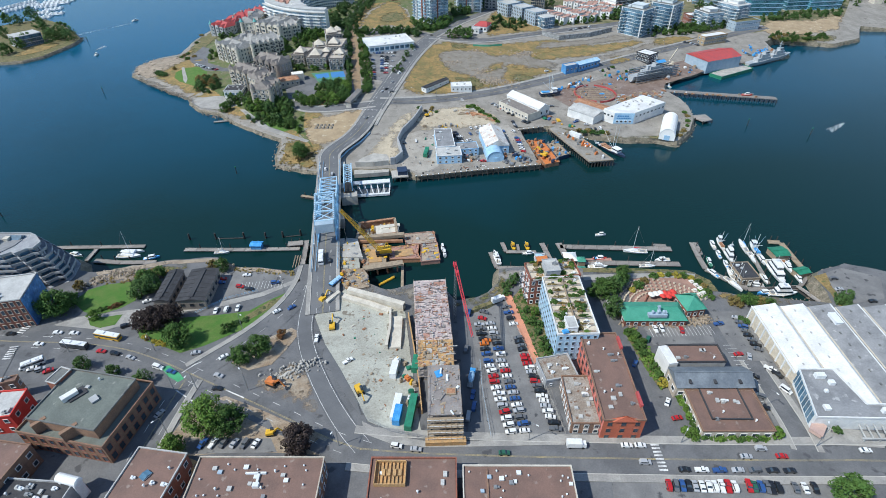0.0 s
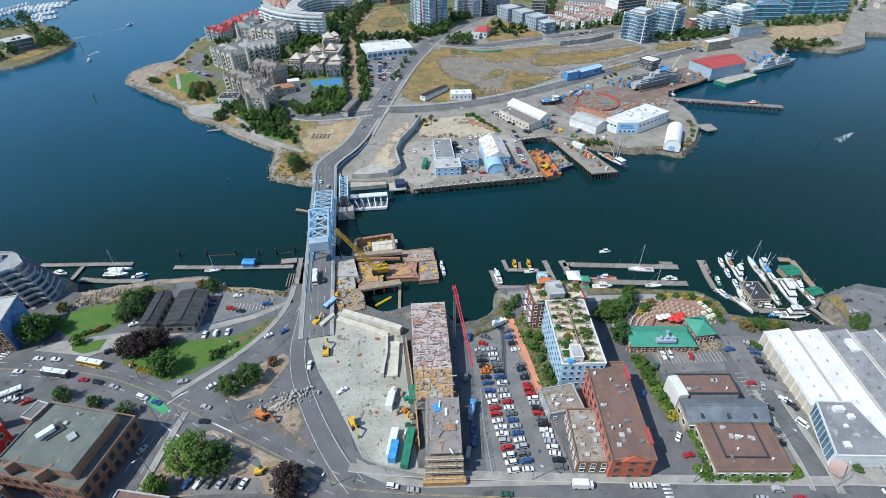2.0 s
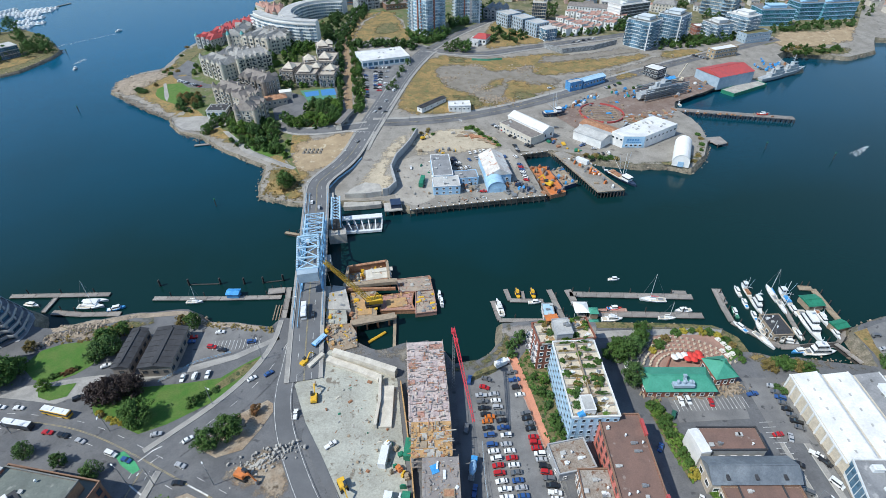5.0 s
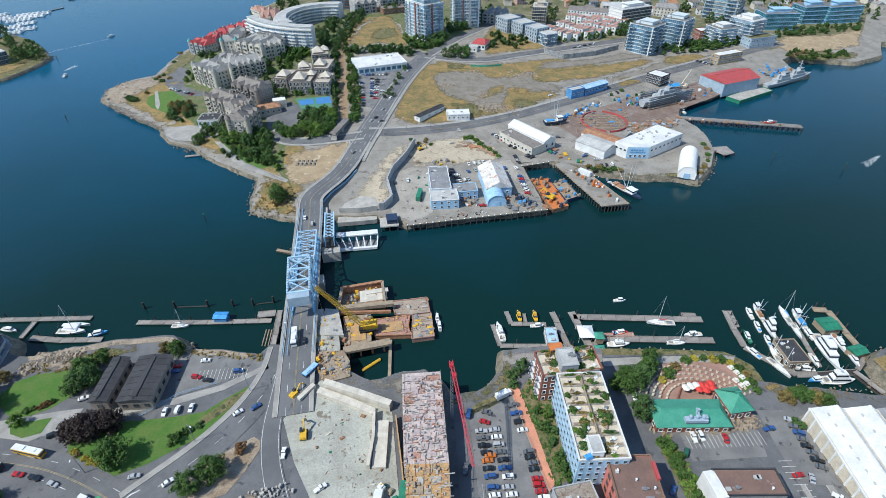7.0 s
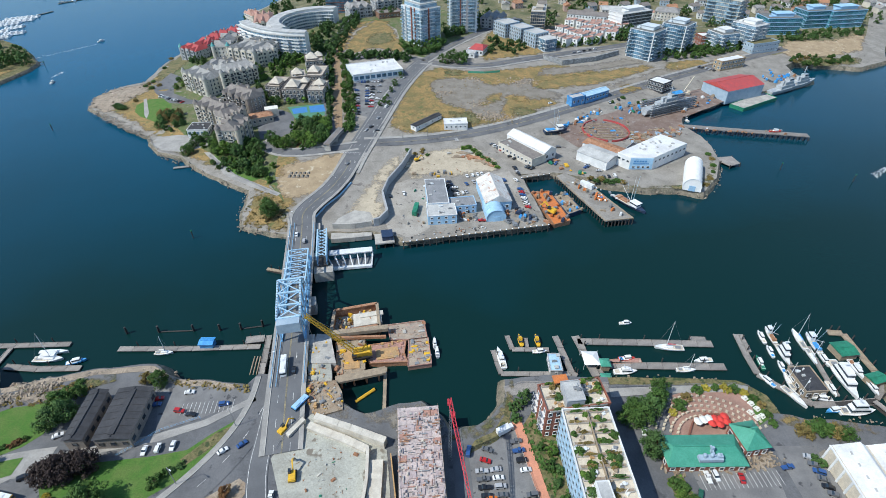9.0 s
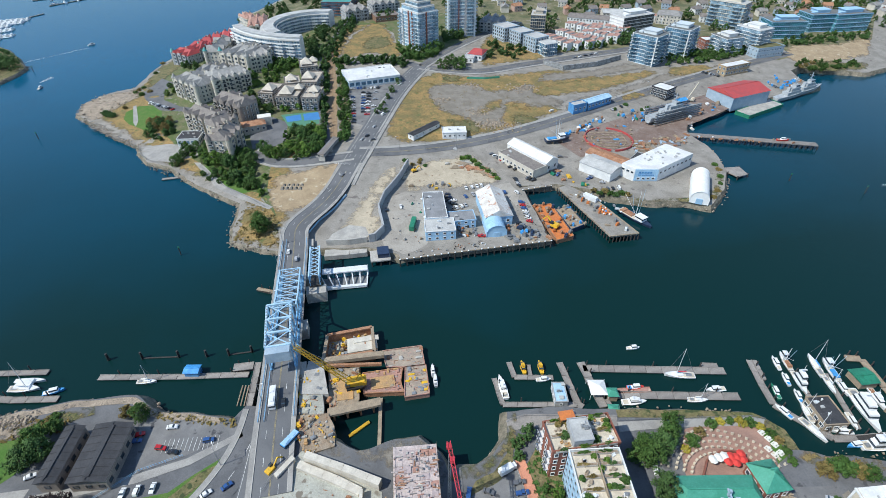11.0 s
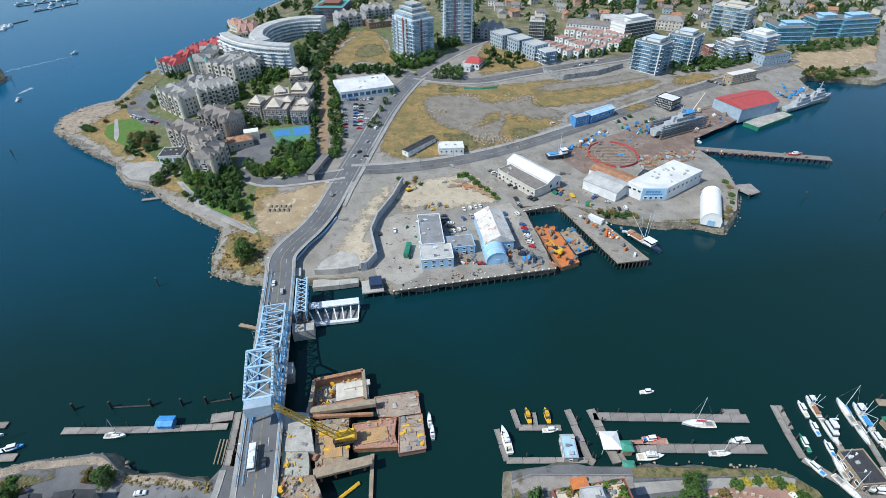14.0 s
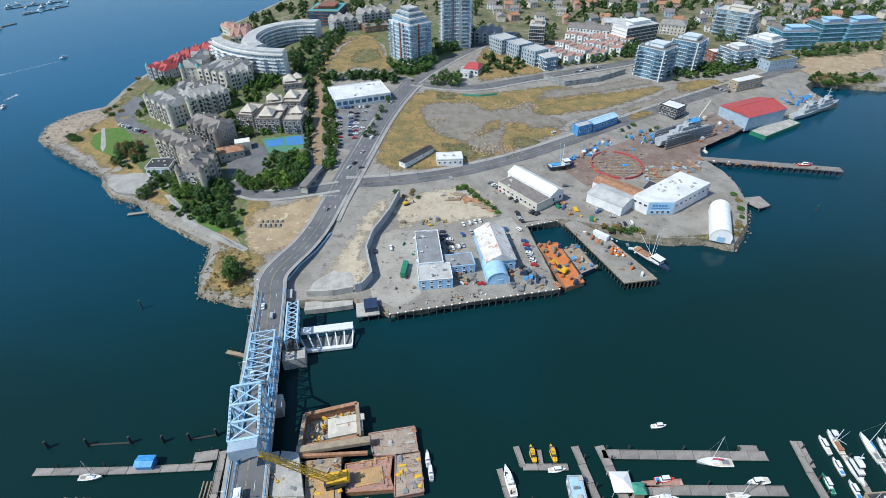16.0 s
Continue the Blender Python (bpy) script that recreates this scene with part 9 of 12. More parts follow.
def excavator(x, y, rot, mat, label, size=1.0):
    root = thing("excavator", None, x=x, y=y, z=land(x, y) + 0.14, rot=rot, label=label, category="excavator")
    q = size
    for o in (-1.1, 1.1):
        part("track", Shape().box(0, o * q, 0, 3.6 * q, 0.6 * q, 0.9 * q).box(1.8 * q, o * q, 0.2 * q, 0.5 * q, 0.6 * q, 0.5 * q).box(-1.8 * q, o * q, 0.2 * q, 0.5 * q, 0.6 * q, 0.5 * q), "rubber", root)
    part("body", Shape().box(-0.5 * q, 0, 0.9 * q, 3.4 * q, 2.5 * q, 1.3 * q, taper=0.92).box(-1.9 * q, 0, 1.0 * q, 0.8 * q, 2.4 * q, 1.0 * q), mat, root)
    part("cab", Shape().box(0.6 * q, 0.7 * q, 2.1 * q, 1.5 * q, 1.0 * q, 1.2 * q, taper=0.88), "glass", root)
    part("boom", Shape().beam((1.0 * q, -0.3 * q, 1.8 * q), (3.6 * q, -0.3 * q, 4.2 * q), 0.45 * q, 0.6 * q), mat, root)
    part("stick", Shape().beam((3.6 * q, -0.3 * q, 4.2 * q), (5.6 * q, -0.3 * q, 1.6 * q), 0.35 * q, 0.45 * q), mat, root)
    part("bucket", Shape().box(5.6 * q, -0.3 * q, 0.7 * q, 0.8 * q, 1.1 * q, 0.9 * q, taper=0.7), "steel_grey", root)
    return root


excavator(-64.7, 93.1, -20, "orange", "orange excavator digging in the soil pit")
excavator(-49.5, 120.6, 100, "yellow", "yellow excavator on the building site", 0.9)
excavator(-32.9, 90.5, -60, "yellow", "yellow excavator beside the detour road", 0.9)
excavator(-59.2, 74.5, 10, "yellow", "small yellow digger under the trees", 0.7)
excavator(-56.8, 135.7, 60, "yellow", "yellow digger at the bridge head", 0.8)
excavator(-21.4, 317.2, 30, "yellow", "yellow digger in the works yard", 0.8)
rng = random.Random(40)
s = Shape()
for i in range(140):
    a, b = rng.gauss(0, 1), rng.gauss(0, 1)
    r = rng.uniform(0.3, 0.9)
    s.box(a * 4.2 + b * 1.6, b * 2.2, 0, r * 1.5, r, r, rng.uniform(0, 180), taper=rng.uniform(0.5, 0.9))
c = -59.7, 98.4
thing("rubble_heap", s, "concrete", c[0], c[1], land(*c) + 0.1, 20, label="heap of broken pale concrete blocks", category="rubble", kind="stuff")

# blue articulated bus parked at the bridge and other buses
def bus(x, y, rot, mat, roof, label, L=12.0, z=None, lift=0.26):
    root = thing("bus", None, x=x, y=y, z=(land(x, y) + lift if z is None else z), rot=rot, label=label, category="bus")
    part("body", Shape().box(0, 0, 0.4, L, 2.5, 2.5).box(0, 0, 0.3, L * 0.98, 2.4, 0.2), mat, root)
    part("roof", Shape().box(0, 0, 2.9, L - 0.3, 2.3, 0.15).box(-L * 0.2, 0, 3.05, 2.6, 1.6, 0.3).box(L * 0.25, 0, 3.05, 1.2, 1.2, 0.2), roof, root)
    part("window_band", Shape().box(0, 0, 1.55, L + 0.04, 2.54, 0.95), "glass", root)
    for a in (-0.32, 0.3):
        for b in (-1.15, 1.15):
            part("wheel", cached("bus_wheel", lambda: Shape().tube((0, -0.15, 0), (0, 0.15, 0), 0.5, n=12).mesh("wheel", "rubber")), None, root, m=pose(a * L, b, 0.5))
    return root


bus(-138, 113.2, -11, "yellow", "steel_white", "yellow sightseeing bus on the street")
bus(-148.1, 108.4, -8, "roof_dark", "steel_white", "dark coach with a white roof on the street")
bus(-53.1, 144.9, 58, "tarp_blue", "panel_sky", "bright blue truck parked at the bridge head", 7.5)
c = axis(160, -2.5)
bus(c[0], c[1], 101, "hull_white", "steel_white", "white bus on the bridge approach", 10, DECK + 0.2)
bus(-157.6, 99.5, 35, "hull_white", "steel_white", "white minibus parked by the block", 8)


# ---- north quay, piers, shipyard ----
def wharf(edge, depth, z, label, name="wharf", every=3.2):
    """A timber wharf edge: deck beam, face piles and caps along a line."""
    root = thing(name, None, label=label, category="wharf")
    for p, q in zip(edge, edge[1:]):
        p, q = Vector(p), Vector(q)
        d = (q - p).normalized()
        nrm = Vector((-d.y, d.x))
        part("deck", Shape().prism([tuple(p), tuple(q), tuple(q + nrm * depth), tuple(p + nrm * depth)], z - 0.6, z), "yard", root)
        part("edge_beam", Shape().beam((*p, z + 0.15), (*q, z + 0.15), 0.45, 0.4), "timber", root)
        n = int((q - p).length / every)
        me = cached(("wharf_pile", z), lambda: Shape().tube((0, 0, -3), (0, 0, z + 0.5), 0.32, n=8).tube((0, 0, z + 0.5), (0, 0, z + 0.75), 0.4, n=8, k=1).mesh("pile", ["pile", "steel_white"]))
        for i in range(n + 1):
            k = p.lerp(q, i / n) - nrm * 0.4
            part("post", me, None, root, m=pose(k.x, k.y, 0))
    return root


wharf([(-23.9, 235.9), (13.7, 243.2), (53.4, 250.4)], 4.0, 3.6, "long timber pile wharf along the yard")
wharf([(44.4, 296.7), (62.2, 301.5)], 3.0, 3.6, "timber wharf at the head of the basin")
PIERW = [(66, 298.9), (85.1, 253.8), (100.9, 256.2), (83.4, 291.5), (72, 302.4)]
root = thing("pier", None, label="broad concrete-decked pier on timber piles", category="pier")
part("deck", Shape().prism(PIERW, 3.0, 3.7), "yard", root)
for a, b, n in ((0, 1, 22), (1, 2, 8), (2, 3, 14)):
    p, q = Vector(PIERW[a]), Vector(PIERW[b])
    part("edge_beam", Shape().beam((*p, 3.85), (*q, 3.85), 0.45, 0.35), "timber", root)
    for i in range(n + 1):
        k = p.lerp(q, i / n)
        part("post", cached("pier_pile", lambda: Shape().tube((0, 0, -3), (0, 0, 3.3), 0.34, n=8).mesh("pile", "pile")), None, root, m=pose(k.x, k.y, 0))
PD = [(72.1, 297.3), (80, 292.4), (95.7, 259.2), (86.8, 256.6)]
clutter(PD, 3.72, 16, 51, ["orange", "steel_white", "tarp_blue", "timber", "steel_grey", "orange"], "fishing gear and floats on the pier", (0.8, 3.0), (0.5, 1.8))
c = [(82.4, 287.7), (86.9, 278.7), (88.8, 273.6)]
container(c[0][0], c[0][1], -45, "steel_white", "white truck box on the pier", 8, z=3.7)
rng = random.Random(5)
for k in range(26):
    t = rng.random()
    x, y = c[1][0] + (c[2][0] - c[1][0]) * t + rng.uniform(-2, 2), c[1][1] + (c[2][1] - c[1][1]) * t + rng.uniform(-2, 2)
    s = Shape().tube((0, 0, 0), (0, 0, 0.3), 0.3, 0.6, 8).tube((0, 0, 0.3), (0, 0, 0.8), 0.6, 0.6, 8).tube((0, 0, 0.8), (0, 0, 1.1), 0.6, 0.25, 8)
    thing("net_float", s, "orange" if k % 4 else "hull_white", x, y, 3.7, label="round orange net float on the pier", category="float", group="net floats")

LP = [(171.3, 368.4), (254.9, 353.3)]
root = thing("long_pier", None, label="long narrow timber pier on piles", category="pier")
p, q = Vector(LP[0]), Vector(LP[1])
part("deck", Shape().beam((*p, 2.9), (*q, 2.9), 5.0, 0.5), "dock_wood", root)
n = 24
for i in range(n + 1):
    k = p.lerp(q, i / n)
    for o in (-2.2, 2.2):
        part("post", MESHES["pier_pile"], None, root, m=pose(k.x + 0.2 * o, k.y + o, -0.6))
c = [(233.9, 358.7)]
boat("motor", c[0][0], c[0][1], -5, 8, "umbrella_red", "rust", "red boat stored on the long pier", 3.3)
clutter([(227.7, 362.3), (242.4, 359.3), (240.6, 356.6), (226, 359.5)], 3.2, 5, 52, ["steel_grey", "rust", "timber"], "machinery on the long pier")
SP = [(171.4, 323.9), (188.2, 326.1), (189.5, 317), (181.5, 313.8), (178, 319.3)]
root = thing("small_pier", None, label="small timber pier with piles", category="pier")
part("deck", Shape().prism(SP, 1.6, 2.1), "dock_wood", root)
for p in SP:
    part("post", MESHES["pier_pile"], None, root, m=pose(p[0], p[1], -0.8))
DD = [(225.4, 408.3), (264.1, 431.2), (269.8, 420.5), (232.2, 399.5)]
barge(DD, 2.4, "green floating dry dock with a pale deck", "concrete", "tarp_green", "floating_dock")
OB = [(49.1, 283.4), (59.5, 285.1), (66.7, 256.4), (57.1, 252.8)]
barge(OB, 2.2, "orange-brown rusty work barge", "orange", "rust")
clutter(OB, 2.3, 22, 53, ["rust", "rust", "orange", "steel_grey", "navy", "timber"], "machinery on the rusty work barge", (1, 3), (0.5, 1.8))
OB2 = [(61.1, 280.2), (69.7, 283.2), (75.2, 266.3), (66.4, 261.7)]
barge(OB2, 2.2, "second work barge with blue gear", "timber", "navy")
clutter(OB2, 2.3, 18, 54, ["tarp_blue", "concrete", "steel_grey", "timber", "rust"], "gear on the second work barge", (1, 3), (0.5, 1.6))
c = [(57.1, 264.1)]
e = excavator(c[0][0], c[0][1], 140, "yellow", "yellow crane digger on the barge", 1.2)
e.location.z = 2.3
YB0 = [(36.7, 262.2), (43.8, 263.7), (47.8, 255.3), (39.5, 253.2)]
clutter(YB0, None, 14, 55, ["tarp_blue", "tarp_blue", "navy", "steel_grey", "rust"], "blue bins and tanks on the quay", (1.5, 3.6), (1.0, 2.2))
clutter([(30.3, 253.6), (53.2, 256), (53.8, 252.3), (31.1, 250)], None, 12, 56, ["steel_grey", "rust", "timber"], "pipes stacked along the quay", (2, 5), (0.3, 0.8))
clutter([(-24.2, 240.2), (-6.7, 245.1), (19.4, 250.1), (19.1, 246.6), (-21.5, 237.9)], None, 36, 57, ["timber", "steel_grey", "rust", "steel_white", "concrete", "pile"], "buoys and chain on the quay", (0.3, 1.2), (0.2, 0.6))
clutter([(4, 266.4), (15.1, 267.1), (17, 253.7), (5.1, 253.8)], None, 26, 58, ["orange", "timber", "steel_grey", "pile", "steel_grey", "steel_white"], "scrap and gear beside the office", (0.6, 2.4), (0.3, 1.4))
clutter([(-6.1, 292.5), (2.1, 293.4), (2, 284.1), (-5, 275.5)], None, 14, 59, ["roof_dark", "steel_grey", "navy"], "dark machinery stored behind the office", (1, 3), (0.6, 1.6))
clutter([(-1.6, 326.6), (15.4, 332.6), (31.1, 317.7), (23.9, 309.2), (8.1, 313.6)], None, 10, 60, ["rust", "timber", "rust", "timber", "concrete"], "rusty pipes and timbers in the works yard", (1.5, 5), (0.3, 1.0))
clutter([(-26.4, 300.9), (-7.9, 305.8), (4.7, 302.2), (-7.7, 298.3)], None, 12, 61, ["yellow", "timber", "steel_grey"], "plant and timber in the works yard", (1, 3), (0.5, 1.4))
clutter([(160.2, 399.2), (202.5, 420.8), (228.3, 438.9), (254.1, 445), (235.5, 426.3), (179.5, 387.4)], None, 34, 62, ["steel_grey", "rust", "tarp_blue", "steel_white", "timber"], "shipyard gear on brown ground", (1, 3.4), (0.5, 1.8))
clutter([(291.3, 475.1), (307.2, 464.8), (314.3, 454.1), (286.4, 446), (273.4, 455.3)], None, 26, 63, ["tarp_blue", "tarp_blue", "rust", "steel_white", "tarp_blue"], "blue crates stacked on the north quay", (1, 3.4), (0.6, 1.8))
clutter([(91.4, 365), (133, 390.5), (142.2, 382.2), (124.1, 351.4), (89.7, 343.2)], None, 20, 64, ["timber", "rust", "steel_grey", "tarp_blue"], "timber cradles in the shipyard", (1, 4), (0.3, 1.0))
clutter([(79.4, 361.4), (99, 381.6), (122.7, 396.7), (115.8, 386), (91.4, 365)], None, 30, 65, ["tarp_blue", "steel_grey", "hull_white", "rust", "tarp_blue"], "stored gear along the harbour road", (0.8, 3), (0.6, 1.6))
clutter([(51.3, 321.4), (65.5, 327), (86.4, 304.9), (82, 299.9)], None, 18, 66, ["yellow", "rust", "timber", "tarp_green"], "pipes and buoys on the yard road", (1, 5), (0.3, 1.0))
clutter([(30.5, 255.4), (35.1, 266.9), (33.6, 270.2), (30.4, 259.2)], None, 8, 67, ["orange", "rust"], "orange gear beside the boat shed", (1, 2.4), (0.8, 1.8))

clutter([(-25.5, 288.9), (-15.1, 291.2), (-10.9, 255.8), (-21.9, 241.8), (-27.6, 248.7)], None, 10, 68, ["timber", "steel_grey", "concrete", "pile", "steel_white", "tarp_green"], "stored gear in the west yard", (0.5, 2.4), (0.3, 1.2))
clutter([(64.8, 291.8), (81.1, 296.5), (105.4, 278.8), (98.2, 274.6)], None, 12, 69, ["steel_white", "timber", "steel_grey"], "pipes beside the basin road", (0.6, 2.4), (0.3, 0.9))
clutter([(127.9, 357.4), (170.4, 366.8), (168.4, 354.2), (123.8, 340.3)], None, 60, 70, ["timber", "timber", "rust", "panel_blue", "steel_grey"], "timber blocks and staging on the slipway", (0.8, 4.5), (0.3, 1.0))
clutter([(173.5, 365.4), (250.9, 353.2), (249.1, 350.6), (172.2, 362.5)], 3.2, 24, 71, ["timber", "steel_grey", "rust", "steel_white"], "gear along the long pier", (0.6, 2.2), (0.3, 1.2))
clutter([(124.8, 396.8), (156.4, 412.1), (157.4, 391.5), (142.2, 382.2)], None, 24, 72, ["hull_white", "tarp_blue", "steel_grey", "timber", "tarp_green"], "boats and bins by the shipyard fence", (0.8, 3.4), (0.6, 1.6))
container(-19.1, 263.4, 84, "tarp_green", "green container in the west yard", 9)
for k, (poly, n) in enumerate((([(-37.5, 289.1), (-15.3, 294.5), (-9.9, 248.6), (-21.7, 240.2), (-33.7, 245.3)], 120), ([(-30.2, 309.1), (-8.3, 328.8), (15.7, 338.5), (32.5, 315.5), (4.6, 300.2), (-26.2, 297.5)], 120), ([(3.9, 264), (17.9, 267.1), (19.4, 250.1), (-6.7, 245.1), (5, 252)], 120),
                               ([(73.6, 359.9), (139.4, 397.9), (201.5, 428.7), (248.1, 451.5), (177.1, 381.9), (124.1, 351.4), (88.2, 337)], 300), ([(72.2, 297.5), (80.1, 292.6), (95.8, 259.4), (86.9, 256.8)], 120), ([(28.7, 293.1), (44.6, 297.8), (48.4, 266.8), (54.1, 253.4), (30, 251.1)], 200))):
    debris(poly, None, n // 2, 94 + k, ["timber", "rust", "steel_grey", "concrete", "pile", "steel_grey", "pile"], "scattered gear and scraps on the yard ground", (0.15, 0.6))
rng = random.Random(140)
for x, y, turn, mat, n in ((9, 327, -28, "timber", 9), (14, 323, -34, "rust", 10), (19, 321, -38, "rust", 9), (22.5, 316.5, -42, "timber", 8), (26.5, 313.5, -48, "rust", 8), (12, 329.5, -25, "concrete", 7), (5.5, 323, 8, "timber", 6)):
    stack = thing("pipe_stack", None, x=x, y=y, z=land(x, y) + 0.12, rot=turn, label="stack of rusty pipes lying on the works ground" if mat == "rust" else "stack of long pale timbers lying on the works ground", category="stack", group="works yard stacks")
    for i in range(n):
        e, o = rng.uniform(2.6, 4.2), rng.uniform(-0.7, 0.7)
        part("pipe" if mat == "rust" else "beam", Shape().tube((o - e, 0, 0), (o + e, rng.uniform(-0.2, 0.2), 0), 0.26, n=6) if mat == "rust" else Shape().box(o, 0, -0.2, 2 * e, 0.4, 0.4), mat, stack, m=pose(0, (i % 6) * 0.62 - 1.6, 0.26 + 0.45 * (i // 6)))
debris([(-293, 401.2), (-301.1, 419.6), (-297.3, 440), (-273, 450.7), (-261.3, 441.9), (-255.9, 426.2), (-264.4, 411.6), (-269.7, 399), (-275.9, 395.3)], None, 90, 101, ["rock"], "tan boulders and ledges on the rock point", (0.6, 1.8), 1.2)
# red turntable ring and slip rails
c = [(112.6, 359.7), (128.9, 360.2)]
R0 = (Vector(c[1]) - Vector(c[0])).length
RING = thing("slip_turntable", None, x=c[0][0], y=c[0][1], z=land(*c[0]) + 0.1, label="red steel ring of the ship turntable", category="turntable")
n = 40
for rr, h, m in ((R0, 1.3, "roof_red"), (R0 * 0.72, 0.3, "timber"), (R0 * 0.45, 0.3, "timber")):
    s = Shape()
    for i in range(n):
        if h > 1 and i in (9, 10, 29):
            continue
        a, b = math.tau * i / n, math.tau * (i + 1) / n
        s.beam((rr * math.cos(a), rr * math.sin(a), h / 2), (rr * math.cos(b), rr * math.sin(b), h / 2), 0.5, h)
    part("ring", s, m, RING, kind="stuff")
for i in range(6):
    part("cradle_beam", Shape().box(0, -R0 * 0.6 + i * R0 * 0.24, 0, R0 * 1.5, 0.5, 0.5), "timber", RING)
root = thing("slipway", None, label="timber slipway rails running down to the water", category="slipway")
a, b = [(126.9, 357.4), (125.6, 340.3)], [(173.2, 366.7), (178.2, 346.1)]
for i in range(10):
    p, q = Vector(a[0]).lerp(Vector(a[1]), i / 9), Vector(b[0]).lerp(Vector(b[1]), i / 9)
    part("slip_rail", Shape().beam((*p, 4.0), (*q, 1.2), 0.5, 0.5), "timber" if i % 3 else "rust", root)
part("slip_bed", Shape().add([(*a[0], 3.7), (*a[1], 3.7), (*b[1], 0.6), (*b[0], 0.6)], [(0, 1, 2, 3)]), "yard_brown", root)


# ships on the hard, with staging
def ship(x, y, rot, L, label, z, hull_mat="ship_grey", staging=True):
    root = thing("ship", None, x=x, y=y, z=z, rot=rot, label=label, category="ship")
    B = L * 0.17
    part("hull", hull(L, B, L * 0.085, stern=0.75), hull_mat, root)
    H = L * 0.085
    part("superstructure", Shape().box(-L * 0.03, 0, H, L * 0.42, B * 0.74, 2.6).box(0, 0, H + 2.6, L * 0.26, B * 0.62, 2.4).box(L * 0.04, 0, H + 5.0, L * 0.12, B * 0.5, 2.0), "ship_grey", root)
    part("bridge_window", Shape().box(L * 0.045, 0, H + 5.8, L * 0.122, B * 0.51, 0.7), "glass", root)
    part("mast", Shape().beam((0, 0, H + 5), (0, 0, H + 13), 0.5).beam((-1.5, 0, H + 9), (1.5, 0, H + 9), 0.25).beam((0, -2, H + 10.5), (0, 2, H + 10.5), 0.25), "ship_grey", root)
    part("funnel", Shape().box(-L * 0.14, 0, H + 2.6, L * 0.07, B * 0.3, 3.2, taper=0.85), "ship_grey", root)
    part("gun", Shape().box(L * 0.3, 0, H * 1.1, 1.8, 1.6, 1.3).beam((L * 0.3, 0, H * 1.1 + 0.9), (L * 0.37, 0, H * 1.1 + 1.3), 0.2), "ship_grey", root)
    if staging:
        for sg in (-1, 1):
            s = Shape()
            for k in range(6):
                s.beam((-L * 0.47, sg * (B / 2 + 1.0), k * 1.5), (L * 0.46, sg * (B / 2 + 1.0), k * 1.5), 1.1, 0.45)
            for i in range(15):
                x0 = -L * 0.45 + i * L * 0.062
                s.beam((x0, sg * (B / 2 + 1.4), -1), (x0, sg * (B / 2 + 1.4), 9.5), 0.14)
            part("staging", s, "steel_grey", root)
        part("dock_tent", Shape().gable(L * 0.12, 0, H + 7.2, 7, 4.5, 1.4), "tarp_blue", root)
    return root


ship(169, 395, 27, 48, "grey naval ship on the hard inside staging", 5.0)
for c in [(286.9, 440.2), (305.6, 450.4)]:
    ship(c[0], c[1], 28, 40, "grey patrol ship moored at the yard quay", 0.3, staging=False)
c = [(75.8, 356.2)]
b = boat("fishing", c[0][0], c[0][1], 15, 18, "navy", "tarp_blue", "dark blue tug propped up on the hard", land(*c[0]) + 1.6)
part("prop", Shape().box(-4, 0, -1.6, 0.6, 4, 1.5).box(3, 0, -1.6, 0.6, 4, 1.5), "timber", b)
c = [(192.9, 422.5)]
LC = thing("mobile_crane", None, x=c[0][0], y=c[0][1], z=land(*c[0]) + 0.1, label="pale mobile crane in the shipyard", category="crane")
part("carrier", Shape().box(0, 0, 0.5, 8, 2.6, 1.2).box(3.4, 0, 1.7, 1.6, 2.4, 1.2), "deck_cream", LC)
part("boom", Shape().beam((-1, 0, 2), (6, 3, 13), 0.7), "deck_cream", LC)

# retaining wall below the new ramp, and the ramp's front wall
wall_run([(-25.8, 323.1), (-29.9, 308.4), (-37.3, 290.1), (-39.1, 276.7), (-34.2, 258.6), (-38, 251.3), (-40.9, 250.3)], 0.8, 4.6, None, "curved grey concrete retaining wall", "stucco_grey")
wall_run([(-62.7, 247.6), (-50.7, 248.2), (-42.2, 250.3)], 1.0, 5.6, 1.0, "pale concrete front wall of the approach ramp", "concrete")
wall_run([(-62.8, 241.8), (-50.3, 243.4), (-41.6, 245)], 5.0, 2.4, 0.5, "pale concrete apron at the shore", "concrete")
wall_run([(-74.4, 257.2), (-71, 267.6), (-65, 278.3), (-60.3, 291.8)], 0.3, 1.1, None, "blue site fence along the road", "panel_sky", "site_fence")
c = [(-34.2, 239.9)]
root = thing("pile_platform", None, x=c[0][0], y=c[0][1], z=0, rot=10, label="small pile platform with a black cabin", category="platform")
part("deck", Shape().box(0, 0, 2.8, 10, 8, 0.6), "concrete", root)
part("cabin", Shape().box(1.6, 0.5, 3.4, 5.5, 5.5, 2.2).box(1.6, 0.5, 5.6, 5.9, 5.9, 0.25), "navy", root)
for a in (-4.4, 0, 4.4):
    for b in (-3.4, 3.4):
        part("post", MESHES["pier_pile"], None, root, m=pose(a, b, -0.3))
wall_run([(86.1, 486.9), (101.7, 473.6), (132.5, 483.4), (159.5, 500.8)], 1.2, 4.0, None, "rough blasted rock face below the road", "rock_grey", "rock_face")
wall_run([(15.5, 452.4), (29.8, 451.7), (43.6, 455.1)], 0.2, 1.6, None, "green mesh fence along the field", "roof_green", "mesh_fence")

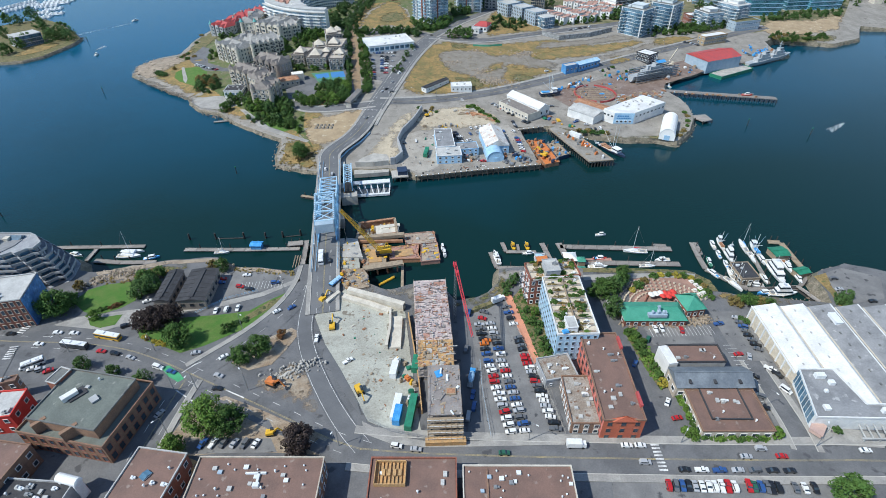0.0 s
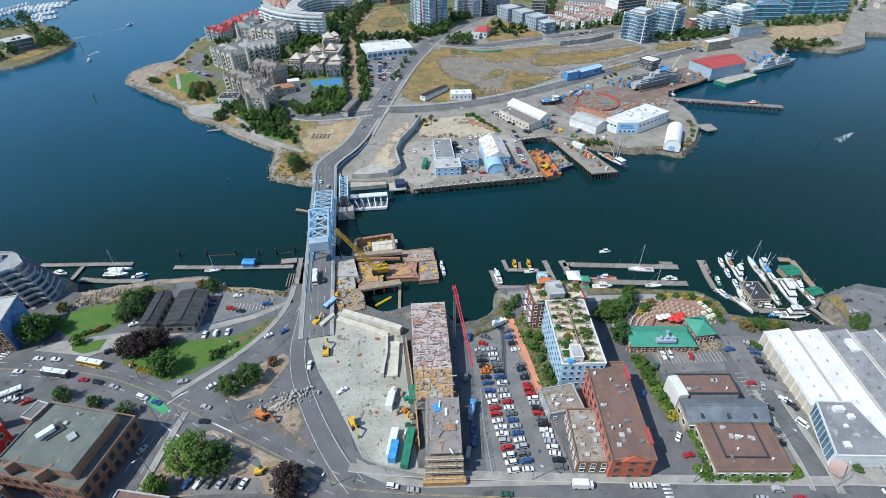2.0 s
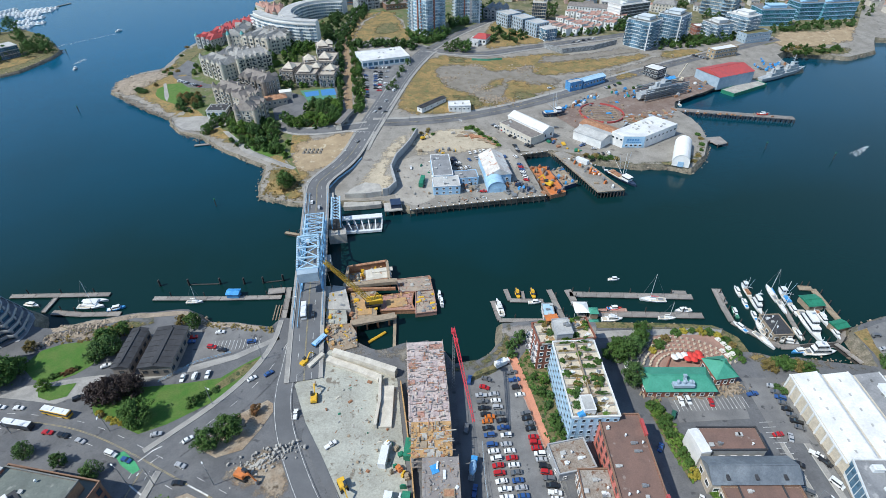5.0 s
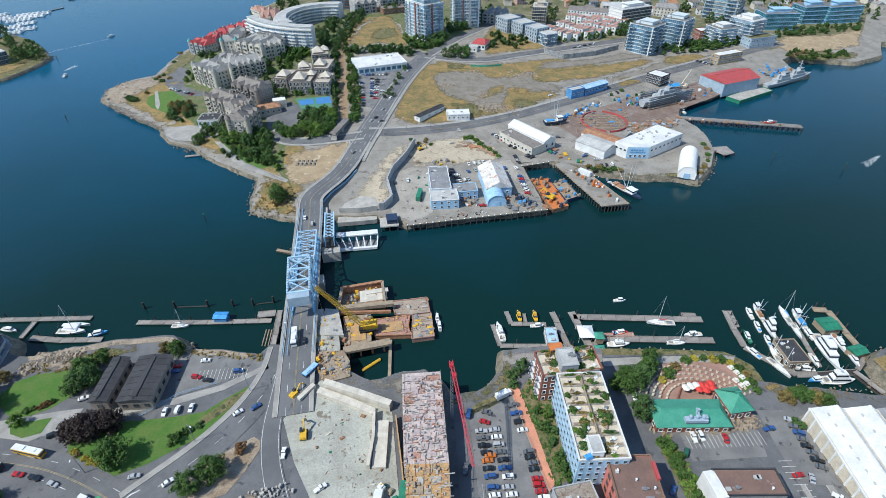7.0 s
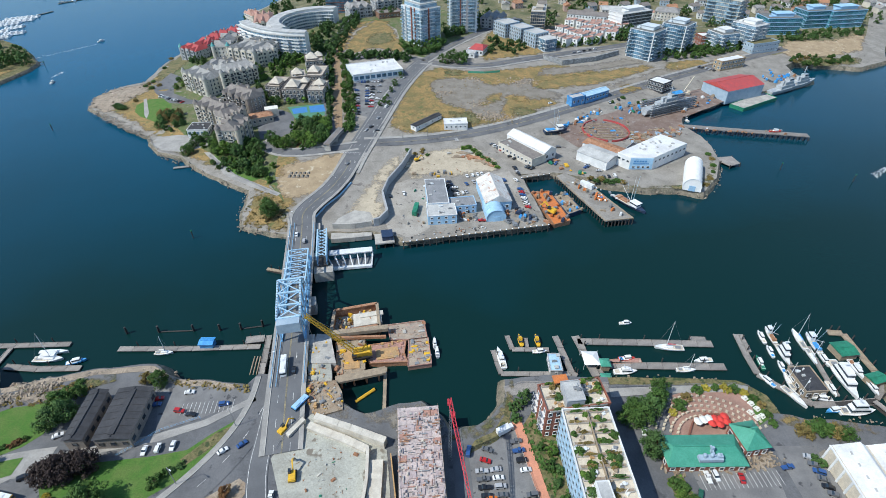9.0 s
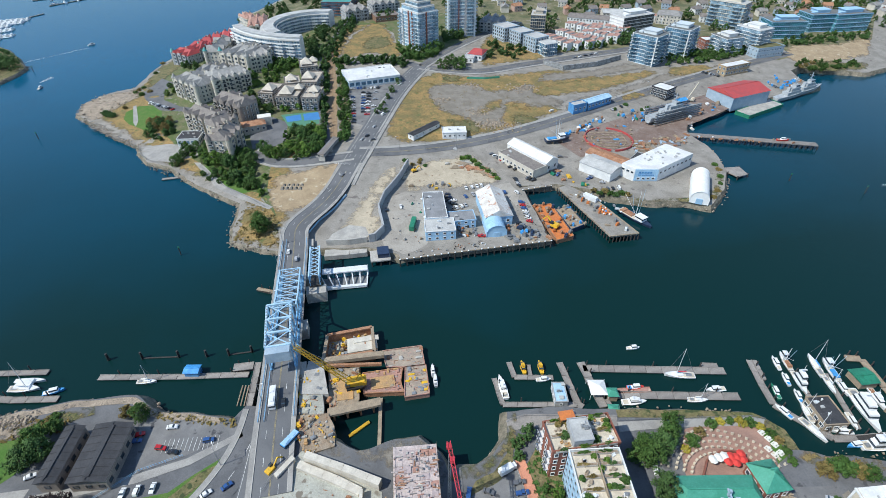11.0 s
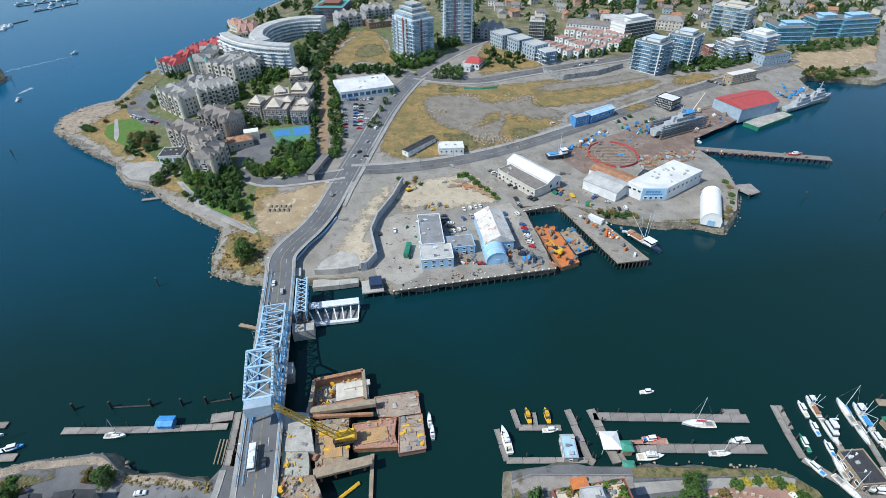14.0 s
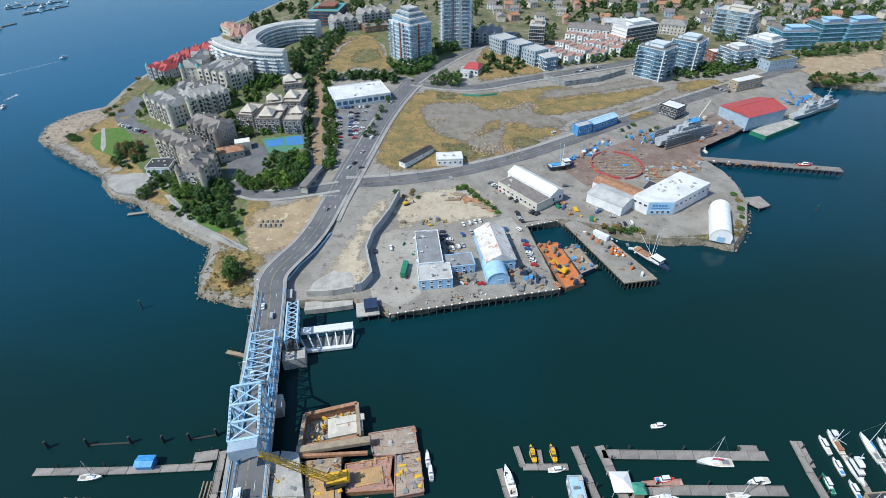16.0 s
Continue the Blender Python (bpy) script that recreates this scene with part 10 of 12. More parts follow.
# ---- cars ----
CAR_COLOURS = {"white": (0.78, 0.78, 0.77), "silver": (0.42, 0.43, 0.45), "black": (0.018, 0.019, 0.022), "grey": (0.13, 0.135, 0.145), "red": (0.45, 0.018, 0.02), "blue": (0.035, 0.095, 0.27), "green": (0.03, 0.12, 0.075), "orange": (0.60, 0.16, 0.02)}
for key, col in CAR_COLOURS.items():
    m = material("car_" + key, col, 0.28, 0.0, vary=0.05, big=2, small=0.3, bump=0)
    m.node_tree.nodes["Principled BSDF"].inputs["Coat Weight"].default_value = 0.6
    MAT["car_" + key] = m


def car_body(L, W, kind):
    """Lower body and roof as a lofted side profile."""
    if kind == "van":
        prof = [(-0.5, 0.35), (-0.5, 1.75), (-0.44, 1.95), (0.22, 1.95), (0.36, 1.15), (0.5, 0.95), (0.5, 0.35)]
    elif kind == "pickup":
        prof = [(-0.5, 0.4), (-0.5, 1.0), (-0.08, 1.0), (-0.05, 1.68), (0.14, 1.68), (0.24, 1.08), (0.5, 0.98), (0.5, 0.4)]
    elif kind == "suv":
        prof = [(-0.5, 0.38), (-0.5, 1.05), (-0.44, 1.62), (-0.40, 1.68), (0.10, 1.68), (0.24, 1.05), (0.47, 0.95), (0.5, 0.75), (0.5, 0.38)]
    else:
        prof = [(-0.5, 0.3), (-0.5, 0.85), (-0.36, 0.95), (-0.24, 1.38), (0.04, 1.42), (0.22, 0.95), (0.46, 0.80), (0.5, 0.62), (0.5, 0.3)]
    n = len(prof)
    vs = []
    for sg in (-1, 1):
        for a, z in prof:
            w = W / 2 * (1.0 if z < 1.0 else 0.82) * (0.94 if abs(a) > 0.45 else 1)
            vs.append((a * L, sg * w, z))
    s = Shape().add(vs, [list(range(n)), list(range(n, 2 * n))[::-1]] + [(i, n + i, n + (i + 1) % n, (i + 1) % n) for i in range(n)])
    return s


def car_glass(L, W, kind):
    """The cabin's glass band, one piece round the pillars."""
    lo, hi, z0, z1, tl, th = {"van": (-0.40, 0.33, 1.2, 1.84, -0.40, 0.235), "pickup": (-0.07, 0.23, 1.1, 1.6, -0.055, 0.15), "suv": (-0.46, 0.225, 1.1, 1.6, -0.43, 0.115), "sedan": (-0.35, 0.205, 0.98, 1.36, -0.255, 0.05)}[kind]
    vs = []
    for z, a, b, w in ((z0, lo, hi, W * 0.455), (z1, tl, th, W * 0.418)):
        vs += [(a * L - 0.02, -w, z), (b * L + 0.05, -w, z), (b * L + 0.05, w, z), (a * L - 0.02, w, z)]
    return Shape().add(vs, [(0, 1, 5, 4), (1, 2, 6, 5), (2, 3, 7, 6), (3, 0, 4, 7)])


CARS = {}
SIZES = {"sedan": (4.05, 1.64), "suv": (4.1, 1.68), "pickup": (4.6, 1.72), "van": (4.6, 1.8)}


def car(x, y, rot, colour="white", kind="sedan", near=True, z=None, where="parked on asphalt"):
    """A parked car; near ones have wheels of their own, far ones carry them in the body."""
    key = (colour, kind, near)
    z = land(x, y) + 0.16 if z is None else z
    m = pose(x, y, z, 0, 0, rot)
    if key in CARS:
        return copy_thing(CARS[key], m)
    L, W = SIZES[kind]
    s = car_body(L, W, kind)
    if not near:
        for a in (-0.3, 0.31):
            for b in (-1, 1):
                s.tube((a * L, b * W * 0.5 - 0.1, 0.33), (a * L, b * W * 0.5 + 0.02, 0.33), 0.33, n=8, k=1)
    ob = thing("car", s, ["car_" + colour, "rubber"], label=f"{colour} {kind} {where}", category="car")
    part("window_glass", cached(("car_glass", kind), lambda: car_glass(L, W, kind).mesh("window_glass", "glass")), None, ob)
    if near:
        me = cached("car_wheel", lambda: Shape().tube((0, -0.1, 0), (0, 0.1, 0), 0.33, n=10).mesh("wheel", "rubber"))
        for a in (-0.3, 0.31):
            for b in (-1, 1):
                part("wheel", me, None, ob, m=pose(a * L, b * (W / 2 - 0.06), 0.33))
    ob.matrix_basis = m
    CARS[key] = ob
    return ob


KINDS = ["sedan", "suv", "sedan", "suv", "sedan", "sedan", "pickup"]


def car_row(a, b, n, turn, seed, colours="white white silver black grey red blue black white grey", near=True, skip=0.08, jitter=0.25, order=False):
    """n cars between two points, each turned by turn degrees from the row's line."""
    rng = random.Random(seed)
    a, b = Vector(a), Vector(b)
    rot = math.degrees(math.atan2((b - a).y, (b - a).x)) + turn
    for i in range(n):
        if rng.random() < skip:
            continue
        p = a.lerp(b, i / max(1, n - 1))
        car(p.x + rng.uniform(-jitter, jitter), p.y + rng.uniform(-jitter, jitter) * 0.4, rot + rng.choice((0, 180)) + rng.uniform(-2, 2), colours.split()[i % len(colours.split())] if order else rng.choice(colours.split()), rng.choice(KINDS), near)


def car_pair(tok, n, turn, seed, **kw):
    car_row(tok[0], tok[1], n, turn, seed, **kw)


# the big car park
car_pair([(10.5, 122.4), (12.9, 107.4)], 7, 86, 1, colours="silver grey black black orange black blue", skip=0, order=True)
car_pair([(13.2, 104.2), (19.1, 76.2)], 13, 86, 2, colours="blue white white red red white white white silver red white white white", skip=0, order=True)
car_pair([(15.1, 123), (18.1, 107.5)], 7, 86, 3, colours="silver white silver grey black blue white", skip=0, order=True)
car_pair([(18.3, 104.3), (24.1, 76.8)], 13, 86, 4, colours="silver white red white grey blue silver blue white silver grey blue white", skip=0, order=True)
car_pair([(22.4, 132.2), (24.6, 122.9)], 4, 84, 5, colours="grey blue black white", skip=0, order=True)
car_pair([(25.7, 115.5), (27.1, 109.9)], 4, 84, 6, colours="grey black grey black", skip=0, order=True)
car_pair([(27.6, 106.9), (28.7, 99.4)], 5, 84, 7, colours="red red red white silver", skip=0, order=True)
car_pair([(29.3, 97.4), (34.1, 77.6)], 11, 70, 8, colours="black red grey black white white silver white white black grey", skip=0, order=True)
car_pair([(12.9, 129.5), (12, 125.8)], 2, 86, 9, colours="red grey", skip=0)
car_pair([(65.1, 60.8), (84.6, 60.7)], 11, 85, 10, colours="red grey blue black silver white white white white red white", skip=0, order=True)
car_pair([(88.8, 61), (97.4, 60.7)], 6, 85, 11, colours="red green blue grey black black", skip=0, order=True)
car_pair([(102.3, 60.8), (107.8, 60.9)], 3, 85, 12, colours="grey white black", skip=0, order=True)
car_pair([(71.4, 65.4), (103.5, 65.6)], 7, 0, 13, colours="black white blue silver grey black black", skip=0, order=True)
car_pair([(117.4, 127.7), (118.1, 111.7)], 8, 66, 14, colours="grey black silver black blue")
car_pair([(109.9, 99.1), (106.2, 86.8)], 4, 80, 15, colours="black grey blue")
car_pair([(-80.2, 70.7), (-63, 70.9)], 6, 70, 16, colours="blue white grey silver grey white", skip=0, order=True)
car_pair([(-101.4, 128.1), (-92.5, 129.9)], 3, 84, 17, colours="black white white", skip=0)
car_pair([(-96.2, 142.4), (-91.4, 141.1)], 2, 8, 18, colours="black red", skip=0)
car_pair([(-160.2, 97.9), (-150.5, 96.8)], 4, 40, 19, colours="white white silver red", skip=0, order=True)
car_pair([(81.7, 121), (84.2, 121.6)], 2, 80, 20, colours="white", skip=0)
for x, y, rot, col, kind in (
    (-17.6, 71, -7, "white", "suv"), (-11.3, 70, -4, "silver", "sedan"), (16.7, 69.4, 0, "green", "sedan"), (55.9, 72.5, 0, "white", "sedan"),
    (60.2, 72.6, 0, "white", "sedan"), (60.1, 67.4, 0, "silver", "suv"), (74.3, 88, 60, "white", "sedan"), (75.3, 82, 10, "red", "sedan"),
    (97.9, 72.3, 0, "silver", "suv"), (103.3, 70, 0, "red", "sedan"), (92.2, 69.7, 0, "silver", "sedan"), (130.6, 72.3, 0, "white", "sedan"),
    (-160.4, 115.2, 0, "white", "sedan"), (-153.5, 115, 0, "white", "sedan"), (-135, 119.3, 35, "black", "suv"), (-136.4, 106.1, -5, "red", "sedan"),
    (-130.3, 105.1, -12, "black", "suv"), (-123.2, 103.3, -18, "silver", "sedan"), (-110.1, 99.1, -18, "white", "van"), (-104.1, 97.2, -18, "blue", "sedan"),
    (-87.6, 104.3, 45, "white", "sedan"), (-85.8, 95.8, -15, "silver", "sedan"), (-83.9, 90.4, 0, "black", "sedan"), (-99.4, 80.4, 65, "silver", "sedan"),
    (-99.2, 106, 15, "silver", "sedan"), (-75, 128.3, 42, "white", "sedan"), (-69.4, 130.6, 45, "blue", "sedan"), (-179, 114.2, 5, "black", "sedan"),
) + (
    (-163.6, 109.2, 0, "white", "sedan"), (109.1, 109.1, 10, "red", "sedan"), (112.6, 108.1, 70, "silver", "sedan"), (92.3, 120.9, 84, "red", "sedan"),
    (77.1, 115.9, 60, "green", "suv"), (68.2, 104, 60, "blue", "sedan"), (66.8, 136.2, 80, "white", "sedan"), (-105.8, 146.9, 20, "red", "sedan"),
    (-105.7, 144.7, 10, "blue", "sedan"), (-95.7, 149.6, 8, "white", "sedan"), (-81.1, 145.1, 12, "blue", "suv"), (-133.6, 133.1, 30, "white", "sedan"),
    (117.6, 93.4, -55, "white", "van"), (108.6, 124.5, 10, "blue", "pickup"), (171.9, 151.4, 5, "grey", "suv"), (170.3, 144.8, 5, "silver", "sedan"),
    (180.3, 138.1, 5, "black", "sedan"), (-54.4, 114, 95, "white", "pickup"), (-39.7, 103.2, 40, "white", "pickup"), (13.3, 114.1, 4, "orange", "sedan"), (7.2, 89.5, 80, "blue", "pickup"), (5.5, 81.4, 80, "silver", "van"), (6.6, 128.8, 80, "blue", "van"),
    (7.5, 85.1, 80, "blue", "van"), (5.1, 109.5, 80, "grey", "van"),
    (117.2, 102.5, -40, "white", "pickup"), (118.5, 100, -55, "black", "pickup"),
):
    car(x, y, rot, col, kind)
c = 6.8, 96
MIXER = thing("cement_mixer", None, x=c[0], y=c[1], z=land(*c) + 0.2, rot=80, label="white and blue cement mixer truck in the lane", category="truck")
part("chassis", Shape().box(0, 0, 0.7, 8.2, 2.2, 0.4), "steel_grey", MIXER)
part("cab", Shape().box(3.4, 0, 0.8, 1.7, 2.3, 1.9, taper=0.92), "tarp_blue", MIXER)
part("windscreen", Shape().box(4.05, 0, 1.75, 0.45, 2.0, 0.75, taper=0.9), "glass", MIXER)
part("drum", Shape().tube((2.2, 0, 2.2), (0.4, 0, 2.5), 0.9, 1.3, 12).tube((0.4, 0, 2.5), (-1.4, 0, 2.8), 1.3, 1.25, 12).tube((-1.4, 0, 2.8), (-3.2, 0, 3.2), 1.25, 0.6, 12), "panel_sky", MIXER)
part("chute", Shape().beam((-3.2, 0, 3.0), (-4.4, 0, 1.4), 0.6, 0.2), "steel_grey", MIXER)
for a in (-2.6, -1.4, 3.0):
    for b in (-1.0, 1.0):
        part("wheel", MESHES["bus_wheel"], None, MIXER, m=pose(a, b, 0.5))
TRUCK = thing("box_truck", None, x=(39.7, 72.3)[0], y=(39.7, 72.3)[1], z=8.7, rot=0, label="white box truck parked at the kerb", category="truck")
part("box", Shape().box(-0.8, 0, 0.7, 5.2, 2.3, 2.3), "hull_white", TRUCK)
part("cab", Shape().box(2.6, 0, 0.5, 1.6, 2.1, 1.7, taper=0.9), "hull_white", TRUCK)
part("windscreen", Shape().box(3.2, 0, 1.35, 0.5, 1.9, 0.6), "glass", TRUCK)
for a in (-2.2, 2.3):
    for b in (-1.0, 1.0):
        part("wheel", MESHES["bus_wheel"], None, TRUCK, m=pose(a, b, 0.45))
c = 19.3, 136
TRAILER = copy_thing(TRUCK, pose(c[0], c[1], land(*c) + 0.16, 0, 0, 30))
# cars on the bridge road and the north shore
for y, off, col, kind in ((158, 2.2, "black", "sedan"), (205, -2.6, "white", "van"), (239, -2.4, "white", "sedan"), (233, 1.8, "silver", "suv")):
    c = axis(y, off - 1.0)
    car(c[0], c[1], 101, col, kind, z=DECK + 0.28, where="on the bridge road")
for x, y, rot, col, kind in (
    (-58.7, 349.5, 68, "silver", "sedan"), (-55.8, 353.9, 62, "black", "suv"), (-52.5, 367.3, 62, "silver", "sedan"), (-48.3, 385.4, 62, "white", "van"),
    (-65.8, 311.2, 68, "grey", "sedan"), (-50.8, 348.8, 10, "black", "sedan"), (-27.1, 280, 100, "white", "pickup"), (-35, 277.5, 100, "black", "sedan"),
    (-39.9, 438.5, 62, "white", "sedan"), (78.1, 396.5, 25, "white", "sedan"), (74.1, 335.9, 5, "grey", "sedan"), (68.5, 314, 60, "blue", "pickup"),
    (87.1, 309.6, 30, "blue", "pickup"), (17.6, 254.4, 0, "red", "pickup"), (32.9, 253.6, 0, "grey", "suv"), (38.4, 264.9, 40, "black", "suv"),
    (33.4, 294.5, 100, "blue", "suv"), (40.4, 294.4, 120, "white", "suv"), (95.6, 298.8, 90, "grey", "sedan"), (98.7, 298.7, 90, "black", "sedan"), (102.2, 299.2, 90, "white", "van"),
):
    car(x, y, rot, col, kind, near=False)
for tok, n, turn, sd, cols in (
    (([(10.8, 299.1), (20.2, 302)]), 4, 85, 41, "white black white white"), (([(4.8, 279.7), (10.1, 281.8)]), 3, 90, 42, "white red silver"), (([(8, 289.6), (14.8, 292.3)]), 4, 90, 43, "silver grey black blue"),
    (([(42.1, 284.7), (44.3, 266.8)]), 7, 60, 44, "white silver blue red red white"), (([(28.9, 338.6), (37.2, 329.1)]), 5, 60, 45, "white red red grey silver"), (([(39.9, 323.2), (45.8, 317.6)]), 3, 60, 46, "black grey green"),
    (([(41.4, 309), (42.6, 301.8)]), 4, 20, 47, "white black silver"), (([(49.5, 310), (52.3, 307.8)]), 3, 70, 48, "black white grey"),
    (([(-75.8, 418.4), (-68.3, 373.1)]), 11, 90, 49, "white red blue black silver"), (([(-68.1, 422.7), (-63.9, 389.4)]), 8, 90, 50, "white silver black blue"), (([(-63.6, 420.9), (-60.3, 385.5)]), 8, 90, 51, "white white black red"),
) + (
    (([(-58, 422.6), (-56.6, 393.2)]), 6, 90, 52, "white silver black"), (([(-79.5, 430.2), (-57.4, 431.7)]), 9, 85, 53, "white black silver blue"), (([(-239, 416.5), (-215.8, 404.1)]), 8, 80, 54, "white silver red white black"),
    (([(224.5, 472.5), (236.4, 466.9)]), 5, 60, 55, "silver black grey"), (([(117.7, 502.2), (140.5, 512.9)]), 5, 0, 56, "black white red grey"), (([(278.4, 460.2), (280.2, 450.9)]), 4, 60, 57, "black silver grey"),
    (([(209.5, 412.7), (236.4, 428.2)]), 5, 20, 58, "black grey blue"), (([(-3.1, 288.7), (-2.1, 277.6)]), 5, 10, 59, "black grey blue black"), (([(2.9, 286.4), (3.6, 275.4)]), 4, 80, 60, "black white grey"),
    (([(88.3, 311.7), (94.4, 305.3)]), 2, 40, 61, "silver white"), (([(55.5, 327.1), (65.3, 317.3)]), 4, 30, 62, "white grey black"), (([(126.3, 402.5), (134.8, 407.4)]), 3, 70, 63, "white silver black"),
):
    car_row(tok[0], tok[1], n, turn, sd, cols, near=False)


# ---- trees ----
def crown_shape(r, h, clumps, leaves, size, seed, cone=False):
    """A crown of leaf sprays gathered in clumps, with gaps and an uneven outline."""
    rng = random.Random(seed)
    s = Shape()
    for _ in range(clumps):
        t = rng.random()
        if cone:
            z = h * (0.05 + 0.95 * t)
            rad = r * (1 - t) * rng.uniform(0.5, 1.0) + 0.2
        else:
            z = h * (0.12 + 0.88 * t)
            rad = r * math.sqrt(max(0.02, 1 - (2 * t - 0.85) ** 2)) * math.sqrt(rng.uniform(0.15, 1.0)) * rng.uniform(0.8, 1.12)
        a = rng.uniform(0, math.tau)
        c = Vector((rad * math.cos(a), rad * math.sin(a), z))
        cr = r * rng.uniform(0.17, 0.33) * (0.7 if cone else 1.0)
        for _ in range(leaves):
            d = Vector((rng.gauss(0, 1), rng.gauss(0, 1), rng.gauss(0.25, 1))).normalized()
            p = c + d * cr * rng.uniform(0.6, 1.0)
            q = size * rng.uniform(0.6, 1.3)
            nrm = (d + Vector((rng.gauss(0, 0.45), rng.gauss(0, 0.45), rng.gauss(0.3, 0.45)))).normalized()
            u = nrm.orthogonal().normalized() * q
            v = nrm.cross(u).normalized() * q * 0.75
            u, v = u * math.cos(a) + v * math.sin(a), v * math.cos(a) - u * math.sin(a)
            s.add([p - u, p - v * 0.8 + u * 0.1, p + u, p + v], [(0, 1, 2, 3)])
    return s


def trunk_shape(r, h, seed):
    rng = random.Random(seed)
    s = Shape().tube((0, 0, -0.5), (0, 0, h * 0.45), r * 0.075 + 0.08, r * 0.05 + 0.05, 8)
    for i in range(6):
        a = i * 1.05 + rng.uniform(-0.3, 0.3)
        z0 = h * rng.uniform(0.22, 0.42)
        e = Vector((math.cos(a) * r * 0.55, math.sin(a) * r * 0.55, h * rng.uniform(0.55, 0.8)))
        s.tube((0, 0, z0), e, r * 0.04 + 0.03, 0.03, 5)
    return s


TREES = {}


def tree(x, y, r, leaf="leaf", h=None, variant=0, cone=False, far=False, name="tree", z=None):
    """A tree of crown radius r; trees of one kind share their meshes and are scaled by their radius class."""
    rc = max(1.0, round(r * 2) / 2)
    h = h or rc * (1.75 if not cone else 3.2)
    key = (rc, leaf, round(h, 1), variant, cone, far)
    z = land(x, y) if z is None else z
    rot = (x * 37 + y * 91) % 360
    words = {"leaf": "green leafy", "leaf_bright": "bright green leafy", "leaf_dark": "dark green", "leaf_purple": "dark purple-leaved", "leaf_dry": "dry yellowish", "leaf_rust": "rust-brown leaved", "leaf_yellow": "yellow flowering"}[leaf]
    if key in TREES:
        return copy_thing(TREES[key], pose(x, y, z, 0, 0, rot))
    n = int((28 if far else 76) * max(0.5, min(1.5, rc / 4)))
    ob = thing(name, trunk_shape(rc, h, variant), "bark", x, y, z, rot, label=f"{words} {'conifer' if cone else 'broadleaf'} {name} with an uneven crown", category=name)
    part("crown", crown_shape(rc, h, n, 22 if far else 40, (0.27 if not far else 0.46) * max(0.8, min(1.3, rc / 4)), hash_of(key), cone), leaf, ob)
    TREES[key] = ob
    return ob


def hash_of(key):
    return int(key[0] * 10 + len(key[1]) * 7 + key[3] * 101 + key[2] * 3)


def trees(points, r, leaf="leaf", far=False, cone=False, seed=1, name="tree", h=None):
    rng = random.Random(seed)
    for i, p in enumerate(points):
        rr = r * rng.uniform(0.8, 1.2)
        tree(p[0], p[1], rr, leaf.split()[rng.randrange(len(leaf.split()))], (h * rng.uniform(0.85, 1.1) // 0.5 * 0.5) if h else None, rng.randrange(2), cone, far, name)


def woods(points, r, leaf, seed, label):
    """Far trees that cannot be told apart, as one object."""
    rng = random.Random(seed)
    s = Shape()
    forms = [crown_shape(r, r * 1.8, 24, 18, 0.6, 300 + k) for k in range(4)]
    for x, y in points:
        f, q, z = rng.choice(forms), rng.uniform(0.7, 1.25), land(x, y)
        s.add([(x + v[0] * q, y + v[1] * q, z + v[2] * q) for v in f.v], f.f)
        s.tube((x, y, z - 0.5), (x, y, z + r * q), 0.2, 0.1, 5)
    thing("woods", s, leaf, label=label, category="trees", kind="stuff")


# south shore
tree(-81.1, 77.6, 6.5, "leaf_bright")
tree(-73.1, 76.9, 5.0, "leaf")
tree(-48.7, 71.2, 5.0, "leaf_purple")
tree(-88.2, 68.4, 4.0, "leaf_bright")
tree(-80, 103.4, 4.0, "leaf")
tree(-74.6, 107.9, 4.5, "leaf")
tree(-68.8, 115.4, 2.0, "leaf_rust")
tree(-108.5, 112, 5.0, "leaf")
tree(-126.1, 119.5, 4.5, "leaf_purple", variant=1)
tree(-122.2, 121.1, 5.0, "leaf_purple")
tree(-116.5, 123.1, 4.5, "leaf_purple", variant=1)
tree(-137.8, 137.6, 4.5, "leaf_dark")
tree(-134.9, 140.4, 4.5, "leaf_dark", variant=1)
tree(-139.7, 144.5, 4.0, "leaf")
tree(-135.3, 148.2, 3.0, "leaf")
tree(-168.5, 127.2, 6.0, "leaf")
tree(-165.8, 130.5, 4.0, "leaf", variant=1)
tree(-150.3, 123.7, 2.5, "leaf_bright")
tree(-168, 140.6, 2.5, "leaf_dry")
tree(-92.3, 118, 2.0, "leaf")
tree(-137.8, 99.1, 3.0, "leaf_dark")
tree(-111.8, 93.1, 3.0, "leaf_dark")
tree(-124.8, 96.3, 2.5, "leaf_dark")
tree(-108.3, 153.8, 3.5, "leaf")
tree(-113.5, 154.5, 2.5, "leaf_dry")
tree(66.9, 130.2, 4.0, "leaf_dark", 8.5)
tree(115.6, 58.9, 5.0, "leaf")
trees([(61.3, 141), (65, 143.7), (67.3, 141.1), (71.2, 143.8), (74.7, 147.3), (77.1, 151.6), (64.4, 139.4)], 3.6, "leaf leaf_dark leaf", seed=3)
trees([(30.8, 130.2), (32.4, 124), (34, 118.6), (35.5, 113.4), (34, 129), (36.6, 109.5), (32.1, 136.5), (37.7, 107.4), (35.5, 122.8)], 1.8, "leaf leaf_bright leaf_dark", seed=4)
trees([(120.9, 136.1), (124.8, 136.8), (128.4, 136.9), (131.7, 136.3), (134.2, 135.1), (127.4, 138.8)], 3.0, "leaf leaf leaf_dry", seed=5, name="shrub", h=3.5)
trees([(167.1, 137.9), (170.5, 140.2)], 3.2, "leaf_dark", seed=6, name="shrub", h=4)
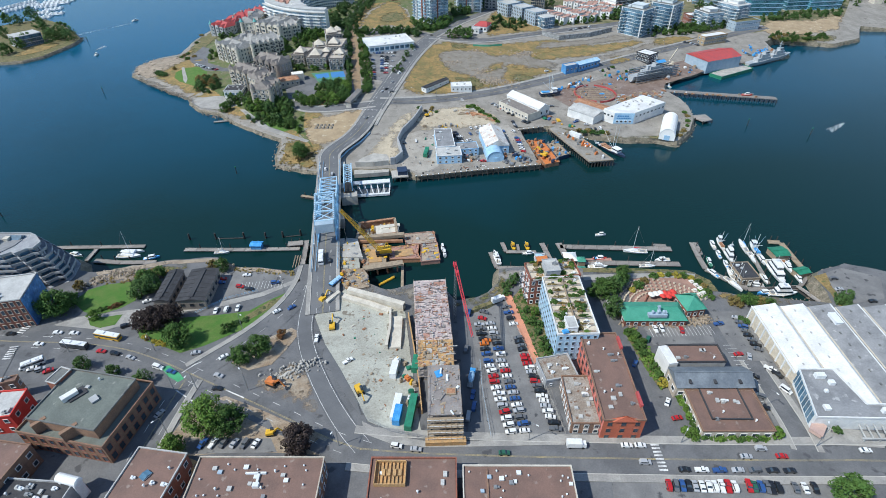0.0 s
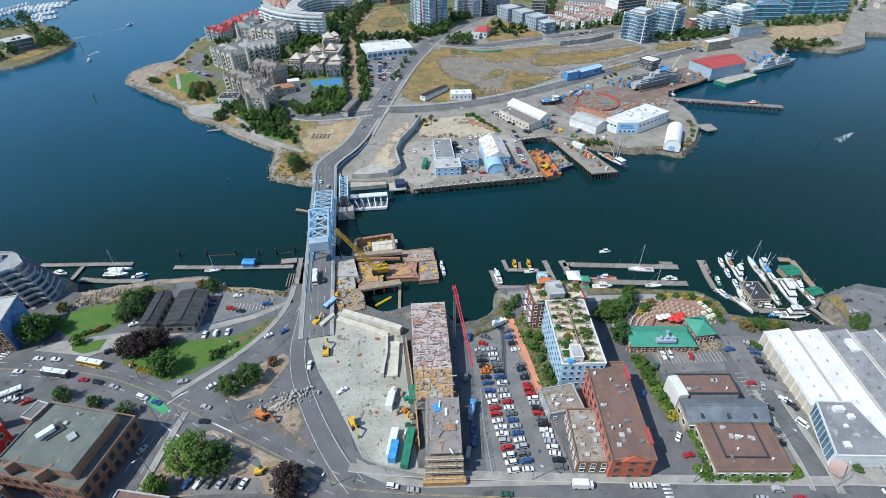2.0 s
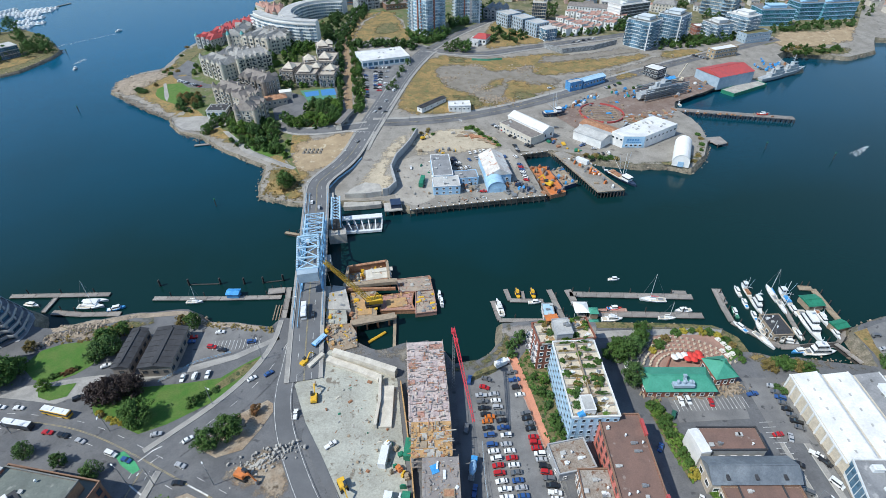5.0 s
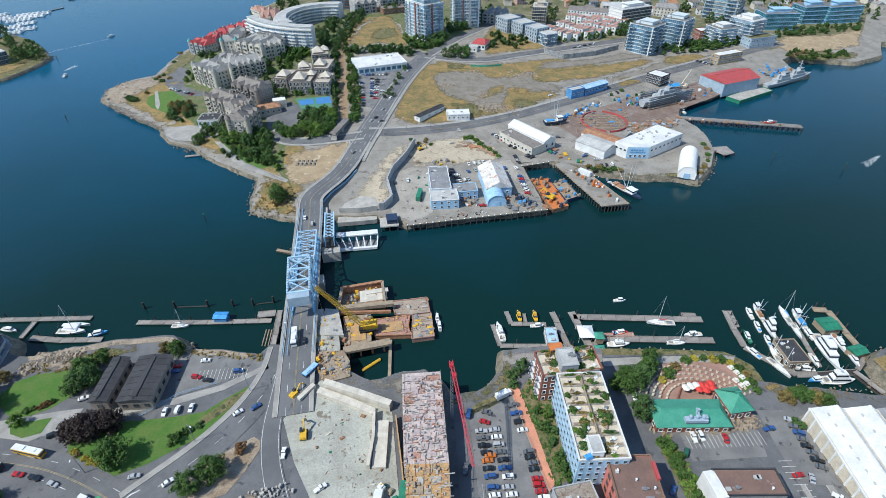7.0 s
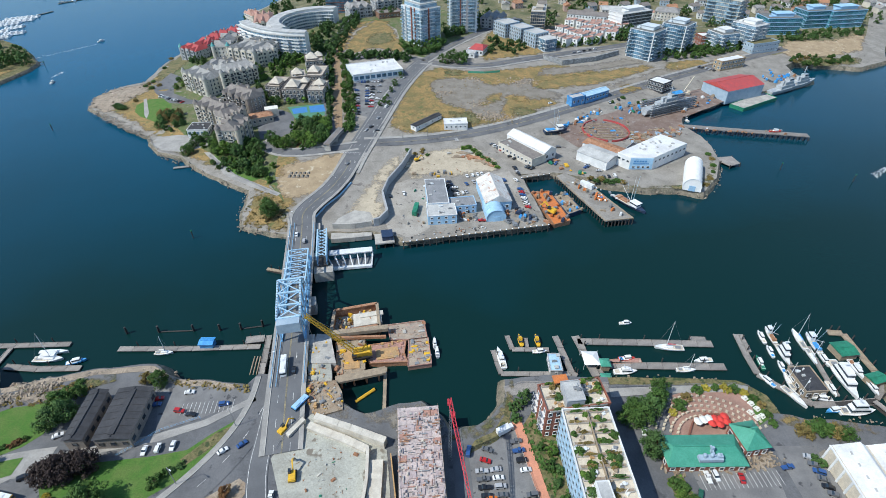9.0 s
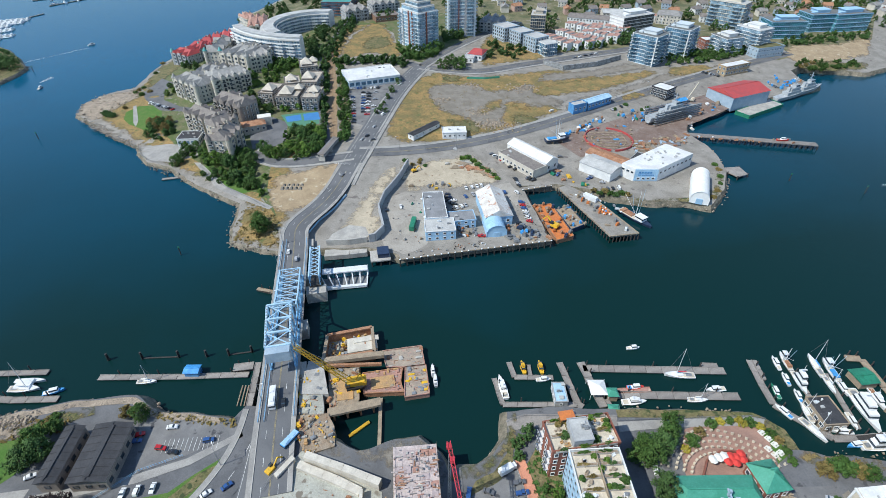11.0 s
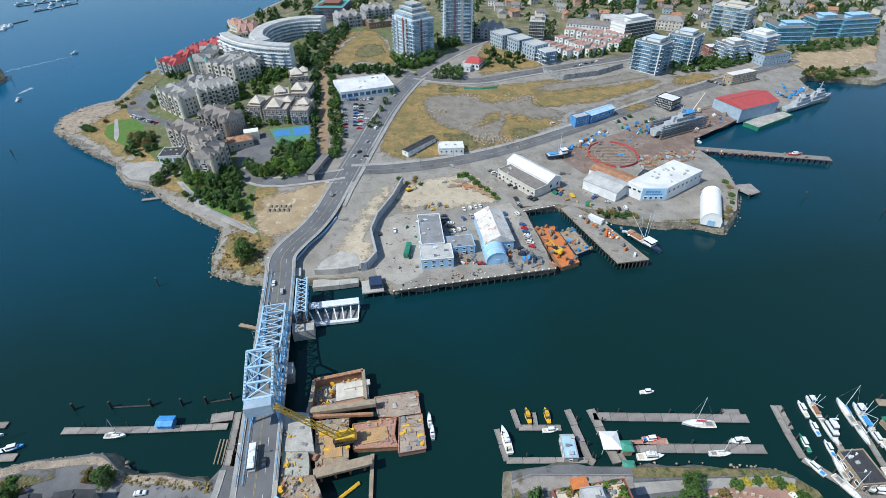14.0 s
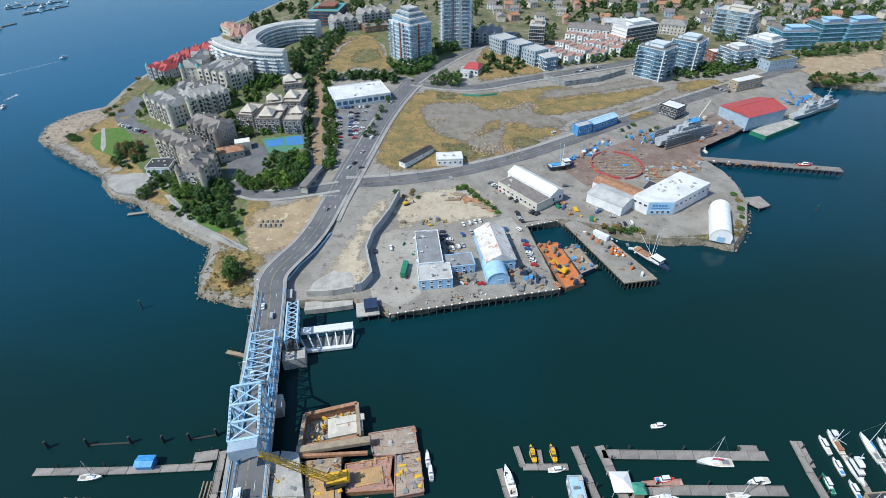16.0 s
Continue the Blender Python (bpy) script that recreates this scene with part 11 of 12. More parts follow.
trees([(70.8, 119.3), (71.5, 115.8), (72.5, 112.2), (73.1, 108.6), (74.1, 105.4), (74.7, 102.4), (75.3, 98.9), (75.5, 95.5), (73.2, 117.9), (74.3, 114.2)], 2.0, "leaf_bright leaf leaf_yellow leaf", seed=7, name="shrub", h=2.4)
trees([(78.8, 93.2), (79.1, 90.5), (79.4, 87.9), (79.7, 85.2), (79.7, 82.5), (80.3, 80.1), (80.8, 77.8), (80.6, 96.8)], 1.5, "leaf_bright leaf", seed=8, name="shrub", h=2)
trees([(82.8, 76.3), (84.9, 76.2), (87.1, 76.1), (89.9, 76.1), (92.5, 76), (95.2, 76.1), (98, 76.1), (100.8, 76.4), (81.4, 76.7)], 1.6, "leaf_bright leaf leaf", seed=9, name="shrub", h=2)
trees([(105.9, 77.2), (104.3, 76.8), (76.3, 77.5), (77.8, 76.6)], 2.0, "leaf leaf_bright", seed=10, name="shrub", h=2.6)
trees([(124.6, 84.4), (125.5, 78.6), (119.1, 127.4), (120, 125.6)], 1.6, "leaf_dark", seed=11, name="shrub", h=2)
trees([(82, 146.4), (86.5, 148.9), (79.2, 143), (91.3, 151.9), (94.8, 152.6), (98.4, 152.7), (101.9, 152.4), (104.9, 152.1), (107.9, 150.7), (110.4, 148.6), (111.7, 145.9), (112.1, 142.5), (112.2, 139.2)], 1.6, "leaf leaf_yellow leaf leaf_dry", seed=12, name="shrub", h=1.8)
trees([(73, 128.4), (75.2, 130.9), (82.4, 145.4)], 2.2, "leaf", seed=13, name="shrub", h=2.6)
trees([(-122.2, 112.7), (-119.2, 111.5), (-116.5, 110.7), (-124.2, 113.8), (-113.8, 109.9)], 1.2, "leaf_yellow leaf_yellow leaf_dry", seed=14, name="flower_bed", h=1.0)
trees([(-151.2, 128.2), (-149.4, 129.2), (-147.3, 129.9), (-145.4, 130.9), (-144.2, 132.2)], 1.3, "leaf leaf_rust", seed=15, name="shrub", h=1.2)
trees([(-89.5, 121.7), (-86.7, 123.6), (-93.4, 116.8), (-91.1, 120.8)], 1.5, "leaf leaf_dark", seed=16, name="shrub", h=1.4)
trees([(25.5, 145.5), (23.6, 140.3), (23.1, 144.4)], 2.2, "leaf leaf_dark", seed=17, name="shrub", h=3)
tree(27.3, 148, 2.5, "leaf_dark")
trees([(-142.4, 149.6), (-140.5, 151.1), (-144.4, 147.3), (-139.1, 152.6)], 2.6, "leaf_dry leaf_dry leaf", seed=18, name="shrub", h=1.4)

# north shore
trees([(-160, 334.7), (-156.8, 337.1), (-153.3, 339), (-147.7, 336.3), (-142.4, 331.6), (-147.1, 328.4), (-151.7, 328.8), (-139, 334.5), (-132.3, 332.4), (-143.6, 341.4), (-150.3, 343.1), (-132.3, 325.6), (-162.3, 341.9), (-126.9, 326.7), (-141.4, 324.3)], 4.0, "leaf leaf_dark leaf leaf_bright", seed=21)
trees([(-155.4, 315.6), (-149.9, 310.4), (-147.7, 313.1), (-142, 307), (-140.1, 310.6), (-134.6, 304.6), (-132.7, 308.2), (-127.9, 302.2), (-149.1, 318), (-144.1, 315.7), (-139.6, 315.3), (-135.1, 313), (-129.4, 309.8), (-124.6, 305.6)], 1.8, "leaf leaf_dark", seed=22)
trees([(-127.7, 319.2), (-122.3, 313), (-121.8, 306.7), (-116.9, 300.2), (-121.9, 299.8)], 3.2, "leaf_bright leaf", seed=23)
tree(-100.3, 260.8, 5.0, "leaf", 8)
tree(-104.3, 267.8, 3.5, "leaf")
tree(-101.4, 255.8, 2.0, "leaf_dry", name="shrub")
trees([(-106.2, 358.2), (-99.6, 353.4), (-95.1, 357), (-89, 354.3), (-99.5, 345.8), (-93.3, 342.3), (-88.7, 345.1), (-86.1, 349.2), (-104.2, 336.8), (-97.9, 332.9), (-92.5, 331.6), (-88.4, 335.7), (-106.2, 331.6), (-111, 330.5), (-117.1, 333.7), (-123.2, 339.6)], 3.6, "leaf leaf_dark leaf_bright leaf_dark", seed=24)
trees([(-86.2, 357.6), (-88.4, 367.8), (-91.2, 378.5), (-92.9, 389.7), (-95.9, 401.7), (-98.3, 414.3), (-101.6, 427.7), (-103.9, 442), (-106.7, 457.1), (-109.7, 473.3), (-111.7, 487)], 3.0, "leaf leaf_dark", far=True, cone=True, seed=25, h=9)
woods([(-113.1, 502.7), (-114.1, 519.4), (-114.3, 535.7), (-113.4, 550.1), (-112.4, 565.2), (-110.2, 577.9), (-108, 591.1), (-104.8, 603.1), (-101, 616.6), (-96.8, 629.2), (-117.5, 511.6), (-117.3, 499.1), (-118.9, 542.9), (-117.4, 562.2), (-114.9, 584.5)], 3.6, "leaf_dark", 26, "leafy trees along the far streets")
trees([(-97.3, 484.4), (-92.2, 462.1), (-86.7, 441.7), (-81.6, 422.9), (-78.5, 405.6), (-74.9, 389.5), (-71.8, 376.1), (-81, 397.5), (-77.5, 378.3), (-74.1, 364.2), (-70, 357.4), (-85, 418.5)], 2.8, "leaf leaf_bright leaf", far=True, seed=27)
woods([(-92.5, 484.3), (-84.9, 481.9), (-78.1, 484.1), (-71.2, 486.3), (-64.3, 488.6), (-57.1, 488.5), (-49.6, 486), (-41.5, 474.8), (-38.9, 483.9)], 3.6, "leaf_dark", 28, "leafy trees along the far streets")
trees([(-50.7, 393.1), (-49.7, 401.1), (-47.6, 412), (-45.5, 424.4), (-46.8, 389.3), (-41.7, 439.4), (-52.8, 387.7)], 2.6, "leaf_dark leaf", far=True, seed=29)
trees([(-164.7, 413), (-157.3, 404), (-150.9, 397.7), (-154.3, 392.3), (-145.5, 399.9), (-138.6, 393.4), (-132.5, 390.2), (-133.4, 402.2), (-140.9, 410.6), (-154.9, 415.5)], 3.0, "leaf leaf_rust leaf_dark", seed=30)
woods([(-189.8, 492.6), (-176.1, 476.1), (-166.3, 468.6), (-161, 474), (-157.4, 485.4), (-151.9, 491.2), (-146.3, 497.1), (-166.8, 491.9), (-175.5, 488.3), (-179, 471), (-179.6, 448.3), (-171.7, 444.9), (-167.8, 452.9)], 4.0, "leaf", 31, "leafy trees along the far streets")
trees([(-140.5, 503.1), (-136.7, 511.9), (-133.6, 519.7), (-132, 530.5), (-139.3, 539), (-140.1, 525.2), (-125.6, 511.7), (-135.8, 494.5)], 4.0, "leaf_dark leaf", far=True, seed=32)
trees([(-215.6, 376.4), (-213.1, 379.4), (-217.6, 385.2), (-207.1, 373.6), (-221, 381.5), (-208.3, 384.2), (-217, 367)], 3.0, "leaf leaf_dark leaf_dry", seed=33)
trees([(-264.8, 399.9), (-268.4, 402.4), (-261.7, 399.6)], 3.0, "leaf_dark", seed=34, name="shrub", h=3)
trees([(-267.5, 449.6), (-266.4, 455.5), (-253.8, 442.6), (-266.6, 443), (-275.1, 492.7), (-281.8, 520), (-255.8, 434.6), (-257.6, 410.9)], 2.2, "leaf_dry leaf", seed=35, name="shrub", h=2)
trees([(-176.9, 330.8), (-179.2, 328.4), (-179.8, 334.7), (-174.6, 341.3), (-177, 338.7), (-170.8, 344.8)], 3.0, "leaf leaf_dark", seed=36)
trees([(-237.9, 447.7), (-226.8, 433.4), (-227.2, 439.2), (-230.8, 429.1), (-218.2, 427.6)], 2.4, "leaf leaf_bright", seed=37)
trees([(-236.6, 535), (-243.2, 502.4), (-232.4, 492.7), (-225.9, 493.4), (-256.5, 513.1), (-261.6, 577.2)], 2.6, "leaf leaf_dark", far=True, seed=38)
trees([(-254.2, 657.4), (-253.8, 674.7), (-240.1, 656), (-228.7, 643), (-209.8, 617.1), (-235.3, 671.4)], 4.0, "leaf leaf_dark", far=True, seed=39)
trees([(-7.2, 475.6), (-2.5, 473.5), (2.2, 478.1), (6.9, 473.7), (3.2, 487.3), (-1.6, 484.9), (10.6, 473.8), (12.7, 482.9)], 4.2, "leaf leaf_dark leaf", far=True, seed=40)
woods([(-41.2, 501.9), (-35.5, 505.8), (-29.2, 508.5), (-22.8, 511.2), (-16.7, 511.4), (-11.8, 519.3), (-47.2, 514.4), (-19.8, 528.5), (-6.7, 522.1), (-25.3, 535.3)], 4.0, "leaf", 41, "leafy trees along the far streets")
woods([(-12.6, 557.6), (-4.3, 553.3), (3.8, 550.6), (12, 553.8), (19.3, 560), (26.2, 566.4), (33.6, 579.4), (-7.2, 568.5), (9.5, 569), (30.5, 596), (38.8, 589.5), (37.1, 608.5)], 4.2, "leaf_dark", 42, "leafy trees along the far streets")
woods([(39.1, 530.2), (43.8, 523.5), (49, 513.1), (57.5, 521.2), (66.2, 508.4), (72, 513.7), (41, 507.8), (37.9, 500.2), (60, 498.3)], 3.2, "leaf_dark", 43, "leafy trees along the far streets")
trees([(103.1, 593.2), (111.2, 605.6), (119.2, 616.7), (104, 581.6), (111, 588.4), (95.9, 584.6)], 4.2, "leaf leaf_dark", far=True, seed=44)
woods([(104.2, 522.5), (110.9, 517.3), (119.2, 520.2), (127.6, 523.1), (136.1, 526), (144.7, 529), (95, 514.3), (153.4, 531.9)], 3.0, "leaf", 45, "leafy trees along the far streets")
trees([(175.5, 552.6), (175.7, 541), (181.9, 546.9), (182.5, 535.5), (184.9, 565)], 3.6, "leaf leaf_dark", far=True, seed=46)
woods([(212.7, 502.2), (219.8, 504.8), (228.1, 508.8), (233.1, 505.2), (239.1, 502.8), (246.9, 505.5), (256.4, 509.5), (267.3, 516.2), (275.5, 519.1), (283.8, 523.3), (205.7, 497.1), (237.2, 518.1), (249.2, 518.4), (260.7, 524), (194.8, 494.4), (292.7, 530.3)], 3.8, "leaf", 47, "leafy trees along the far streets")
trees([(288.4, 607.9), (289.6, 597.5), (290.7, 587.4), (295, 584.3), (304.3, 591.2), (281.9, 587.2)], 3.6, "leaf_dark leaf", far=True, seed=48)
woods([(351.7, 557.7), (364, 564.1), (370.6, 561.3), (381.2, 564.6), (391.9, 568), (401.6, 569.9), (411.3, 571.5), (422.3, 575), (433.4, 578.5), (444.8, 582.2), (341.4, 554.4), (366.9, 573.6)], 3.0, "leaf", 49, "leafy trees along the far streets")
trees([(332.2, 498.3), (341.4, 503.2), (347.3, 501.9), (351.7, 498.2), (356.8, 496.6), (366.4, 499.5), (376.1, 502.4), (382.5, 500.5), (324.2, 493.5), (338.2, 493)], 2.6, "leaf leaf_dry leaf_dark", far=True, seed=50, name="shrub", h=2.4)
trees([(89.4, 293.5), (92.9, 294.9), (95.5, 293.4), (98.8, 292.4), (103, 293.4), (105.4, 291.4), (87.2, 296.4)], 2.2, "leaf_dry leaf leaf_dark", seed=51, name="shrub", h=2)
trees([(171.4, 320.1), (168.6, 311.9), (165.2, 304.1), (160.2, 296.7), (154.8, 289.6), (171.7, 325.9)], 1.8, "leaf_dry leaf", seed=52, name="shrub", h=1.4)
trees([(9.3, 332.3), (12.8, 334.1), (16, 329.9), (19.1, 325.6), (22.2, 321.7), (25.2, 317.8), (28.1, 313.4), (30.4, 310.1)], 2.2, "leaf_bright leaf", seed=53, name="shrub", h=1.6)
trees([(-28.3, 327.6), (-23.1, 324), (-18.9, 326.2), (-14.8, 323.4), (-18.4, 329.2)], 1.6, "leaf_dark leaf_dry", seed=54, name="shrub", h=1.2)
trees([(149.7, 404.4), (155.8, 407.7), (139.1, 410.6), (128.4, 402.7), (123.4, 415.1), (185.5, 439.1)], 1.6, "leaf_dark", seed=55, name="shrub", h=2)
rng = random.Random(77)
pts = []
for k in range(190):
    x, y = rng.uniform(-80, 560), rng.uniform(600, 800)
    pts.append((x, y))

woods(pts[:95], 4.0, "leaf", 56, "green garden trees among far houses")
woods(pts[95:], 4.2, "leaf_dark", 57, "dark garden trees among far houses")
def rocks(line, n, seed, spread=2.2, size=(0.25, 0.75), label="grey boulders along the shore"):
    rng = random.Random(seed)
    s = Shape()
    pts = refine(line, 2.0, closed=False)
    for _ in range(n):
        p = rng.choice(pts)
        x, y = p[0] + rng.uniform(-spread, spread), p[1] + rng.uniform(-spread, spread)
        r = rng.uniform(*size)
        s.rock(x, y, rng.uniform(-0.3, 2.2), r * 0.75, rng)
    thing("shore_rocks", s, "rock", label=label, category="rocks", kind="stuff")


grove_pts = [(-446.9, 516.6), (-447.5, 524.8), (-448.1, 533.2), (-437.1, 524.7), (-426.3, 516.5), (-417.2, 508.4), (-428.6, 508.5), (-428.2, 500.7), (-418.2, 500.7), (-436, 504.6), (-446.3, 508.6), (-430.2, 489.4), (-520.8, 589.3), (-504.3, 574.4), (-513.4, 574.5), (-486.5, 555.5), (-474.1, 542), (-450.8, 485.8), (-448.8, 474.9), (-448.7, 489.5), (-457.5, 478.5), (-534.2, 565.2), (-550.4, 579.7), (-520, 555.8), (-520.2, 565), (-506.2, 521.1), (-493.4, 508.9), (-453, 461.1), (-453.5, 454.4), (-482.1, 542.1), (-462.2, 529.1)]
woods(grove_pts, 5.5, "leaf_dark", 58, "dark trees on the western headland")
woods(grove_pts[::3], 4.5, "leaf", 59, "green trees on the western headland")
rocks([(-466.4, 422.6), (-444, 436.1), (-424.9, 440.7), (-414.2, 453.5), (-411.4, 470.2), (-409, 491.6), (-413.5, 510.7)], 200, 601, 2.0, (0.6, 1.8), "dark boulders along the headland")
WESTG = [(-100.6, 280.7), (-110.4, 292.1), (-125.9, 300.2), (-147.8, 315), (-164.2, 329.8), (-184, 343.7), (-190.5, 357.3), (-172.8, 349.5), (-154, 347.9), (-137, 340.9), (-128.7, 326.9), (-113.7, 312.1)]
MIDG = [(-111.6, 473.3), (-84.1, 348), (-106.5, 332.7), (-114.7, 325.7), (-122.5, 334.2), (-111.3, 349.8), (-117.9, 373.7), (-128.5, 390.2), (-139.6, 394.2), (-155, 403.7), (-167, 425.4), (-165, 458), (-155, 485.3), (-138.9, 497)]
rng = random.Random(31)
OPEN = [[(-127.4, 390.2), (-94.3, 394.4), (-87.9, 370.6), (-113.5, 363.2)], [(-142.4, 361.6), (-130.6, 384.3), (-115.3, 375.1), (-109.7, 346.8), (-122.3, 336.8), (-133, 341.6)], [(-155.7, 411.6), (-137, 411.4), (-143.7, 433), (-163.2, 433.2)], [(-135.4, 399.8), (-114.2, 402.7), (-97.7, 400.9), (-110.3, 457.2), (-135.1, 473.7), (-141.5, 447.4), (-142.9, 423.8)]]


def grove(poly, n, r, leaf, seed, label):
    rng = random.Random(seed)
    xs, ys = [p[0] for p in poly], [p[1] for p in poly]
    pts = []
    while len(pts) < n:
        x, y = rng.uniform(min(xs), max(xs)), rng.uniform(min(ys), max(ys))
        if inside(poly, x, y) and not any(inside(q, x, y) for q in OPEN):
            pts.append((x, y))
    woods(pts, r, leaf, seed, label)


grove(MIDG, 38, 2.3, "leaf_bright", 81, "green garden trees between the apartments")
grove(MIDG, 26, 2.5, "leaf", 82, "dark garden trees between the apartments")
grove(MIDG, 16, 1.7, "leaf_bright", 83, "bright garden shrubs between the apartments")
grove(WESTG, 16, 2.2, "leaf", 84, "shore park trees")
grove(WESTG, 14, 1.8, "leaf_bright", 85, "bright shore park shrubs")
grove([(-167.8, 338), (-154, 343.4), (-130.5, 332.2), (-119.2, 318.5), (-120.1, 301.9), (-139.5, 310.5)], 22, 2.6, "leaf_dark", 86, "dark shore park trees")
grove([(-107.4, 511.4), (-98.4, 490.3), (-83.2, 436.8), (-69.8, 373.2), (-68.3, 347.8), (-73.9, 347.8), (-92.8, 441.8)], 60, 1.9, "leaf", 87, "green thicket beside the railway")
grove([(-88.7, 348), (-102.7, 423.2), (-115.3, 496.6), (-116.7, 522.1), (-114.1, 519.4), (-96.4, 423.1), (-83.7, 354.2)], 44, 2.2, "leaf_dark", 88, "dark tree row along the hotel road")
grove([(-113.9, 509), (-115, 528.8), (-109.1, 577.9), (-101.6, 616.6), (-95.5, 608.3), (-101.3, 565), (-106.4, 511.4)], 34, 2.8, "leaf_dark", 881, "dark tree row up to the towers")
grove([(-130.9, 494.4), (-136.9, 529.2), (-137.5, 565.7), (-141.8, 620.8), (-130.8, 604.8), (-122.6, 550.3), (-115.8, 499)], 40, 3.0, "leaf_dark", 882, "dark trees beside the crescent")
grove([(-161.8, 476.3), (-150.2, 485.2), (-135.2, 492.1), (-129.2, 478), (-144.4, 465.1), (-155.3, 463.1)], 20, 2.8, "leaf", 883, "green trees below the crescent")
grove([(-103.4, 321.9), (-85.8, 348), (-81.6, 337.8), (-94.9, 327.6)], 16, 2.4, "leaf", 89, "trees by the hotel road")
grove([(-106.9, 484.6), (-94.2, 493.8), (-69.4, 491), (-40.2, 488.6), (-38.2, 474.9), (-68.2, 481.7), (-88.9, 477.4)], 30, 2.6, "leaf_dark", 884, "dark trees behind the store")
grove([(-47.7, 521), (-41.5, 505.6), (-23.8, 501.1), (-11.7, 511.5), (-6.8, 524.8), (-9.1, 506.5), (-23.4, 491.4), (-40.7, 495.8)], 30, 2.6, "leaf", 885, "green trees below the glass tower")
grove([(-12.1, 535.7), (9.2, 547.8), (32.2, 574.5), (39.5, 599.8), (32.6, 603), (21.1, 579), (-1.6, 559.4)], 30, 3.0, "leaf_dark", 90, "dark trees below the tall tower")
grove([(91.2, 522.1), (169.2, 540.8), (176.9, 548.2), (123.6, 528.4), (92, 511.7)], 24, 2.2, "leaf", 91, "street trees below the town houses")
grove([(132.1, 620.8), (207.2, 646.5), (244.8, 681.4), (271.9, 665.2), (332.5, 712.4), (342.3, 750.5), (152.5, 719.4)], 70, 3.2, "leaf", 92, "garden trees on the hill")
grove([(360, 658.1), (520.2, 674.4), (564.4, 734.1), (403.7, 727.5)], 60, 3.0, "leaf", 93, "garden trees behind the offices")
grove([(196.6, 499.3), (245, 518.3), (292.7, 530.3), (286.7, 514), (233.6, 493), (196.5, 486.2)], 44, 2.6, "leaf", 94, "green hedge trees below the flats")
grove([(176.4, 564.7), (193.6, 574.7), (184.4, 541.2), (168.5, 529.6)], 10, 3.0, "leaf_dark", 941, "dark trees beside the town houses")
grove([(40.7, 537.2), (51.6, 540.3), (52.6, 523.7), (75.6, 521.7), (73.8, 508.6), (47.9, 500.5), (39.9, 512.9)], 8, 2.6, "leaf_dark", 95, "dark shrubs on the dry slope")
grove([(-225.2, 382), (-215, 389.7), (-197.1, 367.7), (-195.4, 358), (-211.2, 362.6)], 16, 2.3, "leaf_dark", 96, "dark hotel garden trees")
grove([(333.4, 545.4), (368.7, 558.2), (443.4, 576.2), (435.4, 564.8), (360.9, 545.9), (332.7, 539.7)], 40, 2.2, "leaf_dark", 97, "hedge below the offices")
grove([(306.9, 489.8), (330.4, 504.1), (382.3, 511.5), (385.1, 500.6), (340.6, 487.1)], 30, 1.8, "leaf", 98, "low shrubs on the far shore")
grove([(-258.1, 500.4), (-248.5, 513.3), (-212.8, 487), (-209.6, 473.9), (-235.4, 486.2)], 12, 2.2, "leaf_dark", 99, "garden trees among the red-roofed houses")
grove([(-230, 640), (-240, 760), (-70, 780), (-60, 640), (-110, 620)], 120, 3.2, "leaf_dark", 100, "trees among far waterfront houses")

# low scrub on the banks and the field, uncountable
def scatter(poly, n, size, leaf, seed, label, z=None):
    rng = random.Random(seed)
    xs, ys = [p[0] for p in poly], [p[1] for p in poly]
    s = Shape()
    for _ in range(n):
        x, y = rng.uniform(min(xs), max(xs)), rng.uniform(min(ys), max(ys))
        if not inside(poly, x, y):
            continue
        zz = land(x, y) + 0.1
        k = size * rng.uniform(0.5, 1.3)
        for _ in range(4):
            a = rng.uniform(0, math.tau)
            u = Vector((math.cos(a), math.sin(a), rng.uniform(0.1, 0.7))).normalized() * k
            v = Vector((-math.sin(a), math.cos(a), rng.uniform(0.2, 0.9))).normalized() * k
            c = Vector((x + rng.uniform(-k, k), y + rng.uniform(-k, k), zz + k * 0.3))
            s.add([c - u, c - v * 0.6, c + u, c + v], [(0, 1, 2, 3)])
    thing("scrub", s, leaf, label=label, category="scrub", kind="stuff")


scatter(FIELD, 700, 0.35, "leaf_dry", 61, "dry grass tufts over the field")
scatter([(-163.8, 144.1), (-149.9, 152.4), (-133.7, 152.7), (-131.6, 148.3), (-144.7, 145.5), (-157.9, 143.2)], 160, 0.5, "leaf_dry", 63, "dry tufts on the rocky bank")
scatter([(-108.1, 156.1), (-74.5, 152.1), (-73.8, 149.9), (-101, 151.7)], 120, 0.5, "leaf_dry", 64, "dry tufts along the shore")
scatter([(-114.2, 252.9), (-118.1, 266.1), (-118.5, 280.3), (-112.6, 285.1), (-103.6, 280.7), (-94.2, 268), (-87.3, 246.6), (-101, 248.2)], 200, 0.5, "leaf_dry", 65, "dry tufts by the bridge head")
scatter([(25.6, 137.7), (32.8, 147.4), (36.6, 137.3), (41.2, 108.8), (32.4, 104.6)], 260, 0.6, "leaf", 66, "planting beds by the apartments")
scatter([(68.9, 120.7), (74, 122.3), (77.7, 105.5), (78.1, 95.6), (73.8, 93.1), (71.5, 102.8)], 240, 0.5, "leaf_bright", 67, "planted bank beside the lane")

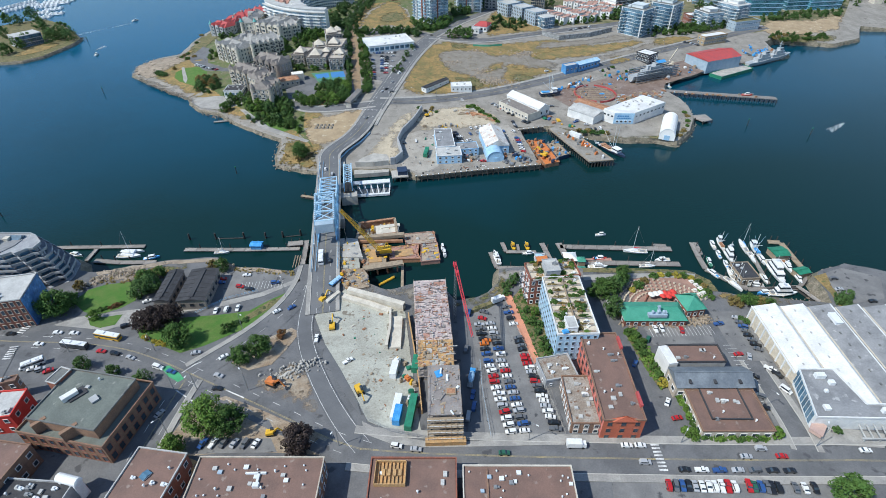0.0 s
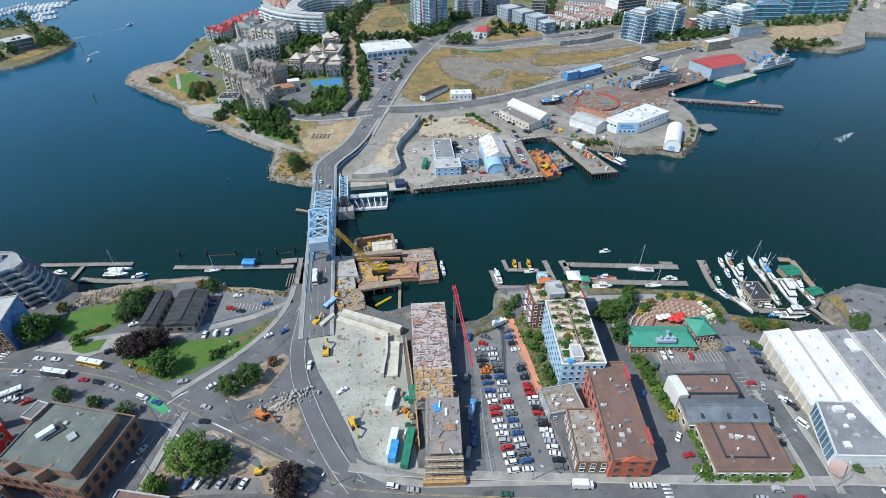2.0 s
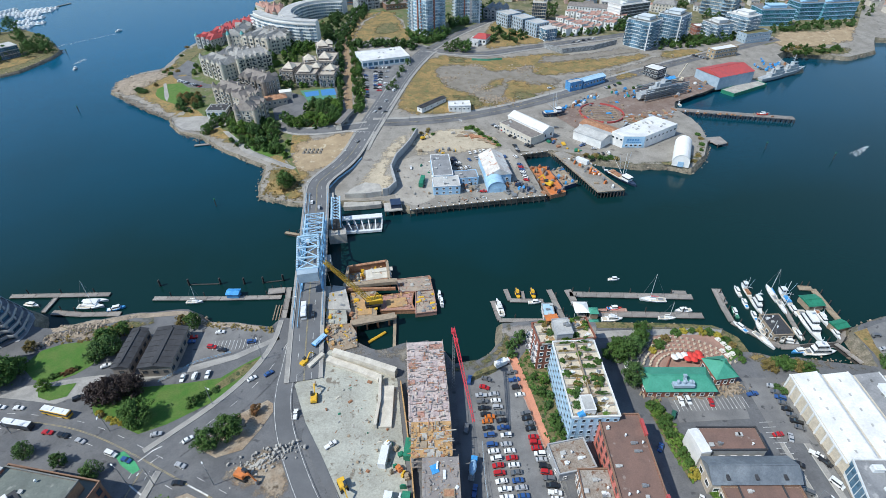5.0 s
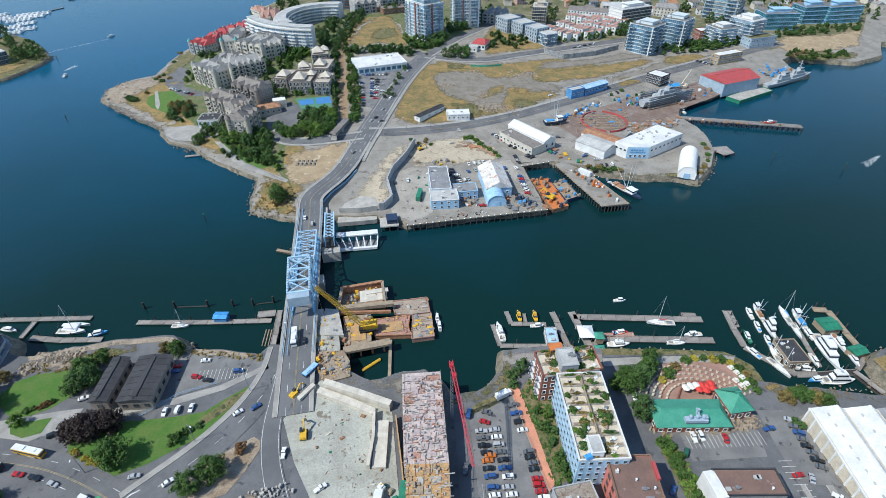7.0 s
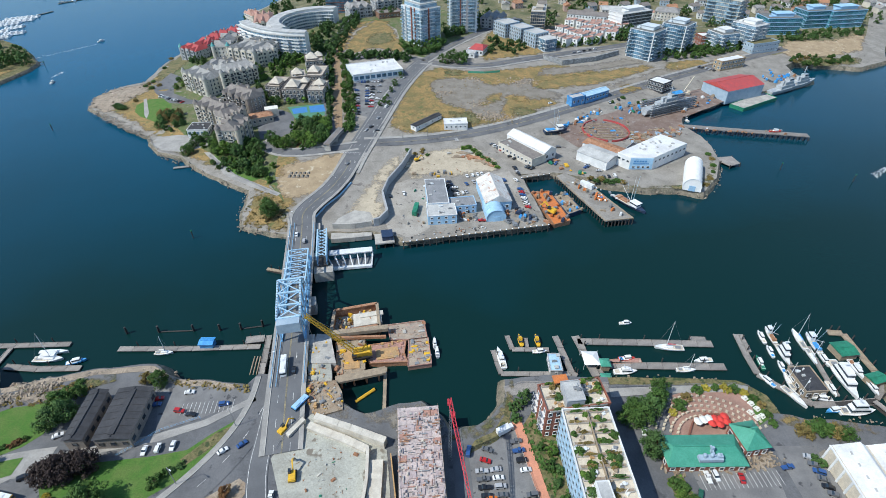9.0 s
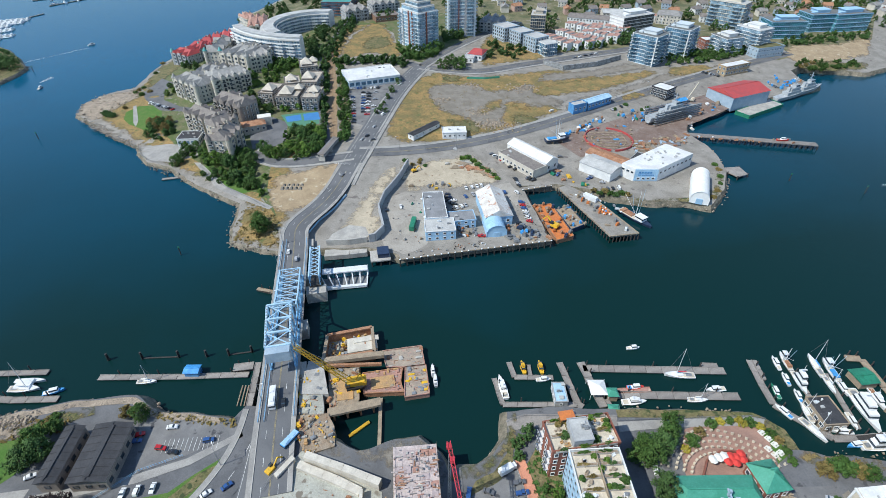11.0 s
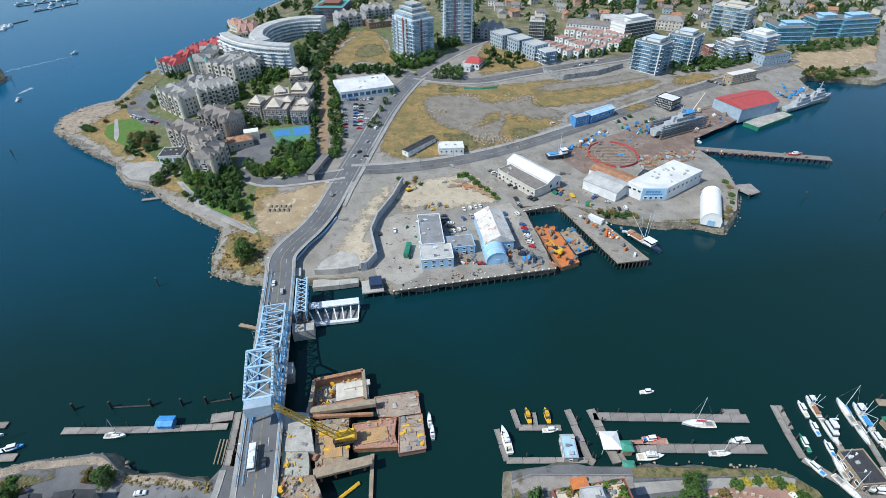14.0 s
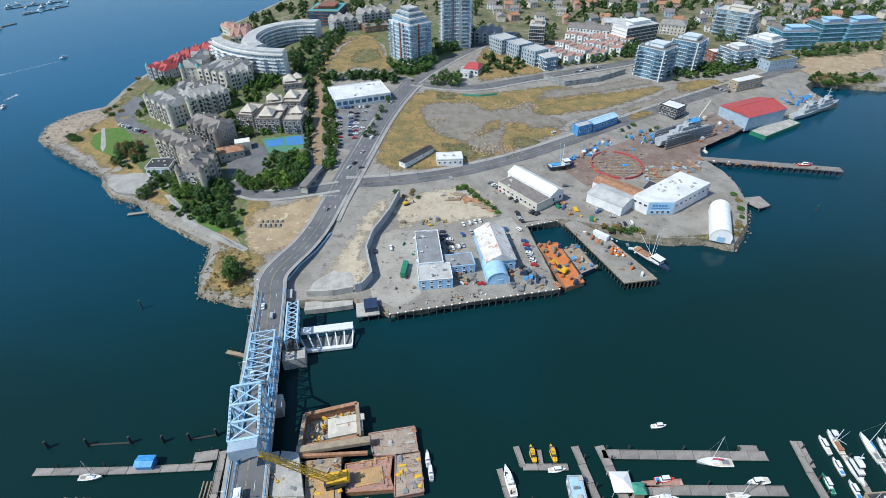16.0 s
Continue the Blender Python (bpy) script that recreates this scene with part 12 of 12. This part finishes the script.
# boulders of the banks
rocks([(-88, 244), (-101, 247), (-115, 251), (-119, 263), (-121, 277), (-124, 286), (-137, 294), (-166, 312), (-201, 332), (-220, 355)], 346, 71)
rocks([(-221, 356), (-240, 366), (-266, 385), (-284, 398), (-294, 405), (-300, 424), (-298, 441), (-280, 458)], 300, 72, 2.6, (0.3, 0.9))
rocks([(-50, 155), (-42, 146), (-30, 141), (-18, 145), (-10, 146), (-3, 141), (0, 136), (10, 138), (20, 147)], 150, 73, 1.2)
rocks([(-104, 156), (-115, 162), (-135, 160), (-153, 156), (-168, 153)], 320, 74, 2.0, (0.3, 1.1))
rocks([(61, 158), (87, 158), (108, 157), (117, 150), (117, 143), (135, 143), (153, 141), (164, 146), (168, 157), (184, 163)], 226, 75)
rocks([(85, 299), (95, 291), (115, 286), (136, 286), (150, 281), (166, 297), (177, 318), (180, 337), (179, 353)], 240, 76)
rocks([(312, 471), (312, 486), (328, 498), (368, 489), (382, 485), (420, 504)], 133, 77)

def rubble(c, n, spread, seed, size, mat, label):
    rng = random.Random(seed)
    s = Shape()
    for _ in range(n):
        x, y = c[0] + rng.gauss(0, spread), c[1] + rng.gauss(0, spread * 0.7)
        r = rng.uniform(*size)
        if mat in ("rock", "sand"):
            s.rock(x, y, land(x, y) + 0.1, r * 0.7, rng)
        else:
            s.box(x, y, land(x, y) + 0.1, r * 1.6, r * 0.5, r * 0.5, rng.uniform(0, 180), taper=rng.uniform(0.6, 0.9))
    thing("rubble_heap", s, mat, label=label, category="rubble", kind="stuff")


for k, p in enumerate([(73, 124.4), (77.6, 124.5), (82.4, 124.9), (87, 125), (91.6, 125.1), (96.4, 125.5), (101.1, 125.9), (104.7, 127.1)]):
    rubble(p, 26, 1.7, 760 + k, (0.5, 1.4), "timber" if k % 2 else "soil", "heap of old timbers in front of the pub")
for k, p in enumerate([(-165.5, 144.8), (-162.9, 147), (-159.8, 148.5), (-156.1, 150.1), (-152.1, 151.6), (-148.3, 152.5)]):
    rubble(p, 16, 1.8, 780 + k, (0.6, 1.8), "rock", "tan boulders on the rock outcrop")
for k, (c, n, sp) in enumerate((((19.4, 438.8), 50, 4.0), ((-4.9, 411.1), 60, 4.5), ((20.4, 392), 70, 5.0), ((36.2, 374.3), 110, 6.0), ((61.6, 433.9), 90, 6.0), ((23, 374.7), 40, 4.0), ((41, 436.3), 8, 0.8))):
    rubble(c, n, sp, 700 + k, (0.5, 1.5), "rock" if k < 6 else "sand", "heap of grey broken rock on the field")
# ---- roof gardens ----
rng = random.Random(90)
for r, zt in (((44.8, 122, 15.1, 28.7, 3.1), 14.2), ((41.7, 142.3, 21.4, 9.5, 8.8), 13.0)):
    z0 = land(r[0], r[1]) + zt + 0.06
    c, sn = math.cos(radians(r[4])), math.sin(radians(r[4]))
    rows = max(2, int(r[3] / 3.4))
    for j in range(rows + 1):
        for i in range(2 if r[3] > 15 else 3):
            cols = 2 if r[3] > 15 else 3
            a, b = (i + 0.5) / cols - 0.5, j / rows - 0.5
            x, y = a * r[2] * 0.94, b * r[3] * 0.94
            wx, wy = r[0] + x * c - y * sn, r[1] + x * sn + y * c
            pl = thing("roof_planter", Shape().box(0, 0, 0, r[2] / cols * 0.84, 0.9, 0.7).box(0, 0, 0.7, r[2] / cols * 0.8, 0.7, 0.05, k=1), ["concrete", "soil"], wx, wy, z0, r[4], label="long concrete planter with shrubs on the roof terrace", category="planter", group="roof planters")
            part("planting", crown_shape(1.0, 1.3, 16, 12, 0.3, 900 + j * 3 + i), rng.choice(("leaf", "leaf_dry", "leaf_bright", "leaf_dark")), pl, m=Matrix.LocRotScale((rng.uniform(-1, 1), 0, 0.6), None, (r[2] / cols * rng.uniform(0.16, 0.34), 0.55, rng.uniform(0.35, 0.9))))
            if rng.random() < 0.6:
                fx = wx + rng.uniform(-1.5, 1.5)
                thing("terrace_table", Shape().tube((0, 0, 0), (0, 0, 0.7), 0.08).tube((0, 0, 0.7), (0, 0, 0.76), 0.6, n=10).box(0.9, 0, 0, 0.5, 0.5, 0.45).box(-0.9, 0, 0, 0.5, 0.5, 0.45), rng.choice(("steel_white", "timber", "steel_grey")), fx, wy + 1.7, z0, rng.uniform(0, 90), label="small terrace table with two stools", category="table", group="roof terrace tables")
    for i in (0,):
        thing("terrace_screen", Shape().box(0, 0, 0, 0.25, r[3] * 0.94, 1.3), "timber", r[0], r[1], z0, r[4], label="timber screen between roof terraces", category="screen")
c = 40.8, 108.1
thing("roof_tarp", Shape().box(0, 0, 0, 2.4, 1.6, 0.8, taper=0.7).box(1.4, 0.5, 0, 1.2, 1.2, 0.5, taper=0.6), "tarp_blue", c[0], c[1], land(*c) + 14.3, 20, label="bright blue tarpaulin on the roof terrace", category="tarpaulin")
c = 37.8, 146.9
thing("roof_awning", Shape().box(0, 0, 0, 5.0, 3.0, 0.25).box(-2.3, -1.3, -2.2, 0.15, 0.15, 2.2).box(2.3, -1.3, -2.2, 0.15, 0.15, 2.2), "orange", c[0], c[1], land(*c) + 15.3, 10, label="orange terrace awning on the roof", category="awning")

# loose plants and furniture over the roof terraces
rng = random.Random(97)
for r, zt, n in (((44.8, 122, 15.1, 28.7, 3.1), 14.2, 46), ((41.7, 142.3, 21.4, 9.5, 8.8), 13.0, 20)):
    z0 = land(r[0], r[1]) + zt + 0.06
    c, sn = math.cos(radians(r[4])), math.sin(radians(r[4]))
    for i in range(n):
        x, y = rng.uniform(-0.45, 0.45) * r[2], rng.uniform(-0.45, 0.45) * r[3]
        wx, wy = r[0] + x * c - y * sn, r[1] + x * sn + y * c
        if i % 2:
            tree(wx, wy, rng.choice((1.0, 1.0, 1.5)), rng.choice(("leaf", "leaf_bright", "leaf_dry", "leaf_dark")), 1.2, 0, name="shrub", z=z0)
        else:
            k = rng.uniform(0.5, 1.3)
            thing("terrace_box", Shape().box(0, 0, 0, k * 1.6, k, 0.5).box(0, k * 0.4, 0.5, k * 1.6, k * 0.2, 0.4), rng.choice(("timber", "steel_white", "steel_grey", "canvas", "plywood")), wx, wy, z0, rng.uniform(0, 90), label="garden bench or chest on the roof terrace", category="bench", group="roof terrace benches")

# ---- pub terrace ----
UMB = None
rng = random.Random(95)
pts = [(85.8, 138.8), (87.9, 139.4), (90, 139.8), (92, 139.8), (93.8, 139.5), (95.5, 138.9), (90.4, 138.2), (92.8, 137.9), (95.6, 140.6)]
for i, p in enumerate(pts):
    mat = "umbrella_red" if i >= 3 else "canvas"
    u = thing("parasol", None, x=p[0], y=p[1], z=land(*p) + 0.14, label="red terrace parasol at the pub" if i >= 3 else "white terrace parasol at the pub", category="parasol", group="pub parasols")
    part("pole", Shape().tube((0, 0, 0), (0, 0, 2.5), 0.05), "steel_grey", u)
    part("canopy", Shape().tube((0, 0, 2.1), (0, 0, 2.7), 1.5, 0.1, 8), mat, u)
    part("table", Shape().tube((0, 0, 0.7), (0, 0, 0.76), 0.6, n=10), "timber", u)
CHAIR = None
RINGC = [(89.3, 133.4)]
for row in range(5):
    for k in range(16 + row * 2):
        a = radians(20 + 140 * k / (15 + row * 2))
        rr = 9.5 + row * 1.9
        x, y = RINGC[0][0] + rr * 1.25 * math.cos(a), RINGC[0][1] - 1 + rr * math.sin(a)
        m = pose(x, y, land(x, y) + 0.14, 0, 0, math.degrees(a) + 90)
        if CHAIR is None:
            CHAIR = thing("terrace_chair", Shape().box(0, 0, 0, 0.7, 0.65, 0.5).box(0, 0.32, 0.5, 0.7, 0.12, 0.6).box(-0.36, 0, 0.5, 0.1, 0.6, 0.2).box(0.36, 0, 0.5, 0.1, 0.6, 0.2), "deck_cream", label="cream wooden terrace chair at the pub", category="chair", group="pub terrace chairs")
            CHAIR.matrix_basis = m
        else:
            copy_thing(CHAIR, m)
for p in [(107.1, 148.6), (108.3, 146.5), (109.4, 144.5), (109.8, 141.8), (107.6, 141.1), (106.4, 143.1)]:
    thing("lawn_table", Shape().box(0, 0, 0.7, 1.8, 0.8, 0.08).box(0, 0.8, 0.4, 1.8, 0.3, 0.06).box(0, -0.8, 0.4, 1.8, 0.3, 0.06).box(-0.6, 0, 0, 0.1, 1.6, 0.7).box(0.6, 0, 0, 0.1, 1.6, 0.7), "canvas", p[0], p[1], land(*p) + 0.2, 30, label="white picnic table on the lawn", category="table", group="lawn tables")
wall_run([(81.3, 134.4), (84.6, 139.3), (90.5, 142.4), (96.5, 142.1), (98.9, 138.5), (98.1, 134.7)], 0.5, 0.9, None, "curved brick terrace wall", "brick", "terrace_wall")

# ---- poles, lamps, railings ----
POLE = None


def street_lamp(x, y, rot=0, h=9.0, z=None):
    global POLE
    m = pose(x, y, land(x, y) + 0.2 if z is None else z, 0, 0, rot)
    if POLE is None:
        POLE = thing("street_lamp", None, label="tall grey steel street lamp", category="street lamp", group="street lamps")
        part("pole", Shape().tube((0, 0, 0), (0, 0, h), 0.13, 0.07, 8), "steel_grey", POLE)
        part("arm", Shape().beam((0, 0, h - 0.1), (1.9, 0, h + 0.3), 0.09), "steel_grey", POLE)
        part("lamp_head", Shape().box(2.0, 0, h + 0.2, 0.8, 0.32, 0.16), "steel_white", POLE)
        POLE.matrix_basis = m
    else:
        copy_thing(POLE, m)


for p in [(105.7, 86.7), (73.6, 73.8), (116.1, 73.4), (24.9, 73.7), (-99.1, 89.6), (-91, 89.8), (-92.7, 73.1), (-72.7, 90.1), (-74, 137), (-85.6, 117.8), (-116, 107.1), (-149, 105.8), (-36.2, 70.9)]:
    street_lamp(p[0], p[1], (p[0] * 13) % 360)
for p in [(-32.5, 338.5), (-15.4, 339.7), (5.4, 344.3), (27.1, 352.4), (50, 362.6), (75, 378.5), (102, 395), (131.3, 412.8), (162.6, 430.7), (196.5, 450.1), (-48.7, 331.3), (-66.5, 284.8), (-66.9, 360.7), (-58.8, 409.5), (-49.1, 456.3)]:
    street_lamp(p[0], p[1], 200)
for y in (160, 182, 204, 226, 246):
    c = axis(y, -6.6)
    street_lamp(c[0], c[1], 0, z=DECK)


def railing(line, label, h=1.1, z=None, lift=0.2, mat="steel_grey", every=2.4):
    s = Shape()
    pts = refine(line, every, closed=False)
    for p, q in zip(pts, pts[1:]):
        zp, zq = (land(*p) + lift, land(*q) + lift) if z is None else (z, z)
        s.beam((*p, zp), (*p, zp + h), 0.08)
        for k in (0.5, 1.0):
            s.beam((*p, zp + h * k), (*q, zq + h * k), 0.06)
    thing("railing", s, mat, label=label, category="railing")


railing([(20.9, 152.2), (27.1, 154.5), (59.7, 154.3)], "grey railing along the boardwalk")
railing([(59.9, 152.8), (77.6, 153.4), (106.2, 154.3), (110.9, 153.3)], "grey railing along the shore walk")
railing([(22.2, 136.4), (24.6, 127.5), (29.8, 104.6), (32.1, 98.2), (37.1, 75.8)], "pale wall and fence along the car park", 1.2, mat="concrete")
railing([(10.2, 104.2), (10.5, 91.8), (11.9, 80.1), (12.7, 74.3)], "site fence along the lane", 1.8, mat="panel_blue", every=3)
railing([(-87.6, 139.8), (-99.7, 135), (-109.6, 126.4)], "blue railing along the parking lot", 1.1, mat="steel_blue")
railing([(-50.9, 140.8), (-55.7, 134.1), (-58.1, 128.6)], "steel fence at the bridge head", 1.6)
railing([(-34, 87.5), (-28.3, 79.2), (-20.3, 75.5), (-8, 73.4)], "mesh fence round the building site", 2.0, every=3)
railing([(-178.7, 327.3), (-199.4, 333.6), (-209.8, 341.7), (-217.4, 353.6)], "railing along the quayside terrace", 1.1)
railing([(-162.6, 326.1), (-138.4, 303.6), (-117.3, 289.7), (-103, 279)], "railing along the shore path", 1.1)
NAV = None
for p in [(-401, 504.3), (-300.5, 368.7), (-138.1, 243.7), (-254.2, 198.6), (213.5, 312.6), (250.9, 299)]:
    if NAV is None:
        NAV = thing("channel_marker", None, label="dark channel marker post in the water", category="marker", group="channel markers")
        part("post", Shape().tube((0, 0, -3), (0, 0, 4.5), 0.25), "pile", NAV)
        part("top_mark", Shape().box(0, 0, 4.0, 1.0, 0.15, 1.0), "tarp_green", NAV)
        NAV.matrix_basis = pose(p[0], p[1], 0)
    else:
        copy_thing(NAV, pose(p[0], p[1], 0))
dock([(-182.5, 314), (-168.7, 317.1)], 2.0, "small timber landing stage by the park")
# painted bays of the car parks
s = Shape()
for a, b, n in (([(79.7, 121.8), (104.7, 123.5)]) + [17], ([(110.9, 99.1), (108.5, 86.8)]) + [7], ([(-96, 145.3), (-78.2, 147)]) + [12], ([(110.1, 113.8), (110.9, 99.1)]) + [8]):
    a, b = Vector(a), Vector(b)
    d = (b - a).normalized()
    for i in range(n + 1):
        p = a.lerp(b, i / n)
        q = p - Vector((-d.y, d.x)) * 4.6
        ribbon(s, [tuple(p), tuple(q)], 0.08, -0.08, 0.2)
thing("bay_line", s, "paint_white", label="white painted parking bay lines", category="road marking", kind="stuff")
# wakes and far marina
for c, rot, L in (((-391.5, 574.2), 52, 60), ((-375.6, 476.7), -100, 14), ((286, 316.7), 35, 22)):
    s = Shape()
    rng = random.Random(3)
    for i in range(60):
        t = i / 60
        s.box(-L * t, rng.uniform(-1, 1) * (0.6 + 2.2 * t), 0.02, rng.uniform(0.6, 2.0), rng.uniform(0.15, 0.5), 0.03, rng.uniform(-12, 12))
    thing("wake", s, "hull_white", c[0], c[1], 0.0, rot, label="white foam wake on the water", category="wake", kind="stuff")
rng = random.Random(18)
s = Shape()
for line in ([(-583.7, 630.3), (-578.6, 664.8)], [(-600.8, 647.5), (-591.8, 677.2)], [(-524.5, 603.1), (-505.2, 613.3)], [(-539.8, 624.3), (-524.4, 637.9)], [(-558, 652.7), (-534.8, 670.3)], [(-570.6, 664.7), (-536.7, 682.6)]):
    p, q = Vector(line[0]), Vector(line[1])
    n = int((q - p).length / 5)
    for i in range(n):
        c = p.lerp(q, i / n)
        for o in (-8, 8):
            L = rng.uniform(8, 14)
            s.box(c.x + o * 0.3, c.y + o, -0.3, 3.2, L, 1.6, 12 + rng.uniform(-4, 4), taper=0.9).box(c.x + o * 0.3, c.y + o, 1.3, 2.2, L * 0.45, 1.3, 12, taper=0.85)
    s.beam((*p, 0.4), (*q, 0.4), 2.0, 0.5)
thing("marina_boats", s, "hull_white", label="far marina with rows of white boats", category="boats", kind="stuff")
rng = random.Random(8)
for p in [(-608.3, 797.8), (-605.5, 810.4), (-579.6, 790.9), (-585.5, 816.4), (-559.9, 796.6), (-563, 819.1), (-539.8, 802.3), (-540.2, 821.7), (-558.5, 766.5), (-547, 772.1), (-535.5, 783.7)]:
    boat(rng.choice(("motor", "sail", "motor")), p[0], p[1], rng.uniform(0, 180), rng.uniform(9, 13), "hull_white", rng.choice(("tarp_blue", "canvas")), "white boat in the far marina")
for a in ([(-544.4, 697.2), (-537.3, 714.3)]), ([(-602.7, 785), (-552.6, 828.3)]), ([(-557.6, 754.7), (-527.3, 801.6)]):
    dock(a, 2.4, "far marina float with moored boats", piles=False)


# ---- layout enlarged and refitted to the camera's view ----
# placed from pixels under a wider lens; stretched and sheared to the camera's view
FIT_X, FIT_Y, FIT_Z, FIT_LEAN = 1.1, 1.2182, 1.1794, 0.2024
KEPT_SIZE = {"car", "bus", "truck", "van"}
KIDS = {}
for ob in scene.objects:
    KIDS.setdefault(ob.parent.name if ob.parent else "", []).append(ob)


def on_land(x, y):
    return any(inside(r, x, y) for r in (SOUTH, NORTH_WEST + NORTH_EAST, WEST_SHORE))


def refit_pose(m, c, keep=False):
    """The pose m refitted to the camera, for a thing whose fitted height is c above its base."""
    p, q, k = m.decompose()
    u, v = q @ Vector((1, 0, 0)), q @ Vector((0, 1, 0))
    au, av = Vector((u.x * FIT_X, u.y * FIT_Y)), Vector((v.x * FIT_X, v.y * FIT_Y))
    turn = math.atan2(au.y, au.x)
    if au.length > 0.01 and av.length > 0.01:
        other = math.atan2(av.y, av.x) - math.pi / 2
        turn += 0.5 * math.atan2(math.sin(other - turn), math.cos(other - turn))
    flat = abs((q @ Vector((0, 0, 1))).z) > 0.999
    spot = Vector((p.x * FIT_X, p.y * FIT_Y - (p.z + c) * FIT_LEAN, p.z * FIT_Z))
    size = Vector((1, 1, 1)) if keep else (Vector((au.length, av.length, FIT_Z)) if flat else Vector((1.15, 1.15, 1.15)))
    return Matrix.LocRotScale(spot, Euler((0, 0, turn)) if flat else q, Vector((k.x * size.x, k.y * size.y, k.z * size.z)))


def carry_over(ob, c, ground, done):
    """A mesh drawn in layout coordinates is refitted point by point, a placed one as a whole."""
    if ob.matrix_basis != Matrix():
        ob.matrix_basis = refit_pose(ob.matrix_basis, c - ob.matrix_basis.translation.z + ground(ob.matrix_basis.translation))
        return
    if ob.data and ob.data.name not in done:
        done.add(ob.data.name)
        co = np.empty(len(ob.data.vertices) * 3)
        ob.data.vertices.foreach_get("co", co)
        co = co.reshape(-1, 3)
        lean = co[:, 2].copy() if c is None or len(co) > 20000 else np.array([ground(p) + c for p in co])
        co = np.stack((co[:, 0] * FIT_X, co[:, 1] * FIT_Y - lean * FIT_LEAN, co[:, 2] * FIT_Z), 1)
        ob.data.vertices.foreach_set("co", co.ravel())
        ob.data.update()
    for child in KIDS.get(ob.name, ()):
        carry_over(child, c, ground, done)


TOPS = {}


def family(ob):
    for child in KIDS.get(ob.name, ()):
        yield child
        yield from KIDS.get(child.name, ())


def heights(ob):
    out = []
    for o in (ob, *family(ob)):
        if o.data:
            if o.data.name not in TOPS:
                TOPS[o.data.name] = max((v.co.z for v in o.data.vertices), default=0.0)
            out.append((o.name, TOPS[o.data.name] + (o.matrix_basis.translation.z if o.parent == ob else 0)))
    return out


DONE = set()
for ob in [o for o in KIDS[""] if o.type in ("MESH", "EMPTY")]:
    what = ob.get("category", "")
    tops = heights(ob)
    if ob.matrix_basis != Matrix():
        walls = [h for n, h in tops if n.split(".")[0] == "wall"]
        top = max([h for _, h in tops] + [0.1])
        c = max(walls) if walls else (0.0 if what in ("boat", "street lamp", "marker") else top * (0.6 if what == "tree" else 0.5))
        ob.matrix_basis = refit_pose(ob.matrix_basis, c, what in KEPT_SIZE)
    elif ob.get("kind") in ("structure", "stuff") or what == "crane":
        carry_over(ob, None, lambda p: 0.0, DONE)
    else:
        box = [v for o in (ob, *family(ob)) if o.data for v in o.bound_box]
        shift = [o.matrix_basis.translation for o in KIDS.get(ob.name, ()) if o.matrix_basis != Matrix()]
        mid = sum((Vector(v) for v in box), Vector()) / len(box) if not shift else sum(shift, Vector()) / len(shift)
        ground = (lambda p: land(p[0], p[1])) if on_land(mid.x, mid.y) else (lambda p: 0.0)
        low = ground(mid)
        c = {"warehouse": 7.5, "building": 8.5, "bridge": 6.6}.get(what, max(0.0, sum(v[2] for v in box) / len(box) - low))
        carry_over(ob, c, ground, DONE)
